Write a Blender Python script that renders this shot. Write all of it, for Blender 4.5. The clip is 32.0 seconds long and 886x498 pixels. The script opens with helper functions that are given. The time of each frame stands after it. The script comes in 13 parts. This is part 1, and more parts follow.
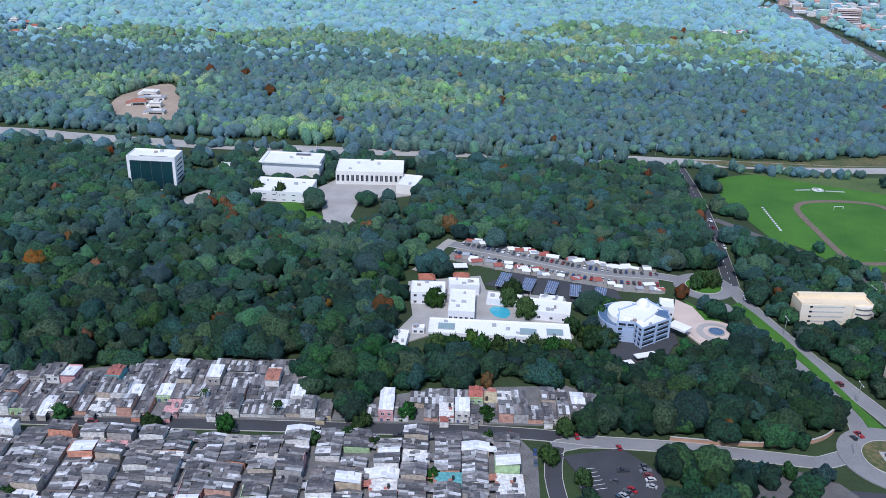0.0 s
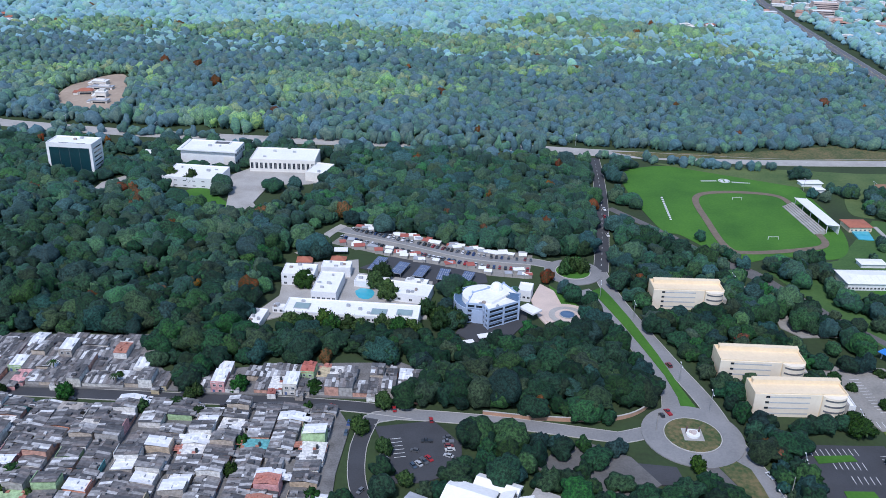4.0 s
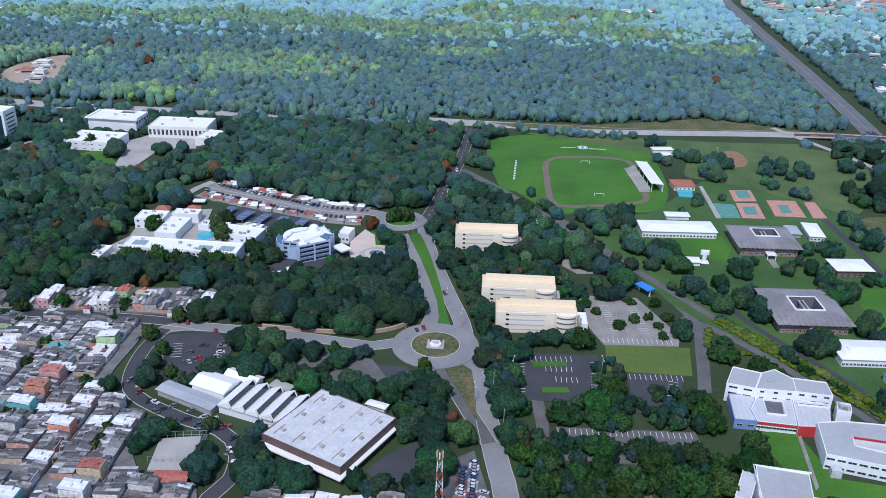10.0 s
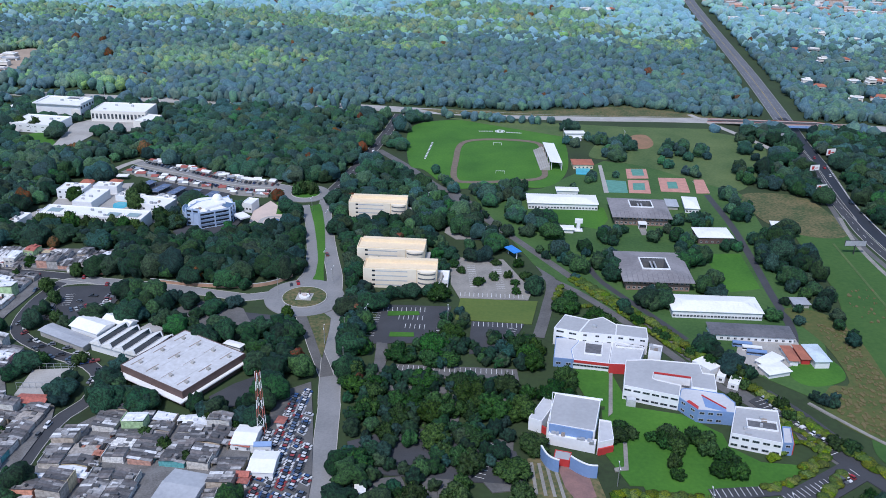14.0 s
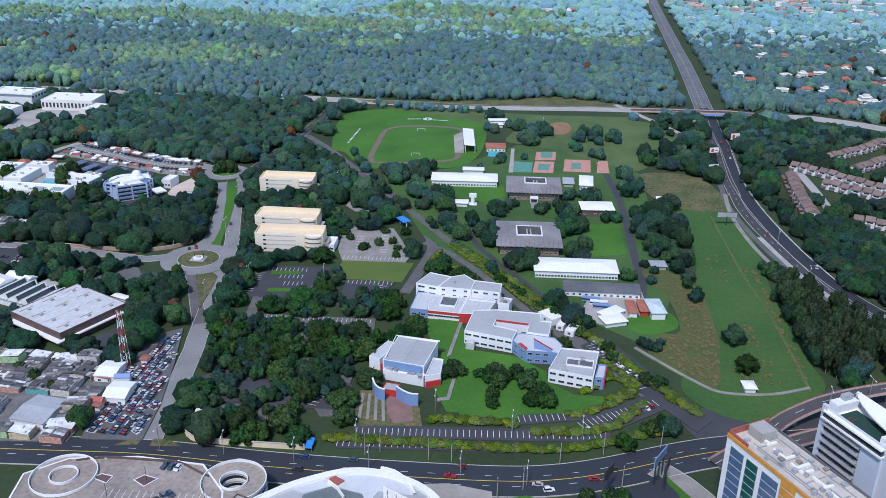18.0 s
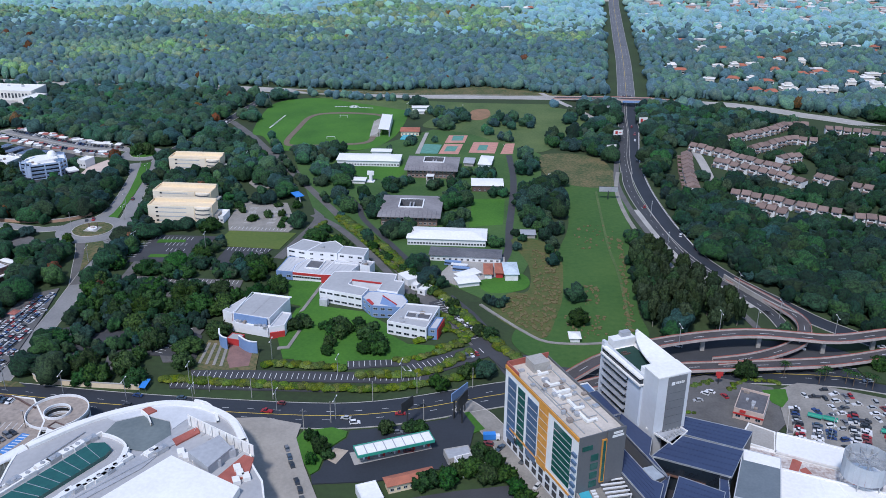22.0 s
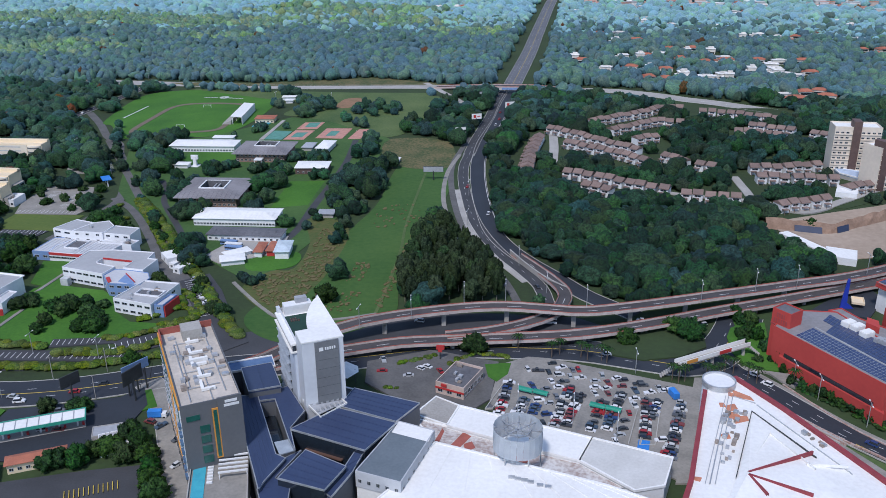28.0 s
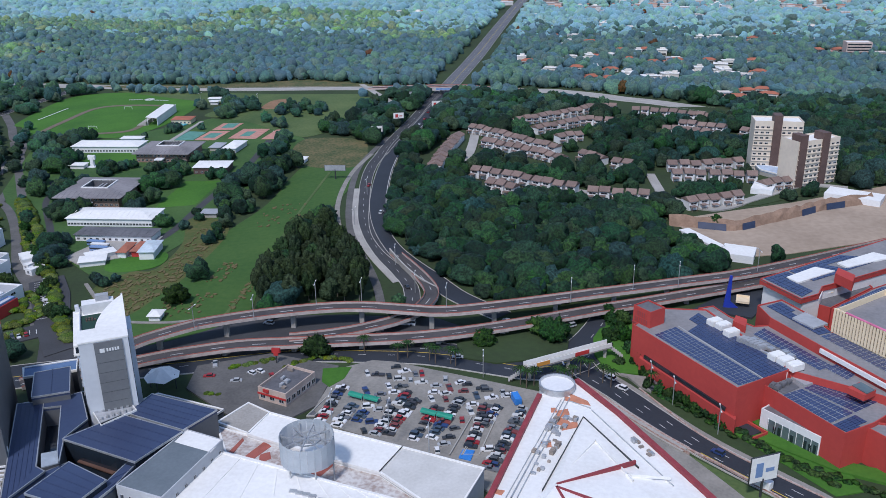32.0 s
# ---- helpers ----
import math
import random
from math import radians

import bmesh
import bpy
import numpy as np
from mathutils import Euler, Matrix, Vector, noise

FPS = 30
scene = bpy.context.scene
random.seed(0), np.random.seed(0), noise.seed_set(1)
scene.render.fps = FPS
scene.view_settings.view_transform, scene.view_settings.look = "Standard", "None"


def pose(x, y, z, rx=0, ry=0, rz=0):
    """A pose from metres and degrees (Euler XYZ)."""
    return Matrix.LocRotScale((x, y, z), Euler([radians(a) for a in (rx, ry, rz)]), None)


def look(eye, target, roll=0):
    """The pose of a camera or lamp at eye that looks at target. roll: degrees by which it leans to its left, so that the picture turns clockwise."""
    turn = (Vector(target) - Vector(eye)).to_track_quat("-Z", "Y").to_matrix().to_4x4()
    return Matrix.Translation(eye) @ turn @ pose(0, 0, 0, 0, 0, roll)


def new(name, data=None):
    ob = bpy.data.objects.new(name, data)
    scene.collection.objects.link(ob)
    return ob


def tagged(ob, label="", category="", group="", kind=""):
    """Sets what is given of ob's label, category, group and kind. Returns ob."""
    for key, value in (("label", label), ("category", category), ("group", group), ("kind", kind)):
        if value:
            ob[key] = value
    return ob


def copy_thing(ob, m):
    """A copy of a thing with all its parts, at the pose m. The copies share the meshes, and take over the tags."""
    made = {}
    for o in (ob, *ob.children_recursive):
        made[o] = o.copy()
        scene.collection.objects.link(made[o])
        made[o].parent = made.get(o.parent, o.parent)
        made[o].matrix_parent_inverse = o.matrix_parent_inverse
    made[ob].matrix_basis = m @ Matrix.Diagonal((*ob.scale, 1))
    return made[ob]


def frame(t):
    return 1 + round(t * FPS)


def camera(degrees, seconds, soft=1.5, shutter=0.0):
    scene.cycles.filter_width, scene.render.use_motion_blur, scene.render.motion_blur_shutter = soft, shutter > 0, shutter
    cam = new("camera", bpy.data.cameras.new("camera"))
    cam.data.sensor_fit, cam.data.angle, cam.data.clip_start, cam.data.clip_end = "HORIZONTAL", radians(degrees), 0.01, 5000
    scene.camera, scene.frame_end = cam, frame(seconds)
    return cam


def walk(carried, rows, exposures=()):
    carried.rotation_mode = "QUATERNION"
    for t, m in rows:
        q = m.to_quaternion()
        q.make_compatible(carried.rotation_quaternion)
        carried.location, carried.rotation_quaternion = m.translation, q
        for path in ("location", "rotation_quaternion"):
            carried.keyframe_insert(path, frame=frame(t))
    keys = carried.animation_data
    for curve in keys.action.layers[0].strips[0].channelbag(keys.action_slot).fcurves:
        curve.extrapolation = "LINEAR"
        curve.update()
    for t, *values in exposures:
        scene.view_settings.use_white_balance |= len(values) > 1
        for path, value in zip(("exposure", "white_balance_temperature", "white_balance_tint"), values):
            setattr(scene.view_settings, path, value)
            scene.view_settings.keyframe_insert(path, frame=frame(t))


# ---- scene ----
cam = camera(54.0, 32.0, soft=0.6)
# seconds, eye x, y, z, yaw, pitch, roll
PATH = [
    (0, 0.00, -0.00, 228.71, 0.833, -23.878, -1.882),
    (0.5, 11.75, 0.43, 229.38, 1.089, -23.932, -1.860),
    (1, 23.89, 0.49, 230.11, 1.320, -23.992, -1.850),
    (1.5, 35.71, -0.10, 231.09, 1.549, -24.055, -1.852),
    (2, 47.59, -1.86, 232.40, 1.774, -24.114, -1.858),
    (2.5, 58.94, -4.88, 233.51, 2.012, -24.184, -1.849),
    (3, 70.44, -8.92, 234.39, 2.220, -24.274, -1.820),
    (3.5, 81.43, -13.51, 235.21, 2.421, -24.355, -1.777),
    (5.5, 126.15, -35.35, 237.17, 3.117, -24.662, -1.617),
    (6, 137.49, -40.91, 237.44, 3.273, -24.735, -1.576),
    (6.5, 148.58, -46.24, 237.85, 3.446, -24.789, -1.541),
    (7, 160.00, -51.55, 238.11, 3.613, -24.845, -1.512),
    (7.5, 171.01, -56.99, 238.49, 3.787, -24.893, -1.477),
    (8, 182.51, -62.72, 238.63, 3.933, -24.920, -1.441),
    (8.5, 193.47, -68.28, 238.69, 4.097, -24.904, -1.399),
    (9, 205.00, -73.81, 238.38, 4.224, -24.862, -1.348),
    (9.5, 215.84, -78.90, 238.31, 4.365, -24.785, -1.294),
    (10, 227.16, -84.32, 237.80, 4.486, -24.729, -1.247),
    (10.5, 237.97, -89.79, 237.36, 4.632, -24.677, -1.216),
    (11, 249.21, -95.46, 237.03, 4.757, -24.630, -1.201),
    (11.5, 260.02, -100.79, 236.63, 4.891, -24.594, -1.194),
    (12, 270.99, -106.00, 235.91, 5.001, -24.573, -1.180),
    (12.5, 281.69, -111.07, 235.40, 5.100, -24.531, -1.148),
    (13, 292.87, -116.52, 234.88, 5.196, -24.485, -1.116),
    (13.5, 303.78, -122.05, 234.48, 5.315, -24.429, -1.079),
    (14, 314.92, -127.35, 234.11, 5.419, -24.360, -1.039),
    (14.5, 325.54, -132.52, 233.59, 5.529, -24.291, -1.003),
    (16.5, 367.87, -152.26, 230.51, 5.919, -23.961, -0.873),
    (17, 378.71, -157.14, 229.32, 6.017, -23.870, -0.851),
    (17.5, 388.86, -161.85, 228.00, 6.126, -23.771, -0.825),
    (18, 399.58, -166.61, 226.49, 6.200, -23.691, -0.810),
    (18.5, 409.72, -171.32, 225.15, 6.269, -23.597, -0.786),
    (19, 420.25, -176.30, 223.83, 6.320, -23.508, -0.748),
    (19.5, 430.23, -181.31, 222.75, 6.392, -23.426, -0.695),
    (20, 440.98, -186.05, 221.72, 6.452, -23.359, -0.632),
    (20.5, 451.91, -189.29, 220.64, 6.515, -23.304, -0.565),
    (21, 463.57, -191.40, 219.27, 6.553, -23.274, -0.499),
    (21.5, 475.01, -192.30, 217.86, 6.615, -23.245, -0.453),
    (22, 486.83, -192.21, 216.10, 6.660, -23.214, -0.420),
    (22.5, 498.28, -191.12, 214.21, 6.727, -23.151, -0.390),
    (23, 510.02, -189.35, 211.87, 6.797, -23.057, -0.354),
    (23.5, 521.33, -187.16, 209.30, 6.884, -22.932, -0.300),
    (24, 532.82, -184.64, 206.39, 6.946, -22.790, -0.214),
    (24.5, 543.82, -181.91, 203.18, 6.987, -22.650, -0.110),
    (25, 554.97, -179.11, 199.92, 6.997, -22.540, -0.015),
    (25.5, 565.45, -175.94, 196.96, 7.024, -22.458, 0.062),
    (27.5, 606.95, -160.86, 186.12, 7.061, -22.237, 0.358),
    (28, 617.30, -156.44, 183.71, 7.052, -22.179, 0.436),
    (28.5, 626.89, -151.95, 181.21, 7.056, -22.105, 0.517),
    (29, 637.06, -147.26, 178.49, 7.043, -22.008, 0.588),
    (29.5, 646.45, -142.55, 175.66, 7.050, -21.900, 0.652),
    (30, 656.31, -137.81, 172.87, 7.017, -21.788, 0.700),
    (30.5, 663.20, -134.20, 170.54, 7.014, -21.685, 0.735),
    (31, 668.47, -131.26, 168.54, 7.002, -21.589, 0.744),
    (31.5, 673.25, -128.60, 166.90, 6.979, -21.475, 0.733),
    (32, 678.36, -125.89, 165.88, 6.955, -21.322, 0.717),
]
walk(cam, [(t, pose(x, y, z, 90 + pitch, roll, yaw)) for t, x, y, z, yaw, pitch, roll in PATH], [(0, 0.36, 5750, 15), (18, 0.32, 5800, 15), (32, 0.13, 5950, 15)])

# ---- light ----
SUN_EL, SUN_AZ = 55.0, 195.0
world = bpy.data.worlds.new("sky")
scene.world = world
world.use_nodes = True
wn = world.node_tree.nodes
sky = wn.new("ShaderNodeTexSky")
sky.sky_type = "NISHITA"
sky.sun_disc = False
sky.sun_elevation = radians(SUN_EL)
sky.sun_rotation = radians(SUN_AZ)
sky.air_density, sky.dust_density, sky.ozone_density = 1.2, 0.6, 2.0
wn["Background"].inputs["Strength"].default_value = 0.12
world.node_tree.links.new(sky.outputs["Color"], wn["Background"].inputs["Color"])
sun = new("sun", bpy.data.lights.new("sun", "SUN"))
sun.data.energy, sun.data.angle, sun.data.color = 2.5, radians(7), (1.0, 0.95, 0.88)
# the sun stands at azimuth SUN_AZ clockwise from +y
sun.matrix_world = look((300, 300, 600), (300 - 100 * math.sin(radians(SUN_AZ)), 300 - 100 * math.cos(radians(SUN_AZ)), 600 - 100 * math.tan(radians(SUN_EL))))


# ---- materials ----
def mat(name, col, rough=0.8, col2=None, scale=0.3, fine=3.0, bump=0.0, metal=0.0, obj=0.0, isl=0.0, spec=0.4, blend=0.4, edge=0.14):
    """A two-scale noise material: col to col2 in patches and fine grain; obj and isl vary the value by object or island."""
    m = bpy.data.materials.new(name)
    m.use_nodes = True
    nt = m.node_tree
    n, l = nt.nodes, nt.links
    b = n["Principled BSDF"]
    b.inputs["Roughness"].default_value = rough
    b.inputs["Metallic"].default_value = metal
    b.inputs["Specular IOR Level"].default_value = spec
    if col2 is None:
        col2 = tuple(c * 0.72 for c in col)
    geo = n.new("ShaderNodeNewGeometry")
    n1 = n.new("ShaderNodeTexNoise")
    n1.inputs["Scale"].default_value, n1.inputs["Detail"].default_value = scale, 6
    n2 = n.new("ShaderNodeTexNoise")
    n2.inputs["Scale"].default_value, n2.inputs["Detail"].default_value = fine, 4
    for q in (n1, n2):
        l.new(geo.outputs["Position"], q.inputs["Vector"])
    mixf = n.new("ShaderNodeMix")
    mixf.data_type = "FLOAT"
    mixf.inputs[0].default_value = blend
    l.new(n1.outputs["Fac"], mixf.inputs[2])
    l.new(n2.outputs["Fac"], mixf.inputs[3])
    ramp = n.new("ShaderNodeValToRGB")
    ramp.color_ramp.elements[0].position, ramp.color_ramp.elements[1].position = 0.5 - edge, 0.5 + edge
    ramp.color_ramp.elements[0].color, ramp.color_ramp.elements[1].color = (*col2, 1), (*col, 1)
    l.new(mixf.outputs[0], ramp.inputs["Fac"])
    out = ramp.outputs["Color"]
    for amount, kind in ((obj, "o"), (isl, "i")):
        if amount:
            hsv = n.new("ShaderNodeHueSaturation")
            mr = n.new("ShaderNodeMapRange")
            mr.inputs["To Min"].default_value, mr.inputs["To Max"].default_value = 1 - amount, 1 + amount
            if kind == "o":
                info = n.new("ShaderNodeObjectInfo")
                l.new(info.outputs["Random"], mr.inputs["Value"])
            else:
                l.new(geo.outputs["Random Per Island"], mr.inputs["Value"])
            l.new(mr.outputs["Result"], hsv.inputs["Value"])
            l.new(out, hsv.inputs["Color"])
            out = hsv.outputs["Color"]
    l.new(out, b.inputs["Base Color"])
    if bump:
        bp = n.new("ShaderNodeBump")
        bp.inputs["Strength"].default_value, bp.inputs["Distance"].default_value = bump, 0.3
        l.new(n2.outputs["Fac"], bp.inputs["Height"])
        l.new(bp.outputs["Normal"], b.inputs["Normal"])
    return m


def palette(name, cols, rough=0.8, fine=1.2, dirt=0.35, isl=False, metal=0.0):
    """Picks one of the colours by object (or by island), with dirt over it."""
    m = mat(name, (0.5, 0.5, 0.5), rough, metal=metal)
    nt = m.node_tree
    n, l = nt.nodes, nt.links
    ramp = n.new("ShaderNodeValToRGB")
    ramp.color_ramp.interpolation = "CONSTANT"
    els = ramp.color_ramp.elements
    for i, c in enumerate(cols):
        e = els[i] if i < 2 else els.new(i / len(cols))
        e.position, e.color = i / len(cols), (*c, 1)
    if isl:
        src = n.new("ShaderNodeNewGeometry").outputs["Random Per Island"]
    else:
        src = n.new("ShaderNodeObjectInfo").outputs["Random"]
    l.new(src, ramp.inputs["Fac"])
    geo = n.new("ShaderNodeNewGeometry")
    nz = n.new("ShaderNodeTexNoise")
    nz.inputs["Scale"].default_value, nz.inputs["Detail"].default_value = fine, 8
    l.new(geo.outputs["Position"], nz.inputs["Vector"])
    mr = n.new("ShaderNodeMapRange")
    mr.inputs["From Min"].default_value, mr.inputs["From Max"].default_value = 0.35, 0.65
    mr.inputs["To Min"].default_value, mr.inputs["To Max"].default_value = 1 - dirt, 1.0
    l.new(nz.outputs["Fac"], mr.inputs["Value"])
    mul = n.new("ShaderNodeVectorMath")
    mul.operation = "SCALE"
    l.new(ramp.outputs["Color"], mul.inputs[0])
    l.new(mr.outputs["Result"], mul.inputs["Scale"])
    l.new(mul.outputs["Vector"], n["Principled BSDF"].inputs["Base Color"])
    return m


M_GROUND = mat("soil_and_grass", (0.04, 0.068, 0.022), 0.95, (0.026, 0.04, 0.016), 0.02, 0.4, 0.3)
M_LAWN = mat("lawn", (0.07, 0.19, 0.018), 0.95, (0.03, 0.105, 0.01), 0.03, 0.6, 0.4, blend=0.35, edge=0.2)
M_DRY = mat("dry_grass", (0.16, 0.13, 0.06), 0.95, (0.045, 0.075, 0.024), 0.06, 0.5, 0.8, blend=0.55, edge=0.1)
M_ASPH = mat("asphalt", (0.062, 0.064, 0.07), 0.85, (0.045, 0.046, 0.05), 0.08, 1.5)
M_NEWASPH = mat("fresh_asphalt", (0.035, 0.04, 0.05), 0.7, (0.026, 0.03, 0.038), 0.05, 1.0)
M_ROAD = mat("worn_road", (0.26, 0.255, 0.25), 0.9, (0.19, 0.19, 0.19), 0.06, 1.0)
M_CONC = mat("concrete", (0.42, 0.4, 0.37), 0.85, (0.3, 0.285, 0.26), 0.08, 1.2)
M_PAVE = mat("paving", (0.3, 0.28, 0.25), 0.9, (0.2, 0.19, 0.17), 0.1, 1.0)
M_KERB = mat("kerb_concrete", (0.5, 0.48, 0.44), 0.85)
M_WHITE = mat("white_paint", (0.8, 0.8, 0.79), 0.6, (0.68, 0.68, 0.68), 0.08, 0.9)
M_CREAM = mat("cream_paint", (0.8, 0.66, 0.46), 0.7, (0.7, 0.57, 0.39), 0.06, 0.7)
M_ROOFW = mat("white_roof", (0.86, 0.85, 0.82), 0.6, (0.7, 0.685, 0.65), 0.06, 0.7, blend=0.5, edge=0.2)
M_ROOFG = mat("grey_metal_roof", (0.42, 0.43, 0.45), 0.5, (0.3, 0.31, 0.33), 0.05, 0.6)
M_DARKROOF = mat("dark_roof", (0.16, 0.16, 0.17), 0.8, (0.09, 0.09, 0.1), 0.06, 0.7)
M_GLASS = mat("dark_glass", (0.02, 0.03, 0.04), 0.08, (0.015, 0.02, 0.03), 0.1, 1.0, spec=0.8)
M_BARK = mat("bark", (0.16, 0.12, 0.09), 0.95)


# ---- building helpers ----
class Mesh:
    """Gathers faces for one mesh."""

    def __init__(self):
        self.v, self.f = [], []

    def add(self, verts, faces):
        k = len(self.v)
        self.v += [tuple(p) for p in verts]
        self.f += [tuple(k + i for i in face) for face in faces]
        return self

    def box(self, x0, x1, y0, y1, z0, z1, m=None):
        vs = [Vector((x, y, z)) for z in (z0, z1) for x, y in ((x0, y0), (x1, y0), (x1, y1), (x0, y1))]
        if m is not None:
            vs = [m @ p for p in vs]
        return self.add(vs, [(3, 2, 1, 0), (4, 5, 6, 7), (0, 1, 5, 4), (1, 2, 6, 5), (2, 3, 7, 6), (3, 0, 4, 7)])

    def prism(self, poly, z0, z1):
        poly = [tuple(p[:2]) for p in poly]
        if sum(a[0] * b[1] - b[0] * a[1] for a, b in zip(poly, poly[1:] + poly[:1])) < 0:
            poly = poly[::-1]
        k = len(poly)
        vs = [(*p, z0) for p in poly] + [(*p, z1) for p in poly]
        return self.add(vs, [tuple(range(k - 1, -1, -1)), tuple(range(k, 2 * k))] + [(i, (i + 1) % k, k + (i + 1) % k, k + i) for i in range(k)])

    def data(self, name, material):
        me = bpy.data.meshes.new(name)
        me.from_pydata(self.v, [], self.f)
        me.materials.append(material)
        return me


def part(name, mesh, material, parent, label=""):
    ob = new(name, mesh.data(name, material) if isinstance(mesh, Mesh) else mesh)
    ob.parent = parent
    return tagged(ob, label)


def struct(name, mesh, material, label="", category=""):
    return tagged(new(name, mesh.data(name, material) if isinstance(mesh, Mesh) else mesh), label, category, kind="structure")


def thing(name, label, category, m=None, group=""):
    ob = new(name)
    if m is not None:
        ob.matrix_basis = m
    return tagged(ob, label, category, group)


def smooth(pts, step=6.0, closed=False):
    """A Catmull-Rom line through the points."""
    p = [Vector(q[:2]) for q in pts]
    n = len(p)
    out = []
    for i in range(n if closed else n - 1):
        a, b, c, d = (p[(i - 1) % n], p[i], p[(i + 1) % n], p[(i + 2) % n]) if closed else (p[max(i - 1, 0)], p[i], p[i + 1], p[min(i + 2, n - 1)])
        k = max(1, int((c - b).length / step))
        for j in range(k):
            t = j / k
            out.append(0.5 * (2 * b + (c - a) * t + (2 * a - 5 * b + 4 * c - d) * t * t + (3 * b - a - 3 * c + d) * t ** 3))
    if not closed:
        out.append(p[-1])
    return out


def offset(line, d):
    """The line moved d metres to its left."""
    out = []
    for i, p in enumerate(line):
        t = (line[min(i + 1, len(line) - 1)] - line[max(i - 1, 0)]).normalized()
        out.append(p + d * Vector((-t.y, t.x)))
    return out


def ribbon(mesh, line, d0, d1, z0, z1):
    """A strip with thickness between two offsets of a line."""
    a, b = offset(line, d0), offset(line, d1)
    n = len(line)
    vs = [(*p, z0) for p in a] + [(*p, z0) for p in b] + [(*p, z1) for p in a] + [(*p, z1) for p in b]
    fs = []
    for i in range(n - 1):
        A0, A1, B0, B1 = i, i + 1, n + i, n + i + 1
        C0, C1, D0, D1 = 2 * n + i, 2 * n + i + 1, 3 * n + i, 3 * n + i + 1
        fs += [(C0, D0, D1, C1), (A0, C0, C1, A1), (B0, B1, D1, D0)]
    return mesh.add(vs, fs)


def dashes(mesh, line, d, z, on, off, w=0.15):
    """Painted dashes along an offset of a line."""
    pts = smooth([tuple(p) for p in offset(line, d)], 1.0)
    run, seg, draw = 0.0, [], True
    for p, q in zip(pts, pts[1:]):
        if draw:
            seg.append(p)
        run += (q - p).length
        if run > (on if draw else off):
            if draw and len(seg) > 1:
                ribbon(mesh, seg, -w / 2, w / 2, z - 0.02, z)
            run, seg, draw = 0.0, [], not draw
    return mesh


def inside(poly, x, y):
    r, j = False, len(poly) - 1
    for i in range(len(poly)):
        (xi, yi), (xj, yj) = poly[i][:2], poly[j][:2]
        if (yi > y) != (yj > y) and x < (xj - xi) * (y - yi) / (yj - yi) + xi:
            r = not r
        j = i
    return r


def rect(pts):
    """Pose and size of the rectangle nearest to four corners; the first edge gives its x direction."""
    p = [Vector(q) for q in pts]
    if len(p) == 3:
        p.append(p[0] + p[2] - p[1])
    ux = ((p[1] - p[0]) + (p[2] - p[3])).normalized()
    uy = Vector((-ux.y, ux.x))
    c = sum(p, Vector((0, 0))) / 4
    lx = abs((p[1] - p[0]).dot(ux) + (p[2] - p[3]).dot(ux)) / 2
    ly = abs((p[3] - p[0]).dot(uy) + (p[2] - p[1]).dot(uy)) / 2
    return pose(c.x, c.y, 0, 0, 0, math.degrees(math.atan2(ux.y, ux.x))), lx, ly


CLEAR = []  # polygons and lines where no tree stands


def keep_clear(pts, w=0.0):
    CLEAR.append((pts, w))
    if w > 0:  # low things stand free of the crowns in front of them
        CLEAR.append(([Vector((p[0], p[1] - 5)) if isinstance(p, Vector) else (p[0], p[1] - 5) for p in pts], w))


# ---- ground ----
struct("ground", Mesh().box(-5000, 5500, -3000, 6000, -3.0, 0.0), M_GROUND, "green ground of grass and soil reaching the horizon", "ground")


LEVEL = [0]


def level(z):
    """Each paved or grassed sheet lies a few millimetres over the one before."""
    LEVEL[0] += 1
    return z + 0.006 * LEVEL[0]


def road(name, pts, width, material, label, z=0.06, kerb=True, marks="", clear=2.5):
    z = level(z + 0.1)
    line = smooth(pts)
    ob = struct(name, ribbon(Mesh(), line, -width / 2, width / 2, -0.5, z), material, label, "road")
    keep_clear(line, width / 2 + clear)
    if kerb:
        for s in (-1, 1):
            part("kerb", ribbon(Mesh(), line, s * (width / 2 + 0.15) - 0.15, s * (width / 2 + 0.15) + 0.15, -0.4, z + 0.14), M_KERB, ob)
    if "c" in marks:
        part("centre_line", dashes(Mesh(), line, 0, z + 0.03, 4, 4, 0.25), M_MARKY if "y" in marks else M_MARK, ob)
    if "s" in marks:
        part("centre_line", ribbon(Mesh(), line, -0.15, 0.15, z, z + 0.03), M_MARKY, ob)
    for i in range(marks.count("l")):
        d = width * ((i + 1) / (marks.count("l") + 1) - 0.5)
        part("lane_line", dashes(Mesh(), line, d, z + 0.03, 4, 7, 0.17), M_MARK, ob)
    return ob


M_MARK = mat("road_paint", (0.75, 0.75, 0.74), 0.8)
M_MARKY = mat("yellow_road_paint", (0.7, 0.5, 0.08), 0.8)

# ---- roads ----
def sheet(name, pts, material, label, category="pavement", z=0.03, clear=1.0, curve=False):
    line = [tuple(p) for p in smooth(pts, 3.0, True)] if curve else pts
    z = level(z)
    keep_clear(line, clear)
    return struct(name, Mesh().prism(line, -0.5, z), material, label, category)


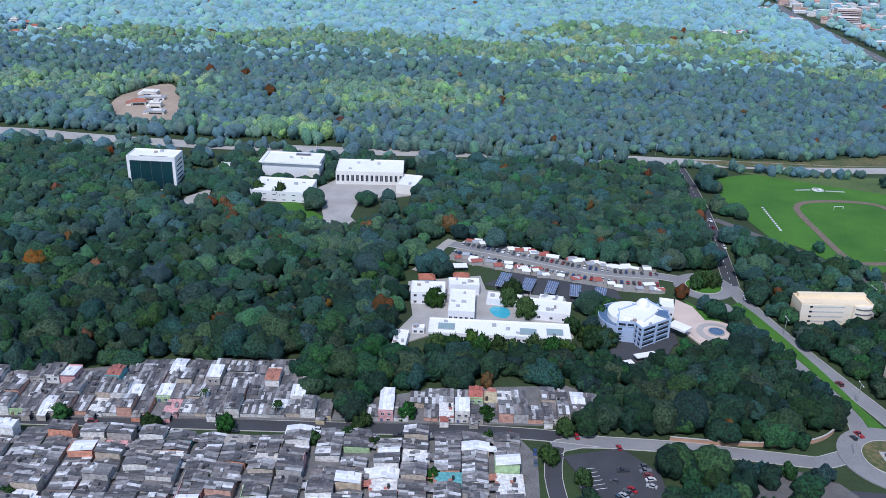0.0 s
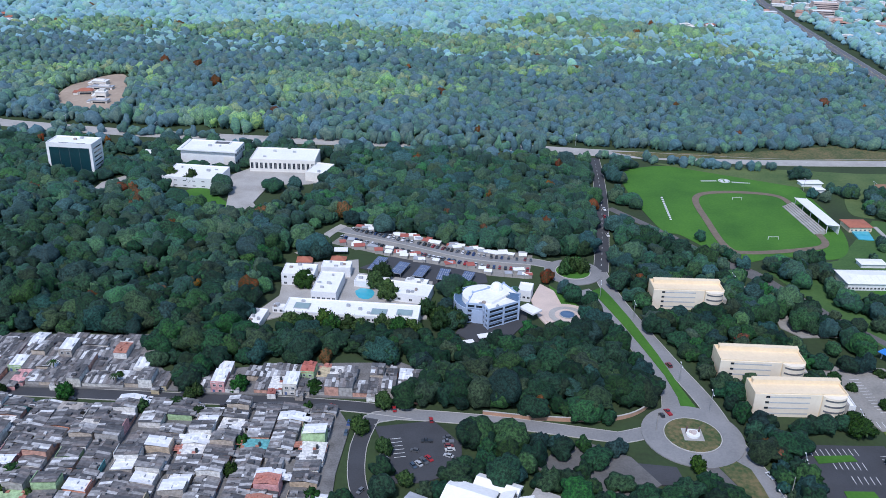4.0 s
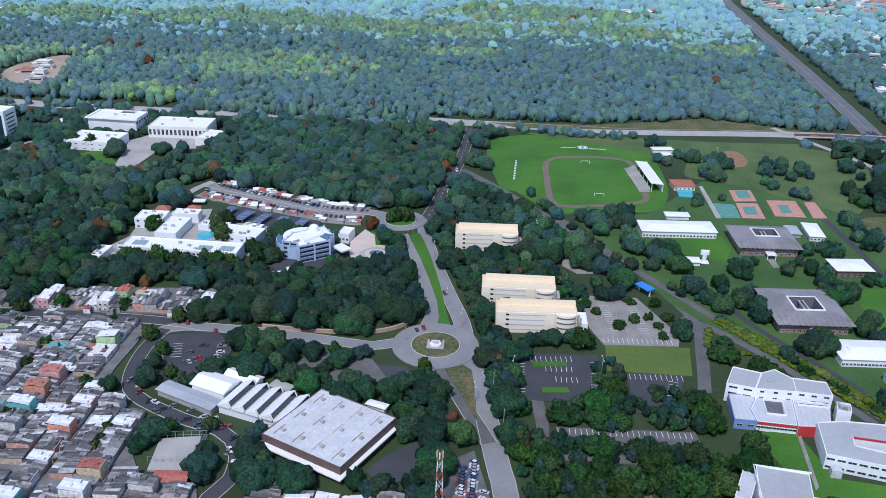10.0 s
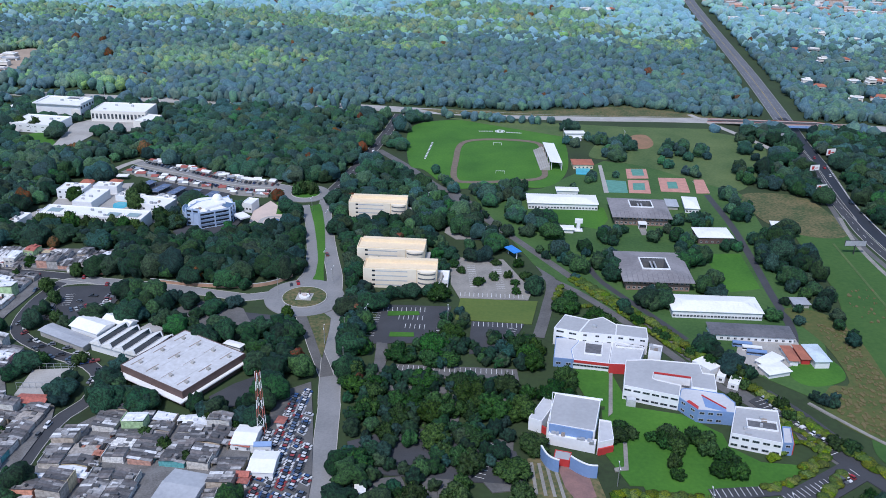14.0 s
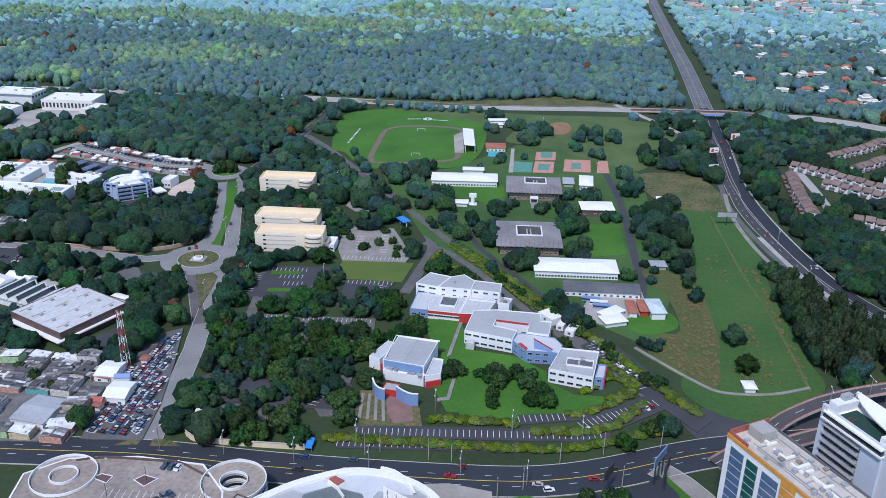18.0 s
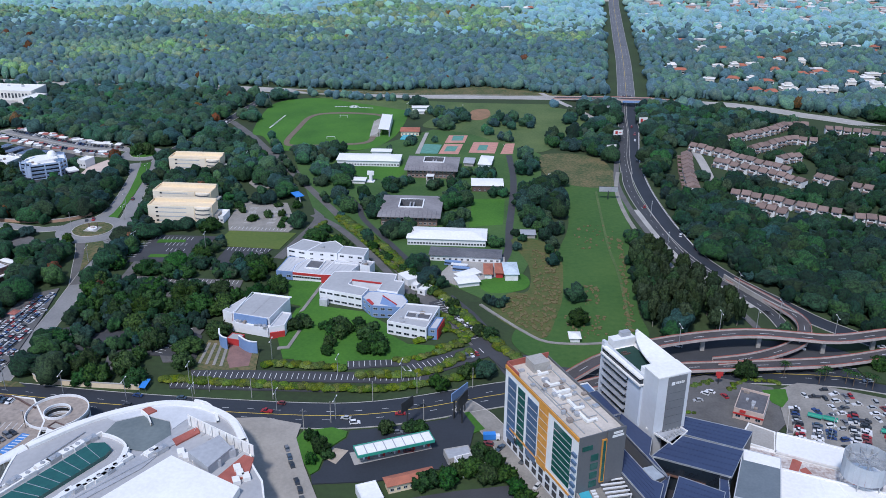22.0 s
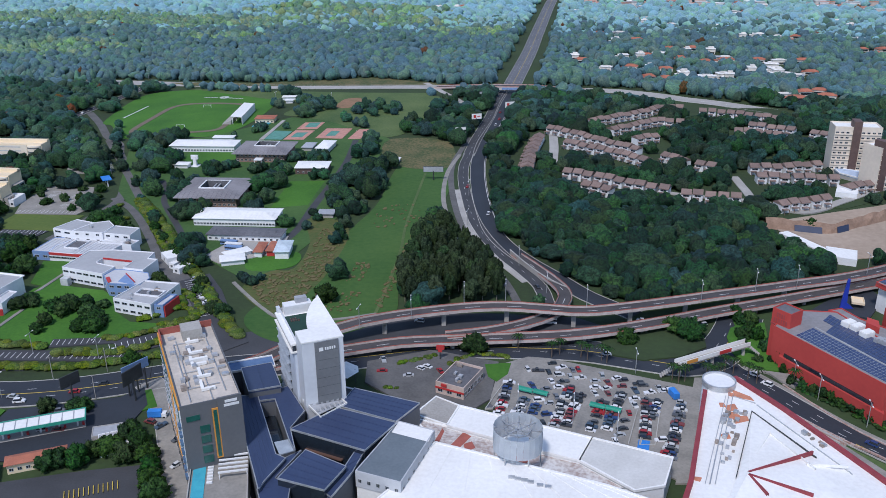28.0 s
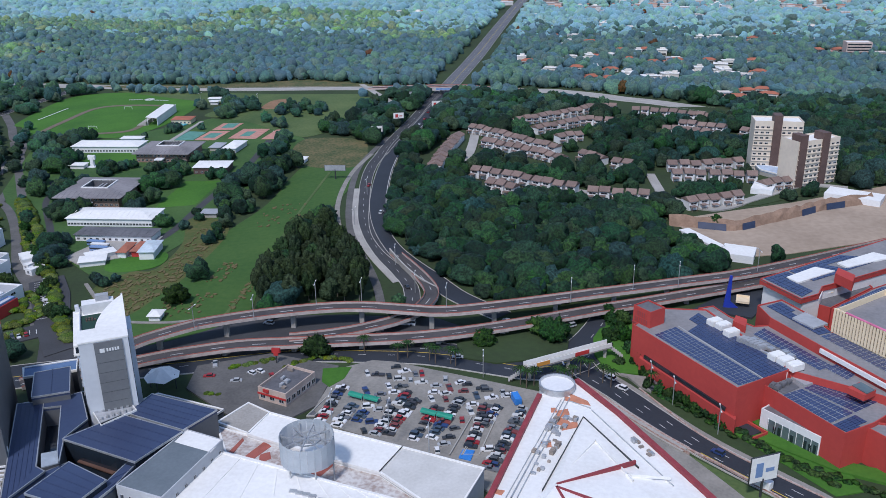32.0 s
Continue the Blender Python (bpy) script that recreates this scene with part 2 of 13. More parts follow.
def disc(name, c, r, material, label, z=0.1, z0=-0.5, parent=None, r0=0.0, n=40):
    ring = [(c[0] + r * math.cos(2 * math.pi * k / n), c[1] + r * math.sin(2 * math.pi * k / n)) for k in range(n)]
    if r0:
        inner = [(c[0] + r0 * math.cos(2 * math.pi * k / n), c[1] + r0 * math.sin(2 * math.pi * k / n)) for k in range(n)]
        vs = [(*p, h) for h in (z0, z) for q in (ring, inner) for p in q]
        fs = []
        for k in range(n):
            j = (k + 1) % n
            fs += [(k, j, 2 * n + j, 2 * n + k), (2 * n + k, 2 * n + j, 3 * n + j, 3 * n + k), (n + j, n + k, 3 * n + k, 3 * n + j)]
        me = Mesh().add(vs, fs)
    else:
        me = Mesh().prism(ring, z0, z)
    if parent is None:
        keep_clear(ring, 2.0)
        return struct(name, me, material, label, "pavement")
    return part(name, me, material, parent, label)


RB1, RB2 = [(197.5, 309.2)][0], [(158.4, 474.4)][0]
M_GREYLOT0 = mat("worn_asphalt", (0.14, 0.135, 0.13), 0.9, (0.09, 0.088, 0.085), 0.1, 1.0)
road("road_1", [(214.1, 307.3), (209.8, 335.4), (199.5, 369.7), (188.3, 409.1), (179.3, 446.0), (175.1, 476.5)], 9, M_ROAD, "worn grey concrete carriageway of the avenue")
road("road_2", [(190.6, 324.3), (193.7, 339.6), (190.7, 361.9), (183.3, 393.0), (173.2, 427.7), (161.8, 450.1)], 9, M_ROAD, "worn grey carriageway beside the grass median")
road("road_3", [(213.0, 311.5), (220.6, 279.8), (226.7, 246.3), (231.3, 220.4), (234.0, 206.7)] + [(234.5, 205.3), (237.7, 183.6), (241.0, 161.6), (241.8, 144.6), (244.7, 127.0)], 10, M_ROAD, "worn grey avenue south of the roundabout")
road("road_5", [(186.7, 314.1), (164.1, 304.9), (155.2, 306.1), (128.1, 309.8), (103.6, 312.7), (62.5, 313.8), (50.9, 307.8)], 8, M_ROAD, "grey street behind the low wall", z=0.08)
road("road_6", [(71.2, 314.8), (44.3, 318.1), (6.9, 319.2), (-43.0, 317.9), (-92.7, 317.4), (-142.3, 316.9), (-191.8, 316.4), (-266.1, 316.1)], 8, M_ASPH, "asphalt street between the row houses")
road("road_7", [(51.8, 309.7), (48.7, 288.8), (51.6, 263.9), (60.9, 247.5), (86.6, 233.2), (109.2, 224.7), (120.1, 212.6), (122.9, 195.1)] + [(117.8, 182.5), (116.2, 163.9), (117.7, 144.4)], 7, M_ASPH, "asphalt street with parked cars", z=0.09)
road("road_8", [(176.2, 476.7), (181.0, 510.5), (185.5, 547.8), (191.4, 600.4), (195.4, 657.5), (197.2, 704.9)], 9, M_ASPH, "asphalt road between the woods", marks="c")
road("road_9", [(195.5, 587.4), (227.7, 545.2), (255.3, 504.2), (273.9, 486.2), (289.9, 455.3), (311.0, 424.0), (327.9, 384.8), (339.6, 350.2), (336.9, 315.5), (331.7, 280.2)], 6.5, M_GREYLOT0, "asphalt campus road", kerb=False, clear=6)
road("road_10", [(154.6, 477.8), (135.8, 486.5), (94.7, 491.6), (49.5, 509.7), (2.2, 526.6)], 9, M_ROAD, "street lined with parked cars")
road("road_11", [(197.1, 295.7), (208.2, 273.8), (217.0, 253.6), (223.8, 238.7), (228.1, 228.9)], 7, M_GREYLOT0, "short worn slip road", z=0.05)
road("road_12", [(260.6, 495.0), (290.8, 449.8), (326.1, 396.4), (356.3, 350.0), (382.3, 311.6), (404.9, 277.3), (427.5, 242.8), (449.8, 212.1), (469.9, 188.3), (482.1, 168.4)], 5.5, M_GREYLOT0, "straight worn lane behind the campus hedge", kerb=False, clear=3.5)
road("road_21", [(334.0, 355.9), (353.5, 338.3), (372.0, 314.8), (392.3, 284.5), (413.3, 251.6), (437.3, 223.4), (455.6, 195.7), (468.3, 179.3)], 5, M_GREYLOT0, "campus lane lined with parked cars", kerb=False, clear=2.5)
road("road_13", [(461.8, 515.0), (468.1, 454.0), (469.6, 401.4), (469.8, 351.0), (470.7, 307.8), (463.3, 283.6), (438.7, 262.3)], 5, M_ASPH, "asphalt lane of the academy", kerb=False)
road("road_14", [(350.2, 395.1), (362.5, 375.3), (370.8, 351.3), (399.6, 306.1), (410.7, 287.7)], 4, M_ASPH, "curving lane of the academy", kerb=False)
road("road_15", [(5.8, 532.4), (-1.5, 517.8), (-8.2, 495.2), (-16.5, 482.1)], 6, M_CONC, "pale lane to the parking ground", kerb=False)
road("highway_1", [(-711.0, 758.3), (-396.5, 742.1), (-327.7, 733.2), (-225.3, 722.1), (-141.5, 719.0), (-43.9, 719.3), (103.2, 725.4), (200.4, 720.9), (296.6, 716.4)] + [(363.6, 716.2), (498.5, 728.6)] + [(661.0, 725.2), (692.7, 718.9), (723.8, 704.7), (744.8, 690.5), (772.1, 677.3), (817.2, 647.3)], 18, M_CONC, "pale concrete highway along the forest", marks="l", clear=9)
keep_clear(offset(smooth([(661.0, 725.2), (692.7, 718.9), (723.8, 704.7), (744.8, 690.5), (772.1, 677.3), (817.2, 647.3)]), -16), 15)
keep_clear(offset(smooth([(661.0, 725.2), (692.7, 718.9), (723.8, 704.7), (744.8, 690.5), (772.1, 677.3), (817.2, 647.3)]), -34), 8)
keep_clear(offset(smooth([(-711.0, 758.3), (-396.5, 742.1), (-327.7, 733.2), (-225.3, 722.1), (-141.5, 719.0)]), -14), 12)
keep_clear(offset(smooth([(127.7, 725.1), (200.4, 720.9), (296.6, 716.4), (381.2, 722.9)] + [(363.6, 716.2), (498.5, 728.6)]), -16), 14)
road("highway_4", [(628.9, 1773.3), (611.2, 1511.7), (595.8, 1150.5), (587.9, 945.7), (576.6, 741.4)], 18, mat("bleached_asphalt", (0.15, 0.155, 0.17), 0.85, (0.1, 0.105, 0.115), 0.06, 0.8), "long straight worn asphalt highway into the hills", marks="lslll", clear=15)
road("highway_2", [(576.8, 751.1)] + [(578.2, 717.3), (574.6, 664.4), (572.5, 601.8), (568.5, 554.9), (565.4, 514.8), (565.5, 474.2), (568.1, 431.2), (575.1, 376.3), (585.0, 325.7), (595.6, 298.1), (607.7, 278.2), (624.3, 256.2), (639.3, 236.2), (660.6, 217.6)], 10.5, M_NEWASPH, "dark fresh asphalt highway", clear=3)
part("edge_line", ribbon(Mesh(), smooth([(572.5, 601.8), (568.5, 554.9), (565.4, 514.8), (565.5, 474.2), (568.1, 431.2), (575.1, 376.3), (585.0, 325.7)]), 4.4, 4.7, 0, 0.62), M_MARK, bpy.data.objects["highway_2"])
road("highway_5", [(570.4, 716.8), (566.2, 658.9), (563.7, 601.2), (560.2, 550.5), (558.0, 514.2), (556.9, 478.1)], 8.5, M_ASPH, "older asphalt carriageway beside the fresh one", marks="l", clear=3)
road("highway_3", [(557.2, 484.4), (556.2, 451.2), (560.0, 410.9), (570.1, 354.1), (580.9, 316.1), (594.3, 284.9), (606.6, 263.1), (615.6, 245.1), (619.4, 226.2)], 7, M_ASPH, "dark asphalt carriageway of the highway", marks="l", z=0.05)
road("road_16", [(557.3, 395.8), (564.1, 358.9), (570.9, 329.2), (578.9, 305.2), (591.2, 279.0), (608.1, 249.8)], 3.6, M_CONC, "pale concrete side lane of the highway", z=0.08, kerb=False)
road("road_17", [(552.7, 531.5), (549.8, 493.5), (547.7, 450.5), (553.2, 397.9), (563.7, 343.3), (574.5, 306.5), (590.9, 267.5), (599.8, 243.6), (605.3, 224.8)], 4, M_GREYLOT0, "old asphalt lane by the bank", kerb=False, z=0.04)
road("road_19", [(550.1, 480.7), (546.2, 436.3), (549.1, 385.6), (557.0, 342.7), (571.3, 297.6)], 3, M_PAVE, "worn dirt track beside the billboards", kerb=False, z=0.04)
road("boulevard", [(48.9, 102.8), (198.8, 113.8), (248.2, 116.9), (298.8, 115.3), (347.2, 115.7), (394.4, 117.9), (417.6, 121.7), (441.0, 129.7), (483.0, 148.1)] + [(532.4, 161.8), (557.1, 170.4), (578.4, 177.3), (605.8, 179.9), (633.4, 180.7), (656.4, 176.4), (676.4, 172.9), (689.5, 179.7), (701.4, 200.2), (709.6, 222.5)], 19, M_NEWASPH, "dark fresh asphalt boulevard", marks="sll")
sheet("junction_road", [(470.3, 174.6), (515.1, 197.0), (553.9, 207.2), (589.4, 212.4), (633.0, 212.6), (655.9, 198.3), (618.5, 183.3), (593.8, 186.9), (561.7, 177.6), (528.4, 160.6), (483.2, 149.1)], M_ASPH, "dark asphalt carriageways under the viaducts", "road", 0.03, 1.0)
AVENUE = [(693.0, 177.5), (696.1, 169.8), (706.6, 157.1), (716.6, 143.5), (725.0, 132.2), (732.6, 123.6), (740.0, 116.3), (753.7, 103.6), (760.2, 97.3), (774.8, 80.8)]
t = road("road_18", AVENUE, 10.4, M_NEWASPH, "dark asphalt avenue between the malls", marks="ll", z=0.1)
ave_z = max(v.co.z for v in t.data.vertices) + 0.03
part("edge_line", ribbon(Mesh(), smooth(AVENUE[5:]), -3.18, -2.88, 0, ave_z), M_MARKY, t, "yellow edge line")
part("zebra_crossing", dashes(Mesh(), smooth([(686.0, 178.3), (700.9, 181.7)]), 0, ave_z, 0.7, 0.6, 5.0), M_MARK, t)
road("road_20", [(458.5, 134.5), (468.6, 125.1), (478.3, 110.1), (487.1, 93.5), (492.1, 83.2)] + [(507.0, 52.8), (514.3, 40.8)], 11, M_PAVE, "worn concrete street beside the hotel", z=0.1)
road("lane_to_forest", [(485.7, 748.1), (508.8, 705.3), (529.8, 666.4), (555.1, 608.4)], 6, M_CONC, "pale dirt lane", kerb=False)
disc("roundabout", RB1, 23, M_ROAD, "worn grey roundabout carriageway", 0.5)
disc("roundabout", RB2, 18, M_ROAD, "worn grey roundabout carriageway", 0.5)
isl = disc("roundabout_island", RB1, 12.6, M_DRY, "patchy grass island in the roundabout", 0.8)
disc("kerb", RB1, 13.0, M_KERB, "", 0.85, parent=isl, r0=12.6)
isl = disc("roundabout_island", RB2, 10.5, M_LAWN, "grass island with palms in the roundabout", 0.8)
disc("kerb", RB2, 11.0, M_KERB, "", 0.85, parent=isl, r0=10.5)
sheet("median", [(196.7, 327.9), (204.5, 328.8), (200.3, 346.7), (194.1, 379.6), (185.4, 416.8), (178.5, 441.4), (173.9, 454.4), (167.5, 449.0), (178.4, 415.9), (187.1, 386.0), (194.1, 358.9), (196.8, 340.0)], M_LAWN, "green grass median", "median", 0.3)
sheet("median", [(202.6, 290.4), (209.8, 294.9), (217.6, 286.9), (219.4, 275.2), (222.2, 244.3), (212.6, 267.8)], M_DRY, "patchy grass triangle by the avenue", "median", 0.3)
sheet("median", [(231.5, 120.9), (237.3, 126.3), (241.1, 125.4), (241.0, 122.6)], M_DRY, "small patchy traffic triangle", "median", 0.3)
sheet("median", [(246.0, 122.3), (246.5, 127.5), (253.8, 127.1), (259.8, 123.7)], M_DRY, "small patchy traffic triangle", "median", 0.3)

M_MOWN0 = mat("mown_grass", (0.115, 0.15, 0.03), 0.95, (0.07, 0.115, 0.022), 0.03, 0.5, 0.3)
M_ACAD = mat("academy_grass", (0.065, 0.13, 0.032), 0.95, (0.034, 0.085, 0.02), 0.03, 0.5, 0.4)
M_MEADOW = mat("meadow_grass", (0.06, 0.122, 0.025), 0.95, (0.03, 0.088, 0.016), 0.022, 0.35, 0.6, blend=0.45, edge=0.16)
M_ROUGH = mat("rough_grass", (0.11, 0.15, 0.05), 0.95, (0.05, 0.095, 0.028), 0.03, 0.5, 0.4)
M_RUSTKERB = mat("rusty_kerb", (0.3, 0.15, 0.11), 0.85, (0.5, 0.42, 0.38), 0.9, 2.0)
ave = smooth(AVENUE[1:], 4)
keep_clear([tuple(p) for p in ave], 24)
struct("pavement", ribbon(Mesh(), ave, 5.48, 7.78, -0.4, 0.24), M_PAVE, "grey pavement along the avenue", "pavement")
struct("verge", ribbon(Mesh(), ave, 7.78, 11.68, -0.4, 0.27), M_GROUND, "dark planted verge along the avenue", "lawn")
struct("retaining_wall", ribbon(Mesh(), smooth([(694.8, 158.1), (702.7, 149.2), (710.7, 139.7), (719.8, 128.8), (726.2, 122.4)], 4), -2.2, 1.6, -0.4, 0.9), M_CONC, "pale concrete retaining strip", "wall")
struct("guard_kerb", ribbon(Mesh(), smooth([(694.9, 160.6), (710.8, 140.4), (727.5, 122.2), (734.9, 115.6), (748.2, 102.1), (754.6, 94.8)], 4), -0.35, 0.35, -0.4, 1.0), M_RUSTKERB, "red and white worn kerb wall", "kerb")
struct("guard_kerb", ribbon(Mesh(), smooth([(714.3, 160.9), (722.6, 146.9), (730.2, 134.5), (737.8, 125.3), (745.2, 117.7), (759.3, 105.3), (767.2, 98.6)], 4), -0.3, 0.3, -0.4, 0.6), M_RUSTKERB, "worn reddish kerb along the avenue", "kerb")
struct("trench", ribbon(Mesh(), smooth([(702.3, 145.2), (710.3, 136.3), (719.4, 126.1), (725.6, 118.8), (732.8, 109.6), (743.6, 96.9)], 4), -1.5, 1.5, -0.4, 0.2), M_GROUND, "weedy strip below the avenue", "lawn")
struct("service_road", ribbon(Mesh(), smooth([(704.7, 139.1), (713.2, 128.8), (720.9, 118.3), (728.7, 106.8), (736.4, 94.8)], 4), -3.4, 5.4, -0.4, 0.42), M_PAVE, "worn concrete service road below the avenue", "road")
part("guard_rail", ribbon(Mesh(), smooth([(704.2, 143.9), (710.4, 137.4), (719.5, 127.1), (726.7, 119.9)], 4), -0.08, 0.08, 0.2, 1.4), M_RUSTKERB, bpy.data.objects["trench"])
struct("verge", Mesh().prism([(726.7, 119.9), (734.3, 112.8), (747.7, 100.1), (752.9, 94.6), (744.4, 93.7), (737.9, 101.3), (728.4, 114.3)], -0.4, 0.26), M_ROUGH, "patchy grass slope by the avenue", "lawn")
# ---- lawns, courts and paved grounds ----
sheet("academy_ground", [(282.9, 488.0), (329.8, 370.6), (374.8, 311.0), (430.8, 264.7), (472.3, 231.2), (489.2, 318.6), (489.6, 519.2), (449.0, 574.1), (388.2, 586.0), (335.7, 511.0)], M_ACAD, "rough green lawns of the academy grounds", "lawn", 0.012, clear=-1)
FIELD = [(214.2, 657.1), (244.8, 689.4), (305.9, 690.1), (345.3, 682.7), (357.2, 635.2), (356.7, 556.6), (338.9, 515.1), (300.4, 513.3), (267.3, 502.6), (240.4, 541.0), (225.6, 556.9)]
sheet("sports_lawn", FIELD, M_LAWN, "bright green sports ground lawn", "lawn", 0.02, curve=True)
TRK = [(266.1, 618.0), (290.7, 633.1), (328.3, 631.1), (337.1, 611.2), (338.1, 560.0), (336.4, 536.6), (318.3, 526.4), (280.5, 517.1), (266.7, 524.0), (264.0, 568.4)]
pitch_line = smooth(TRK, 3.0, True)
struct("running_track", ribbon(Mesh(), pitch_line + pitch_line[:1], -2.5, 2.5, -0.2, 0.42), mat("red_earth", (0.19, 0.15, 0.11), 0.95), "brown earth running track round the pitch", "track")
sheet("academy_lawn", [(340.2, 475.0), (380.6, 476.8), (382.2, 454.2), (375.2, 434.1), (344.0, 444.6)], M_LAWN, "bright green academy lawn", "lawn")
sheet("academy_lawn", [(440.0, 402.6), (463.9, 406.0), (465.3, 355.1), (443.1, 347.3)], M_LAWN, "green practice pitch lawn", "lawn")
sheet("meadow", [(510.6, 452.7), (546.4, 451.4), (551.9, 388.3), (545.9, 312.3), (545.0, 239.4), (545.6, 203.9), (508.8, 173.0), (478.3, 195.0), (493.2, 245.5), (502.4, 314.7), (509.2, 361.7)], M_MEADOW, "long green meadow with a worn path", "lawn", 0.02, curve=True)
M_SERE = mat("sere_grass", (0.12, 0.11, 0.036), 0.95, (0.05, 0.088, 0.02), 0.05, 0.4, 0.8, blend=0.5, edge=0.16)
M_STRAW = mat("straw_patches", (0.17, 0.13, 0.06), 0.95, (0.1, 0.095, 0.035), 0.25, 0.9, 0.8, blend=0.5, edge=0.2)
sheet("dry_meadow", [(472.1, 329.1), (492.1, 328.9), (503.5, 305.8), (504.4, 253.9), (500.8, 225.8), (493.6, 199.9), (472.6, 215.7), (465.7, 231.2), (474.0, 249.9), (485.0, 255.0), (484.1, 290.3)], M_SERE, "dry yellow meadow of patchy grass", "lawn", 0.025, curve=True)
sheet("meadow_lawn", [(459.1, 270.7), (477.7, 278.0), (484.9, 270.2), (483.3, 257.1), (467.7, 249.1), (458.4, 253.8)], M_LAWN, "small green lawn behind the sheds", "lawn", 0.03, curve=True)
struct("meadow_path", ribbon(Mesh(), smooth([(459.3, 233.8), (472.5, 218.2), (484.9, 204.8), (496.5, 196.2), (519.1, 197.4), (539.4, 205.9)], 4), -0.9, 0.9, -0.3, 0.62), M_PAVE, "pale worn lane at the foot of the meadow", "path")
dry = random.Random(77)
straw = Mesh()
for zone, n in (([(485.2, 316.8), (501.1, 309.9), (503.1, 253.8), (500.8, 229.1), (495.0, 200.1), (480.2, 213.5), (470.4, 228.5), (475.8, 246.5), (488.2, 255.5)], 420), ([(517.1, 266.8), (525.2, 267.9), (524.0, 242.3), (516.3, 241.3)], 40), ([(540.5, 343.1), (543.4, 343.5), (541.3, 212.2), (536.4, 211.5)], 110), ([(505.3, 226.4), (532.4, 230.0), (527.9, 204.4), (505.0, 201.4)], 50), ([(514.5, 359.8), (541.1, 363.4), (538.5, 323.9), (509.9, 315.5)], 40)):
    xs, ys = [p[0] for p in zone], [p[1] for p in zone]
    while n > 0:
        x, y = dry.uniform(min(xs), max(xs)), dry.uniform(min(ys), max(ys))
        if inside(zone, x, y):
            n -= 1
            r, st = dry.uniform(0.25, 1.0) * dry.uniform(0.6, 1.6), dry.uniform(0.8, 2.2)
            ring = [(x + r * dry.uniform(0.45, 1.15) * math.cos(a), y + r * st * dry.uniform(0.45, 1.15) * math.sin(a)) for a in [2 * math.pi * k / 11 for k in range(11)]]
            straw.prism(ring, -0.2, 0.62 + 0.0008 * (n % 97))
tagged(new("dry_grass_patches", straw.data("dry_grass_patches", M_STRAW)), "straw-coloured patches of dry grass in the meadow", "grass", kind="stuff")
sheet("dry_meadow", [(489.6, 519.2), (535.3, 518.6), (547.6, 453.2), (521.2, 440.8), (494.3, 464.3)], M_DRY, "dry yellow field with low growth", "lawn", 0.025, curve=True)
road("meadow_path", [(530.7, 431.4), (533.7, 330.4), (537.4, 286.3), (538.8, 240.9), (538.7, 202.2)], 1.6, M_ROUGH, "worn earth path along the meadow", kerb=False, clear=0)
sheet("hill_field", [(411.5, 680.0), (484.9, 691.8), (535.9, 647.2), (495.4, 535.3), (467.4, 538.9), (429.0, 571.1), (398.4, 587.6), (376.9, 602.8)], M_ROUGH, "rough green field below the highway", "lawn", 0.02, clear=-1, curve=True)
sheet("highway_verge", [(213.9, 725.6), (321.0, 734.5), (429.6, 772.0), (522.0, 739.5), (425.2, 728.6), (345.5, 720.1), (240.2, 711.4)], M_DRY, "pale green grass verge of the highway", "lawn", 0.02)
sheet("highway_verge", [(245.0, 698.0), (342.1, 695.4), (417.3, 693.2), (498.6, 698.6), (517.4, 616.0), (450.4, 634.1), (405.7, 642.1), (359.8, 650.3)], M_ROUGH, "green grass slope below the highway", "lawn", 0.02, clear=-1)
sheet("campus_lawn", [(368.0, 248.8), (374.3, 220.7), (397.5, 217.2), (413.5, 204.2), (415.9, 185.6), (440.9, 185.5), (445.8, 179.5), (428.5, 168.7), (399.9, 158.8), (376.0, 155.7), (362.1, 216.5)], M_LAWN, "deep green campus lawn along the halls", "lawn", 0.03)
sheet("campus_lawn", [(360.3, 182.5), (360.8, 216.2), (384.1, 219.4), (408.7, 199.7), (431.3, 181.7), (441.9, 178.1), (407.9, 166.4), (368.6, 163.6)], M_LAWN, "deep green campus lawn", "lawn", 0.04)
sheet("campus_lawn", [(346.2, 249.7), (368.1, 252.7), (369.5, 217.4), (355.4, 221.6)], M_LAWN, "deep green campus lawn between the halls", "lawn", 0.04)
sheet("campus_lawn", [(287.0, 319.8), (331.6, 321.5), (328.2, 294.1), (285.8, 294.4)], M_MOWN0, "flat mown green field by the car park", "lawn", 0.04)
sheet("grove_lawn", [(137.2, 327.1), (165.5, 349.0), (182.5, 332.2), (162.7, 317.1)], M_GROUND, "dark grass among the grove", "lawn", 0.02, clear=-1)
sheet("museum_lawn", [(-138.0, 569.8), (-110.5, 595.2), (-76.2, 554.6), (-99.2, 552.4)], M_LAWN, "green lawn before the museum", "lawn", 0.02)
sheet("chancellery_lawn", [(142.0, 454.5), (159.3, 425.8), (147.2, 427.5), (143.4, 441.2)], M_LAWN, "green lawn wedge beside the plaza", "lawn", 0.3)
sheet("mall_lawn", [(743.5, 133.7), (752.8, 143.4), (768.9, 126.5), (778.3, 106.7), (767.3, 102.5), (750.7, 124.6)], M_LAWN, "green lawn before the red mall", "lawn", 0.12)
sheet("mall_lawn", [(704.8, 222.1), (714.5, 223.0), (715.2, 201.6), (720.2, 182.7), (711.3, 179.6), (704.4, 193.0)], M_LAWN, "green corner lawn by the red mall", "lawn", 0.12)
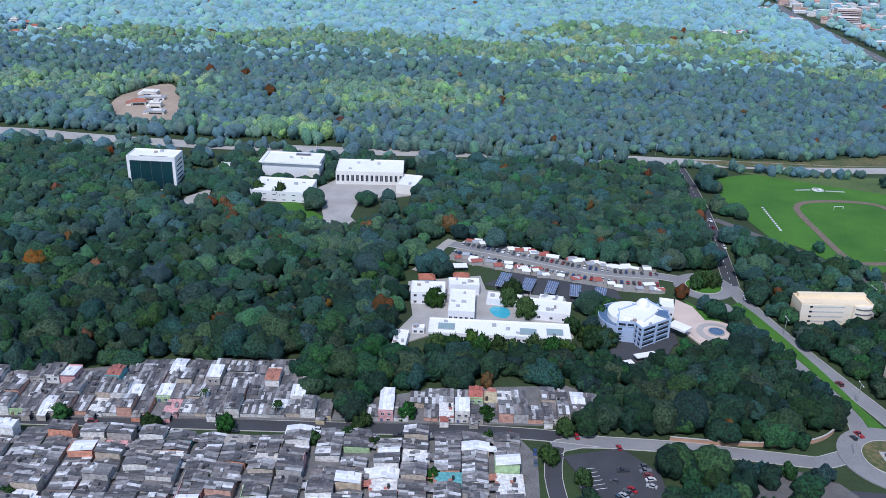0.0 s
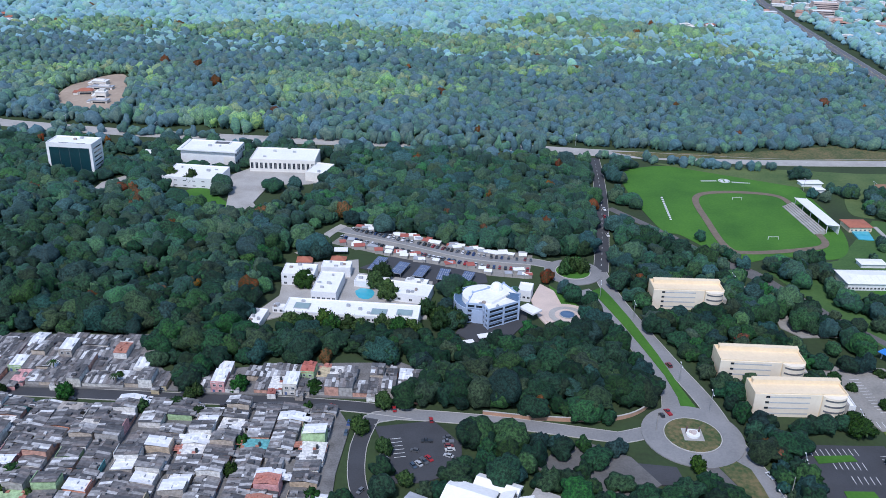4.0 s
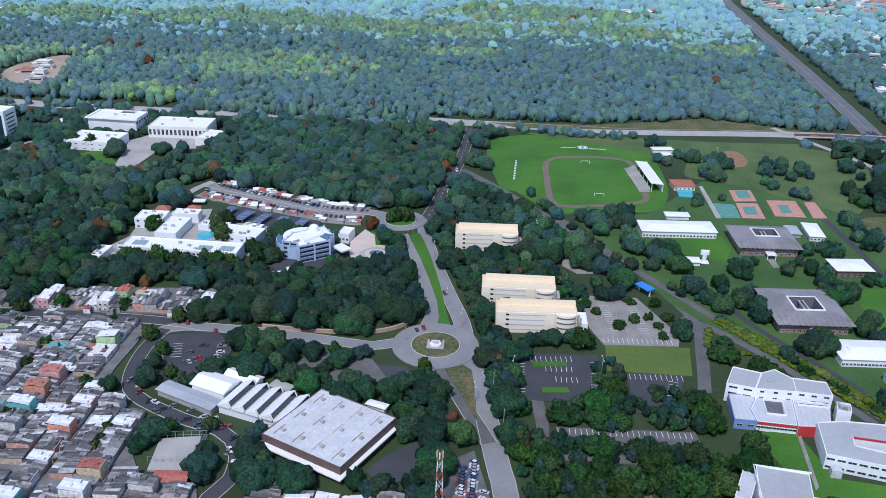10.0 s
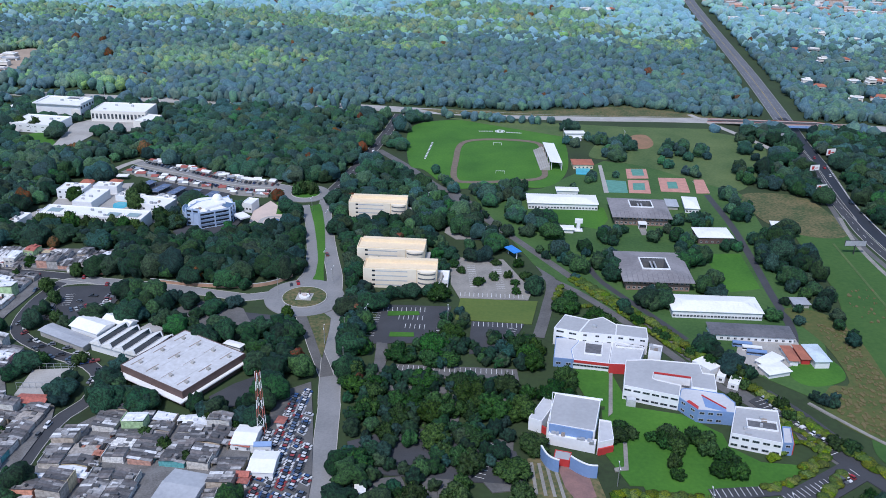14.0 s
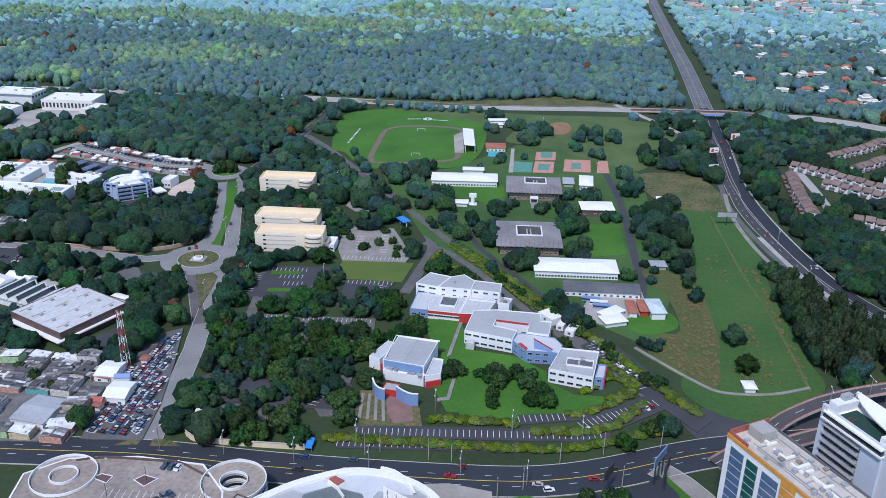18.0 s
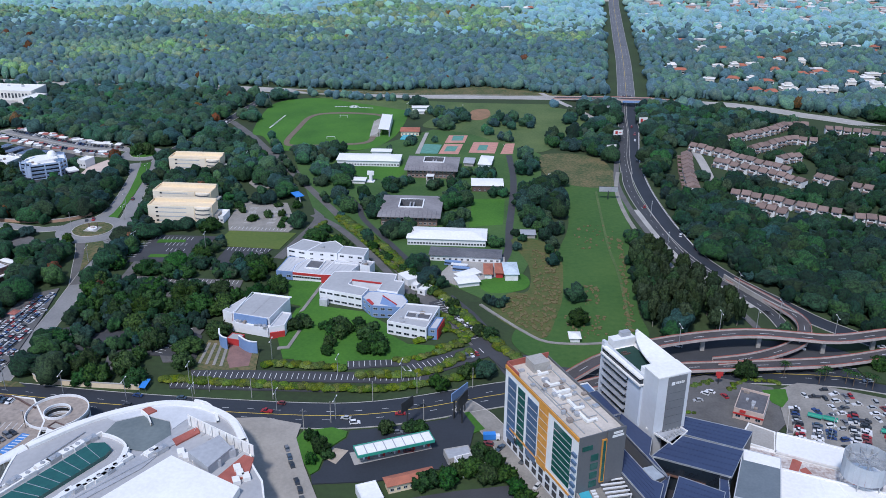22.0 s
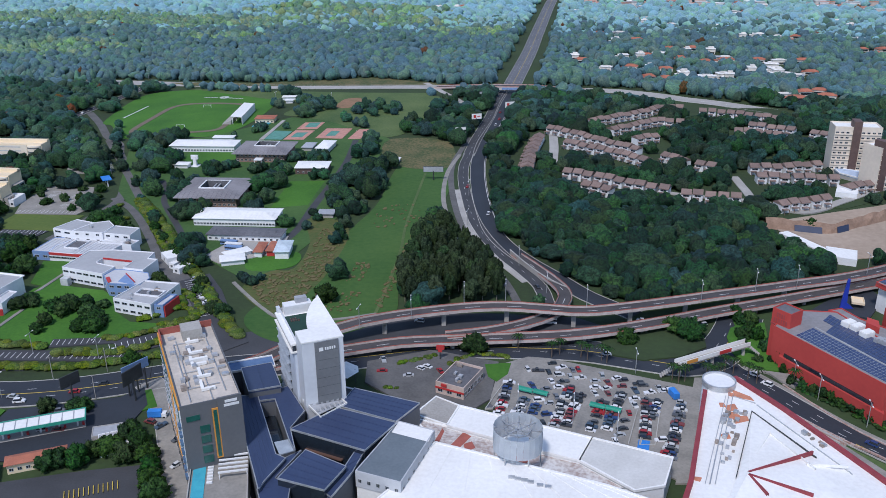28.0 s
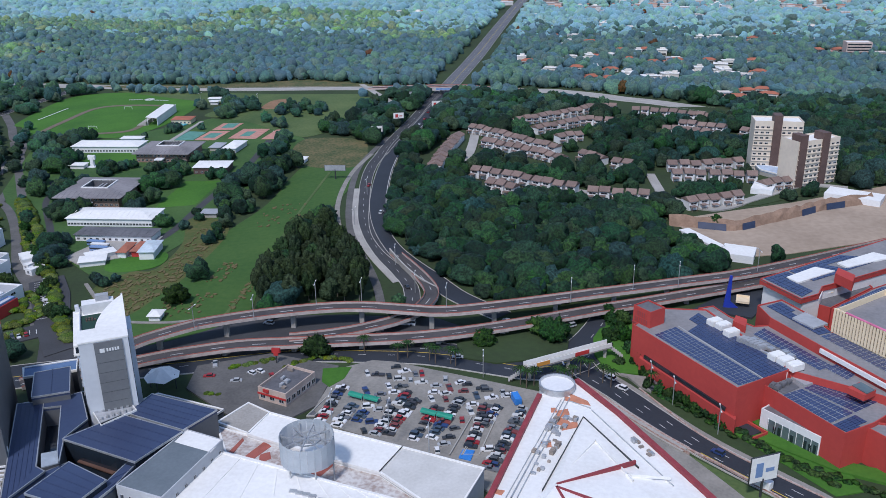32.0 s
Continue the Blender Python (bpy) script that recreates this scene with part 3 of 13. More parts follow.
sheet("station_lawn", [(392.7, 100.7), (394.3, 106.2), (405.9, 110.2), (412.8, 108.1), (412.8, 104.0), (408.1, 96.7), (407.0, 88.8), (406.9, 81.4), (404.5, 77.9), (399.5, 86.0)], M_LAWN, "green verge of the filling station", "lawn", 0.2)
sheet("station_lawn", [(453.4, 123.7), (462.4, 129.3), (470.2, 117.3), (460.5, 109.9)], M_LAWN, "green verge by the billboard", "lawn", 0.2)
sheet("building_site", [(749.2, 352.0), (783.5, 369.9), (822.8, 388.9), (889.9, 428.6), (930.7, 420.1), (897.4, 337.6), (857.0, 329.8), (802.6, 304.5), (764.4, 293.3)], mat("bare_earth", (0.42, 0.33, 0.25), 0.95, (0.3, 0.23, 0.17), 0.03, 0.3, 0.3), "bare brown earth building site", "ground", 0.03)
sheet("estate_ground", [(597.4, 444.2), (602.1, 540.8), (624.3, 602.0), (691.4, 651.7), (849.7, 661.6), (863.4, 524.9), (866.2, 426.6), (801.8, 381.8), (750.6, 391.6), (689.1, 388.8), (625.7, 432.7)], M_GROUND, "green ground of the hillside estate", "ground", 0.01, clear=-2)
EARTH = bpy.data.materials["bare_earth"]

M_COURTG = mat("green_court", (0.12, 0.3, 0.24), 0.85)
M_COURTR = mat("salmon_court", (0.55, 0.28, 0.22), 0.85)
for pts, m, inner in (
    ([(386.9, 537.8), (402.4, 536.9), (401.6, 510.4), (385.7, 509.5)], M_COURTG, None),
    ([(404.2, 540.4), (420.6, 541.3), (419.2, 511.5), (402.5, 510.5)], M_COURTR, [(407.3, 532.9), (416.8, 534.3), (415.8, 518.6), (406.4, 517.2)]),
    ([(405.2, 567.4), (422.1, 570.0), (421.4, 546.3), (404.1, 543.7)], M_COURTR, [(409.2, 567.1), (419.1, 568.7), (418.9, 552.5), (409.2, 551.0)]),
    ([(429.2, 549.1), (451.0, 550.8), (449.8, 517.7), (427.5, 517.3)], M_COURTR, [(435.0, 540.3), (442.6, 541.5), (442.0, 525.6), (434.0, 524.4)]),
    ([(457.2, 548.5), (465.4, 549.8), (464.7, 518.4), (454.4, 516.8)], M_COURTR, None),
):
    c = sheet("sports_court", pts, m, "hard sports court with painted lines", "court", 0.06, 2.0)
    q, lx, ly = rect(pts)
    part("court_line", Mesh().box(-lx / 2 + 2, lx / 2 - 2, -0.1, 0.1, 0.1, 0.3, q).box(-lx / 2 + 2, -lx / 2 + 2.2, -ly / 2 + 2, ly / 2 - 2, 0.1, 0.3, q).box(lx / 2 - 2.2, lx / 2 - 2, -ly / 2 + 2, ly / 2 - 2, 0.1, 0.3, q), M_MARK, c)
    if inner:
        part("court_centre", Mesh().prism(inner, 0.05, c.dimensions.z - 0.5 + 0.03), M_COURTG, c, "grey-green playing surface")
sheet("court_steps", [(382.9, 572.6), (385.9, 573.1), (386.8, 508.1), (383.1, 507.6)], M_CONC, "pale concrete steps beside the courts", "pavement", 0.3)
sheet("academy_walk", [(401.4, 450.5), (406.6, 451.3), (407.0, 429.0), (402.9, 428.3)], M_PAVE, "pale paved walk before the academy", "pavement", 0.1)
sheet("bare_patch", [(418.6, 661.6), (432.9, 668.1), (437.3, 643.7), (429.8, 626.5), (418.1, 628.6)], mat("reddish_earth", (0.3, 0.17, 0.1), 0.95, (0.2, 0.13, 0.07), 0.1, 0.6), "bare reddish earth in the grass", "ground", 0.03, curve=True)


M_GREYLOT = M_GREYLOT0


def parking(pts, rows, material=M_ASPH, label="dark asphalt car park with white bay lines", bay=2.6, clear=1.0):
    """A paved ground with rows of painted bays; a row is (start, end, depth to its left)."""
    p = sheet("car_park", pts, material, label, "car park", 0.05, clear)
    zp = 0.05 + 0.006 * LEVEL[0]
    me = Mesh()
    for a, b, d in rows:
        a, b = Vector(a), Vector(b)
        u = (b - a).normalized()
        v = Vector((-u.y, u.x)) * d
        k = int((b - a).length / bay)
        for i in range(k + 1):
            s = a + u * i * bay
            ribbon(me, [s, s + v], -0.12, 0.12, zp - 0.02, zp + 0.03)
    if me.v:
        part("bay_lines", me, M_MARK, p)
    return p


parking([(241.9, 306.1), (282.6, 308.5), (280.0, 267.8), (242.5, 262.5)], [(*[(244.6, 303.2), (268.9, 305.4)], -5), (*[(255.0, 290.0), (268.8, 290.6)], 5), (*[(259.7, 280.8), (270.5, 281.1)], 5), (*[(277.8, 301.1), (276.2, 273.3)], 5), (*[(244.3, 295.9), (244.5, 285.0)], -5), (*[(244.3, 281.1), (244.5, 269.9)], -5)])
for pts in ([(247.8, 298.3), (264.8, 300.2), (266.1, 296.3), (248.3, 293.3)], [(252.5, 275.4), (265.1, 276.2), (265.8, 272.2), (252.4, 270.7)]):
    sheet("planter", pts, M_LAWN, "low green planter strip in the car park", "planter", 0.3)
road("lane_stub", [(250.3, 263.3), (252.4, 249.8), (252.3, 235.8)], 5, M_GREYLOT, "short paved lane between trees", kerb=False)
parking([(295.2, 292.9), (324.1, 293.6), (316.0, 262.9), (296.1, 258.6), (295.2, 276.2)], [(*[(296.5, 292.6), (322.7, 293.5)], -5), (*[(315.2, 287.8), (310.9, 266.7)], 5)])
parking([(258.0, 244.0), (320.9, 246.6), (322.7, 231.7), (312.8, 232.3), (258.9, 235.6)], [(*[(258.8, 243.2), (320.0, 245.6)], -4.5)], M_GREYLOT, "grey paved car park with white bay lines")
parking([(276.1, 375.3), (310.1, 375.8), (328.5, 334.1), (326.1, 322.5), (286.4, 319.7), (279.8, 337.3)], [(*[(286.7, 322.0), (324.8, 323.5)], 5), (*[(287.5, 363.2), (291.8, 332.8)], 5), (*[(303.6, 365.1), (307.7, 333.4)], 5)], M_PAVE, "worn grey car park with white bay lines", clear=-1)
parking([(270.4, 444.1), (285.0, 444.2), (306.8, 407.9), (277.4, 404.3), (268.7, 414.9)], [(*[(282.9, 441.3), (303.6, 409.0)], 5)], M_PAVE, "grey paved car park under trees", clear=-1)
parking([(244.6, 487.5), (254.2, 483.7), (270.8, 448.5), (255.7, 442.3)], [], M_PAVE, "pale paved yard behind the hall", clear=-1)
parking([(54.0, 303.1), (80.3, 310.0), (93.5, 293.8), (94.0, 275.9), (78.6, 266.9), (62.7, 265.2), (61.5, 285.0)], [(*[(61.8, 294.6), (65.4, 280.3)], 5)], M_ASPH)
parking([(25.7, 465.9), (42.6, 484.6), (103.9, 465.4), (105.2, 453.7), (84.2, 445.0), (55.7, 453.4)], [], M_ASPH, "asphalt car park under the solar canopies")
parking([(400.1, 164.9), (431.3, 170.9), (437.8, 167.0), (402.0, 157.7)], [(*[(401.8, 159.5), (423.6, 164.2)], 5)])
parking([(328.3, 148.1), (399.6, 154.6), (441.5, 157.0), (441.4, 149.5), (331.7, 139.6)], [(*[(331.3, 141.3), (438.9, 150.9)], 5)])
parking([(322.1, 137.0), (367.2, 139.9), (401.9, 142.2), (402.2, 137.6), (325.0, 131.0)], [(*[(324.7, 132.2), (399.7, 138.6)], 5)])
parking([(443.1, 242.9), (457.2, 223.2), (474.6, 191.4), (488.3, 172.2), (479.6, 161.9), (458.4, 190.3), (431.0, 231.8)], [(*[(438.4, 234.0), (461.4, 195.9)], -5)])
parking([(428.8, 164.4), (461.0, 189.6), (471.1, 180.9), (441.5, 157.0)], [(*[(430.1, 158.6), (465.8, 181.2)], 5)])
parking([(247.0, 263.6), (249.8, 263.9), (253.9, 224.9), (258.2, 224.5), (292.9, 226.7), (326.4, 222.7), (325.4, 215.9), (295.6, 219.3), (295.4, 198.5), (291.2, 198.0), (290.8, 220.8), (257.0, 220.3), (244.6, 218.9), (243.8, 224.6), (250.9, 226.2)], [], M_GREYLOT, "worn asphalt lane between the car parks", clear=-1)
parking([(302.6, 220.1), (325.9, 216.0), (324.7, 208.3), (301.7, 211.0)], [(*[(302.9, 218.1), (325.2, 214.4)], -4.5)], M_ASPH, "small dark car park under trees", clear=-1)
sheet("forecourt_lawn", [(327.2, 157.2), (326.6, 176.0), (334.1, 177.0), (354.8, 170.6), (359.0, 150.9), (327.1, 146.9)], M_DRY, "patchy lawn with paving grid before the auditorium", "lawn", 0.06)
for k in range(4):
    a, b = [(329.3, 153.3), (327.3, 173.4)]
    c, d = [(344.1, 151.9), (339.9, 172.7)]
    f = (k + 0.3) / 4
    struct("paving_strip", ribbon(Mesh(), [Vector(a).lerp(Vector(c), f), Vector(b).lerp(Vector(d), f)], -0.7, 0.7, 0.0, 0.2 + 0.006 * LEVEL[0]), M_PAVE, "pale paving strip in the lawn", "pavement")
sheet("paved_court", [(339.0, 173.1), (345.1, 172.5), (351.9, 168.9), (354.5, 154.4), (346.2, 151.3), (342.0, 159.1)], mat("red_brick_paving", (0.26, 0.15, 0.13), 0.9, (0.18, 0.11, 0.1), 0.2, 1.2), "brown brick paved entrance court", "pavement", 0.1)
sheet("footpath", [(363.2, 171.7), (369.0, 173.3), (370.1, 191.9), (368.4, 192.7), (367.3, 175.3), (363.0, 173.9)], M_PAVE, "pale winding campus footpath", "pavement", 0.1)
sheet("footpath", [(366.6, 248.5), (368.4, 248.7), (365.6, 214.1), (363.5, 211.2)], M_PAVE, "pale winding campus footpath", "pavement", 0.1)
parking([(258.6, 154.0), (274.6, 158.1), (278.0, 151.7), (269.8, 145.0), (261.9, 146.8)], [], M_GREYLOT, "worn asphalt bays between the trees", clear=0.3)
parking([(282.8, 157.2), (287.2, 172.9), (294.4, 169.7), (296.6, 154.2), (293.5, 141.7), (287.1, 143.6)], [], M_GREYLOT, "worn asphalt bays between the trees", clear=0.3)
parking([(307.9, 159.5), (313.9, 188.2), (320.5, 186.9), (320.0, 154.4), (312.6, 152.5)], [(*[(308.9, 160.6), (314.5, 186.1)], 4)], M_GREYLOT, "worn asphalt bays between the trees", clear=0.3)
parking([(256.2, 158.6), (327.1, 158.2), (321.7, 180.0), (308.7, 186.4), (271.9, 192.6), (248.1, 178.3)], [], M_ASPH, "asphalt yard under the trees", clear=-1)
parking([(406.6, 72.6), (404.9, 77.6), (407.7, 80.8), (407.9, 88.2), (409.0, 96.4), (413.6, 103.3), (413.8, 108.7), (424.7, 111.7), (444.0, 118.7), (452.7, 122.0), (459.0, 130.2), (465.9, 118.0), (464.2, 90.3), (449.9, 86.4), (431.0, 77.3)], [], M_NEWASPH, "dark asphalt forecourt of the filling station")
parking([(433.7, 64.5), (461.7, 75.0), (482.6, 81.1), (492.1, 72.0), (493.3, 56.9), (437.5, 49.9)], [], M_ASPH, "asphalt yard behind the hedge")
sheet("mall_street", [(359.1, 110.8), (374.6, 113.6), (392.2, 110.6), (392.7, 100.7), (401.0, 82.5), (414.8, 56.6), (426.2, 35.3), (407.7, 33.0), (393.3, 53.9), (378.6, 79.8), (369.9, 93.9)], mat("worn_concrete_street", (0.36, 0.33, 0.29), 0.88, (0.27, 0.25, 0.22), 0.06, 0.8), "worn concrete street beside the mall", "road", 0.1)
sheet("pump_pad", [(416.8, 93.4), (420.5, 85.7), (449.8, 100.6), (445.8, 107.3)], M_CONC, "concrete pad under the pumps", "pavement", 0.1)
sheet("service_pad", [(406.0, 89.5), (409.4, 96.0), (416.1, 94.9), (413.0, 85.5)], mat("sandy_concrete", (0.45, 0.38, 0.3), 0.9), "sandy concrete pad beside the pumps", "pavement", 0.1)
sheet("junction_island", [(643.6, 188.3), (655.6, 204.1), (677.1, 212.5), (689.3, 203.7), (688.5, 188.5), (676.5, 178.9), (660.7, 174.0), (646.6, 177.2)], M_GROUND, "tree-grown green island in the junction", "median", 0.35)
sheet("canal_yard", [(125.8, 279.8), (135.2, 294.2), (149.3, 299.7), (167.1, 290.8), (177.1, 273.4), (162.3, 261.7), (146.7, 265.3)], M_GREYLOT, "worn paved yard beyond the market", "car park", 0.05, -1)
sheet("side_lot", [(165.4, 287.1), (185.7, 285.6), (187.6, 273.9), (168.4, 272.9)], M_ASPH, "dark asphalt lot between the trees", "car park", 0.04)
sheet("warehouse_yard", [(177.2, 204.3), (185.7, 216.8), (195.6, 226.0), (199.5, 219.8), (199.1, 202.7), (184.6, 195.0)], M_ASPH, "dark asphalt yard beside the warehouse", "car park", 0.05)
sheet("mall_apron", [(679.8, 162.0), (689.0, 163.1), (682.6, 132.4), (672.1, 92.0), (663.7, 91.0)], M_PAVE, "paved apron along the mall wall", "pavement", 0.06)
sheet("mall_lawn", [(594.1, 163.2), (605.0, 165.7), (604.1, 156.5), (599.9, 149.8), (596.2, 153.4)], M_LAWN, "small green lawn beside the restaurant", "lawn", 0.2)
PARK = [(598.1, 133.9), (600.3, 164.0), (612.0, 172.0), (621.2, 171.5), (682.0, 153.2), (680.7, 139.7), (664.1, 93.3), (647.2, 106.1), (630.9, 115.4), (606.7, 124.2)]
parking(PARK, [], M_PAVE, "grey car park packed with parked cars")
parking([(546.8, 143.7), (544.4, 160.7), (570.1, 173.5), (599.7, 166.2), (598.4, 136.9), (586.6, 121.1), (567.8, 128.2)], [], M_GREYLOT, "worn asphalt yard round the restaurant")
parking([(440.7, 295.7), (469.2, 299.7), (470.8, 273.7), (443.3, 256.1), (430.8, 264.7)], [], M_CONC, "pale concrete yard of the academy")
sheet("plaza", [(136.8, 454.8), (144.6, 446.1), (148.0, 428.2), (160.9, 413.3), (157.0, 402.2), (138.3, 402.6), (133.0, 414.4), (130.3, 433.5)], mat("pink_paving", (0.62, 0.5, 0.42), 0.8, (0.52, 0.42, 0.36), 0.1, 1.0), "pale pink stone plaza with steps", "plaza", 0.15)
sheet("plaza", [(-97.7, 620.8), (-83.4, 644.4), (-31.0, 658.2), (-18.1, 616.7), (-40.8, 605.9), (-61.9, 606.1), (-65.8, 566.1), (-55.9, 546.3), (-80.6, 544.0), (-90.1, 591.5)], M_CONC, "pale concrete museum terrace", "plaza", 0.04)
sheet("plaza", [(-92.6, 615.1), (-85.6, 644.1), (-37.4, 653.4), (-31.5, 627.8), (-37.2, 614.7), (-79.2, 610.4), (-67.4, 573.5), (-73.6, 565.3)], M_CONC, "pale concrete museum plaza", "plaza", 0.05)
sheet("ministry_ground", [(-20.2, 466.0), (23.3, 477.4), (26.1, 458.4), (71.9, 451.1), (71.2, 405.0), (36.0, 395.4), (-5.5, 402.5), (-24.1, 389.4), (-23.6, 404.2), (-15.5, 423.8)], M_CONC, "pale paved ground of the ministry", "plaza", 0.02)
sheet("forecourt", [(19.0, 431.7), (44.8, 438.5), (47.3, 428.5), (70.7, 427.0), (68.4, 420.3), (20.4, 423.2)], M_CONC, "pale paved pool terrace", "plaza", 0.05)
sheet("forecourt", [(87.6, 390.8), (91.9, 400.8), (123.2, 400.1), (116.2, 386.5), (96.8, 381.3)], M_ASPH, "dark asphalt yard beside the ministry tower", "plaza", 0.05)
sheet("forecourt", [(94.0, 406.6), (101.8, 384.1), (126.4, 403.0), (128.3, 424.8), (87.2, 421.7)], M_ASPH, "dark paving round the glass building", "plaza", 0.05)
sheet("embassy_yard", [(-189.4, 568.0), (-188.6, 593.1), (-175.0, 612.7), (-170.0, 570.0)], M_CONC, "pale concrete entrance yard", "plaza", 0.05)
sheet("junk_yard", [(215.4, 123.2), (211.3, 143.0), (210.1, 184.4), (208.0, 211.1), (221.8, 222.7), (231.1, 187.2), (238.7, 151.4), (241.6, 125.3)], M_GREYLOT, "grey yard packed with scrapped cars", "yard", 0.05)
sheet("court_ground", [(87.0, 195.1), (84.5, 216.4), (101.8, 220.1), (105.0, 197.0)], M_CONC, "pale concrete playing court", "court", 0.05)

M_LANE = mat("stained_paving", (0.2, 0.195, 0.19), 0.9, (0.11, 0.105, 0.1), 0.15, 1.2)
M_STAIN = mat("stained_concrete", (0.38, 0.32, 0.27), 0.9, (0.2, 0.17, 0.15), 0.05, 0.5, blend=0.5)


# ---- buildings ----
M_FRAME = mat("window_frame", (0.55, 0.56, 0.57), 0.5)
M_BLUEW = mat("blue_paint", (0.2, 0.3, 0.5), 0.6, (0.16, 0.25, 0.43), 0.08, 0.8)
M_REDW = mat("red_paint", (0.5, 0.045, 0.04), 0.6, (0.42, 0.035, 0.035), 0.08, 0.8)
M_BRICKRED = mat("brick_red_render", (0.48, 0.062, 0.05), 0.75, (0.41, 0.05, 0.043), 0.05, 0.6)
M_TILE = mat("clay_tile", (0.42, 0.15, 0.09), 0.85, (0.3, 0.11, 0.07), 0.2, 2.0)
M_BLUEROOF = mat("navy_metal_roof", (0.045, 0.065, 0.13), 0.45, (0.035, 0.05, 0.105), 0.05, 0.8)
M_SOLAR = mat("solar_cell", (0.05, 0.07, 0.15), 0.22, (0.035, 0.05, 0.12), 0.2, 2.0, spec=0.6)
M_ALU = mat("aluminium", (0.6, 0.61, 0.62), 0.4, metal=0.6)
M_GREY = mat("grey_cladding", (0.13, 0.135, 0.145), 0.6, (0.11, 0.115, 0.125), 0.1, 1.0)
M_ORANGE = mat("orange_cladding", (0.7, 0.32, 0.06), 0.6)
M_GREENGL = mat("green_glass", (0.02, 0.11, 0.09), 0.1, (0.015, 0.08, 0.07), 0.3, 1.0, spec=0.8)
M_BLUEGL = mat("blue_glass", (0.1, 0.16, 0.26), 0.12, (0.07, 0.12, 0.2), 0.3, 1.0, spec=0.8)
M_POOL = mat("pool_water", (0.08, 0.42, 0.5), 0.05, (0.06, 0.34, 0.44), 0.3, 1.5)
M_BROWN = mat("brown_cladding", (0.14, 0.09, 0.08), 0.7)
M_STEEL = mat("dark_steel", (0.08, 0.085, 0.09), 0.5, metal=0.5)
M_RUST = mat("rusty_red_steel", (0.4, 0.12, 0.09), 0.7)
WIN = {}


def window(parent, m, w, h, name="window", pane=None):
    """A framed window on a wall; local -y looks out."""
    key = (round(w, 2), round(h, 2), pane.name if pane else "")
    if key not in WIN:
        xs, zs = (-w / 2, -w / 2 + 0.12, -0.05, 0.05, w / 2 - 0.12, w / 2), (0, 0.12, h - 0.12, h)
        g = lambda a, c: a + 6 * c
        v = [(x, -0.1, z) for z in zs for x in xs]
        panes, sides = [(1, 2), (3, 4)], []
        faces = [(g(a, c), g(a + 1, c), g(a + 1, c + 1), g(a, c + 1)) for c in range(3) for a in range(5) if not (c == 1 and a in (1, 3))]
        for a, b in panes:
            k = len(v)
            v += [(xs[a], -0.03, zs[1]), (xs[b], -0.03, zs[1]), (xs[b], -0.03, zs[2]), (xs[a], -0.03, zs[2])]
            rim = (g(a, 1), g(b, 1), g(b, 2), g(a, 2))
            faces += [(rim[n], rim[(n + 1) % 4], k + (n + 1) % 4, k + n) for n in range(4)]
            sides.append((k, k + 1, k + 2, k + 3))
        k = len(v)
        v += [(xs[0], 0.05, 0), (xs[5], 0.05, 0), (xs[5], 0.05, h), (xs[0], 0.05, h)]
        faces += [(k, k + 1) + tuple(g(a, 0) for a in range(5, -1, -1)), (k + 2, k + 3) + tuple(g(a, 3) for a in range(6)), (k + 1, k + 2) + tuple(g(5, c) for c in range(3, -1, -1)), (k + 3, k) + tuple(g(0, c) for c in range(4))]
        f = Mesh().add(v, faces)
        k = len(f.f)
        f.f += sides
        me = f.data("window", M_FRAME)
        me.materials.append(pane or M_GLASS)
        for p in me.polygons[k:]:
            p.material_index = 1
        WIN[key] = me
    a = new(name, WIN[key])
    a.parent, a.matrix_basis = parent, m
    return a


def row(parent, a, b, zs, n, w, h, pane=None, inset=0.5):
    """n windows along a wall from a to b (its outside on the right), at each height."""
    a, b = Vector(a), Vector(b)
    ang = math.degrees(math.atan2(b.y - a.y, b.x - a.x))
    for z in zs:
        for i in range(n):
            p = a.lerp(b, (i + inset) / n)
            window(parent, pose(p.x, p.y, z, 0, 0, ang), w, h, pane=pane)


def wall_ring(mesh, poly, t, z0, z1):
    """A wall of thickness t just inside a closed outline."""
    poly = [Vector(p) for p in poly]
    if sum(a.x * b.y - b.x * a.y for a, b in zip(poly, poly[1:] + poly[:1])) < 0:
        poly = poly[::-1]
    n = len(poly)
    inner = []
    for i in range(n):
        d0, d1 = (poly[i] - poly[i - 1]).normalized(), (poly[(i + 1) % n] - poly[i]).normalized()
        n0, n1 = Vector((-d0.y, d0.x)), Vector((-d1.y, d1.x))
        b = n0 + n1
        inner.append(poly[i] + b * (t / max(0.3, b.dot(n0))))
    vs = [(*p, z) for z in (z0, z1) for q in (poly, inner) for p in q]
    fs = []
    for k in range(n):
        j = (k + 1) % n
        fs += [(k, j, 2 * n + j, 2 * n + k), (2 * n + k, 2 * n + j, 3 * n + j, 3 * n + k), (n + j, n + k, 3 * n + k, 3 * n + j)]
    mesh.add(vs, fs)
    return inner


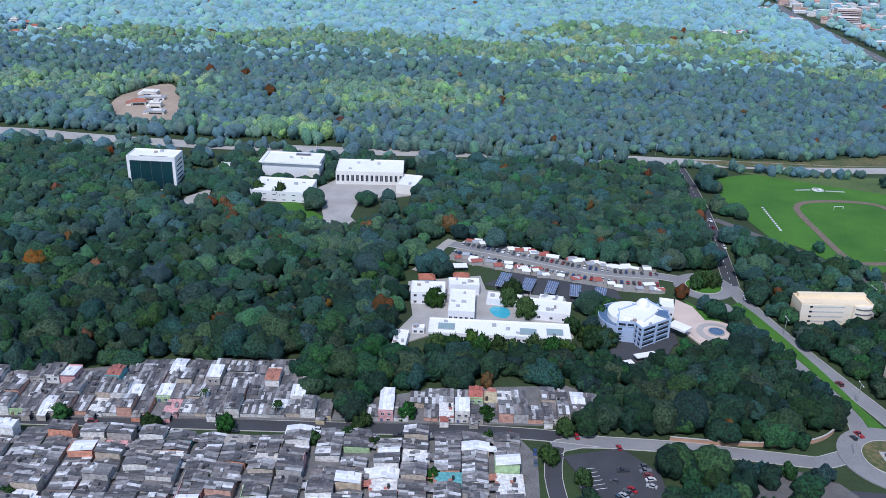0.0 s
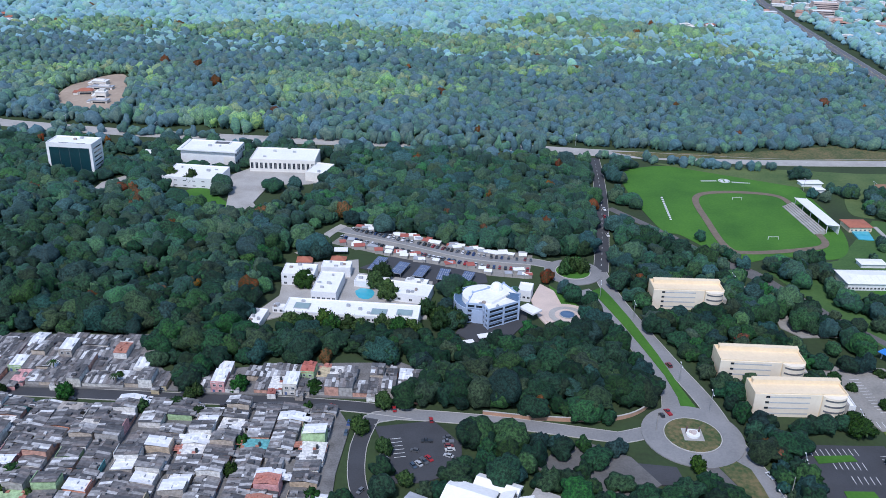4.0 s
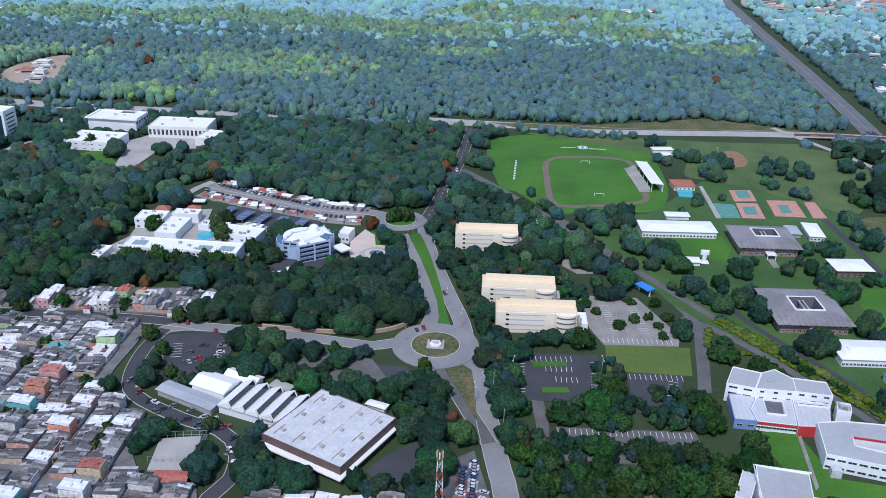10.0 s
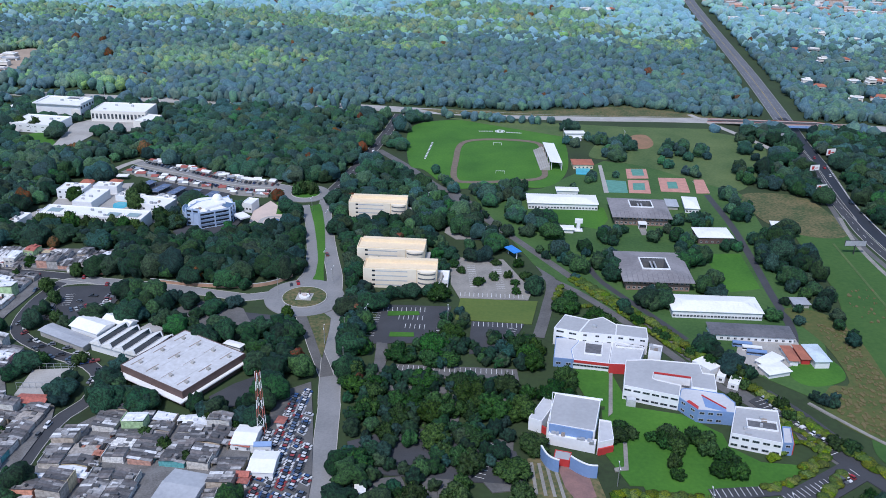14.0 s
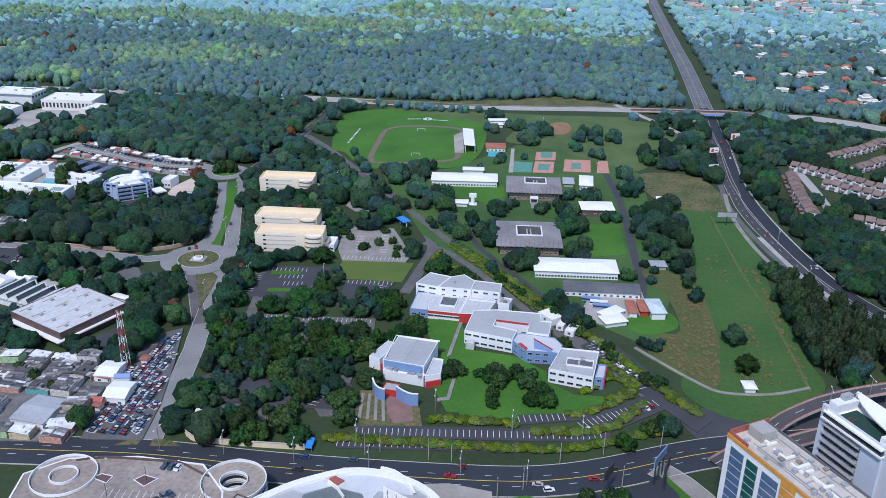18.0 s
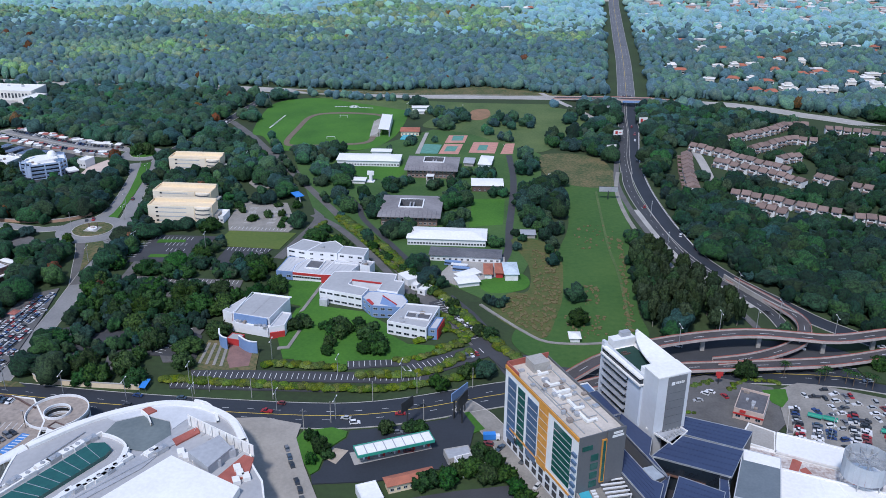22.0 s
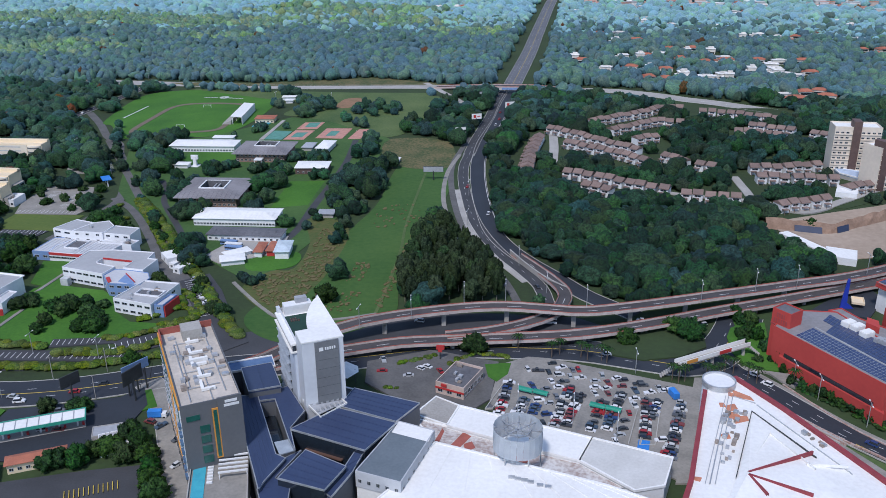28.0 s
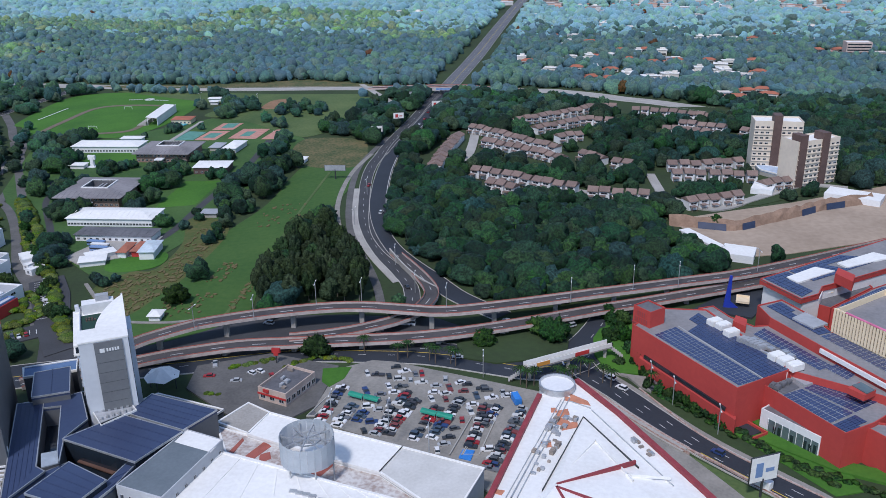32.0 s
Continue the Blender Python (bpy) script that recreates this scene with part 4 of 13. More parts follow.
def units(parent, pts, z, k, seed=1, big=1.0):
    """Air handlers and ducts on a roof, spread over a rectangle."""
    rnd = random.Random(seed)
    m, lx, ly = rect(pts)
    for i in range(k):
        x, y = rnd.uniform(-0.42, 0.42) * lx, rnd.uniform(-0.4, 0.4) * ly
        w, d, h = rnd.uniform(1, 2.6) * big, rnd.uniform(1, 2) * big, rnd.uniform(0.7, 1.6) * big
        q = Mesh().box(x - w / 2, x + w / 2, y - d / 2, y + d / 2, z + 0.15, z + h, m).box(x - w / 2 + 0.1, x - w / 2 + 0.3, y - d / 2, y + d / 2, z - 0.1, z + 0.2, m).box(x + w / 2 - 0.3, x + w / 2 - 0.1, y - d / 2, y + d / 2, z - 0.1, z + 0.2, m)
        q.box(x - w / 4, x + w / 4, y - d / 4, y + d / 4, z + h - 0.02, z + h + 0.15, m)
        part("air_unit", q, rnd.choice((M_ALU, M_ROOFG, M_ROOFG, M_STAIN)), parent)


def flat(name, pts, z, wall, roof, label, category="building", parapet=0.7, z0=-0.5, storeys=0, wins=(), wh=(1.6, 1.4), pane=None, ac=0, holes=(), clear=3.0, seams=0, boxy=True):
    """A flat-roofed block: walls with a parapet, roof slab, windows in rows on its sides, roof plant."""
    if len(pts) <= 4 and boxy:
        m, lx, ly = rect(pts)
        poly = [(m @ Vector((sx * lx / 2, sy * ly / 2, 0))).xy for sx, sy in ((-1, -1), (1, -1), (1, 1), (-1, 1))]
    else:
        poly = [Vector(p) for p in pts]
        if sum(a.x * b.y - b.x * a.y for a, b in zip(poly, poly[1:] + poly[:1])) < 0:
            poly = poly[::-1]
    t = thing(name, label, category)
    w = Mesh()
    inner = wall_ring(w, poly, 0.35, z0, z)
    part("wall", w, wall, t)
    rm = Mesh().prism([tuple(p) for p in inner], z - parapet - 0.3, z - parapet)
    part("roof", rm, roof, t)
    if seams:
        u = (poly[1] - poly[0]).normalized()
        L, D = (poly[1] - poly[0]).length, (poly[-1] - poly[0])
        for k in range(1, seams):
            a = poly[0] + u * (L * k / seams)
            ribbon_mesh = ribbon(Mesh(), [a + D * 0.03, a + D * 0.97], -0.12, 0.12, z - parapet - 0.1, z - parapet + 0.12)
            part("roof_seam", ribbon_mesh, roof, t)
    keep_clear([tuple(p) for p in poly], clear)
    for side, n in wins:
        a, b = poly[side], poly[(side + 1) % len(poly)]
        hs = (z - parapet - z0) / max(1, storeys)
        row(t, a, b, [z0 + 0.5 + hs * (k + 0.3) for k in range(storeys)] if z0 < 0 else [z0 + hs * (k + 0.3) for k in range(storeys)], n, *wh, pane=pane)
    for h in holes:
        q, hx, hy = rect(h)
        # no opening is cut: a dark sheet on the roof imitates its shade
        part("courtyard", Mesh().box(-hx / 2, hx / 2, -hy / 2, hy / 2, z - parapet - 0.1, z - parapet + 0.06, q), M_DARKROOF, t, "dark sheet for the shaded courtyard")
        f = Mesh()
        wall_ring(f, [(q @ Vector((sx * hx / 2, sy * hy / 2, 0))).xy for sx, sy in ((-1, -1), (1, -1), (1, 1), (-1, 1))], 0.4, z - parapet - 0.1, z - parapet + 0.9)
        part("courtyard_rim", f, wall, t)
    if ac:
        units(t, [tuple(p) for p in poly[:4]], z - parapet, ac, int(abs(poly[0].x)) + ac)
    return t


def hip(name, pts, z, rise, wall, roof, label, category="building", eave=0.8, wins=(), storeys=1, gable=False, seams=0):
    """A pitched-roof house over a rectangle; the ridge runs along local x."""
    m, lx, ly = rect(pts)
    t = thing(name, label, category, m)
    part("wall", Mesh().box(-lx / 2 + eave, lx / 2 - eave, -ly / 2 + eave, ly / 2 - eave, -0.5, z), wall, t)
    e = 0.0 if gable else min(ly / 2, lx / 2 - 0.5)
    q = [(-lx / 2, -ly / 2, z), (lx / 2, -ly / 2, z), (lx / 2, ly / 2, z), (-lx / 2, ly / 2, z), (-lx / 2 + e, 0, z + rise), (lx / 2 - e, 0, z + rise)]
    q += [(x, y, h - 0.2) for x, y, h in q[:4]]
    part("roof", Mesh().add(q, [(0, 1, 5, 4), (1, 2, 5), (2, 3, 4, 5), (3, 0, 4), (6, 7, 1, 0), (7, 8, 2, 1), (8, 9, 3, 2), (9, 6, 0, 3), (9, 8, 7, 6)]), roof, t)
    for k in range(1, seams):
        x = -lx / 2 + lx * k / seams
        part("roof_seam", Mesh().add([(x - 0.1, -ly / 2, z + 0.12), (x + 0.1, -ly / 2, z + 0.12), (x + 0.1, 0, z + rise + 0.12), (x - 0.1, 0, z + rise + 0.12), (x - 0.1, -ly / 2, z), (x + 0.1, -ly / 2, z), (x + 0.1, 0, z + rise), (x - 0.1, 0, z + rise)], [(0, 1, 2, 3), (4, 0, 3, 7), (1, 5, 6, 2), (4, 5, 1, 0)]), roof, t)
    keep_clear(pts, 2.0)
    c = [Vector((-lx / 2 + eave, -ly / 2 + eave)), Vector((lx / 2 - eave, -ly / 2 + eave)), Vector((lx / 2 - eave, ly / 2 - eave)), Vector((-lx / 2 + eave, ly / 2 - eave))]
    for side, n in wins:
        row(t, c[side], c[(side + 1) % 4], [1.0 + 3.2 * k for k in range(storeys)], n, 1.5, 1.3)
    return t


M_TEAL = mat("teal_glass", (0.012, 0.05, 0.06), 0.1, (0.01, 0.035, 0.045), 0.1, 0.6, spec=0.7)
M_PALESTONE = mat("pale_stone_render", (0.76, 0.73, 0.67), 0.8, (0.64, 0.61, 0.56), 0.06, 0.6)
# embassy block and museum by the highway
t = flat("office_cube", [(-235.3, 610.1), (-199.6, 603.5), (-197.7, 627.2), (-233.8, 622.8)], 26, M_WHITE, M_ROOFW, "white framed office cube with dark glass front", ac=3)
m, lx, ly = rect([(-235.3, 610.1), (-199.6, 603.5), (-197.7, 627.2), (-233.8, 622.8)])
g = part("glass_front", Mesh().box(-lx / 2 + 2.2, lx / 2 - 2.2, -ly / 2 - 0.25, -ly / 2 + 0.1, 1, 22.5, m), M_TEAL, t, "dark teal glass curtain wall")
for k in range(1, 4):
    x = -lx / 2 + 2.2 + (lx - 4.4) * k / 4
    part("mullion", Mesh().box(x - 0.08, x + 0.08, -ly / 2 - 0.4, -ly / 2 - 0.2, 1, 22.5, m), M_GREY, g)
for k in range(6):
    part("window", Mesh().box(lx / 2 - 0.1, lx / 2 + 0.06, -ly / 2 + 3, ly / 2 - 3, 4 + 3.4 * k, 5 + 3.4 * k, m), M_GLASS, t)
part("roof_slot", Mesh().box(-lx / 4, lx / 3, -ly / 2 + 1.2, -ly / 2 + 3, 25.2, 25.45, m), M_GLASS, t)
t = thing("sign_pylon", "white and red pylon before the office cube", "pylon", pose(*[(-221.2, 620.4)][0], 0))
part("pylon", Mesh().prism([(-3, -2), (3, -2), (2, 2), (-2, 2)], 0, 12).prism([(-1.6, -1.6), (1.6, -1.6), (1.2, 1.2), (-1.2, 1.2)], 12, 20), M_WHITE, t)
part("pylon_stripe", Mesh().box(-1.7, 1.7, -1.8, -1.55, 14, 17), M_REDW, t)
t = flat("museum_hall", [(-143.5, 640.1), (-103.5, 641.9), (-91.4, 663.4), (-140.9, 669.5)], 14, M_WHITE, M_ROOFW, "white flat-roofed museum hall with overhanging slab", "museum", storeys=2, wins=((1, 5),), wh=(3, 2.6), ac=2, holes=([(-120.6, 657.1), (-108.1, 657.1), (-106.3, 666.2), (-119.0, 666.2)],))
m, lx, ly = rect([(-143.5, 640.1), (-103.5, 641.9), (-91.4, 663.4), (-140.9, 669.5)])
part("roof_slab", Mesh().box(-lx / 2 - 2, lx / 2 + 2, -ly / 2 - 2, -ly / 2 + 0.1, 13.2, 14.1, m).box(-lx / 2 - 2, -lx / 2 + 0.1, -ly / 2, ly / 2, 13.2, 14.1, m), M_WHITE, t)
flat("museum_wing", [(-142.1, 594.1), (-98.5, 589.1), (-97.6, 621.3), (-140.0, 621.8)], 8, M_WHITE, M_ROOFW, "white low museum wing with windowless walls", "museum", ac=3, storeys=2, wins=((0, 6),), wh=(2.5, 0.8))
t = flat("museum_hall", [(-85.2, 632.4), (-33.8, 634.1), (-32.4, 664.9), (-84.7, 663.2)], 11, M_PALESTONE, M_ROOFW, "white exhibition hall with a pillared front", "museum", ac=3, storeys=1, wins=((0, 14),), wh=(2.2, 5))
flat("museum_annex", [(-35.2, 615.2), (-22.4, 614.1), (-17.7, 636.6), (-33.7, 641.5)], 8, M_PALESTONE, M_ROOFW, "pale windowless museum annex", "museum", ac=1)
flat("link_building", [(-106.9, 639.9), (-98.0, 639.6), (-98.9, 651.9), (-107.5, 652.4)], 9, M_PALESTONE, M_ROOFG, "pale museum link with a curved roof", "museum", parapet=0.3)
hip("roadside_house", [(-179.6, 652.2), (-169.2, 652.0), (-171.6, 666.0), (-181.7, 666.3)], 4, 1.2, M_WHITE, M_ROOFW, "small white house among the trees", "house")

# foreign ministry
PLAN_F_A = [([(-16.8, 438.0), (1.2, 437.7), (3.1, 452.9), (-17.7, 452.2)], 8, ((0, 4), (3, 2)), 2, "white two-storey ministry house with flat roof"), ([(4.3, 451.2), (21.0, 451.4), (22.7, 460.9), (3.7, 460.5)], 7, (), 1, "white upper ministry wing"), ([(4.3, 418.8), (18.3, 418.2), (19.7, 445.3), (4.7, 446.0)], 7, ((0, 5),), 1, "white ministry wing by the pool"), ([(-6.0, 390.7), (66.9, 389.0), (68.2, 404.6), (-5.9, 407.1)], 9, ((0, 26),), 2, "long white ministry building with roof lights"), ([(44.3, 425.4), (69.9, 420.5), (74.1, 436.1), (46.5, 440.5)], 6, ((0, 4),), 1, "white ministry hall with dark bay window"), ([(23.9, 440.4), (45.5, 436.8), (46.2, 446.3), (28.7, 448.2)], 4.5, (), 1, "low white ministry annex"), ([(55.7, 440.5), (68.9, 438.2), (69.7, 444.8), (56.4, 447.1)], 5, (), 1, "small white ministry pavilion")]
PLAN_F_B = [([(-23.7, 384.5), (-16.4, 384.0), (-17.2, 400.4), (-24.1, 401.0)], 4.5, ((0, 2),), 1, "small white gatehouse of the ministry"), ([(-14.8, 403.5), (-8.3, 403.5), (-8.4, 407.9), (-14.7, 408.0)], 4, ((0, 2),), 1, "small white service house")]
for pts, z, w8, s, lab in PLAN_F_A + PLAN_F_B:
    flat("ministry_building", pts, z, M_WHITE, M_ROOFW, lab, wins=w8, storeys=s, wh=(1.8, 1.5), ac=4, parapet=0.5)
for pts in ([(100.5, 382.0), (111.5, 385.9), (110.3, 389.9), (99.1, 385.9)], [(92.4, 374.9), (98.0, 377.0), (97.2, 380.9), (91.9, 378.7)], [(6.7, 482.7), (15.4, 483.6), (15.1, 489.6), (6.3, 488.6)]):
    flat("shade_canopy", pts, 3.2, M_WHITE, M_ROOFW, "flat white shade canopy over parked cars", "canopy", parapet=0.1, z0=2.7)
for c in [(3.2, 397.9), (45.7, 395.0), (59.5, 395.5)]:
    t = thing("roof_light", "grey glass roof light on the ministry roof", "roof light", pose(*c, 8.5, 0, 0, -3), "roof lights")
    part("frame", Mesh().box(-4.3, 4.3, -3.3, 3.3, -0.1, 0.5), M_ALU, t)
    part("glass", Mesh().box(-4, 4, -3, 3, 0.5, 0.62), mat("hazy_roof_glass", (0.28, 0.36, 0.36), 0.3, (0.22, 0.3, 0.3)), t)
for pts in ([(-14.4, 463.6), (-4.1, 464.5), (-3.9, 473.1), (-13.8, 472.3)], [(6.0, 467.6), (16.1, 467.7), (16.9, 475.6), (7.3, 475.6)]):
    hip("red_roofed_lodge", pts, 3.2, 2.2, M_WHITE, M_TILE, "small lodge with red tiled roof", "house")
sheet("swimming_pool", [(27.2, 433.8), (29.7, 437.5), (37.1, 436.2), (38.9, 430.1), (36.1, 424.3), (30.2, 425.8)], M_POOL, "blue kidney-shaped swimming pool", "pool", 0.12, curve=True)
M_SOLARP = mat("pale_solar_cell", (0.14, 0.18, 0.28), 0.25, (0.1, 0.13, 0.22), 0.3, 2.0, spec=0.6)
for pts in ([(31.8, 458.7), (37.4, 457.0), (42.6, 475.7), (35.4, 477.4)], [(46.0, 454.8), (52.1, 453.2), (56.8, 469.2), (49.4, 471.6)], [(59.6, 451.7), (65.3, 450.8), (70.0, 465.8), (63.4, 468.3)], [(72.7, 448.5), (79.0, 448.4), (83.7, 462.5), (77.2, 464.2)], [(87.0, 445.6), (93.2, 445.5), (97.9, 459.4), (91.2, 462.5)]):
    m, lx, ly = rect(pts)
    t = thing("solar_canopy", "tilted solar panel canopy over parking bays", "canopy", m, "solar canopies")
    for x in (-0.42, 0.42):
        for y in (-0.42, 0.42):
            part("post", Mesh().box(x * lx - 0.12, x * lx + 0.12, y * ly - 0.12, y * ly + 0.12, -0.1, 3.6), M_ALU, t)
    for i in range(5):
        for j in range(3):
            part("solar_panel", Mesh().box(-lx / 2 + lx * i / 5 + 0.14, -lx / 2 + lx * (i + 1) / 5 - 0.14, -ly / 2 + ly * j / 3 + 0.3, -ly / 2 + ly * (j + 1) / 3 - 0.3, 3.6, 3.8), M_SOLARP, t)
    part("frame", Mesh().box(-lx / 2, lx / 2, -ly / 2, ly / 2, 3.4, 3.6), M_ALU, t)
OC = [(107.4, 411.9)][0]


def ngon(c, r, n, a0=0.0):
    return [(c[0] + r * math.cos(2 * math.pi * k / n + a0), c[1] + r * math.sin(2 * math.pi * k / n + a0)) for k in range(n)]


M_PALEB = mat("pale_blue_panel", (0.42, 0.51, 0.66), 0.45, (0.36, 0.44, 0.58), 0.1, 0.8, spec=0.5)
MT = [(93.2, 403.5), (102.4, 402.4), (104.8, 396.6), (121.6, 408.5), (122.1, 417.5), (113.9, 430.1), (96.3, 417.1)]
t = flat("ministry_tower", MT, 12.6, M_PALEB, M_ROOFW, "pale blue stepped ministry building with dark window bands", parapet=0.8, boxy=False, ac=3)
oct_pts = [Vector(p) for p in MT]
for i in range(len(MT)):
    a, b = oct_pts[i], oct_pts[(i + 1) % len(MT)]
    ang = math.degrees(math.atan2(b.y - a.y, b.x - a.x))
    L = (b - a).length
    q = a.lerp(b, 0.5)
    for k in range(4):
        for s0 in (-0.25, 0.25):
            band = part("glass_band", Mesh().box(s0 * L - L / 4 + 0.5, s0 * L + L / 4 - 0.5, -0.15, 0.1, 0, 1.3), M_GLASS, t)
            band.matrix_basis = pose(q.x, q.y, 1.3 + 2.95 * k, 0, 0, ang)
        sill = part("ledge", Mesh().box(-L / 2, L / 2, -0.5, 0.1, 0, 0.35), M_PALEB, t)
        sill.matrix_basis = pose(q.x, q.y, 0.95 + 2.95 * k, 0, 0, ang)
    for s in (0.0, 0.5):
        q = a.lerp(b, s)
        rib = part("pier", Mesh().box(-0.45, 0.45, -0.8, 0.2, 0, 12.9), M_PALEB, t)
        rib.matrix_basis = pose(q.x, q.y, 0, 0, 0, ang)
part("roof_glazing", Mesh().prism([(113.7, 414.0), (121.5, 408.3), (122.0, 416.7), (115.5, 418.7)], 11.9, 12.7), M_BLUEGL, t, "blue glass roof wedge")
part("roof_step", Mesh().prism([(97.5, 408.8), (106.6, 403.4), (116.9, 415.7), (111.1, 424.4), (100.2, 416.2)], 11.7, 13.4), M_ROOFW, t)
t2 = flat("glass_fan_roof", ngon((OC[0] - 6, OC[1] + 6), 16.0, 24), 8.6, M_PALEB, M_BLUEGL, "lower round hall with blue glass fan roof", parapet=0.4, boxy=False)
part("inner_roof", Mesh().prism(ngon((OC[0] - 5, OC[1] + 5), 12.2, 24), 7.4, 11.4), M_ROOFW, t2, "white round roof deck")
for k in range(14):
    a0 = 1.2 + 3.6 * k / 13
    c0, s0 = math.cos(a0), math.sin(a0)
    part("glazing_bar", ribbon(Mesh(), [Vector((OC[0] - 5 + 9 * c0, OC[1] + 7 + 9 * s0)), Vector((OC[0] - 5 + 16.6 * c0, OC[1] + 7 + 16.6 * s0))], -0.1, 0.1, 7.5, 7.75), M_WHITE, t2)
DC = (109.4, 420.3)
cap = Mesh()
for i in range(7):
    for j in range(16):
        f = lambda a, b: (DC[0] + 3.2 * math.cos(a) * math.cos(b), DC[1] + 3.2 * math.cos(a) * math.sin(b), 15 + 2.6 * math.sin(a))
        a0, a1, b0, b1 = i * math.pi / 14, (i + 1) * math.pi / 14, j * math.pi / 8, (j + 1) * math.pi / 8
        cap.add([f(a0, b0), f(a0, b1), f(a1, b1), f(a1, b0)], [(0, 1, 2, 3)])
part("dome", cap, M_WHITE, t, "white roof dome")
part("dome_drum", Mesh().prism(ngon(DC, 3.6, 16), 12, 15), M_WHITE, t)
flat("entrance_pavilion", [(121.3, 433.1), (128.9, 431.6), (132.9, 442.3), (125.2, 443.8)], 7, M_WHITE, M_ROOFW, "white entrance pavilion of the ministry", storeys=1, wins=((0, 3),))
flat("canopy_roof", [(123.4, 413.5), (130.4, 404.8), (134.6, 413.1), (126.3, 419.5)], 6, M_WHITE, M_ROOFW, "white entrance canopy", "canopy", parapet=0.1, z0=5)
fc = [(149.9, 415.6)][0]
t = thing("fountain", "round stone fountain with blue water on the plaza", "fountain", pose(*fc, 0.75))
for r, h, mm, nm in ((14, 0.3, bpy.data.materials["pink_paving"], "step"), (10.5, 0.45, M_CONC, "step"), (7, 0.6, bpy.data.materials["pink_paving"], "step"), (4.6, 1.1, M_CONC, "rim"), (4.0, 1.15, M_BLUEGL, "water")):
    part(nm, Mesh().prism(ngon((0, 0), r, 36), 0, h), mm, t)

# cream parking halls
M_PALEC = mat("pale_cream_paint", (0.8, 0.72, 0.58), 0.7, (0.72, 0.63, 0.5), 0.06, 0.7)
for pts, base in (([(198.2, 432.0), (239.7, 431.9), (240.6, 446.4), (200.8, 443.1)], 0), ([(218.3, 356.3), (260.4, 356.6), (262.5, 371.3), (220.8, 370.5)], 0), ([(226.6, 327.9), (270.3, 329.4), (273.3, 343.2), (229.8, 340.0)], 0)):
    t = flat("parking_hall", pts, 13, M_CREAM, M_CREAM, "cream four-storey hall with a curved stair tower", parapet=1.0)
    m, lx, ly = rect(pts)
    part("back_strip", Mesh().box(-lx / 2 + 2, lx / 2, ly / 2 - 3.5, ly / 2 - 0.4, 12, 14.2, m), M_CREAM, t)
    part("front_wall", Mesh().box(-lx / 2, lx * 0.22, -ly / 2 - 0.4, -ly / 2 - 0.01, -0.5, 12.4, m), M_PALEC, t, "paler front wall")
    for k in range(4):
        part("slot", Mesh().box(-lx * 0.36, lx * 0.1, -ly / 2 - 0.46, -ly / 2 - 0.38, 1.6 + 3 * k, 2.3 + 3 * k, m), M_FRAME, t, "louvred vent strip")
        part("dark_slot", Mesh().box(-lx * 0.38, -lx * 0.34, -ly / 2 - 0.5, -ly / 2 - 0.36, 1.5 + 3 * k, 2.6 + 3 * k, m), M_GLASS, t)
    cx, rr = lx * 0.36, lx * 0.13
    arc = [(cx + rr * math.cos(a), -ly / 2 + 3.5 * math.sin(a)) for a in [math.pi + math.pi * j / 12 for j in range(13)]]
    arc = [(m @ Vector((*p, 0))).xy for p in arc]
    part("stair_tower", Mesh().prism([tuple(p) for p in arc], -0.5, 12.2), M_PALEC, t, "rounded pale stair tower")
    for k in range(4):
        part("slot", ribbon(Mesh(), arc[2:11], -0.15, 0.1, 1.4 + 3 * k, 2.2 + 3 * k), M_GREY, t)
    part("ramp_frame", Mesh().box(lx / 2 + 0.05, lx / 2 + 3, -ly / 3, ly / 3, -0.5, 6, m), M_CONC, t)
    part("ramp_slot", Mesh().box(lx / 2 + 3, lx / 2 + 3.08, -ly / 3 + 1, ly / 3 - 1, 0.5, 5, m), M_GLASS, t)
t = flat("annex", [(271.8, 332.4), (279.7, 332.5), (277.0, 346.0), (269.3, 345.9)], 5, M_WHITE, M_ROOFW, "small white annex beside the hall", storeys=1, wins=((0, 3),), ac=1)

# academy
t = thing("grandstand", "white roofed grandstand beside the running track", "grandstand")
m, lx, ly = rect([(338.3, 604.0), (342.0, 550.7), (353.0, 560.7), (344.8, 613.3)])
for k in range(5):
    part("tier", Mesh().box(-lx / 2, lx / 2, -ly / 2 - 8 + 1.6 * k, -ly / 2 - 6.4 + 1.6 * k, -0.2, 0.7 + 0.7 * k, m), M_CONC, t)
part("back_wall", Mesh().box(-lx / 2, lx / 2, ly / 2 - 0.4, ly / 2, -0.2, 7, m), M_WHITE, t)
part("roof", Mesh().add([m @ Vector(q) for q in ((-lx / 2, -ly / 2, 7.6), (lx / 2, -ly / 2, 7.6), (lx / 2, ly / 2, 6.6), (-lx / 2, ly / 2, 6.6), (-lx / 2, -ly / 2, 7.3), (lx / 2, -ly / 2, 7.3), (lx / 2, ly / 2, 6.3), (-lx / 2, ly / 2, 6.3))], [(0, 1, 2, 3), (7, 6, 5, 4), (4, 5, 1, 0), (5, 6, 2, 1), (6, 7, 3, 2), (7, 4, 0, 3)]), M_ROOFW, t)
for k in range(5):
    x = -lx / 2 + 1 + (lx - 2) * k / 4
    part("post", Mesh().box(x - 0.2, x + 0.2, -ly / 2 + 1, -ly / 2 + 1.4, 0, 7.4, m), M_WHITE, t)
keep_clear([(m @ Vector((x, y, 0))).xy for x, y in ((-lx / 2, -ly / 2 - 8), (lx / 2, -ly / 2 - 8), (lx / 2, ly / 2), (-lx / 2, ly / 2))], 2)
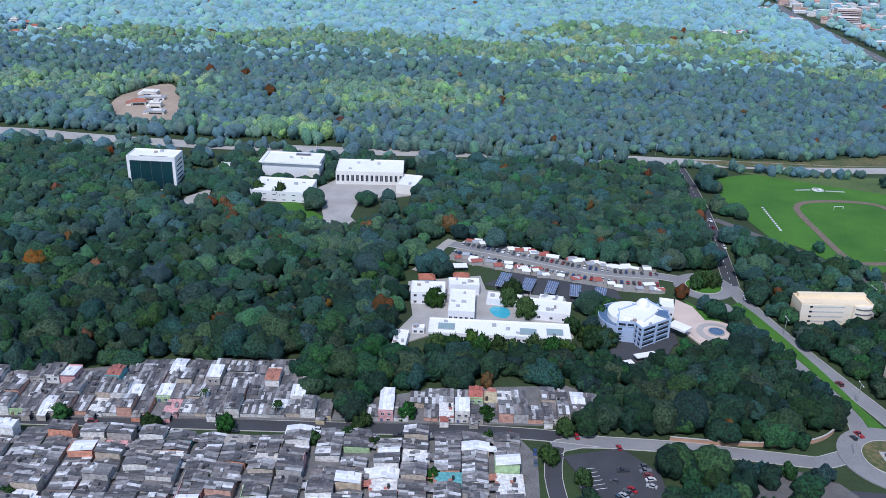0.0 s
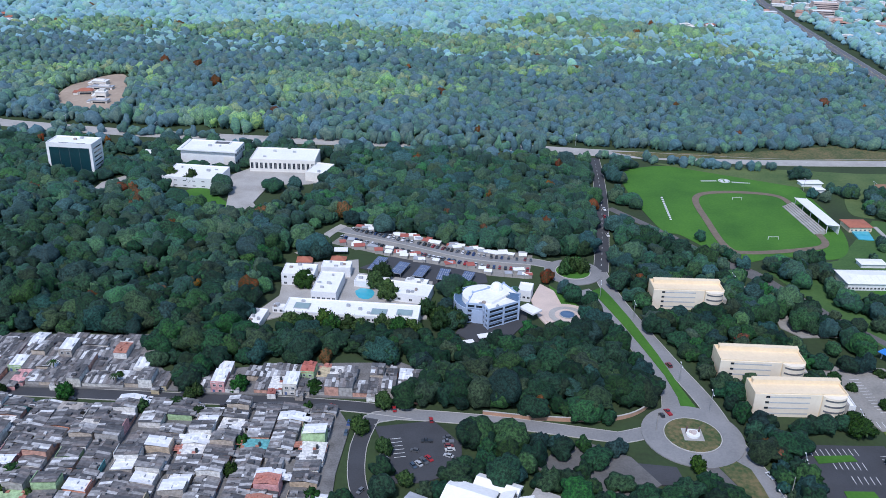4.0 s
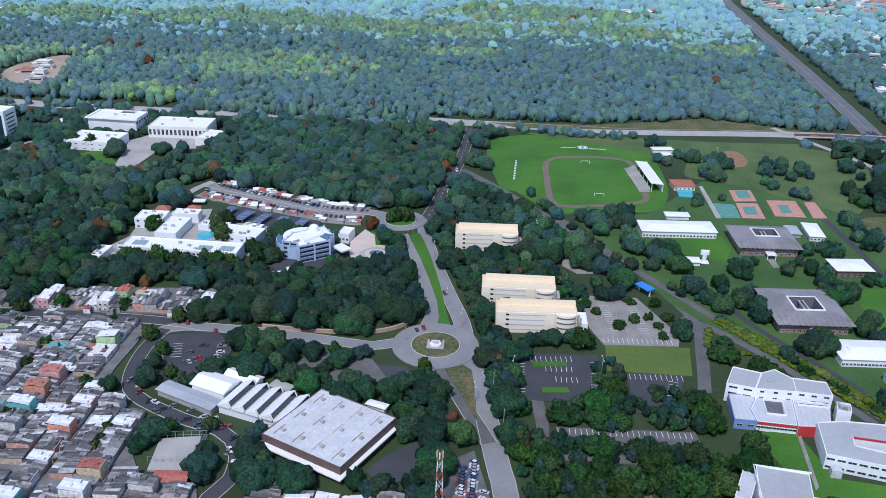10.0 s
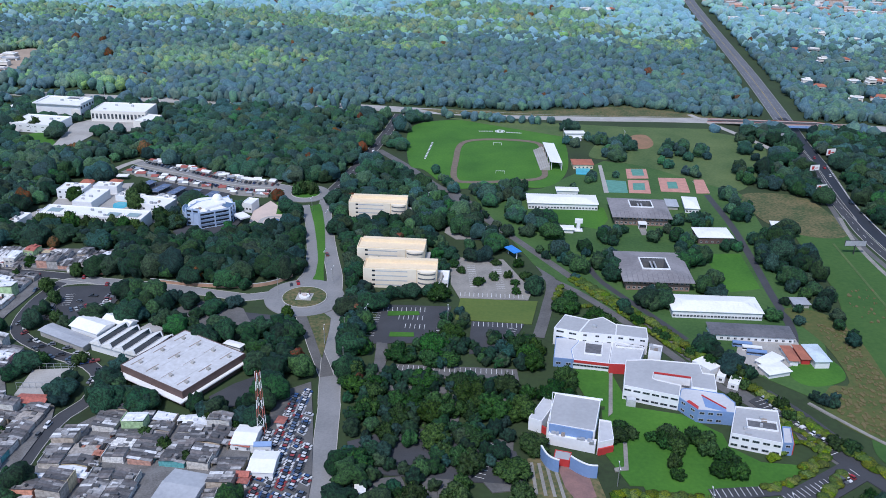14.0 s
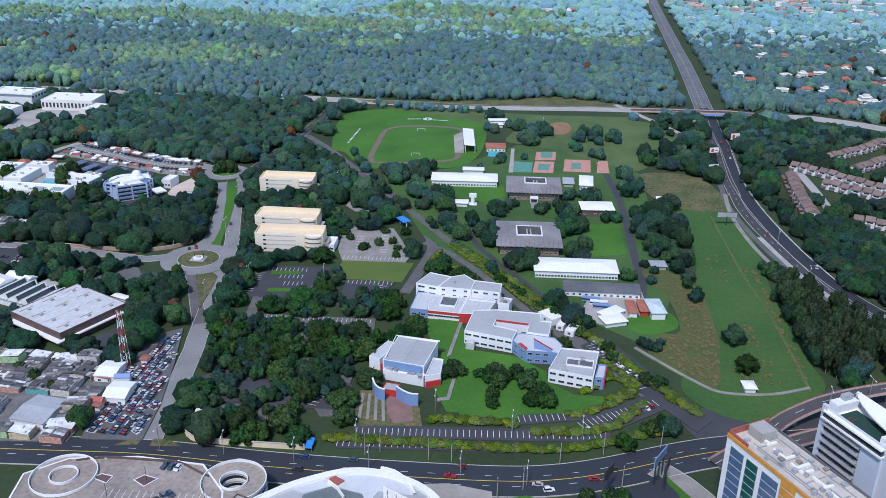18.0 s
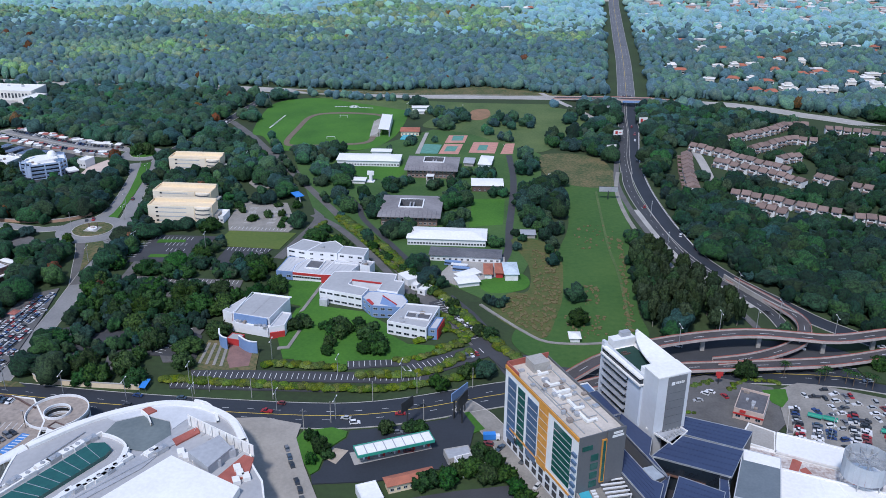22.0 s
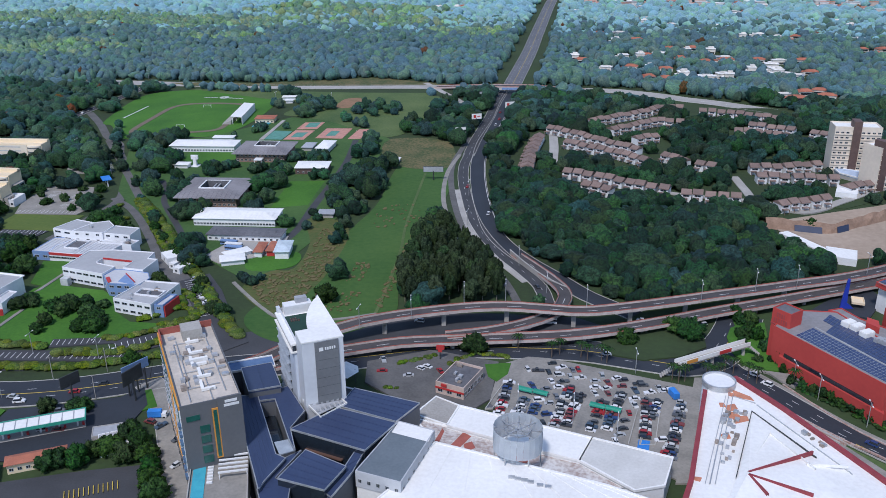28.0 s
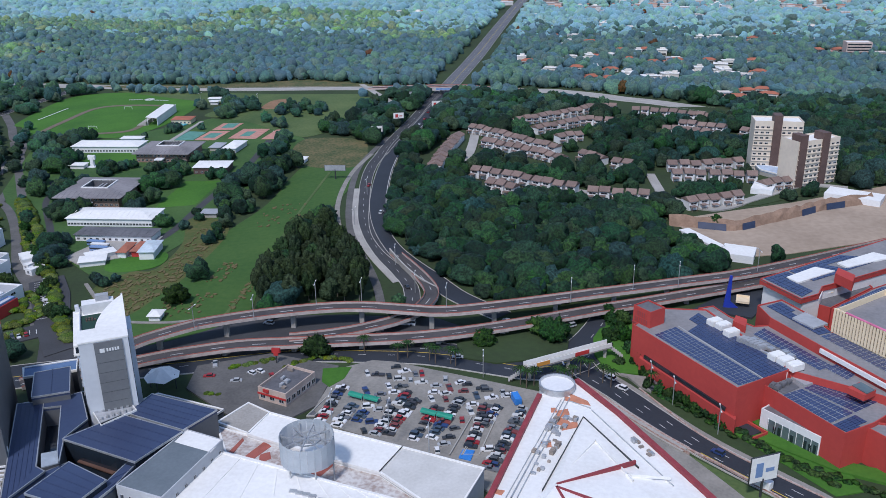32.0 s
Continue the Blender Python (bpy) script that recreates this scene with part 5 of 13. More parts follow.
hip("barrack_hall", [(325.2, 466.2), (375.6, 469.6), (375.9, 489.6), (322.3, 485.9)], 5, 1.6, M_WHITE, M_ROOFW, "long white barrack hall with pitched roof", wins=((0, 22),), seams=12)
hip("barrack_hall", [(406.1, 311.9), (456.6, 313.1), (456.8, 334.9), (404.8, 331.1)], 5, 1.8, M_WHITE, M_ROOFW, "long white hall with pitched metal roof", wins=((0, 26),), seams=16)
hip("garage_shed", [(422.5, 288.7), (466.6, 289.4), (469.0, 303.1), (423.6, 302.4)], 4, 0.8, M_WHITE, M_DARKROOF, "long grey-roofed garage shed", wins=((0, 12),), seams=10)
M_OLDROOF = mat("weathered_roof", (0.27, 0.255, 0.26), 0.85, (0.17, 0.16, 0.165), 0.06, 0.6)
for pts, hole in (([(384.0, 442.9), (424.6, 443.8), (424.6, 481.8), (381.9, 479.7)], [(397.3, 456.9), (412.8, 457.8), (412.5, 470.1), (396.7, 469.1)]), ([(380.9, 340.6), (423.7, 343.9), (421.8, 386.5), (379.8, 384.7)], [(394.2, 354.3), (410.1, 355.6), (409.6, 370.8), (393.7, 369.6)])):
    m, lx, ly = rect(pts)
    q, hx, hy = rect(hole)
    h = m.inverted() @ q.translation
    hx, hy = hx * 0.5, hy * 0.5
    t = thing("academy_building", "brown-grey courtyard building with broad hipped roof", "building", m)
    c4 = lambda a, b, o=(0, 0): [(o[0] - a, o[1] - b), (o[0] + a, o[1] - b), (o[0] + a, o[1] + b), (o[0] - a, o[1] + b)]
    out, inn = c4(lx / 2, ly / 2), c4(hx, hy, (h.x, h.y))
    vs = [(*p, 7.0) for p in out] + [(*p, 9.5) for p in inn] + [(*p, 6.6) for p in out] + [(*p, 6.6) for p in inn]
    part("roof", Mesh().add(vs, [(k, (k + 1) % 4, 4 + (k + 1) % 4, 4 + k) for k in range(4)] + [(8 + k, 8 + (k + 1) % 4, (k + 1) % 4, k) for k in range(4)] + [(12 + (k + 1) % 4, 12 + k, 4 + k, 4 + (k + 1) % 4) for k in range(4)]), M_OLDROOF, t, "weathered grey hipped roof")
    w = Mesh()
    wall_ring(w, c4(lx / 2 - 2.5, ly / 2 - 2.5), 0.4, -0.5, 7.4)
    part("wall", w, mat("brown_render", (0.3, 0.2, 0.16), 0.85), t)
    # courtyard walls and floor are coloured dark for the shade inside
    w = Mesh()
    wall_ring(w, inn, 0.3, 0, 9.9)
    part("courtyard_wall", w, M_DARKROOF, t)
    w = Mesh()
    wall_ring(w, c4(hx + 0.5, hy + 0.5, (h.x, h.y)), 0.8, 9.4, 10.1)
    part("courtyard_rim", w, M_WHITE, t)
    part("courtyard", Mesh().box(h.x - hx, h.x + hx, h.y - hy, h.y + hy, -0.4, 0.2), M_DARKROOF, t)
    for k in (-0.25, 0.25):
        part("courtyard_bridge", Mesh().box(h.x + k * hx * 0.6 - 0.5, h.x + k * hx * 0.6 + 0.5, h.y - hy, h.y + hy, 7.5, 8), M_ROOFG, t)
    row(t, (-lx / 2 + 2.5, -ly / 2 + 2.5), (lx / 2 - 2.5, -ly / 2 + 2.5), (1.2, 4.4), 12, 1.8, 1.4)
    part("porch", Mesh().box(-3, 3, -ly / 2 - 4, -ly / 2 + 2, 3.4, 4), M_WHITE, t)
    for x in (-2.6, 2.6):
        part("porch_post", Mesh().box(x - 0.25, x + 0.25, -ly / 2 - 3.7, -ly / 2 - 3.2, 0, 3.4), M_WHITE, t)
    keep_clear(pts, 2)
    for k in range(1, 14):
        x = -lx / 2 + lx * k / 14
        part("roof_seam", Mesh().add([(x - 0.12, -ly / 2, 7.12), (x + 0.12, -ly / 2, 7.12), (x + 0.12, -ly / 2 + ly * 0.2, 7.12 + 2.5 * 0.2 * ly / (ly / 2 + h.y - hy)), (x - 0.12, -ly / 2 + ly * 0.2, 7.12 + 2.5 * 0.2 * ly / (ly / 2 + h.y - hy))], [(0, 1, 2, 3)]), M_DARKROOF, t)
hip("villa", [(436.9, 417.4), (460.9, 420.9), (462.4, 438.0), (437.9, 436.9)], 5, 1.2, M_BROWN, M_ROOFW, "white-roofed villa among the trees", "house", wins=((0, 6),), seams=5)
hip("villa", [(438.6, 473.7), (449.5, 474.0), (450.5, 498.1), (439.2, 499.3)], 4, 1.6, M_WHITE, M_ROOFW, "white house with pitched white roof", "house", wins=((0, 4),))
hip("shed", [(425.4, 478.8), (434.7, 478.9), (436.1, 494.6), (427.0, 494.7)], 3, 0.6, M_CONC, M_ROOFG, "low grey-roofed academy service shed", "shed")
hip("pool_house", [(358.6, 560.8), (376.3, 562.0), (380.2, 578.6), (362.3, 576.2)], 4, 1.5, M_CREAM, M_TILE, "pool house with red tiled roof", "house", wins=((0, 5),))
sheet("swimming_pool", [(363.9, 563.5), (376.3, 565.2), (373.8, 547.2), (363.5, 548.2)], M_POOL, "blue rectangular swimming pool", "pool", 0.12)
for pts in ([(346.4, 500.2), (363.9, 501.4), (363.1, 510.4), (345.3, 509.2)], [(356.0, 653.0), (375.7, 655.9), (376.5, 665.3), (359.0, 662.7)], [(364.6, 639.6), (373.2, 641.0), (372.1, 649.2), (364.5, 648.0)], [(494.9, 450.6), (507.3, 449.9), (509.2, 460.3), (494.9, 460.8)], [(345.7, 423.9), (357.0, 424.4), (356.9, 433.0), (345.5, 432.6)], [(440.1, 266.4), (446.3, 261.0), (457.6, 269.5), (453.1, 276.1)], [(442.9, 251.0), (455.4, 256.8), (456.8, 267.4), (443.8, 262.8)]):
    hip("open_shelter", pts, 3, 0.5, M_WHITE, M_ROOFW, "low white roofed open shelter", "shelter", wins=())
hip("hut", [(457.4, 266.1), (463.0, 266.9), (464.2, 282.3), (458.4, 282.2)], 3.6, 1.0, M_WHITE, M_TILE, "small hut with salmon tiled roof", "hut")
hip("hut", [(463.8, 268.4), (469.5, 269.2), (470.8, 283.9), (464.9, 283.9)], 3.6, 1.0, M_REDW, M_TILE, "small hut with red roof", "hut")
hip("hut", [(468.8, 265.0), (477.6, 266.2), (479.1, 284.5), (470.0, 283.2)], 4.6, 1.4, M_WHITE, mat("pale_blue_roof", (0.6, 0.68, 0.72), 0.5), "white hut with pale blue roof", "hut")
hip("kiosk", [(505.8, 196.9), (512.5, 197.2), (513.3, 205.3), (507.2, 204.5)], 2.8, 1.2, M_WHITE, M_ROOFW, "small white kiosk on the meadow", "kiosk")
hip("guard_hut", [(477.2, 331.6), (487.4, 332.2), (487.9, 342.1), (477.5, 340.6)], 3, 0.5, M_CONC, M_ROOFG, "grey guard hut by the lane", "hut")
t = thing("monument", "white upright monument on the academy lawn", "monument", pose(*[(359.8, 431.6)][0], 0))
part("column", Mesh().box(-1.2, 1.2, -1, 1, 0, 8).box(-2.6, 2.6, -0.8, 0.8, 5.5, 8.5).box(-3, 3, -3, 3, -0.1, 0.6), M_WHITE, t)
for c, yaw in zip([(297.2, 616.7), (302.4, 541.2)], (5, 5)):
    t = thing("goal", "white football goal frame", "goal", pose(*c, 0, 0, 0, yaw), "football goals")
    for x in (-3.6, 3.6):
        part("post", Mesh().box(x - 0.12, x + 0.12, -0.12, 0.12, 0, 2.5), M_WHITE, t)
    part("crossbar", Mesh().box(-3.6, 3.6, -0.12, 0.12, 2.38, 2.6), M_WHITE, t)
# lawn emblem and lettering as plain bars
ec = [(298.0, 659.8)][0]
t = tagged(disc("lawn_emblem", ec, 4.6, M_MARK, "white ring emblem painted on the lawn", 0.5, 0.0, r0=3.9), kind="structure")
part("emblem_bar", Mesh().box(ec[0] - 3, ec[0] - 0.6, ec[1] - 2, ec[1] + 2, 0.03, 0.5).box(ec[0] + 0.6, ec[0] + 3, ec[1] - 2, ec[1] + 2, 0.03, 0.5), M_MARK, t)
for a, b, k in ((*[(278.7, 657.0), (292.0, 659.0)], 9), (*[(303.6, 657.5), (318.6, 656.6)], 10), (*[(239.3, 615.6), (237.6, 567.3)], 12)):
    a, b = Vector(a), Vector(b)
    mb = Mesh()
    for i in range(k):
        p, q = a.lerp(b, i / k), a.lerp(b, (i + 0.62) / k)
        ribbon(mb, [p, q], -0.75, 0.75, 0.0, 0.5)
    struct("lawn_lettering", mb, M_MARK, "white lettering bars on the lawn", "lettering")

# university campus
M_WHITEB = mat("campus_white", (0.8, 0.8, 0.8), 0.65, (0.7, 0.7, 0.71), 0.07, 0.7)
M_CROOF = mat("campus_roof", (0.42, 0.42, 0.425), 0.6, (0.34, 0.34, 0.345), 0.05, 0.6)
M_PROOF = mat("ribbed_grey_roof", (0.56, 0.56, 0.57), 0.55, (0.46, 0.46, 0.47), 0.05, 0.6)


def roof_strip(t, pts, z0, z1, material, label=""):
    """A low upstand along a line."""
    part("upstand", ribbon(Mesh(), [Vector(p) for p in pts], -0.2, 0.2, z0, z1), material, t, label)


t = flat("campus_hall", [(339.3, 274.6), (352.2, 271.4), (358.5, 285.7), (345.6, 289.9)], 10, M_WHITEB, M_CROOF, "white upper campus hall with grey roof", storeys=3, wins=((0, 2),), wh=(4, 1.2), boxy=False, parapet=0.4)
t = flat("campus_hall", [(352.2, 271.4), (371.0, 270.5), (372.5, 281.9), (365.7, 289.6), (358.5, 285.7)], 10, M_WHITEB, M_CROOF, "white campus hall with a pointed grey roof", storeys=3, wins=((0, 3),), wh=(2, 1.2), boxy=False, parapet=0.3, ac=1)
t = flat("campus_hall", [(371.0, 271.5), (387.5, 269.6), (388.0, 281.4), (372.4, 283.6)], 9.5, M_WHITEB, M_CROOF, "white campus hall end with window row", storeys=3, wins=((0, 3),), wh=(2.6, 1.2), boxy=False, parapet=0.4)
t = flat("campus_hall", [(338.9, 252.3), (349.0, 251.7), (348.2, 261.3), (352.2, 269.1), (352.5, 273.3), (340.5, 273.0)], 5.2, M_BLUEW, M_PROOF, "low blue campus hall with ribbed grey roof", storeys=1, wins=((0, 2),), wh=(2.6, 1.4), parapet=0.25, boxy=False)
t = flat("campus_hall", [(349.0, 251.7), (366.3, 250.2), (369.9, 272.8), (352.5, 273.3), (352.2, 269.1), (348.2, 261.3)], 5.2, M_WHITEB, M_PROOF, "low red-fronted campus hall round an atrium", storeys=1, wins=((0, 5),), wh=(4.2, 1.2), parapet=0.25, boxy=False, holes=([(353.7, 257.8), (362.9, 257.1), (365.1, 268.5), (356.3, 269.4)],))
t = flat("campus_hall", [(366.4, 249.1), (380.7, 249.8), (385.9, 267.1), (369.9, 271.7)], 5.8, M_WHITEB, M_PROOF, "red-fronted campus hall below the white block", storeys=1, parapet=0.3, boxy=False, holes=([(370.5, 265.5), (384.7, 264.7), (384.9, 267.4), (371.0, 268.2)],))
part("red_front", ribbon(Mesh(), [Vector(p) for p in [(366.4, 249.1), (380.7, 249.8)]], -0.25, 0.3, -0.4, 5.6), M_REDW, t, "red front wall")
part("red_front", ribbon(Mesh(), [Vector(p) for p in [(349.0, 251.7), (366.3, 250.2)]], -0.25, 0.3, 3.6, 5.0), M_REDW, t, "red front fascia")
for pts, n in (([(338.9, 252.3), (366.3, 250.2), (369.9, 272.8), (340.5, 273.0)], 12), ([(366.4, 249.1), (380.7, 249.8), (385.9, 267.1), (369.9, 271.7)], 6)):
    a, b, c, d = [Vector(p) for p in pts]
    for k in range(1, n):
        if 5 < k < 10 and n == 12:
            continue
        roof_strip(t, (a.lerp(b, k / n) + (d - a) * 0.04, d.lerp(c, k / n) - (d - a) * 0.04), 4.9, 5.12 if n == 12 else 5.7, M_PROOF)
flat("stair_block", [(386.4, 261.1), (392.5, 259.3), (394.9, 266.2), (388.8, 267.3)], 8, M_WHITEB, M_CROOF, "white stair block with roof plant", ac=4)
t = flat("campus_hall", [(371.1, 226.8), (396.1, 220.5), (398.2, 230.3), (386.7, 234.0), (385.8, 235.1), (386.7, 239.9), (404.0, 237.5), (403.7, 233.9), (403.0, 229.2), (414.5, 227.4), (416.0, 242.0), (410.5, 242.5), (410.3, 250.9), (386.5, 252.1), (374.3, 249.9)], 8, M_WHITEB, M_CROOF, "white campus hall with a slotted roof court", storeys=2, wins=((0, 6), (1, 1)), wh=(3.4, 1.2), boxy=False, parapet=0.4)
# dark floor colour puts shade into the slotted court
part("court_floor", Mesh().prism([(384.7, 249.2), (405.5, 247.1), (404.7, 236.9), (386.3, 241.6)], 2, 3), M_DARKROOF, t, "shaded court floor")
roof_strip(t, [(386.7, 239.9), (404.0, 237.5)], 7.4, 8.3, M_REDW, "red fascia of the roof court")
part("stair", Mesh().prism([(372.4, 220.9), (376.7, 220.3), (376.9, 223.7), (372.6, 224.2)], 0, 4), M_FRAME, t)
t = flat("campus_link", [(396.2, 221.1), (403.2, 211.8), (414.9, 211.8), (419.8, 211.3), (421.4, 220.0), (417.6, 226.7), (407.6, 228.7), (400.5, 229.5), (398.2, 228.6)], 7, M_BLUEW, M_PROOF, "blue angular campus link with a red notch", storeys=2, wins=((0, 2), (1, 3)), wh=(2.4, 1.3), boxy=False, parapet=0.3)
q = [(406.9, 224.2), (416.2, 214.5), (416.0, 211.9), (407.1, 215.0)]
part("courtyard", Mesh().prism(q, 6.6, 6.75), M_BLUEW, t, "blue-walled light well")
roof_strip(t, q[:2], 6.6, 7.3, M_REDW, "red fascia of the light well")
part("red_notch", Mesh().prism([(399.0, 218.1), (402.2, 213.7), (403.3, 212.3), (403.9, 214.5), (400.4, 219.4)], -0.4, 7.15), M_REDW, t, "red entrance notch")
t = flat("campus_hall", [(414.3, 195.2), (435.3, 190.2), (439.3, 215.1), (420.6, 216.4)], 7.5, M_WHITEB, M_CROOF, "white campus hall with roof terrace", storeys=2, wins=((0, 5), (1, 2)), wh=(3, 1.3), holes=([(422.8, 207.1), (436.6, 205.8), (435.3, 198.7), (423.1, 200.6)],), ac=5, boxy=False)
flat("campus_wing", [(436.0, 191.9), (440.4, 192.0), (442.3, 204.3), (438.6, 204.4)], 6.5, M_BLUEW, M_PROOF, "narrow blue wing with a red end", storeys=2, wins=((0, 1),), wh=(2, 1.3), boxy=False)
part("red_end", Mesh().prism([(440.5, 192.4), (441.0, 192.5), (442.9, 204.9), (442.4, 204.8)], -0.4, 5.5), M_REDW, t, "red end wall")
t = flat("auditorium", [(335.7, 191.1), (354.2, 187.1), (360.1, 211.4), (337.5, 214.4)], 9, M_WHITEB, M_CROOF, "white auditorium with blue front and grey metal roof", "auditorium", parapet=0.25, seams=2)
part("blue_front", ribbon(Mesh(), [Vector(p) for p in [(335.5, 190.5), (354.2, 186.6)]], -0.35, 0.3, 4.5, 8.9), M_BLUEW, t, "blue front wall")
roof_strip(t, [(335.7, 191.1), (337.5, 214.4), (360.1, 211.4)], 8.9, 9.6, M_WHITEB, "white roof edge")
flat("auditorium_wing", [(329.4, 197.3), (335.4, 193.0), (337.3, 216.5), (331.8, 216.9)], 6.5, M_WHITEB, M_PROOF, "white auditorium side wing with grey roof", "auditorium", parapet=0.3)
part("red_base", Mesh().prism([(328.6, 199.5), (334.5, 194.2), (334.9, 194.7), (329.0, 200.1)], -0.4, 3.6), M_REDW, bpy.data.objects["auditorium_wing"], "red base wall")
flat("auditorium_foyer", [(335.3, 187.5), (355.6, 183.4), (355.9, 186.3), (335.9, 191.0)], 5.3, M_WHITEB, M_ROOFW, "white auditorium foyer with roof plant", "auditorium", ac=7)
t = flat("auditorium_block", [(356.2, 182.6), (363.3, 185.9), (363.2, 199.2), (358.0, 200.0)], 6.5, M_WHITEB, M_PROOF, "white and red cubic auditorium block", "auditorium", boxy=False)
part("red_panel", ribbon(Mesh(), [Vector(p) for p in [(356.6, 182.2), (363.4, 185.4)]], -0.3, 0.35, -0.4, 3.4), M_REDW, t, "red lower wall")
for pts, c in (([(332.1, 177.2), (334.4, 171.7), (337.2, 169.0), (339.5, 168.3)], 0), ([(344.3, 171.5), (347.9, 168.4), (351.7, 166.4), (355.2, 166.4)], 1)):
    line = smooth(pts, 1.0)
    t = thing("curved_wall", "curved blue screen wall with white cap", "wall")
    part("wall", ribbon(Mesh(), line, -0.25, 0.25, -0.5, 6.8), M_BLUEW, t)
    part("cap", ribbon(Mesh(), line, -0.4, 0.4, 6.8, 7.1), M_WHITE, t)
    keep_clear(line, 3)
flat("entrance_link", [(337.9, 173.0), (344.7, 171.9), (344.5, 178.0), (337.6, 179.2)], 4, M_REDW, M_CROOF, "low red entrance link", "auditorium", parapet=0.2)
for pts, h in (([(410.9, 257.6), (418.3, 249.7), (420.6, 258.3), (413.0, 267.9)], 4), ([(419.9, 247.5), (423.7, 246.0), (423.8, 253.5), (420.1, 255.0)], 3.5), ([(424.0, 242.2), (428.6, 240.2), (430.1, 248.3), (425.4, 250.3)], 3.5)):
    flat("white_pavilion", pts, h, M_WHITE, M_ROOFW, "small white box pavilion by the car park", "pavilion", parapet=0.3, wins=((0, 1),), storeys=1)
t = thing("gate_canopy", "blue gate canopy over the campus entrance", "canopy")
m, lx, ly = rect([(310.8, 383.9), (317.4, 375.6), (320.6, 380.9), (313.9, 390.8)])
part("roof", Mesh().box(-lx / 2, lx / 2, -ly / 2, ly / 2, 4.6, 5, m), mat("azure_paint", (0.05, 0.25, 0.7), 0.5), t)
for x in (-0.4, 0.4):
    part("post", Mesh().box(x * lx - 0.3, x * lx + 0.3, -0.3, 0.3, -0.2, 4.6, m), M_WHITE, t)
t = thing("tarpaulin", "bright blue tarpaulin stall by the boulevard", "stall")
m, lx, ly = rect([(312.9, 126.8), (315.9, 126.8), (314.7, 133.4), (311.6, 133.4)])
part("cover", Mesh().add([m @ Vector(q) for q in ((-lx / 2, -ly / 2, 2.2), (lx / 2, -ly / 2, 2.2), (lx / 2, ly / 2, 3), (-lx / 2, ly / 2, 3), (-lx / 2, -ly / 2, 2.1), (lx / 2, -ly / 2, 2.1), (lx / 2, ly / 2, 2.9), (-lx / 2, ly / 2, 2.9))], [(0, 1, 2, 3), (7, 6, 5, 4), (4, 5, 1, 0), (5, 6, 2, 1), (6, 7, 3, 2), (7, 4, 0, 3)]), bpy.data.materials["azure_paint"], t)
for x in (-0.45, 0.45):
    for y in (-0.45, 0.45):
        part("post", Mesh().box(x * lx - 0.06, x * lx + 0.06, y * ly - 0.06, y * ly + 0.06, -0.1, 2.3, m), M_ALU, t)
hip("gatehouse", [(258.8, 139.0), (263.8, 139.7), (261.2, 148.7), (256.8, 148.1)], 3, 0.4, M_WHITE, M_ROOFW, "white-roofed gatehouse by the wall", "gatehouse")
# low walls
for nm, pts, h, mm, lab in (("boundary_wall", [(255.0, 137.1), (261.9, 129.2), (274.0, 127.8), (294.4, 127.9), (311.9, 128.5)], 2.6, M_CREAM, "cream boundary wall along the boulevard"), ("boundary_wall", [(102.6, 317.2), (127.1, 315.3), (153.9, 316.1), (168.4, 320.0), (178.3, 327.0), (183.8, 335.4)], 2.2, mat("terracotta_wall", (0.5, 0.3, 0.2), 0.8), "terracotta wall curving round the grove"), ("retaining_wall", [(598.3, 286.1), (607.8, 267.8), (618.3, 251.2), (629.4, 239.0)], 3, M_CONC, "concrete retaining wall beside the ramp")):
    line = smooth(pts, 3)
    t = thing(nm, lab, "wall")
    part("wall", ribbon(Mesh(), line, -0.2, 0.2, -0.5, h), mm, t)
    part("cap", ribbon(Mesh(), line, -0.35, 0.35, h, h + 0.2), M_KERB, t)
    keep_clear(line, 2)

# ---- market hall and warehouse ----
M_PALEROOF = mat("weathered_pale_roof", (0.62, 0.62, 0.63), 0.6, (0.44, 0.43, 0.42), 0.12, 0.5, blend=0.5, edge=0.2)
t = flat("warehouse", [(131.6, 215.2), (169.6, 194.8), (185.2, 234.1), (147.8, 251.6)], 8, M_BROWN, M_PALEROOF, "large warehouse with pale sheet-metal roof", "warehouse", parapet=0.25, seams=5)
m, lx, ly = rect([(131.6, 215.2), (169.6, 194.8), (185.2, 234.1), (147.8, 251.6)])
part("white_skirt", Mesh().box(-lx / 2 - 0.5, lx / 2 + 2, -ly / 2 - 3, -ly / 2 - 0.05, 3.6, 4.2, m).box(lx / 2 + 0.05, lx / 2 + 2, -ly / 2, ly / 2, 3.6, 4.2, m), M_ROOFW, t)
for i in range(4):
    for j in range(3):
        x, y = -lx / 2 + lx * (i + 0.6) / 4, -ly / 2 + ly * (j + 0.5) / 3
        part("roof_vent", Mesh().box(x - 0.8, x + 0.8, y - 0.8, y + 0.8, 7.7, 8.7, m), M_CONC, t)
        part("roof_light", Mesh().box(x - 2.6, x - 2.0, y - 4, y + 4, 7.75, 7.85, m), M_STAIN, t)
m, lx, ly = rect([(102.1, 239.1), (143.7, 225.6), (140.9, 246.7), (111.5, 256.9)])
t = thing("market_hall", "market hall with white saw-tooth metal roofs", "market hall")
part("wall", Mesh().box(-lx / 2, lx / 2, -ly / 2, ly / 2, -0.5, 4.5, m), M_WHITE, t)
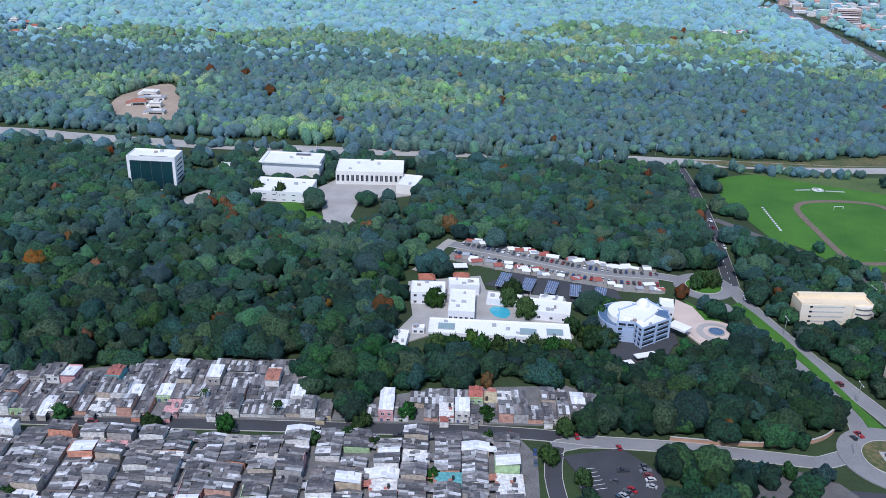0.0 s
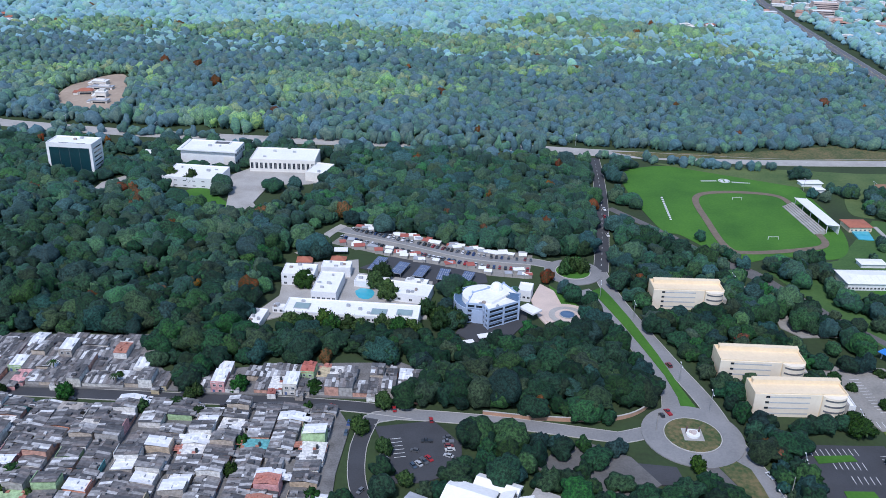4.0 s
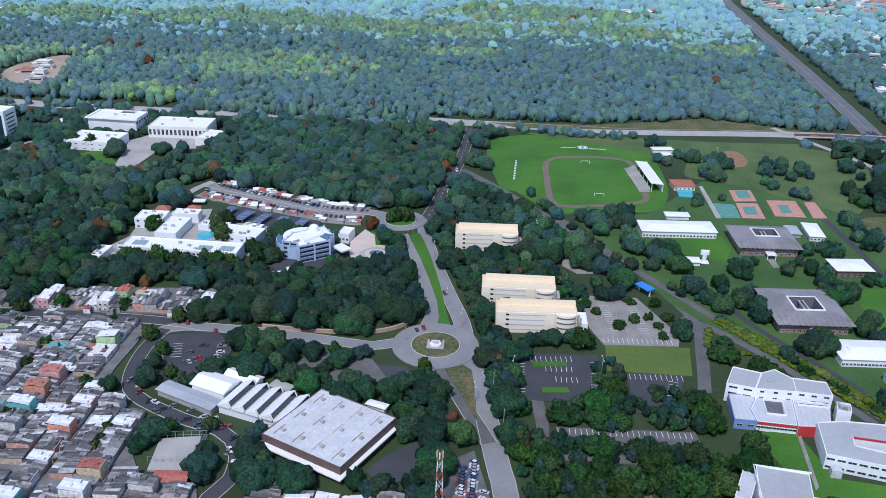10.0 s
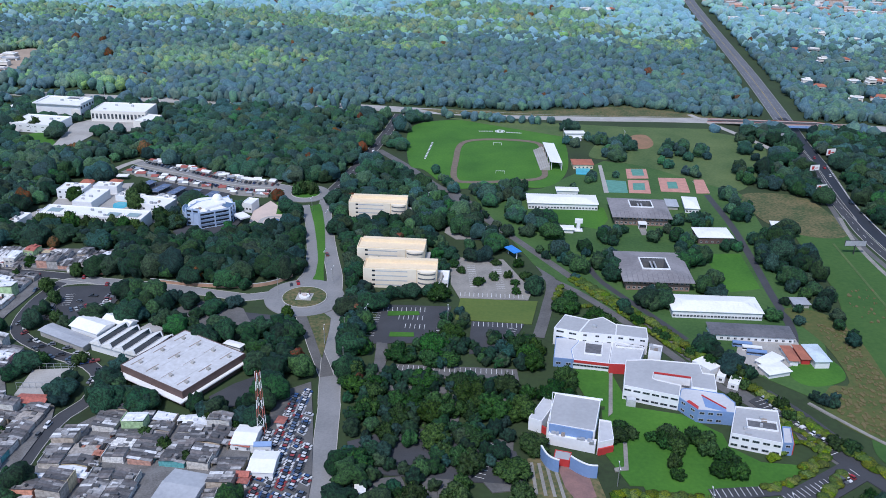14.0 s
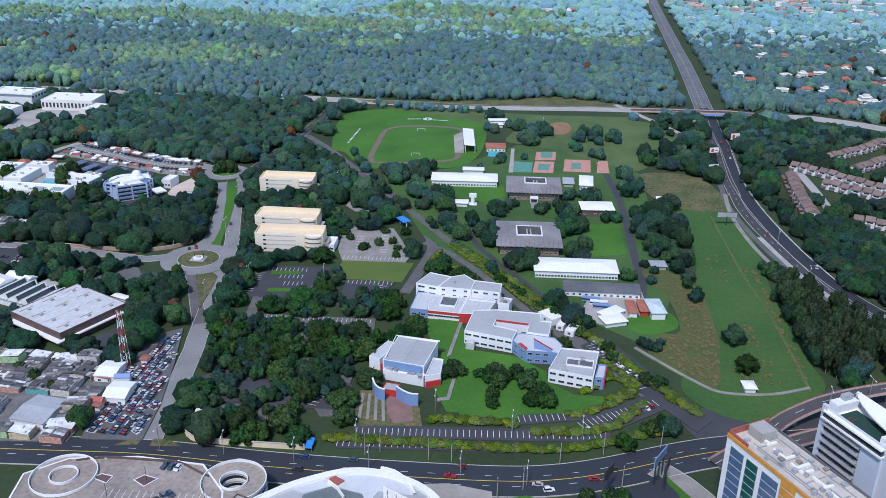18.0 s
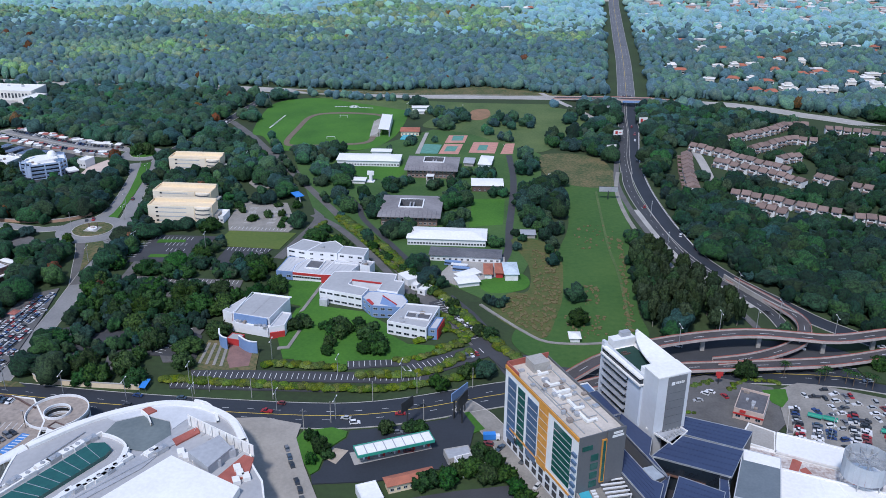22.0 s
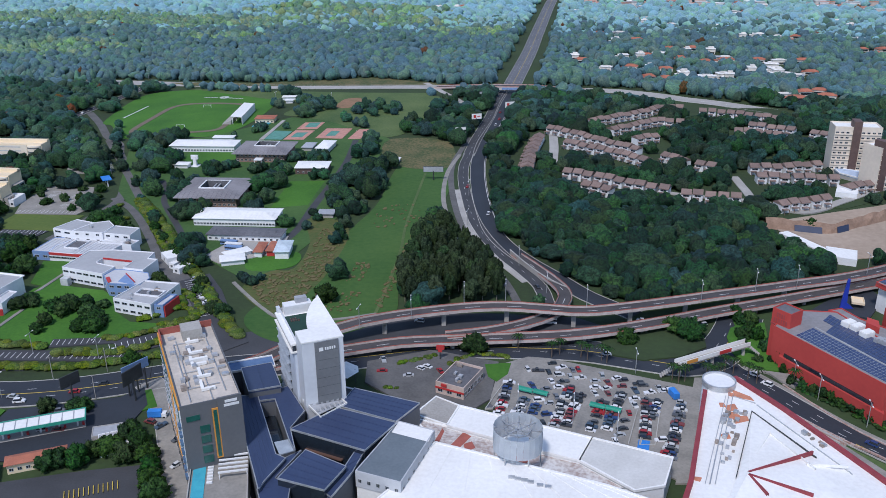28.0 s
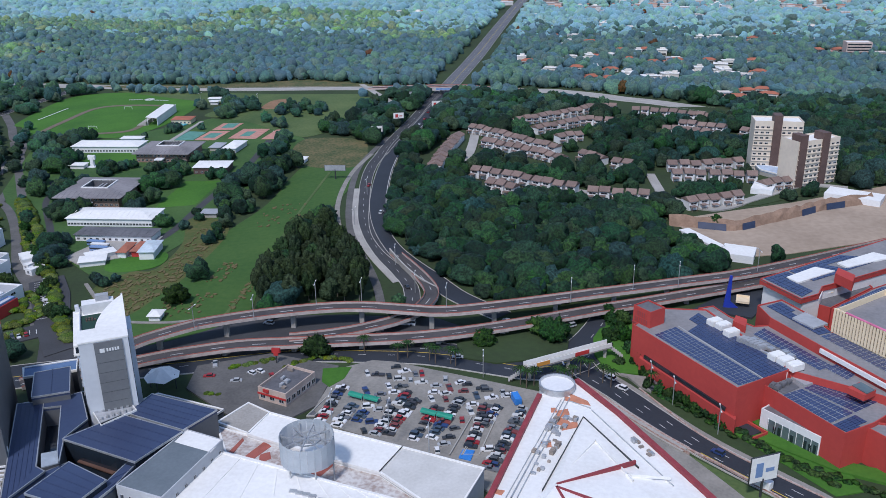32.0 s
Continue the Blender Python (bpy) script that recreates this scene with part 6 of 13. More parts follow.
for k in range(5):
    x0, x1 = -lx / 2 + lx * k / 5, -lx / 2 + lx * (k + 1) / 5
    part("sawtooth_roof", Mesh().add([m @ Vector(q) for y in (-ly / 2 - 1, ly / 2 + 1) for q in ((x0, y, 4.5), (x0, y, 5.0), (x1 - 1.6, y, 7.9), (x1 - 0.5, y, 5.0), (x1 - 0.5, y, 4.5))], [(0, 1, 2, 3, 4), (9, 8, 7, 6, 5), (1, 6, 7, 2), (2, 7, 8, 3), (0, 5, 6, 1), (3, 8, 9, 4)]), M_ROOFW, t)
    part("clerestory", Mesh().add([m @ Vector(q) for q in ((x1 - 0.5, -ly / 2, 5.2), (x1 - 0.5, ly / 2, 5.2), (x1 - 1.45, ly / 2, 7.6), (x1 - 1.45, -ly / 2, 7.6))], [(0, 1, 2, 3)]), M_GLASS, t)
keep_clear([(101.7, 240.5), (143.4, 226.9), (140.6, 248.1), (111.1, 258.3)], 3)
hip("market_wing", [(85.4, 251.3), (104.2, 244.8), (109.6, 256.6), (90.9, 264.4)], 6, 2.0, M_WHITE, M_ROOFW, "market wing with broad white roof", gable=True)
hip("market_wing", [(98.5, 261.1), (117.2, 255.2), (118.3, 262.3), (101.5, 270.0)], 5, 1.6, M_WHITE, M_ROOFW, "market wing with white roof", gable=True)
hip("market_wing", [(70.2, 248.6), (101.7, 234.7), (104.4, 243.5), (73.3, 257.6)], 3.6, 0.6, M_CONC, M_ROOFG, "low grey-roofed market wing", gable=True)
hip("shed", [(120.8, 257.6), (132.1, 253.0), (134.9, 258.7), (124.9, 263.6)], 3.6, 0.5, M_CREAM, M_CONC, "low shed behind the market", "shed")
hip("shed", [(169.1, 248.2), (179.7, 244.2), (181.6, 248.7), (172.0, 252.0)], 3.6, 0.5, M_WHITE, M_ROOFW, "white-roofed loading shed beside the market", "shed")
t = thing("lattice_mast", "red and white lattice telecom mast", "mast", pose(*[(209.8, 180.5)][0], 0))
for k in range(7):
    s0, s1, z0, z1 = 1.6 - 0.12 * k, 1.6 - 0.12 * (k + 1), 4.6 * k, 4.6 * (k + 1)
    paint = (M_RUST, M_WHITE)[k % 2]
    for a in ((-1, -1), (1, -1), (1, 1), (-1, 1)):
        part("mast_leg", Mesh().add([(a[0] * s0 + dx, a[1] * s0 + dy, z0) for dx, dy in ((-.12, -.12), (.12, -.12), (.12, .12), (-.12, .12))] + [(a[0] * s1 + dx, a[1] * s1 + dy, z1) for dx, dy in ((-.12, -.12), (.12, -.12), (.12, .12), (-.12, .12))], [(0, 1, 5, 4), (1, 2, 6, 5), (2, 3, 7, 6), (3, 0, 4, 7)]), paint, t)
        b = (-a[1], a[0])
        for h0, h1 in ((z0, z1), (z1, z0)):
            part("brace", Mesh().add([(a[0] * s0, a[1] * s0, h0), (b[0] * s1, b[1] * s1, h1), (b[0] * s1, b[1] * s1, h1 + 0.25), (a[0] * s0, a[1] * s0, h0 + 0.25)], [(0, 1, 2, 3)]), paint, t)
for x0, x1, y0, y1 in ((-1.3, -1.0, -0.2, 0.2), (1.0, 1.3, -0.2, 0.2), (-0.2, 0.2, -1.3, -1)):
    part("antenna", Mesh().box(x0, x1, y0, y1, 29, 32), M_WHITE, t)

# ---- mall, hotel and towers ----
M_SAND = mat("sand_roof", (0.58, 0.52, 0.45), 0.85, (0.42, 0.38, 0.33), 0.12, 1.0)
HOT = [(506.0, 61.5), (521.5, 75.0), (496.0, 119.0), (478.5, 113.0)]
t = flat("hotel", HOT, 36.5, M_GREY, M_SAND, "grey hotel tower with orange and green glass facade", "hotel", parapet=1.0, ac=26)
m, lx, ly = rect(HOT)
for x, ya, yb in ((-0.3, -0.45, 0.3), (-0.24, -0.3, 0.35), (0.3, -0.4, 0.4), (0.05, -0.48, -0.1)):
    part("roof_pipe", Mesh().box(x * lx - 0.12, x * lx + 0.12, ya * ly, yb * ly, 35.6, 36, m), M_ALU, t)
for y in (-0.3, -0.1, 0.12, 0.3):
    part("roof_pipe", Mesh().box(-0.3 * lx, 0.25 * lx, y * ly - 0.12, y * ly + 0.12, 35.65, 36, m), M_ALU, t)
part("roof_duct", Mesh().box(-0.12 * lx, 0.2 * lx, 0.02 * ly - 0.6, 0.02 * ly + 0.6, 35.6, 37.1, m), M_ROOFW, t)
x0 = -lx / 2
fm = lambda y0, y1, z0, z1, d=0.25: Mesh().box(x0 - d, x0 + 0.05, y0, y1, z0, z1, m)
part("white_facade", fm(-ly / 2, ly / 2, -0.4, 35.5, 0.12), M_WHITE, t)
cols = (("green_glass_panel", -0.42, -0.2, 12, 33.5, M_GREENGL), ("orange_panel", -0.12, 0.0, 8, 36, M_ORANGE), ("glass_panel", 0.02, 0.16, 6, 32.5, M_BLUEGL), ("green_glass_panel", 0.2, 0.3, 6, 32.5, M_GREENGL), ("glass_panel", 0.33, 0.45, 4, 32.5, M_BLUEGL))
for nm, a, b, z0, z1, mm in cols:
    p = part(nm, fm(a * ly, b * ly, z0, z1, 0.35), mm, t)
    for k in range(1, 8):
        zz = z0 + (z1 - z0) * k / 8
        part("transom", Mesh().box(x0 - 0.45, x0 - 0.3, a * ly, b * ly, zz - 0.1, zz + 0.1, m), M_FRAME, p)
part("orange_band", Mesh().box(x0 - 0.4, x0 + 0.05, -ly / 2, ly / 2, 35.1, 36.6, m), M_ORANGE, t)
part("orange_band", Mesh().box(x0 - 0.4, x0 + 0.05, -ly * 0.45, ly * 0.4, 9, 10, m), M_ORANGE, t)
for i in range(10):
    for k in (1.5, 5):
        part("shop_window", fm(-ly * 0.47 + ly * 0.094 * i, -ly * 0.47 + ly * 0.094 * i + 3, k, k + 2.4, 0.3), M_GLASS, t)
part("red_screen", Mesh().box(-lx / 2, lx / 2, ly / 2 - 0.5, ly / 2, 35.5, 38, m).box(-lx / 2, -lx / 2 + 0.4, ly / 2 - 10, ly / 2, 35.5, 38, m), M_RUST, t, "red roof screen")
part("lift_house", Mesh().box(-2, 5, ly / 2 - 9, ly / 2 - 2, 35.5, 39.5, m), M_CONC, t)
for k in range(7):
    part("balcony", Mesh().box(x0 - 1.0, x0 + 0.1, -ly / 2 + 0.3, -ly / 2 + 3.0, 9 + 3.2 * k, 10.1 + 3.2 * k, m), M_BLUEGL, t)
part("gold_slot", Mesh().box(lx * 0.0, lx * 0.1, -ly / 2 - 0.5, -ly / 2, 15, 33.5, m), M_ORANGE, t)
part("slot_glass", Mesh().box(lx * 0.02, lx * 0.08, -ly / 2 - 0.6, -ly / 2, 15.6, 33, m), M_GREENGL, t)
part("sign_wall", Mesh().box(lx * 0.1, lx / 2, -ly / 2 - 0.7, -ly / 2, 14.5, 37, m), M_GREY, t)
for k in range(5):
    part("window_strip", Mesh().box(-lx * 0.42, -lx * 0.2, -ly / 2 - 0.25, -ly / 2, 30.5, 32.3, m) if k == 4 else Mesh().box(-lx * 0.22, -lx * 0.06, -ly / 2 - 0.25, -ly / 2, 14 + 3.8 * k, 16.6 + 3.8 * k, m), M_GREENGL, t)
part("sign_mark", Mesh().box(lx * 0.22, lx * 0.42, -ly / 2 - 0.85, -ly / 2 - 0.68, 35.0, 35.9, m), M_WHITE, t)
part("sign_mark", Mesh().box(lx * 0.2, lx * 0.45, -ly / 2 - 0.85, -ly / 2 - 0.68, 33.6, 34.5, m), M_WHITE, t)
for i in range(5):
    y = -ly * 0.35 + ly * 0.16 * i
    part("duct", Mesh().box(-1.5 + 0.8 * math.sin(i * 2), -0.5 + 0.8 * math.sin(i * 2), y, y + 6, 35.7, 36.7, m).box(-1.5, 3, y - 0.4, y + 0.6, 35.7, 36.6, m), M_ROOFW, t)
t = flat("hotel_podium", [(514.9, 46.2), (532.6, 53.0), (519.3, 75.6), (501.8, 71.1)], 13, M_CONC, M_PAVE, "hotel pool terrace with pergola", "terrace", ac=0)
m, lx, ly = rect([(514.9, 46.2), (532.6, 53.0), (519.3, 75.6), (501.8, 71.1)])
part("pool", Mesh().box(-lx / 2 + 1, -lx / 2 + 5, -ly / 2, ly / 2 - 3, 12.25, 12.5, m), M_POOL, t)
for k in range(6):
    part("pergola_beam", Mesh().box(0, lx / 2, ly / 2 - 3 - 2.2 * k, ly / 2 - 2.5 - 2.2 * k, 14.5, 15, m), M_WHITE, t)
for x in (0.3, lx / 2 - 0.3):
    for y in (ly / 2 - 2.7, ly / 2 - 13.7):
        part("pergola_post", Mesh().box(x - 0.15, x + 0.15, y - 0.15, y + 0.15, 12, 14.6, m), M_WHITE, t)
part("teal_canopy", Mesh().box(-lx / 2, lx / 2, ly / 2 - 4.2, ly / 2 - 0.2, 15.2, 15.6, m), mat("teal_roof_sheet", (0.16, 0.28, 0.32), 0.5), t)
part("white_pavilion", Mesh().box(lx * 0.05, lx * 0.45, ly / 2 - 3.6, ly / 2 - 0.1, 15.6, 18.6, m), M_WHITE, t)
part("blue_panel", Mesh().box(lx * 0.12, lx * 0.38, ly / 2 - 3.75, ly / 2 - 3.6, 15.9, 17.6, m), bpy.data.materials.get("azure_paint") or M_BLUEW, t)
for k in range(7):
    part("sun_lounger", Mesh().box(-lx / 2 + 5.6, -lx / 2 + 7.4, ly / 2 - 6 - 1.6 * k, ly / 2 - 5.2 - 1.6 * k, 12.3, 12.8, m), M_WHITE, t)

TEL = [(536.0, 97.0), (548.6, 104.0), (531.2, 137.6), (518.4, 130.6)]
M_PALEGREY = mat("pale_grey_cladding", (0.62, 0.64, 0.67), 0.5, (0.55, 0.57, 0.6), 0.08, 0.6)
M_PALEBLUE = mat("pale_blue_cladding", (0.58, 0.63, 0.7), 0.5, (0.52, 0.57, 0.64), 0.08, 0.6)
t = flat("office_tower", TEL, 39, M_PALEGREY, M_ROOFW, "white office tower with grey end wall and glass side", "office tower", parapet=1.2)
m, lx, ly = rect(TEL)
yf = -ly / 2 + ly * 0.24
part("front_wing", Mesh().box(-lx / 2 - 0.06, lx / 2 + 0.06, -ly / 2 - 0.06, yf, -0.5, 42.4, m), M_PALEGREY, t, "pale taller front wing")
part("front_roof", Mesh().box(-lx / 2 - 0.2, lx / 2 + 0.2, -ly / 2 - 0.2, yf + 0.2, 42.404, 42.9, m), M_ROOFW, t)
part("grey_panel", Mesh().box(-lx * 0.2, lx * 0.38, -ly / 2 - 0.45, -ly / 2 - 0.06, -0.4, 42.1, m), mat("slate_cladding", (0.17, 0.18, 0.19), 0.6, (0.145, 0.15, 0.16), 0.1, 0.8), t, "dark grey end panel")
for k in range(1, 12):
    part("panel_joint", Mesh().box(-lx * 0.2, lx * 0.38, -ly / 2 - 0.48, -ly / 2 - 0.44, 3.5 * k, 3.5 * k + 0.07, m), M_STEEL, t)
part("sign_mark", Mesh().box(-lx * 0.1, lx * 0.0, -ly / 2 - 0.6, -ly / 2 - 0.44, 38.6, 39.9, m), M_WHITE, t)
for k in range(5):
    part("sign_mark", Mesh().box(lx * (0.04 + 0.055 * k), lx * (0.075 + 0.055 * k), -ly / 2 - 0.6, -ly / 2 - 0.44, 38.8, 39.8, m), M_WHITE, t)
# glass side with tiers of sun shades, a blank pale bay and an overhanging gallery
ya, yb = -ly * 0.02, ly * 0.44
part("glass_side", Mesh().box(-lx / 2 - 0.3, -lx / 2 + 0.05, ya, yb, 4, 37, m), M_GLASS, t, "dark recessed glass bays")
for k in range(9):
    z = 4.4 + 3.5 * k
    part("sun_shade", Mesh().add([m @ Vector(q) for q in ((-lx / 2 - 0.3, ya, z + 0.8), (-lx / 2 - 0.3, yb, z + 0.8), (-lx / 2 - 2.1, yb, z), (-lx / 2 - 2.1, ya, z), (-lx / 2 - 0.3, ya, z + 0.55), (-lx / 2 - 0.3, yb, z + 0.55), (-lx / 2 - 2.1, yb, z - 0.25), (-lx / 2 - 2.1, ya, z - 0.25))], [(0, 1, 2, 3), (7, 6, 5, 4), (3, 2, 6, 7), (0, 3, 7, 4), (2, 1, 5, 6)]), M_ALU, t)
    part("floor_band", Mesh().box(-lx / 2 - 0.5, -lx / 2 - 0.28, ya, yb, z + 1.9, z + 2.5, m), M_PALEGREY, t)
for k in range(13):
    y = ya + (yb - ya) * k / 12
    part("mullion", Mesh().box(-lx / 2 - 0.55, -lx / 2 - 0.3, y - 0.1, y + 0.1, 4, 37, m), M_STEEL, t)
part("pale_bay", Mesh().box(-lx / 2 - 1.0, -lx / 2 + 0.1, yf, ya - 0.1, -0.4, 34, m), M_PALEBLUE, t, "blank pale blue bay")
part("gallery", Mesh().box(-lx / 2 - 2.3, -lx / 2 + 0.1, yf - 0.5, yb + 1.2, 34.6, 35.2, m), M_ROOFW, t)
part("gallery", Mesh().box(-lx / 2 - 2.0, -lx / 2 + 0.1, yf, yb + 1.2, 37.4, 38.0, m), M_ROOFW, t)
part("gallery_glass", Mesh().box(-lx / 2 - 1.5, -lx / 2 - 0.3, yf, yb + 1.0, 35.2, 37.4, m), M_GLASS, t)
part("back_pier", Mesh().box(-lx / 2 - 1.2, -lx / 2 + 0.1, yb + 0.1, ly / 2 + 0.1, -0.4, 40, m), M_PALEGREY, t)
for k in range(9):
    part("window_band", Mesh().box(lx / 2 - 0.05, lx / 2 + 0.15, yf + 1, ly * 0.45, 5 + 3.6 * k, 6.8 + 3.6 * k, m), M_GLASS, t)
part("side_core", Mesh().box(lx / 2 + 0.16, lx / 2 + 1.6, -ly * 0.16, ly * 0.12, -0.4, 39, m), M_PALEBLUE, t, "pale side core")
# white roof sweeping back in a curve over the dark green terrace
sail = Mesh()
arc = [(lx * 0.5 - lx * 0.66 * math.sin(math.pi * (0.5 + i / 28)) ** 0.8, yf + (ly * 0.5 - 1 - yf) * i / 14) for i in range(15)]
n = len(arc)
sail.add([m @ Vector((lx * 0.5 + 0.2, y, 42.6)) for x, y in arc] + [m @ Vector((x, y, 41.6)) for x, y in arc] + [m @ Vector((lx * 0.5 + 0.2, y, 42.0)) for x, y in arc] + [m @ Vector((x, y, 41.0)) for x, y in arc],
         [f for i in range(n - 1) for f in ((i, i + 1, n + i + 1, n + i), (3 * n + i, 3 * n + i + 1, 2 * n + i + 1, 2 * n + i), (n + i, n + i + 1, 3 * n + i + 1, 3 * n + i), (2 * n + i, 2 * n + i + 1, i + 1, i))])
part("sail_roof", sail, M_ROOFW, t, "curved white sail roof")
part("sail_wall", Mesh().box(lx / 2 - 0.4, lx / 2 + 0.1, yf, ly / 2 - 1, 37.7, 42.0, m), M_PALEGREY, t)
part("roof_garden", Mesh().box(-lx / 2 + 0.6, lx * 0.2, yf + 0.3, ly * 0.34, 37.85, 38.0, m), mat("terrace_turf", (0.02, 0.06, 0.045), 0.8), t, "dark green roof terrace")
part("plant_room", Mesh().box(-lx * 0.42, lx * 0.3, ly / 2 - 5, ly / 2 - 0.6, 37.8, 41.4, m), M_WHITE, t)
part("plant_screen", Mesh().box(-lx * 0.1, lx * 0.2, ly / 2 - 3.4, ly / 2 - 1, 41.4, 43.4, m), M_ROOFG, t)
part("lift_house", Mesh().box(-lx / 2 + 0.4, -lx * 0.1, yf + 0.25, yf + 3.2, 37.8, 41.4, m), M_WHITE, t)
for k in range(7):
    part("terrace_seat", Mesh().box(-lx * 0.36 + 0.9 * (k % 4), -lx * 0.36 + 0.9 * (k % 4) + 0.5, ly * 0.2 + 1.5 * (k // 4), ly * 0.2 + 1.5 * (k // 4) + 0.5, 38.0, 38.6, m), M_BROWN, t)
# condenser deck at the foot of the tower
t = thing("condenser_deck", "white framed deck of air condensers below the tower", "air conditioner")
dk = [(534.1, 100.9), (546.7, 104.0), (550.1, 100.6), (543.1, 90.9)]
part("deck", Mesh().prism(dk, 17.4, 17.8), M_ROOFG, t)
part("rim", ribbon(Mesh(), [Vector(q) for q in dk] + [Vector(dk[0])], -0.15, 0.15, 17.5, 18.3), M_ROOFW, t)
for k in range(12):
    q = Vector(dk[0]).lerp(Vector(dk[1]), (k % 6 + 0.6) / 6.4).lerp(Vector(dk[3]).lerp(Vector(dk[2]), (k % 6 + 0.6) / 6.4), 0.28 + 0.42 * (k // 6))
    part("condenser", Mesh().box(-0.4, 0.4, -0.8, 0.8, 17.8, 18.5, pose(q.x, q.y, 0, 0, 0, 30)), M_ALU, t)

# blue-roofed shopping podium
# near-black floor paints the shade of the arcade voids and car ramp
M_DARKFL = mat("dark_void_floor", (0.05, 0.05, 0.055), 0.6, (0.03, 0.03, 0.035), 0.2, 0.8)
def slab(name, pts, z, roof, label, thick=1.2, wall=None, clear=2, seams=0):
    t = thing(name, label, "shopping mall")
    part("wall", Mesh().prism(pts, -0.5, z - thick), wall or M_GREY, t)
    part("roof", Mesh().prism(pts, z - thick + 0.01, z), roof, t)
    fw = 0.15 if roof is M_BLUEROOF else 0.35
    part("fascia", ribbon(Mesh(), [Vector(p) for p in pts] + [Vector(pts[0])], -fw, fw, z - 0.5, z + fw), M_ROOFW if roof is not M_BLUEROOF else M_ALU, t)
    if seams:
        a, b, c, d = (Vector(p) for p in (pts[0], pts[1], pts[2], pts[-1]))
        for k in range(1, seams):
            part("roof_seam", ribbon(Mesh(), [a.lerp(b, k / seams), d.lerp(c, k / seams)], -0.15, 0.15, z, z + 0.15), roof, t)
    keep_clear(pts, clear)
    return t


Z = 17.5
slab("mall_podium", [(496.9, 120.3), (515.3, 130.7), (528.2, 115.4), (541.7, 131.7), (569.0, 123.7), (562.5, 109.8), (552.7, 78.0), (547.4, 62.9), (527.2, 60.8)], 5, M_DARKFL, "dark sunken arcade floor of the shopping podium")
slab("mall_podium", [(508.2, 102.0), (516.4, 103.8), (533.6, 70.0), (537.4, 68.1), (534.2, 55.8), (533.8, 51.7)], Z - 0.6, M_BLUEROOF, "long navy metal roof beside the arcade slot", seams=6)
slab("mall_podium", [(516.5, 103.7), (525.6, 111.1), (536.1, 95.4), (534.1, 84.7), (539.4, 72.3), (535.6, 78.2), (523.4, 102.1), (518.3, 100.2)], Z - 0.5, M_BLUEROOF, "navy metal roof below the tower")
slab("mall_podium", [(534.7, 83.0), (546.5, 97.9), (569.5, 90.6), (562.1, 73.9)], Z + 0.3, M_BLUEROOF, "navy metal roof over the arcade", thick=0.6, seams=5, wall=M_GLASS)
slab("mall_podium", [(547.5, 99.1), (550.3, 111.4), (575.5, 104.0), (569.2, 91.7)], Z + 0.1, M_BLUEROOF, "navy metal roof beside the tower", seams=5)
slab("mall_podium", [(538.5, 56.3), (543.1, 71.6), (558.1, 64.5), (554.2, 52.2)], Z + 0.6, M_BLUEROOF, "raised navy metal roof pavilion", thick=0.6, seams=5, wall=M_GLASS)
slab("mall_podium", [(561.4, 76.2), (560.0, 64.8), (556.2, 52.0), (552.8, 54.7), (556.9, 67.2), (558.4, 75.9)], Z - 1.6, M_BLUEROOF, "navy metal roof strip by the white block", seams=3)
slab("mall_podium", [(532.6, 53.6), (532.9, 57.8), (536.2, 70.1), (540.6, 75.2), (536.4, 59.8), (542.1, 57.4), (543.7, 48.2), (535.8, 47.3)], Z - 2.2, M_BLUEROOF, "low navy metal roof at the arcade end", seams=3)
slab("mall_podium", [(506.0, 116.8), (516.1, 122.2), (524.5, 106.4), (514.1, 101.4)], 20, M_BLUEROOF, "navy mono-pitch roof block by the tower", seams=2)
slab("mall_podium", [(496.8, 124.5), (512.7, 132.4), (516.4, 124.9), (500.5, 118.3)], 17, mat("blue_awning", (0.12, 0.2, 0.36), 0.5), "long blue awning behind the hotel", thick=0.5)
t = thing("arcade_glass", "dark glass front under the arcade roof", "atrium")
part("terrace_floor", Mesh().prism([(540.8, 82.8), (555.4, 79.5), (553.6, 75.4), (539.9, 80.3)], 11.6, 12), mat("brown_decking", (0.13, 0.07, 0.05), 0.7), t)
for k in range(6):
    part("shop_sign", Mesh().box(-1.2, 1.2, -0.1, 0.1, 0, 0.35, pose(*(536.3, 85.7), 13.2 + 0.5 * k, 0, 0, -15)), M_RUST if k % 2 else M_ALU, t)
part("slot_floor", Mesh().prism([(512.1, 110.9), (517.4, 112.8), (529.6, 88.7), (534.9, 80.2), (532.0, 77.5), (528.1, 79.5)], 9.6, 10), M_GLASS, t)
part("skylight", Mesh().prism([(530.6, 77.5), (535.4, 80.0), (538.6, 73.9), (534.5, 70.9)], 15.6, 16), mat("pale_skylight", (0.4, 0.45, 0.5), 0.2), t)
part("skylight_base", Mesh().prism([(530.8, 77.4), (535.4, 79.8), (538.5, 74.1), (534.6, 71.0)], 10.0, 15.6), M_GREY, t)
BLK = [(561.0, 64.1), (576.2, 59.9), (582.9, 88.9), (569.8, 93.2)]
t = flat("mall_block", BLK, 17, mat("pale_block_render", (0.5, 0.51, 0.53), 0.7, (0.42, 0.43, 0.45), 0.08, 0.6), mat("slate_roof", (0.16, 0.19, 0.21), 0.6, (0.12, 0.145, 0.165), 0.1, 1.0), "grey mall block with slate-grey roof", "shopping mall", parapet=0.3, storeys=1, wins=((1, 7), (0, 5)), wh=(1.3, 1.5), z0=11, boxy=False)
part("pale_roof_end", Mesh().prism([(568.7, 86.4), (581.6, 82.4), (582.7, 88.9), (569.9, 93.0)], 16.6, 16.85), M_ROOFW, t)
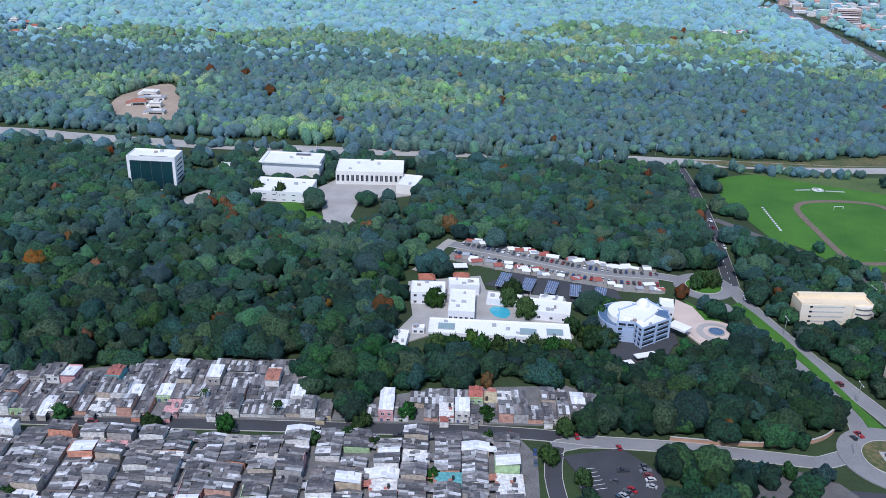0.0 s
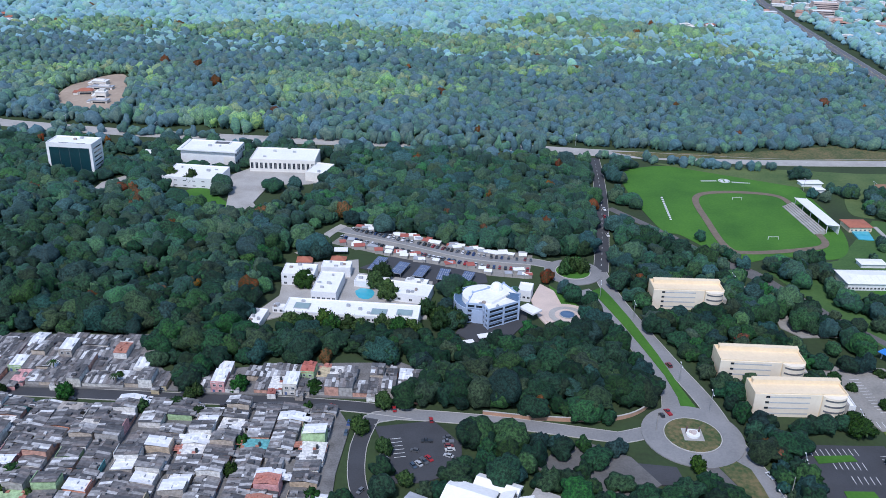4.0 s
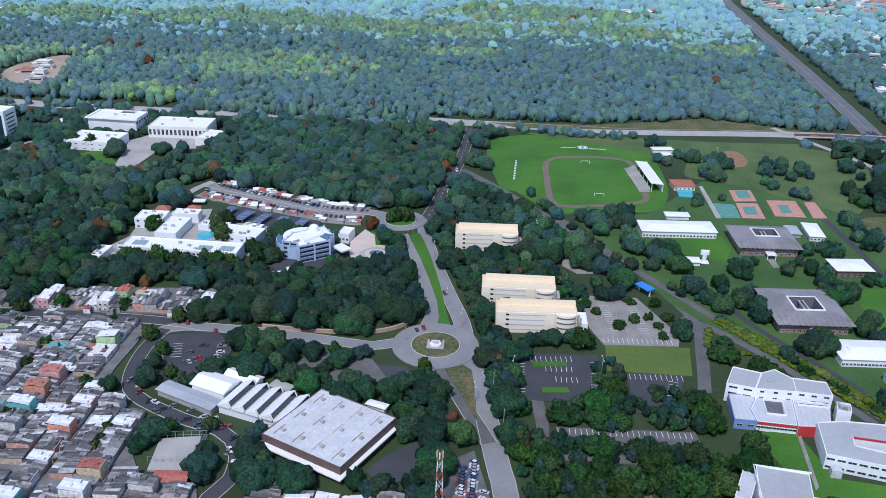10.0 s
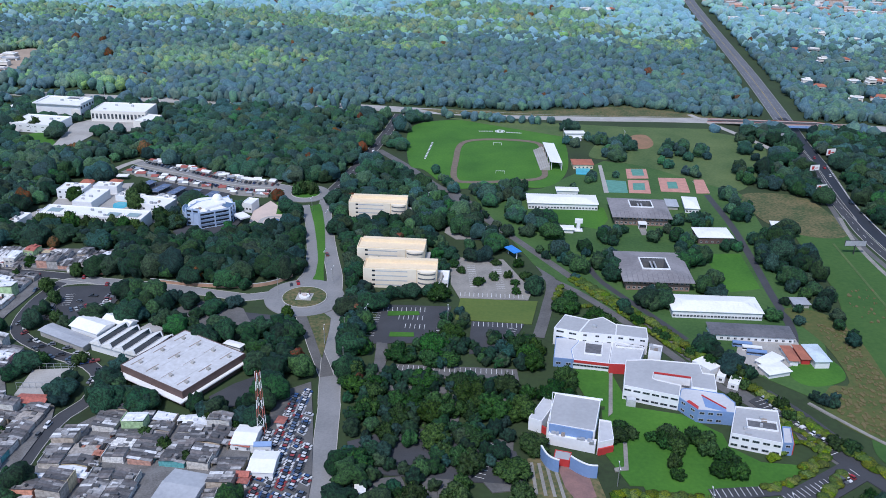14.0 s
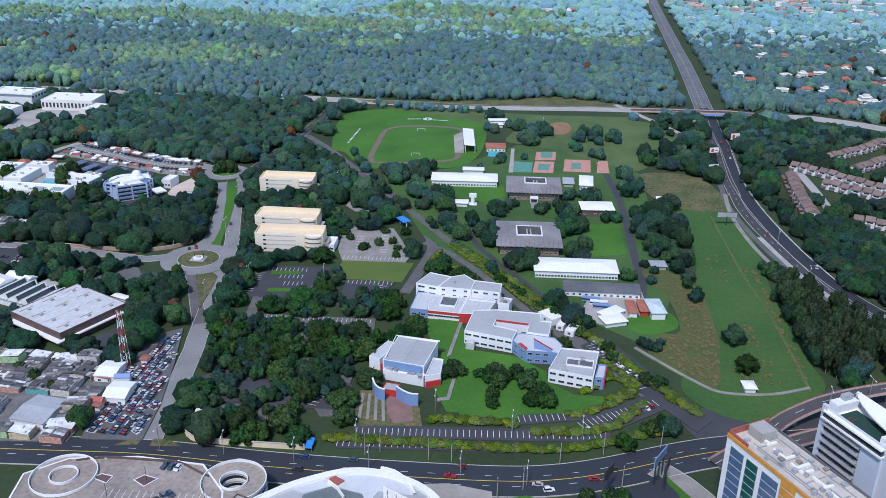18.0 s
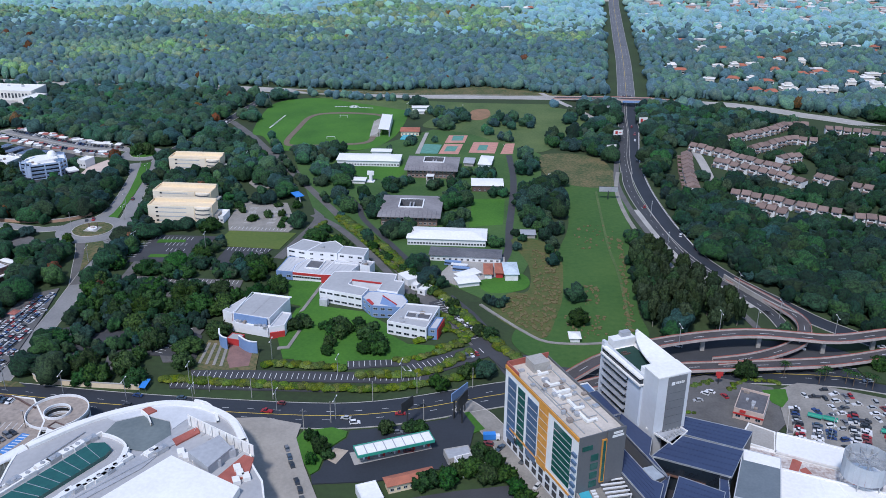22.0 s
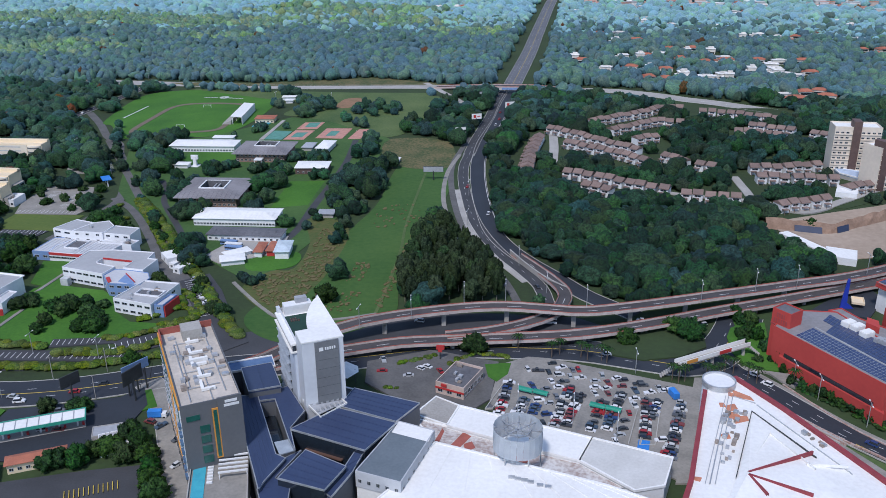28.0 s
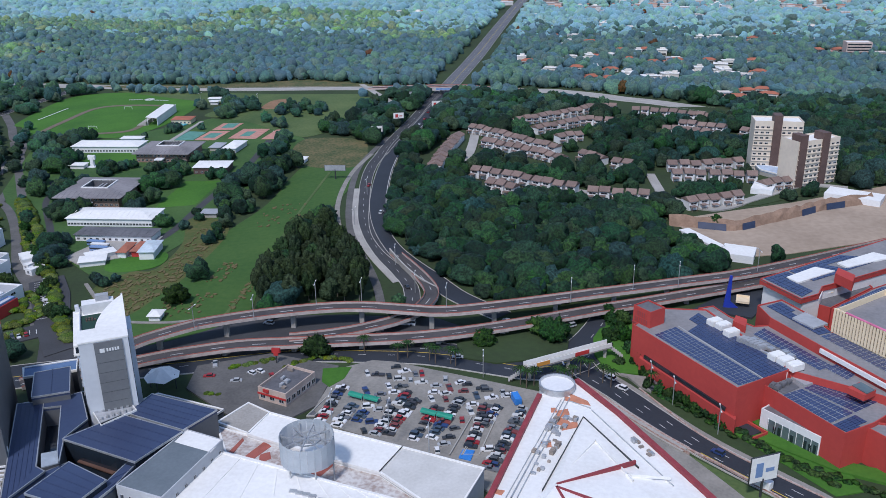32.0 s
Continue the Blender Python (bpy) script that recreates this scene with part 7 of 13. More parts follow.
part("lower_wall", Mesh().prism([Vector(q).lerp(Vector(BLK[0]).lerp(Vector(BLK[2]), 0.5), 0.02) for q in BLK], -0.5, 11), M_ROOFW, t)
slab("mall_roof", [(583.1, 87.6), (639.1, 70.9), (671.3, 56.8), (628.5, 25.1), (558.3, 36.3), (573.8, 64.0)], 13, M_ROOFW, "broad white mall roof", wall=M_WHITE, seams=9)
slab("mall_roof", [(585.3, 102.9), (588.5, 115.7), (611.3, 108.1), (636.0, 100.5), (631.4, 87.1), (615.1, 92.3)], 10, M_ROOFW, "long white mall roof strip", wall=M_WHITE)
t = slab("mall_deck", [(631.4, 87.1), (636.0, 100.5), (662.2, 92.0), (657.8, 76.8), (648.3, 73.2)], 10, mat("pale_deck_roof", (0.62, 0.61, 0.58), 0.8, (0.5, 0.49, 0.46), 0.1, 1.0), "grey roof deck with lamp posts", wall=M_WHITE)
slab("mall_deck", [(572.6, 109.8), (578.9, 122.5), (588.1, 117.3), (585.1, 104.4)], 9, M_CONC, "pale roof deck beside the podium", wall=M_CONC)
slab("mall_deck", [(573.2, 107.9), (585.2, 103.8), (631.1, 88.6), (648.0, 75.2), (638.2, 75.4), (609.7, 85.8), (581.2, 94.0)], 8.5, mat("grimy_white_membrane", (0.6, 0.58, 0.56), 0.8, (0.34, 0.27, 0.24), 0.15, 0.8, blend=0.5, edge=0.1), "grimy roof deck with patches of red membrane", wall=M_CONC)
t = thing("roof_membrane", "patches of red roof membrane on the deck", "membrane")
for pts in ([(587.4, 92.1), (591.3, 101.1), (594.3, 98.9), (590.5, 90.9)], [(592.1, 94.1), (594.8, 95.9), (596.3, 92.4), (593.2, 89.7)], [(609.4, 87.1), (613.1, 93.2), (616.5, 91.5), (613.5, 84.7)], [(581.9, 94.5), (583.7, 102.6), (584.6, 101.1), (583.5, 93.8)]):
    part("patch", Mesh().prism(pts, 8.2, 8.62), M_RUST, t)
M_MESHW = mat("pale_mesh_cladding", (0.5, 0.54, 0.58), 0.7, (0.42, 0.46, 0.5), 0.3, 2.0)
M_MESHW.node_tree.nodes["Principled BSDF"].inputs["Alpha"].default_value = 0.72
sc = (610.9, 83.6)
t = thing("screen_drum", "translucent mesh screen drum on the mall roof", "roof screen", pose(*sc, 8.5) @ Matrix.Diagonal((0.96, 0.9, 0.86, 1)))
RD = 8.4
for k in range(24):
    a0, a1 = 2 * math.pi * k / 24, 2 * math.pi * (k + 0.97) / 24
    hi = 18.0 + 0.8 * math.sin(a0)
    part("screen_panel", Mesh().add([(RD * math.cos(a), RD * math.sin(a), z) for z in (8.6, hi) for a in (a0, a1)] + [((RD - 0.1) * math.cos(a), (RD - 0.1) * math.sin(a), z) for z in (8.6, hi) for a in (a0, a1)], [(0, 1, 3, 2), (5, 4, 6, 7), (2, 3, 7, 6)]), M_MESHW, t)
    if k % 4 == 0:
        part("post", Mesh().box((RD - 0.5) * math.cos(a0) - 0.2, (RD - 0.5) * math.cos(a0) + 0.2, (RD - 0.5) * math.sin(a0) - 0.2, (RD - 0.5) * math.sin(a0) + 0.2, -0.5, 17.5), M_ALU, t)
for k in range(4):
    a = math.pi * k / 4
    part("truss", Mesh().box(-RD + 0.2, RD - 0.2, -0.15, 0.15, 16.2, 16.7, pose(0, 0, 0, 0, 0, math.degrees(a))), M_ALU, t)
for k in range(8):
    a0, a1 = math.pi * k / 4, math.pi * (k + 1) / 4
    part("truss", ribbon(Mesh(), [Vector((4.5 * math.cos(a0), 4.5 * math.sin(a0))), Vector((4.5 * math.cos(a1), 4.5 * math.sin(a1)))], -0.12, 0.12, 16.2, 16.7), M_ALU, t)

# white mall with the round drum
W = [(677.9, 130.2), (690.4, 141.3), (703.5, 121.2), (723.2, 85.6), (733.9, 65.7), (712.7, 45.1), (653.1, 38.6), (665.3, 74.9)]
t = slab("east_mall", W, 13, M_ROOFW, "white mall with red roof edges", wall=M_WHITE)
part("red_edge", ribbon(Mesh(), [Vector(p) for p in [(690.4, 141.3), (703.5, 121.2), (723.2, 85.6), (733.9, 65.7)]], -0.8, 0.8, 12, 14.2), mat("maroon_paint", (0.3, 0.05, 0.06), 0.6), t)
part("red_edge", ribbon(Mesh(), [Vector(p) for p in [(677.9, 130.2), (665.3, 74.9), (656.2, 46.8)]], -0.8, 0.8, 12, 14.2), bpy.data.materials["maroon_paint"], t)
dc = [(683.7, 136.0)][0]
part("drum", Mesh().prism(ngon(dc, 5.9, 32), -0.5, 14.6), M_WHITE, t, "round white corner drum")
dm = Mesh()
wall_ring(dm, ngon(dc, 6.2, 32), 0.5, 13.5, 15.4)
part("drum_rim", dm, M_ALU, t)
tent = [[(692.1, 117.9)][0], [(707.3, 92.1)][0], [(722.9, 68.6)][0], [(671.3, 56.4)][0], [(679.6, 78.5)][0]]
part("tent_roof", Mesh().add([(*tent[0], 13.6)] + [(*p, 13.3) for p in tent[1:]] + [(*[(683.5, 80.0)][0], 14.8)], [(0, 5, 1), (1, 5, 2), (2, 5, 3), (3, 5, 4), (4, 5, 0)]), M_ROOFW, t, "white faceted tent roof")
for a, b in ((0, 1), (0, 4)):
    part("tent_rib", ribbon(Mesh(), [Vector(tent[a]), Vector(tent[b])], -0.14, 0.14, 13.0, 13.9), M_STEEL, t)
for pts in ([(683.5, 80.3), (706.5, 93.8)], [(683.5, 79.2), (700.9, 71.1)], [(683.5, 79.2), (687.3, 69.7)]):
    part("red_beam", ribbon(Mesh(), [Vector(p) for p in pts], -0.3, 0.3, 13.6, 15.0), bpy.data.materials["maroon_paint"], t)
for a, b in ([(686.4, 129.5), (671.1, 74.8)], [(687.9, 129.6), (672.7, 75.0)]):
    part("pipe", ribbon(Mesh(), [Vector(a), Vector(b)], -0.12, 0.12, 13.0, 13.5), M_ALU, t)
for pts in ([(683.6, 118.0), (686.3, 117.6), (689.4, 113.0), (683.6, 113.4)], [(687.4, 133.6), (693.8, 128.8), (694.7, 126.0), (689.2, 127.6)], [(681.7, 123.3), (683.6, 123.5), (683.6, 120.7), (681.8, 120.5)]):
    part("membrane_patch", Mesh().prism(pts, 12.8, 13.12), mat("orange_membrane", (0.6, 0.25, 0.15), 0.8), t)
units(t, [(674.2, 100.6), (686.3, 124.6), (691.8, 121.7), (679.6, 84.2)], 13, 16, 3)
units(t, [(673.6, 80.8), (685.6, 121.9), (690.2, 120.6), (679.2, 78.7)], 13, 16, 8, 0.7)
units(t, [(703.4, 115.2), (710.6, 101.7), (714.7, 94.8), (708.9, 101.5)], 13, 8, 9, 0.8)
for pts in ([(683.4, 121.5), (687.2, 123.3), (687.8, 119.9), (684.0, 117.4)], [(684.9, 113.1), (690.1, 116.4), (690.3, 112.7), (685.2, 110.2)], [(686.4, 131.2), (692.7, 128.9), (691.4, 126.6), (685.9, 128.6)], [(666.3, 78.5), (669.2, 78.1), (668.3, 75.9), (666.0, 76.7)], [(678.8, 102.9), (681.8, 104.7), (682.1, 101.0), (679.6, 100.2)]):
    part("membrane_patch", Mesh().prism(pts, 12.8, 13.11), bpy.data.materials["orange_membrane"], t)
for a, b in ([(685.1, 128.5), (669.6, 74.7)], [(686.2, 128.7), (670.9, 74.8)], [(687.7, 128.1), (694.6, 124.1)], [(694.9, 123.1), (716.4, 84.9)]):
    part("pipe", ribbon(Mesh(), [Vector(a), Vector(b)], -0.1, 0.1, 13.0, 13.4), M_ALU, t)
for a, b in ([(695.4, 104.5), (705.2, 85.1)], [(695.4, 104.5), (687.7, 90.3)], [(703.1, 87.7), (716.0, 87.6)]):
    part("tent_fold", ribbon(Mesh(), [Vector(a), Vector(b)], -0.16, 0.16, 13.4, 14.45), M_ROOFW, t)
t = thing("roof_vents_row", "row of low roof vents on the white roof", "roof vent", group="roof vents")
for c in [(609.6, 71.4), (611.6, 70.8), (613.7, 70.3), (615.7, 69.7), (618.6, 68.4), (621.1, 67.9)]:
    part("vent", Mesh().box(c[0] - 1, c[0] + 1, c[1] - 0.7, c[1] + 0.7, 12.9, 13.5), M_ALU, t)

flat("store_shed", [(456.4, 92.6), (455.0, 96.9), (464.3, 100.7), (468.2, 92.6)], 3.6, M_CONC, M_ROOFG, "low grey-roofed store by the hedge", "shed", parapet=0.2)
bay_a, bay_b = Vector((462.9, 61.2)), Vector((477.8, 68.8))
across = Vector((bay_b.y - bay_a.y, bay_a.x - bay_b.x)).normalized()
bays = Mesh()
for k in range(12):
    p = bay_a.lerp(bay_b, k / 11)
    ribbon(bays, [p - across * 2.4, p + across * 2.4], -0.1, 0.1, 0.3, 1.05)
struct("bay_lines", bays, M_MARKY, "faded yellow parking bay lines", "road marking")
# fast food restaurant
t = flat("restaurant", [(577.3, 138.7), (588.9, 134.2), (593.5, 151.9), (581.9, 156.1)], 6, mat("salmon_render", (0.6, 0.47, 0.4), 0.8), M_DARKROOF, "pale salmon fast food restaurant with red trim", "restaurant", parapet=1.0, ac=5, storeys=1, wins=((0, 3), (1, 6)), wh=(2.2, 2.0))
m, lx, ly = rect([(577.3, 138.7), (588.9, 134.2), (593.5, 151.9), (581.9, 156.1)])
part("red_trim", Mesh().box(-lx / 2 - 0.2, lx / 2 + 0.2, -ly / 2 - 0.25, -ly / 2 - 0.02, 3.1, 3.8, m), M_REDW, t)
part("sign_mark", Mesh().box(-lx * 0.3, -lx * 0.1, -ly / 2 - 0.4, -ly / 2 - 0.02, 4.4, 5.6, m), M_REDW, t)
t = thing("sign_mast", "red roadside sign on a tall mast", "sign", pose(*[(574.8, 166.0)][0], 0))
part("mast", Mesh().box(-0.2, 0.2, -0.2, 0.2, 0, 7), M_STEEL, t)
part("sign_board", Mesh().prism([(-1.6, -0.3), (1.6, -0.3), (1.9, 0.3), (-1.3, 0.3)], 5.2, 7.2).box(-0.9, 0.9, -0.35, 0.35, 4, 5.2), M_REDW, t)
tc = (537.8, 144.1)
t = thing("tensile_canopy", "white tensile canopy beside the tower", "canopy", pose(*tc, 0))
part("canopy", Mesh().add([(0, 0, 9)] + [(6.5 * math.cos(a), 6.5 * math.sin(a), 5 + 0.8 * (k % 2)) for k, a in enumerate([i * math.pi / 6 for i in range(12)])], [(0, 1 + k, 1 + (k + 1) % 12) for k in range(12)]), M_ROOFW, t)
for k in range(4):
    part("post", Mesh().box(5 * math.cos(k * 1.57) - 0.15, 5 * math.cos(k * 1.57) + 0.15, 5 * math.sin(k * 1.57) - 0.15, 5 * math.sin(k * 1.57) + 0.15, 0, 6), M_STEEL, t)

# ---- red mall ----
def solar_field(parent, pts, z, nx, ny, skip=()):
    """Rows of solar panels over a quadrilateral."""
    a, b, c, d = (Vector(p) for p in pts)
    for j in range(ny):
        for i in range(nx):
            if (i, j) in skip:
                continue
            u0, u1, v0, v1 = (i + 0.06) / nx, (i + 0.94) / nx, (j + 0.04) / ny, (j + 0.93) / ny
            q = [a.lerp(b, u).lerp(d.lerp(c, u), v) for u, v in ((u0, v0), (u1, v0), (u1, v1), (u0, v1))]
            part("solar_panel", Mesh().prism([tuple(p) for p in q], z + 0.1, z + 0.3), M_SOLAR, parent)
    if not skip:
        part("panel_frame", Mesh().prism([tuple(p) for p in (a, b, c, d)], z + 0.06, z + 0.24), M_ALU, parent, "pale metal frame under the panels")


def letter_bars(parent, a, b, z0, z1, material, n, seed):
    """Sign lettering as plain upright bars along a wall."""
    lr = random.Random(seed)
    a, b = Vector(a), Vector(b)
    for k in range(n):
        if lr.random() < 0.14:
            continue
        u0, u1 = (k + 0.12) / n, (k + 0.12 + lr.uniform(0.4, 0.72)) / n
        part("letter_bar", ribbon(Mesh(), [a.lerp(b, u0), a.lerp(b, u1)], -0.12, 0.12, z0, z1), material, parent)


def steel_box(parent, c, turn, lx, ly, z, h, material):
    """A roof plant unit: body on rails, with a fan cowl."""
    m = pose(c[0], c[1], z, 0, 0, turn)
    part("plant_unit", Mesh().box(-lx / 2, lx / 2, -ly / 2, ly / 2, 0.3, h, m).box(-lx / 2 + 0.2, lx / 2 - 0.2, -ly / 2 + 0.15, ly / 2 - 0.15, h, h + 0.25, m), material, parent)
    part("rail", Mesh().box(-lx / 2 - 0.3, lx / 2 + 0.3, -ly / 2 + 0.2, -ly / 2 + 0.4, 0, 0.3, m), M_STEEL, parent)


M_FELT = mat("grey_roof_felt", (0.27, 0.26, 0.265), 0.85, (0.19, 0.185, 0.19), 0.08, 0.8)
M_SHOPGL = mat("shop_glass", (0.13, 0.17, 0.175), 0.12, (0.09, 0.12, 0.13), 0.2, 1.0, spec=0.8)
M_SIGNRED = mat("dull_red_sign", (0.33, 0.06, 0.06), 0.6, (0.26, 0.05, 0.05), 0.2, 1.0)
R1 = [(712.8, 180.0), (742.9, 135.5), (763.1, 150.1), (742.3, 196.4), (724.7, 196.4)]
t = flat("red_mall", R1, 17, M_BRICKRED, M_FELT, "red rendered mall block with solar roof", "shopping mall", parapet=0.35, boxy=False)
solar_field(t, [(719.7, 172.5), (743.8, 137.4), (752.2, 142.8), (728.4, 180.0)], 16.6, 26, 5)
solar_field(t, [(729.8, 181.1), (753.1, 143.6), (763.2, 150.5), (738.8, 193.5)], 16.6, 26, 6, {(i, j) for i in range(3) for j in (0, 1, 2)})
part("roof_walk", ribbon(Mesh(), [Vector(p) for p in [(729.4, 180.6), (752.7, 143.2)]], -0.25, 0.25, 16.6, 16.95), M_ROOFG, t, "pale walkway between the panel fields")
part("plinth", Mesh().prism([(715.0, 173.9), (743.0, 133.3), (744.0, 136.7), (716.4, 177.9)], -0.5, 6), M_BRICKRED, t)
# dark ribbon on the wall paints in the shadow gap over the plinth
part("strip_window", ribbon(Mesh(), [Vector((717.0, 173.8)), Vector((740.9, 138.5))], -0.6, 0.6, 6.1, 7.6), M_GLASS, t, "dark strip for the shadow gap above the plinth")
letter_bars(t, [(716.4, 175.3), (721.1, 168.4)][0], [(716.4, 175.3), (721.1, 168.4)][1], 12.6, 14.6, M_SIGNRED, 5, 3)
t = flat("red_mall_tower", [(712.8, 184.5), (718.7, 177.5), (724.2, 183.5), (718.6, 189.7)], 23.4, M_BRICKRED, M_DARKROOF, "red square corner tower of the mall", "tower", parapet=0.5)
m, lx, ly = rect([(712.8, 184.5), (718.7, 177.5), (724.2, 183.5), (718.6, 189.7)])
for q in (m, m @ pose(0, 0, 0, 0, 0, 90), m @ pose(0, 0, 0, 0, 0, -90)):
    for k in range(2):
        letter_bars(t, (q @ Vector((-lx / 2 + 1, -ly / 2 - 0.05, 0))).xy, (q @ Vector((lx / 2 - 1, -ly / 2 - 0.05, 0))).xy, 17.4 + 2.6 * k, 19.4 + 2.6 * k, M_SIGNRED, 6, k)
part("string_course", Mesh().box(-lx / 2 - 0.2, lx / 2 + 0.2, -ly / 2 - 0.2, ly / 2 + 0.2, 16.2, 16.6, m), M_SIGNRED, t)
t = flat("red_mall", [(752.5, 145.4), (772.0, 116.2), (782.9, 123.4), (800.8, 139.9), (777.3, 151.3), (771.9, 158.0), (764.2, 153.2)], 14, M_BRICKRED, M_FELT, "red rendered mall wing with solar roof", "shopping mall", parapet=0.5, boxy=False)
solar_field(t, [(758.3, 138.1), (769.1, 122.0), (778.3, 128.9), (765.8, 142.9)], 13.5, 13, 3)
solar_field(t, [(766.3, 143.4), (778.8, 129.3), (789.5, 137.7), (771.9, 147.3)], 13.5, 13, 3)
solar_field(t, [(769.4, 121.0), (772.8, 117.3), (781.4, 123.2), (778.4, 127.9)], 13.5, 5, 5, {(4, 4), (4, 3)})
part("plant_well", Mesh().prism([(755.3, 143.8), (759.0, 138.9), (765.2, 144.0), (762.7, 149.1)], 13.45, 13.7), M_DARKROOF, t, "dark plant well")
part("roof_deck", Mesh().prism([(763.6, 150.7), (771.4, 156.2), (776.6, 150.4), (767.2, 144.8)], 13.4, 14.2), M_ROOFG, t, "raised grey roof deck")
for c in [(756.4, 143.5), (757.7, 142.1), (760.0, 144.6), (762.0, 146.3)]:
    steel_box(t, c, 52, 2.6, 1.8, 13.5, 1.3, M_DARKROOF)
for c in [(762.0, 150.2), (763.6, 151.9)]:
    steel_box(t, c, 52, 1.4, 1.4, 13.5, 2.6, M_ROOFW)
letter_bars(t, [(762.1, 131.6), (767.4, 124.8)][0], [(762.1, 131.6), (767.4, 124.8)][1], 8.4, 10.2, M_WHITE, 9, 5)
flat("red_mall", [(779.7, 122.7), (792.1, 106.4), (807.9, 122.1), (784.3, 125.4)], 13, M_BRICKRED, M_FELT, "red rendered mall wing with grey roof", "shopping mall", boxy=False)
t = flat("glass_store", [(752.6, 138.1), (767.5, 122.6), (771.0, 126.7), (756.0, 142.7)], 8, M_WHITE, M_DARKROOF, "white and glass store front of the mall", "shopping mall", parapet=0.4)
a, b = Vector((752.6, 138.1)), Vector((767.5, 122.6))
part("glass_front", ribbon(Mesh(), [a.lerp(b, 0.12), a.lerp(b, 0.97)], -0.15, 0.15, 0.6, 5.4), M_SHOPGL, t, "tall shop glazing")
for k in range(8):
    p = a.lerp(b, 0.12 + 0.85 * k / 7)
    part("mullion", Mesh().box(p.x - 0.12, p.x + 0.12, p.y - 0.28, p.y + 0.28, 0.5, 5.5), M_WHITE, t)
for k, u in enumerate((0.22, 0.3, 0.52, 0.74, 0.82, 0.9)):
    p, q = a.lerp(b, u), a.lerp(b, u + 0.05)
    part("shop_display", ribbon(Mesh(), [p, q], -0.25, 0.25, 0.9, 3.6 + 0.5 * (k % 2)), M_GLASS, t)
t = flat("red_mall", [(763.5, 150.4), (742.8, 197.0)] + [(739.6, 198.8), (745.8, 201.6), (750.7, 192.1), (758.3, 184.4), (764.7, 186.0), (777.4, 165.7), (801.6, 124.6)] + [(788.6, 136.2)], 16.5, M_BRICKRED, M_FELT, "low red mall roof with white cooling plant", "shopping mall", parapet=0.4, boxy=False)
solar_field(t, [(756.5, 177.5), (773.3, 151.6), (778.9, 155.0), (761.6, 183.2)], 16.1, 15, 3)
solar_field(t, [(776.1, 153.1), (780.9, 145.8), (785.4, 150.5), (780.8, 157.2)], 16.1, 5, 3)
for c in [(743.4, 183.8), (746.0, 180.7), (748.0, 175.2), (760.3, 157.9), (762.7, 154.8), (765.1, 151.4)]:
    steel_box(t, c, 122, 3.4, 5.2, 16.2, 2.6, M_ROOFW)
for c in [(750.9, 170.4), (752.2, 169.6), (753.3, 168.4), (754.5, 167.2), (755.6, 166.0), (756.8, 164.8)]:
    steel_box(t, c, 122, 1.7, 3.6, 16.2, 2.2, M_ROOFG)
for c in [(755.7, 171.3), (757.3, 169.2), (758.7, 166.7), (759.9, 164.6), (764.5, 162.5), (765.7, 159.7)]:
    steel_box(t, c, 122, 2.6, 2.4, 16.2, 1.4, M_ALU)
part("duct", ribbon(Mesh(), [Vector(p) for p in [(750.2, 173.7), (756.0, 163.6), (758.7, 160.4)]], -0.5, 0.5, 16.2, 17.2), M_ALU, t)
part("lift_house", Mesh().prism([(749.9, 182.9), (753.8, 178.5), (755.5, 184.9), (751.9, 188.0)], 16.1, 19), M_BRICKRED, t)
part("plant_shed", Mesh().prism([(778.1, 137.1), (782.0, 132.5), (786.8, 136.5), (783.0, 141.2)], 16.1, 18.3), M_BRICKRED, t)
part("skylight", Mesh().prism([(779.8, 138.3), (782.8, 133.2), (786.1, 136.0), (783.3, 140.5)], 18.3, 18.7), M_SHOPGL, t)
t = flat("red_mall", [(761.5, 196.1), (763.8, 185.1), (776.3, 163.2), (800.5, 123.4), (815.8, 136.6), (783.6, 175.5), (780.4, 187.6), (772.2, 202.4)], 20, M_BRICKRED, M_FELT, "red mall wing with long solar roof", "shopping mall", parapet=0.5, boxy=False)
solar_field(t, [(764.9, 195.9), (778.3, 172.3), (783.4, 175.0), (771.4, 200.7)], 19.5, 13, 3, {(i, 2) for i in range(4, 10)})
solar_field(t, [(778.5, 171.4), (796.5, 140.5), (802.4, 144.8), (783.9, 174.6)], 19.5, 18, 3)
part("roof_deck", Mesh().prism([(771.8, 184.8), (777.4, 176.7), (783.8, 181.1), (777.9, 190.4)], 19.4, 20.4), M_ROOFG, t, "raised grey roof deck")
part("white_band", ribbon(Mesh(), [Vector(p) for p in [(776.4, 162.8), (800.1, 123.4)]], -0.5, 0.12, 17.6, 19.2), M_WHITE, t, "white band under the parapet")
t = thing("mall_pavilion", "white and red mall pavilion with solar roof and skylights", "shopping mall")
PV = [Vector(p) for p in [(771.1, 235.1), (783.3, 214.9), (792.0, 220.9), (795.5, 228.8), (805.6, 235.2), (828.5, 251.2), (852.4, 269.7), (867.8, 311.0), (813.5, 268.3)]]
PV = PV if sum(p.x * q.y - q.x * p.y for p, q in zip(PV, PV[1:] + PV[:1])) > 0 else PV[::-1]
pc = sum(PV, Vector((0, 0))) / len(PV)
w = Mesh()
wall_ring(w, [pc + (p - pc) * 0.95 for p in PV], 0.4, -0.5, 12.6)
part("wall", w, M_WHITE, t)
w = Mesh()
wall_ring(w, PV, 0.4, 12.6, 15)
part("fascia", w, M_BRICKRED, t, "red roof edge")
part("roof", Mesh().prism([tuple(p) for p in PV], 14.3, 14.7), M_FELT, t)
keep_clear([tuple(p) for p in PV], 3)
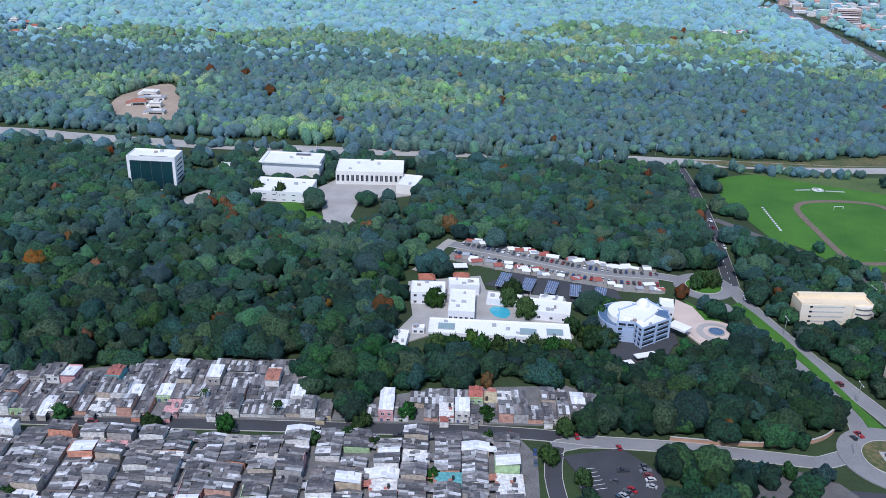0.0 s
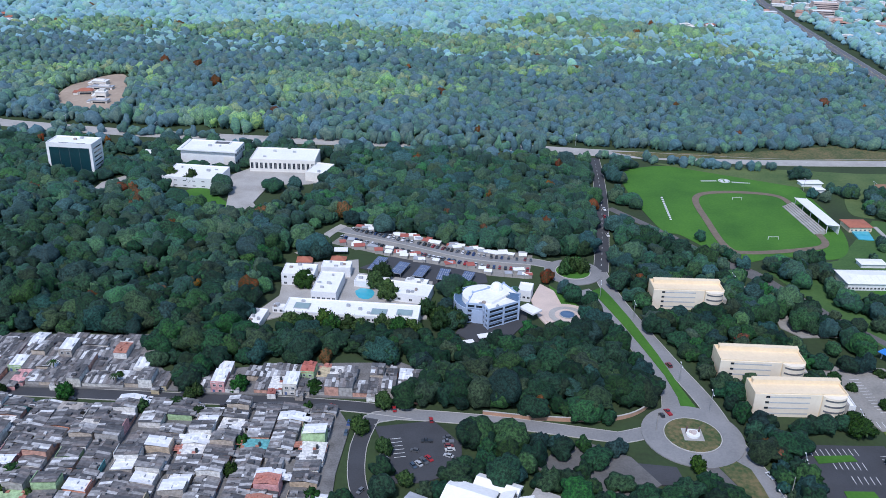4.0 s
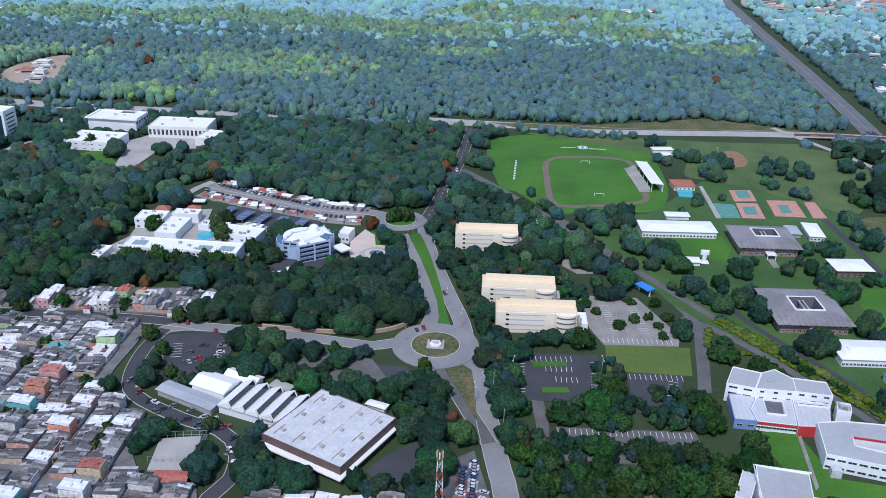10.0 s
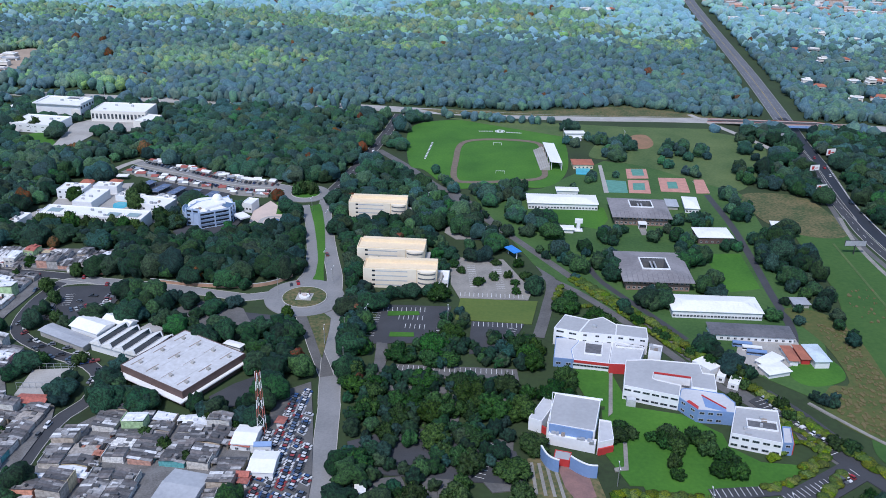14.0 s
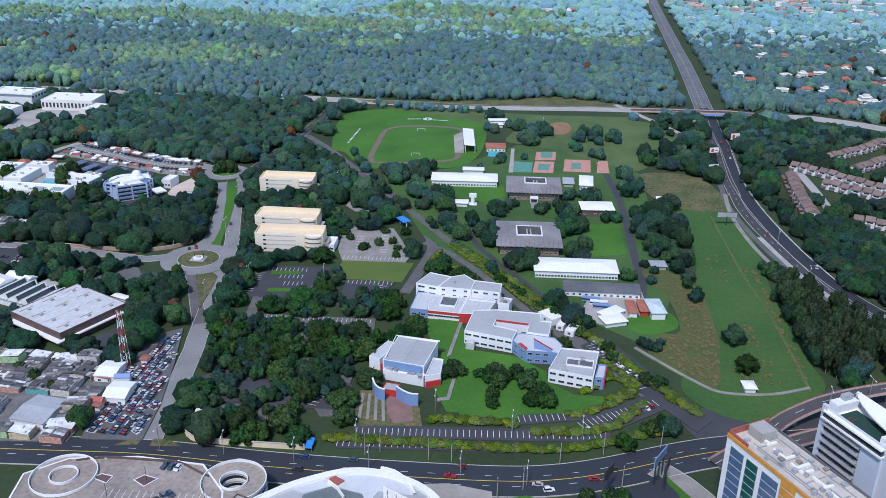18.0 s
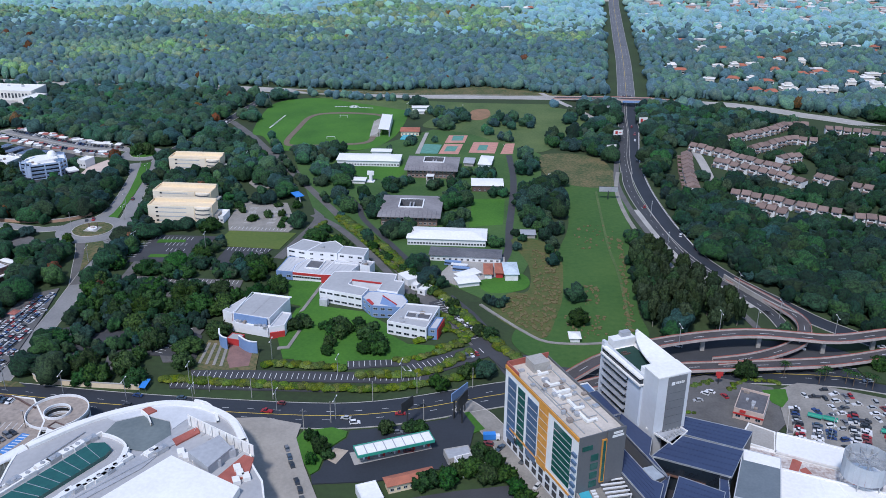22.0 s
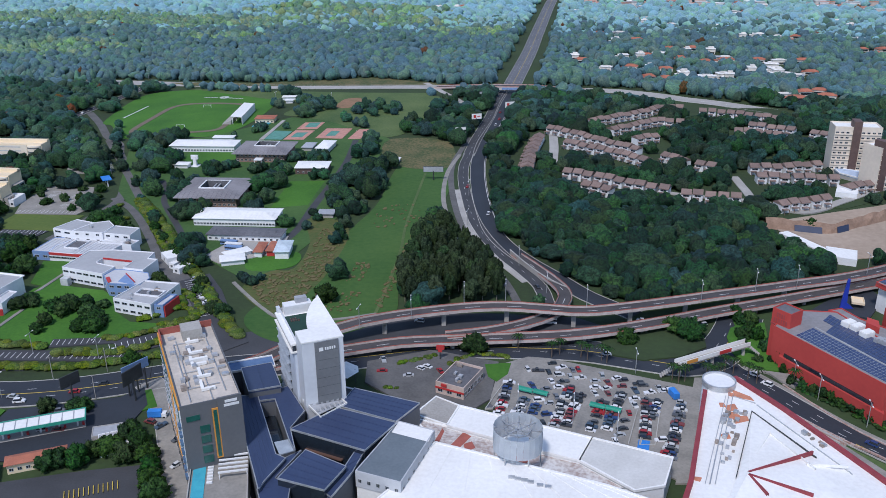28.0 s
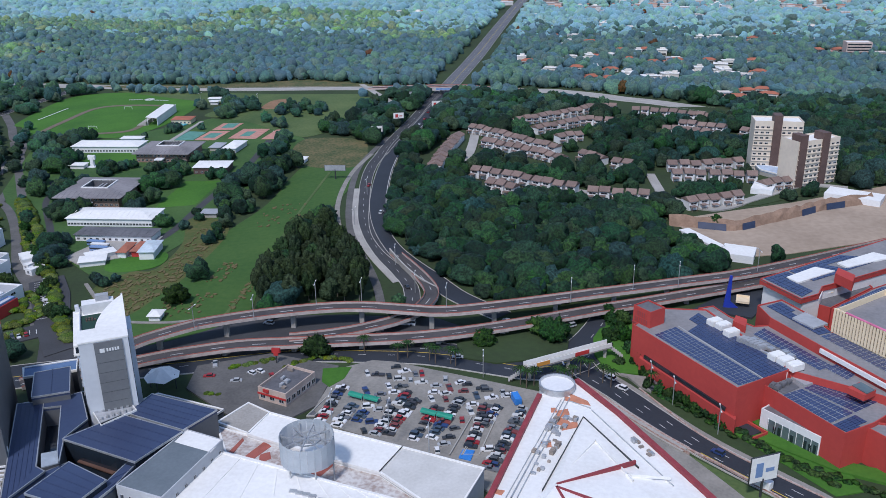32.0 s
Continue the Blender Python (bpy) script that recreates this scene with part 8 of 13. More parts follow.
solar_field(t, [(772.9, 235.7), (784.3, 217.2), (794.4, 228.0), (784.7, 244.4)], 14.7, 9, 5, {(i, j) for i in range(5, 9) for j in (3, 4)})
solar_field(t, [(785.6, 245.1), (793.3, 234.5), (832.8, 264.2), (813.3, 266.6)], 14.7, 6, 12, {(i, j) for i in (2, 3, 4) for j in (1, 2, 3, 6, 7, 8)})
part("skylight", Mesh().prism([(782.6, 236.9), (797.8, 249.9), (805.4, 246.0), (785.9, 231.1)], 14.7, 15.4), M_ROOFW, t, "broad white skylight")
part("skylight", Mesh().prism([(809.1, 255.6), (829.2, 270.6), (836.2, 265.6), (812.0, 250.5)], 14.7, 15.4), M_ROOFW, t, "broad white skylight")
part("lift_house", Mesh().prism([(801.5, 234.1), (806.2, 225.4), (809.4, 232.9), (804.7, 240.7)], 14.7, 19), M_BRICKRED, t)
for k, px in enumerate([(776.9, 238.3), (779.2, 235.5), (782.8, 232.9), (786.0, 228.5)]):
    part("window", Mesh().box(-1.3, 1.3, -0.6, 0.6, 3, 8.5, pose(px[0], px[1], 0, 0, 0, -46)), M_GLASS, t)
t = flat("mall_terrace", [(788.4, 226.9), (796.4, 232.3), (801.0, 242.4), (819.7, 252.9), (821.7, 244.3), (797.2, 220.3)], 9, M_BRICKRED, M_DARKROOF, "dark roof terrace crowded with white parasols", "terrace", parapet=0.4, boxy=False)
pr = random.Random(19)
PT = [(795.3, 228.7), (801.4, 238.8), (818.2, 249.1), (808.5, 235.9)]
for k in range(34):
    c = Vector(PT[0]).lerp(Vector(PT[1]), pr.random()).lerp(Vector(PT[3]).lerp(Vector(PT[2]), pr.random()), pr.random())
    part("parasol", Mesh().prism(ngon(c, pr.uniform(0.5, 0.9), 6), 10.4, 10.9), M_ROOFW if k % 3 else M_CREAM, t)
t = flat("red_mall", [(793.0, 206.6), (798.9, 206.1), (829.6, 232.6), (832.6, 241.4), (815.9, 228.9)], 15, M_BRICKRED, M_FELT, "narrow red mall wing with solar roof", "shopping mall", parapet=0.4, boxy=False)
solar_field(t, [(797.0, 210.2), (799.8, 207.8), (829.3, 233.1), (819.8, 230.5)], 14.6, 3, 14)
CB = [(783.8, 175.4), (803.7, 145.5), (828.4, 171.2), (807.6, 195.4)]
t = flat("mall_block", CB, 29, M_CREAM, M_FELT, "cream gridded mall block with pink-lined parapet", "shopping mall", parapet=2.5, z0=-0.5, boxy=False)
cbm = [Vector(p) for p in CB]
for k in range(29):
    p = cbm[0].lerp(cbm[1], k / 28)
    part("pier", Mesh().box(-0.45, 0.45, -0.5, 0.35, 19.8, 29.2, pose(p.x, p.y, 0, 0, 0, math.degrees(math.atan2(cbm[1].y - cbm[0].y, cbm[1].x - cbm[0].x)))), M_CREAM, t)
for k in range(5):
    part("dark_opening", ribbon(Mesh(), [cbm[0].lerp(cbm[1], 0.01), cbm[0].lerp(cbm[1], 0.99)], -0.2, 0.2, 20.2 + 1.75 * k, 21.4 + 1.75 * k), M_GLASS, t)
part("parapet_lining", ribbon(Mesh(), [cbm[0].lerp(cbm[1], 0.12), cbm[1]], -0.5, 0.5, 29, 29.4), mat("pink_paint", (0.75, 0.2, 0.35), 0.6), t, "pink parapet capping")
t = thing("blue_fin", "tall blue angular sign fin", "sign", pose(*[(758.2, 234.1)][0], 0))
part("fin", Mesh().add([(-1.5, 0, 0), (1.5, 0, 0), (1.2, 0, 16), (0.2, 0, 16), (-1.5, 1, 0), (1.5, 1, 0), (1.2, 1, 16), (0.2, 1, 16), (6, 0, 0), (6, 1, 0), (1.4, 0, 4), (1.4, 1, 4)], [(0, 1, 2, 3), (7, 6, 5, 4), (1, 5, 6, 2), (4, 0, 3, 7), (3, 2, 6, 7), (1, 8, 10), (5, 11, 9), (8, 9, 11, 10)]), mat("deep_blue_paint", (0.03, 0.06, 0.45), 0.4), t)
t = flat("mall_kiosk", [(761.6, 235.2), (767.1, 234.0), (769.9, 240.8), (764.3, 242.2)], 4, M_CREAM, M_CREAM, "small cream canopy by the mall gate", "canopy", z0=3)
for c in [(763.7, 241.7), (768.3, 240.4), (770.4, 246.0)]:
    part("post", Mesh().box(c[0] - 0.15, c[0] + 0.15, c[1] - 0.15, c[1] + 0.15, -0.1, 3.1), M_STEEL, t)
sheet("mall_yard", [(742.4, 230.2), (753.7, 229.0), (767.2, 224.7), (775.0, 237.4), (781.3, 244.0), (777.9, 259.4), (772.5, 257.6), (762.3, 250.2), (750.5, 239.3)], M_NEWASPH, "dark asphalt yard before the mall gate", "car park", 0.25, 2.0)
sheet("mall_lawn", [(698.9, 198.9), (698.9, 185.2), (701.7, 175.9), (705.9, 170.8), (723.0, 170.4), (728.2, 174.1), (719.6, 187.4), (716.7, 199.7), (718.3, 215.1), (707.1, 212.3), (702.0, 207.9)], M_LAWN, "green lawn at the foot of the mall tower", "lawn", 0.3, 2)
sheet("mall_pavement", [(703.3, 171.5), (714.0, 169.4), (724.2, 167.8), (724.5, 164.8), (717.6, 162.7), (718.3, 157.7), (714.4, 161.5), (710.5, 168.2)], M_PAVE, "pale pavement at the street corner", "pavement", 0.32, 0.5)
sheet("store_lawn", [(747.1, 147.2), (755.0, 152.1), (754.2, 141.0), (762.8, 127.1), (775.3, 120.3), (786.2, 116.7), (797.2, 113.7), (794.1, 105.6), (784.0, 110.1), (770.9, 115.1), (759.3, 123.6), (752.1, 129.3), (748.7, 132.2), (754.1, 135.5)], M_LAWN, "green lawn in front of the store", "lawn", 0.3, 0.5)
sheet("loading_bay", [(745.7, 143.7), (753.4, 135.8), (748.7, 132.2), (743.3, 137.1)], M_NEWASPH, "dark loading bay below the lawn", "car park", 0.35, 1.0)
t = thing("bay_wall", "low red wall round the loading bay", "wall")
part("wall", ribbon(Mesh(), [Vector(p) for p in [(745.7, 143.6), (753.8, 133.6), (748.4, 129.7)]], -0.3, 0.3, -0.2, 2.0), M_BRICKRED, t)
for c in [(763.3, 124.0), (766.9, 121.9), (770.5, 119.8), (774.4, 118.4), (778.2, 117.0), (782.1, 115.9)]:
    t = thing("lawn_sign", "square red and white floor sign on the lawn", "sign", pose(c[0], c[1], 0.3, 0, 0, -40), "lawn signs")
    part("frame", Mesh().box(-1.7, 1.7, -1.1, 1.1, 0, 0.25), M_ROOFW if c[0] < 775 else M_BRICKRED, t)
    part("panel", Mesh().box(-1.1, 1.1, -0.6, 0.6, 0.24, 0.4), M_BRICKRED if c[0] < 775 else M_DARKROOF, t)
keep_clear([(747.4, 234.8), (757.5, 264.1), (771.4, 286.5), (788.5, 267.0), (771.5, 228.4)], 1)

# ---- west mall with round end ----
WM = [tuple(p) for p in smooth([(299.9, 41.0), (296.1, 66.4), (311.9, 86.7), (327.7, 97.9), (340.2, 102.6), (355.6, 101.1), (369.8, 93.3), (379.7, 79.7)], 3)] + [(386.6, 64.7), (393.0, 56.1), (405.1, 25.1), (334.8, -8.5)]
t = slab("west_mall", WM, 13, M_CROOF, "white mall with rounded end", wall=M_WHITE)
part("ring_parapet", ribbon(Mesh(), smooth([(296.7, 65.3), (312.6, 85.5), (328.3, 96.7), (340.8, 101.3), (356.1, 99.9), (369.6, 92.5), (379.1, 79.6)], 3), -2.6, 0.2, 12.8, 14.2), M_ROOFW, t, "broad white curved parapet")
part("crown_roof", Mesh().prism([(318.7, 87.2), (326.8, 95.6), (336.6, 101.1), (349.8, 101.9), (362.2, 94.7), (363.5, 89.7), (350.7, 90.4), (347.9, 83.0), (344.4, 88.4), (332.5, 90.9), (323.0, 85.7)], 12.8, 13.25), mat("pale_membrane", (0.6, 0.61, 0.62), 0.7, (0.5, 0.51, 0.52), 0.08, 0.8), t, "pale grey curved roof")
part("inner_ring", ribbon(Mesh(), smooth([(349.1, 103.5), (354.6, 102.1), (360.0, 97.3), (364.2, 89.8)], 2), -0.5, 0.5, 12.8, 14.0), M_ROOFW, t)
part("slate_deck", Mesh().prism([(322.5, 77.0), (323.4, 84.9), (332.7, 90.6), (344.7, 87.7), (349.7, 77.5), (344.6, 67.7), (335.9, 68.4), (333.6, 71.7), (324.1, 76.1)], 12.8, 13.3), mat("slate_green_roof", (0.17, 0.2, 0.2), 0.7, (0.12, 0.145, 0.15), 0.1, 0.6), t, "grey-green roof deck")
part("raised_roof", Mesh().prism([(356.0, 63.2), (387.4, 48.6), (386.5, 37.0), (336.4, 23.6), (341.5, 37.3)], 12.8, 16), M_ROOFW, t, "raised white roof block")
vault = [(301.9, 26.6), (321.6, 68.6), (326.6, 69.6), (330.8, 66.1), (330.4, 61.8), (314.2, 26.7)]
part("glass_vault", Mesh().prism(vault, 12.8, 14.6), M_GREENGL, t, "green glass vault")
for k in range(9):
    a, b = Vector(vault[0]).lerp(Vector(vault[1]), (k + 0.5) / 9), Vector(vault[5]).lerp(Vector(vault[4]), (k + 0.5) / 9)
    part("glazing_bar", ribbon(Mesh(), [a, b], -0.1, 0.1, 14.55, 14.75), M_ALU, t)
part("vault_rim", ribbon(Mesh(), smooth([(336.5, 67.0), (337.6, 60.1), (335.1, 54.4), (321.3, 28.6)], 2), -1.0, 1.0, 12.8, 15.2), M_WHITE, t)
part("vault_kerb", ribbon(Mesh(), smooth([(301.1, 30.8), (319.3, 72.2), (322.8, 75.3), (329.9, 73.2), (334.9, 69.4), (337.1, 64.6)], 2), -0.4, 0.4, 12.8, 14.4), M_ROOFW, t)
part("service_walk", Mesh().prism([(340.5, 61.9), (348.6, 78.5), (353.1, 79.8), (354.0, 75.4), (350.4, 69.8), (346.5, 57.5), (329.5, 31.8), (321.8, 30.8)], 12.8, 13.4), M_ROOFG, t, "grey service walk")
part("plant_block", Mesh().prism([(361.9, 64.7), (369.9, 76.5), (377.3, 69.4), (372.7, 56.8)], 12.8, 17), M_ROOFG, t)
part("red_terrace", Mesh().prism([(376.2, 56.3), (381.6, 70.2), (386.0, 68.7), (387.1, 58.6), (381.1, 51.4)], 12.8, 13.6), M_RUST, t)
part("red_terrace", Mesh().prism([(350.7, 76.1), (357.4, 85.4), (359.7, 81.8), (353.7, 72.8)], 12.8, 13.7), M_RUST, t)
part("red_terrace", Mesh().prism([(330.2, 93.5), (332.6, 96.3), (336.8, 94.0), (334.3, 90.8)], 12.8, 13.9), M_RUST, t)
part("white_wall", ribbon(Mesh(), [Vector(p) for p in [(330.8, 92.4), (335.2, 88.9), (338.9, 83.8)]], -0.2, 0.2, 12.8, 15), M_ROOFW, t)
mech = random.Random(8)
for k, q in enumerate([(319.6, 71.4), (316.9, 67.0), (314.6, 62.8), (312.1, 58.2), (309.9, 54.2), (307.6, 48.2), (304.7, 43.9), (338.5, 61.6), (337.1, 56.6), (335.6, 53.1), (334.1, 49.9), (332.0, 46.4), (329.8, 43.3), (327.0, 40.4), (346.4, 66.8), (349.4, 68.6)]):
    a = math.degrees(math.atan2(vault[1][1] - vault[0][1], vault[1][0] - vault[0][0])) + mech.uniform(-5, 5)
    part("air_handler", Mesh().box(-2.6, 2.6, -1.4, 1.4, 12.9, 14.9, pose(*q, 0, 0, 0, a)), M_ROOFW if k % 3 else M_ALU, t)
    part("air_duct", Mesh().box(-3.4, 3.0, 1.5, 2.1, 12.9, 13.9, pose(*q, 0, 0, 0, a)), M_ROOFW, t)
    part("unit_fan", Mesh().prism(ngon((0, 0), 0.9, 10), 14.9, 15.2).data("unit_fan", M_ROOFG), M_ROOFG, t).matrix_basis = pose(*q, 0, 0, 0, a)
for k, q in enumerate([(373.5, 63.3), (376.8, 70.0), (383.9, 54.6), (384.0, 58.5), (386.8, 57.2), (360.7, 65.8), (357.5, 68.2), (364.3, 64.9), (381.9, 61.6)]):
    part("chiller", Mesh().box(-1.3, 1.3, -1.8, 1.8, 12.9, 16.2 if k < 2 else 14.6, pose(*q, 0, 0, 0, 30)), M_ROOFG if k < 2 else M_ROOFW, t)
for a, b in zip([(314.6, 76.5), (308.2, 50.7), (350.7, 68.2)], [(303.9, 46.9), (296.3, 34.8), (325.8, 31.1)]):
    part("roof_pipe", ribbon(Mesh(), [Vector(a), Vector(b)], -0.18, 0.18, 13.2, 13.7), M_ALU, t)
s0, s1 = [Vector(p) for p in [(353.0, 87.0), (385.5, 70.3)]]
sa, sw = math.degrees(math.atan2(s1.y - s0.y, s1.x - s0.x)), (s1 - s0).length / 18
for i in range(9):
    a = s0.lerp(s1, (i + 0.5) / 9)
    part("screen_panel", Mesh().box(-sw + 0.04, sw - 0.04, -0.15, 0.15, 12.9, 18.0, pose(a.x, a.y, 0, 0, 0, sa)), M_ROOFW, t)
    part("screen_strut", Mesh().box(-0.1, 0.1, -2.6, -0.2, 12.9, 13.2, pose(a.x, a.y, 0, 0, 0, sa)).box(-0.1, 0.1, -0.45, -0.2, 12.9, 17.6, pose(a.x, a.y, 0, 0, 0, sa)).add([pose(a.x, a.y, 0, 0, 0, sa) @ Vector(p) for p in ((-0.1, -2.6, 13.1), (0.1, -2.6, 13.1), (0.1, -0.3, 17.4), (-0.1, -0.3, 17.4))], [(0, 1, 2, 3)]), M_ALU, t)
t = slab("parking_deck", [(216.2, 66.3), (212.5, 86.8), (225.1, 97.9), (251.7, 102.5), (278.7, 100.9), (291.7, 86.2), (298.5, 64.0), (240.7, 28.5)], 10, M_STAIN, "stained concrete roof car park of the mall", wall=M_CONC)
mb = Mesh()
for a, b in zip([(244.6, 63.5), (247.9, 77.8)], [(281.6, 63.4), (288.0, 78.8)]):
    a, b = Vector(a), Vector(b)
    n = max(1, int((b - a).length / 2.6))
    u = (b - a).normalized()
    for i in range(n):
        s = a + u * 2.6 * i
        ribbon(mb, [s, s + Vector((-u.y, u.x)) * 5], -0.1, 0.1, 9.9, 10.06)
part("bay_lines", mb, M_MARK, t)
for c, nm in (([(228.4, 87.5)][0], "a"), ([(294.0, 92.3)][0], "b")):
    t = thing("spiral_ramp", "round white spiral car ramp", "ramp", pose(*c, 0), "spiral ramps")
    for k, (ra, rb, z) in enumerate(((5, 12.5, 10.2), (5, 12.5, 6.5), (5, 12.5, 3.0))):
        q = Mesh()
        n = 36
        outer, inner = ngon((0, 0), rb, n), ngon((0, 0), ra, n)
        q.add([(*p, z - 0.5) for p in outer] + [(*p, z - 0.5) for p in inner] + [(*p, z) for p in outer] + [(*p, z) for p in inner], [f for i in range(n) for f in ((2 * n + i, 2 * n + (i + 1) % n, 3 * n + (i + 1) % n, 3 * n + i), (i, (i + 1) % n, 2 * n + (i + 1) % n, 2 * n + i), (n + (i + 1) % n, n + i, 3 * n + i, 3 * n + (i + 1) % n))])
        part("ramp_deck", q, M_STAIN, t)
        for r in (rb, ra + 0.4):
            w = Mesh()
            wall_ring(w, ngon((0, 0), r, n), 0.35, z - 0.8, z + 1.1)
            part("parapet", w, M_WHITE, t)
    for k in range(10):
        a = 2 * math.pi * k / 10
        part("column", Mesh().box(11.6 * math.cos(a) - 0.3, 11.6 * math.cos(a) + 0.3, 11.6 * math.sin(a) - 0.3, 11.6 * math.sin(a) + 0.3, -0.2, 10), M_CONC, t)
    keep_clear([(c[0] + x, c[1] + y) for x, y in ((-13, -13), (13, -13), (13, 13), (-13, 13))], 2)

# roof car park: stair tower, blue bays, vaulted canopies, low islands and lamp poles
t = flat("stair_tower", [(297.4, 78.9), (303.2, 77.0), (304.6, 80.6), (298.9, 82.8)], 13, M_BROWN, M_CONC, "brown brick stair tower by the spiral ramp", "stair tower", parapet=0.5, wins=((0, 1), (1, 1)), storeys=3, wh=(1.6, 1.4))
part("porch", Mesh().prism([(298.5, 75.7), (303.4, 74.9), (303.2, 77.0), (297.6, 78.5)], 10, 12.4), M_WHITE, t)
M_BLUEP = mat("blue_floor_paint", (0.08, 0.25, 0.6), 0.7)
t = thing("reserved_bays", "blue painted bays with white marks", "road marking")
part("paint", Mesh().prism([(284.6, 64.5), (287.5, 77.3), (290.9, 76.6), (288.2, 63.2)], 9.7, 10.03), M_BLUEP, t)
a, b = [Vector(p) for p in [(287.1, 64.4), (289.8, 76.9)]]
for k in range(7):
    q = a.lerp(b, (k + 0.5) / 7)
    part("mark", Mesh().box(q.x - 1.6, q.x + 1.2, q.y - 0.25, q.y + 0.25, 9.9, 10.05), M_MARK, t)
a, b = [Vector(p) for p in [(288.0, 50.0), (296.3, 64.9)]]
ang = math.degrees(math.atan2(b.y - a.y, b.x - a.x))
L = (b - a).length / 6
for k in range(6):
    q = a.lerp(b, (k + 0.5) / 6)
    t = thing("walkway_canopy", "white vaulted canopy over the deck walkway", "canopy", pose(q.x, q.y, 10, 0, 0, ang), "walkway canopies")
    arc = [(-2.4 * math.cos(math.pi * j / 8), 2.6 + 1.3 * math.sin(math.pi * j / 8)) for j in range(9)]
    me = Mesh().add([(x, y, z) for x in (-L / 2, L / 2) for y, z in arc] + [(x, y, z - 0.15) for x in (-L / 2, L / 2) for y, z in arc], [f for j in range(8) for f in ((9 + j, 10 + j, 1 + j, j), (18 + j, 19 + j, 28 + j, 27 + j))])
    part("vault", me, M_WHITE, t)
    for y in (-2.2, 2.2):
        part("post", Mesh().box(-0.1, 0.1, y - 0.1, y + 0.1, -0.1, 2.7), M_ALU, t)
for pts in ([(239.5, 87.7), (242.0, 90.8), (247.1, 89.9), (246.5, 85.4)], [(255.7, 88.6), (258.6, 92.2), (264.9, 90.5), (261.2, 85.3)], [(266.9, 97.3), (268.0, 102.5), (271.4, 100.8), (271.0, 96.6)]):
    t = thing("deck_island", "low kerbed planting island on the deck", "planter")
    me = Mesh()
    wall_ring(me, [Vector(p) for p in pts][::-1] if sum(p[0] * q[1] - q[0] * p[1] for p, q in zip(pts, pts[1:] + pts[:1])) < 0 else [Vector(p) for p in pts], 0.3, 9.8, 10.3)
    part("kerb", me, M_WHITE, t)
    part("soil", Mesh().prism(pts, 9.7, 10.12), M_BROWN, t)
rim = smooth([(228.6, 96.8), (239.1, 100.2), (256.5, 100.8), (269.1, 100.7), (278.8, 96.1), (283.6, 93.9)], 3)
t = thing("deck_wall", "low brick red edge wall of the deck", "wall")
part("wall", ribbon(Mesh(), rim, -0.2, 0.2, 9.6, 11), M_BROWN, t)
for c in [(251.2, 76.4), (261.7, 87.4), (286.7, 80.9), (276.3, 65.1), (268.1, 47.5)]:
    t = thing("deck_lamp", "slim lamp pole on the parking deck", "lamp", pose(*c, 10), "deck lamps")
    part("pole", Mesh().prism(ngon((0, 0), 0.12, 6), -0.1, 8), M_STEEL, t)
    part("lamp_head", Mesh().box(-0.8, 0.8, -0.15, 0.15, 7.9, 8.1), M_ALU, t)
# cut-in ramps of the mall car park
for pts in ([(659.4, 135.6), (663.5, 136.1), (659.2, 112.1), (653.7, 111.5)], [(602.7, 148.8), (605.6, 149.2), (599.8, 129.5), (596.8, 129.1)]):
    t = thing("ramp_cut", "walled car ramp sunk in the car park", "ramp")
    me = Mesh()
    wall_ring(me, [Vector(p) for p in pts][::-1] if sum(p[0] * q[1] - q[0] * p[1] for p, q in zip(pts, pts[1:] + pts[:1])) < 0 else [Vector(p) for p in pts], 0.3, -0.3, 1.1)
    part("wall", me, M_KERB, t)
    # floor lies at ground level, its dark colour imitates the trench's shade
    part("ramp_floor", Mesh().prism(pts, -0.3, 0.4), M_DARKROOF, t)

# ---- filling station ----
t = thing("filling_station_canopy", "long filling station canopy with green edge", "canopy")
m, lx, ly = rect([(421.6, 86.3), (449.5, 99.4), (449.0, 105.7), (419.8, 90.2)])
ly = max(ly, 7.0)
part("canopy", Mesh().box(-lx / 2, lx / 2, -ly / 2, ly / 2, 4.8, 5.5, m), M_ROOFG, t)
rim = Mesh()
wall_ring(rim, [(m @ Vector((sx * (lx / 2 + 0.2), sy * (ly / 2 + 0.2), 0))).xy for sx, sy in ((-1, -1), (1, -1), (1, 1), (-1, 1))], 0.3, 4.6, 5.8)
part("green_fascia", rim, mat("green_fascia", (0.05, 0.35, 0.25), 0.5), t)
for k in range(8):
    x = -lx / 2 + lx * (k + 0.5) / 8
    part("roof_panel", Mesh().box(x - lx / 18, x + lx / 18, -ly / 2 + 0.6, ly / 2 - 0.6, 5.5, 5.62, m), M_ROOFW, t)
for k in range(5):
    x = -lx / 2 + lx * (k + 0.5) / 5
    part("column", Mesh().box(x - 0.3, x + 0.3, -0.3, 0.3, 0, 4.8, m), M_WHITE, t)
    part("fuel_pump", Mesh().box(x + 1.5, x + 2.3, -0.4, 0.4, 0, 1.8, m), M_REDW, t)
    part("pump_island", Mesh().box(x - 1, x + 3, -0.8, 0.8, -0.05, 0.25, m), M_KERB, t)
t = hip("station_shop", [(434.9, 69.2), (454.2, 78.4), (452.2, 85.3), (435.4, 76.0)], 4, 1.2, M_CREAM, M_TILE, "filling station shop with red tiled roof", "shop", wins=((0, 7),))
flat("service_block", [(428.8, 59.9), (436.2, 64.1), (431.6, 73.5), (424.8, 70.2)], 4, M_WHITE, M_ROOFW, "small white service block", parapet=0.3)
flat("service_block", [(463.0, 83.1), (473.8, 89.5), (470.5, 97.7), (460.6, 92.6)], 4, M_WHITE, M_CROOF, "small grey-roofed service block", parapet=0.3)

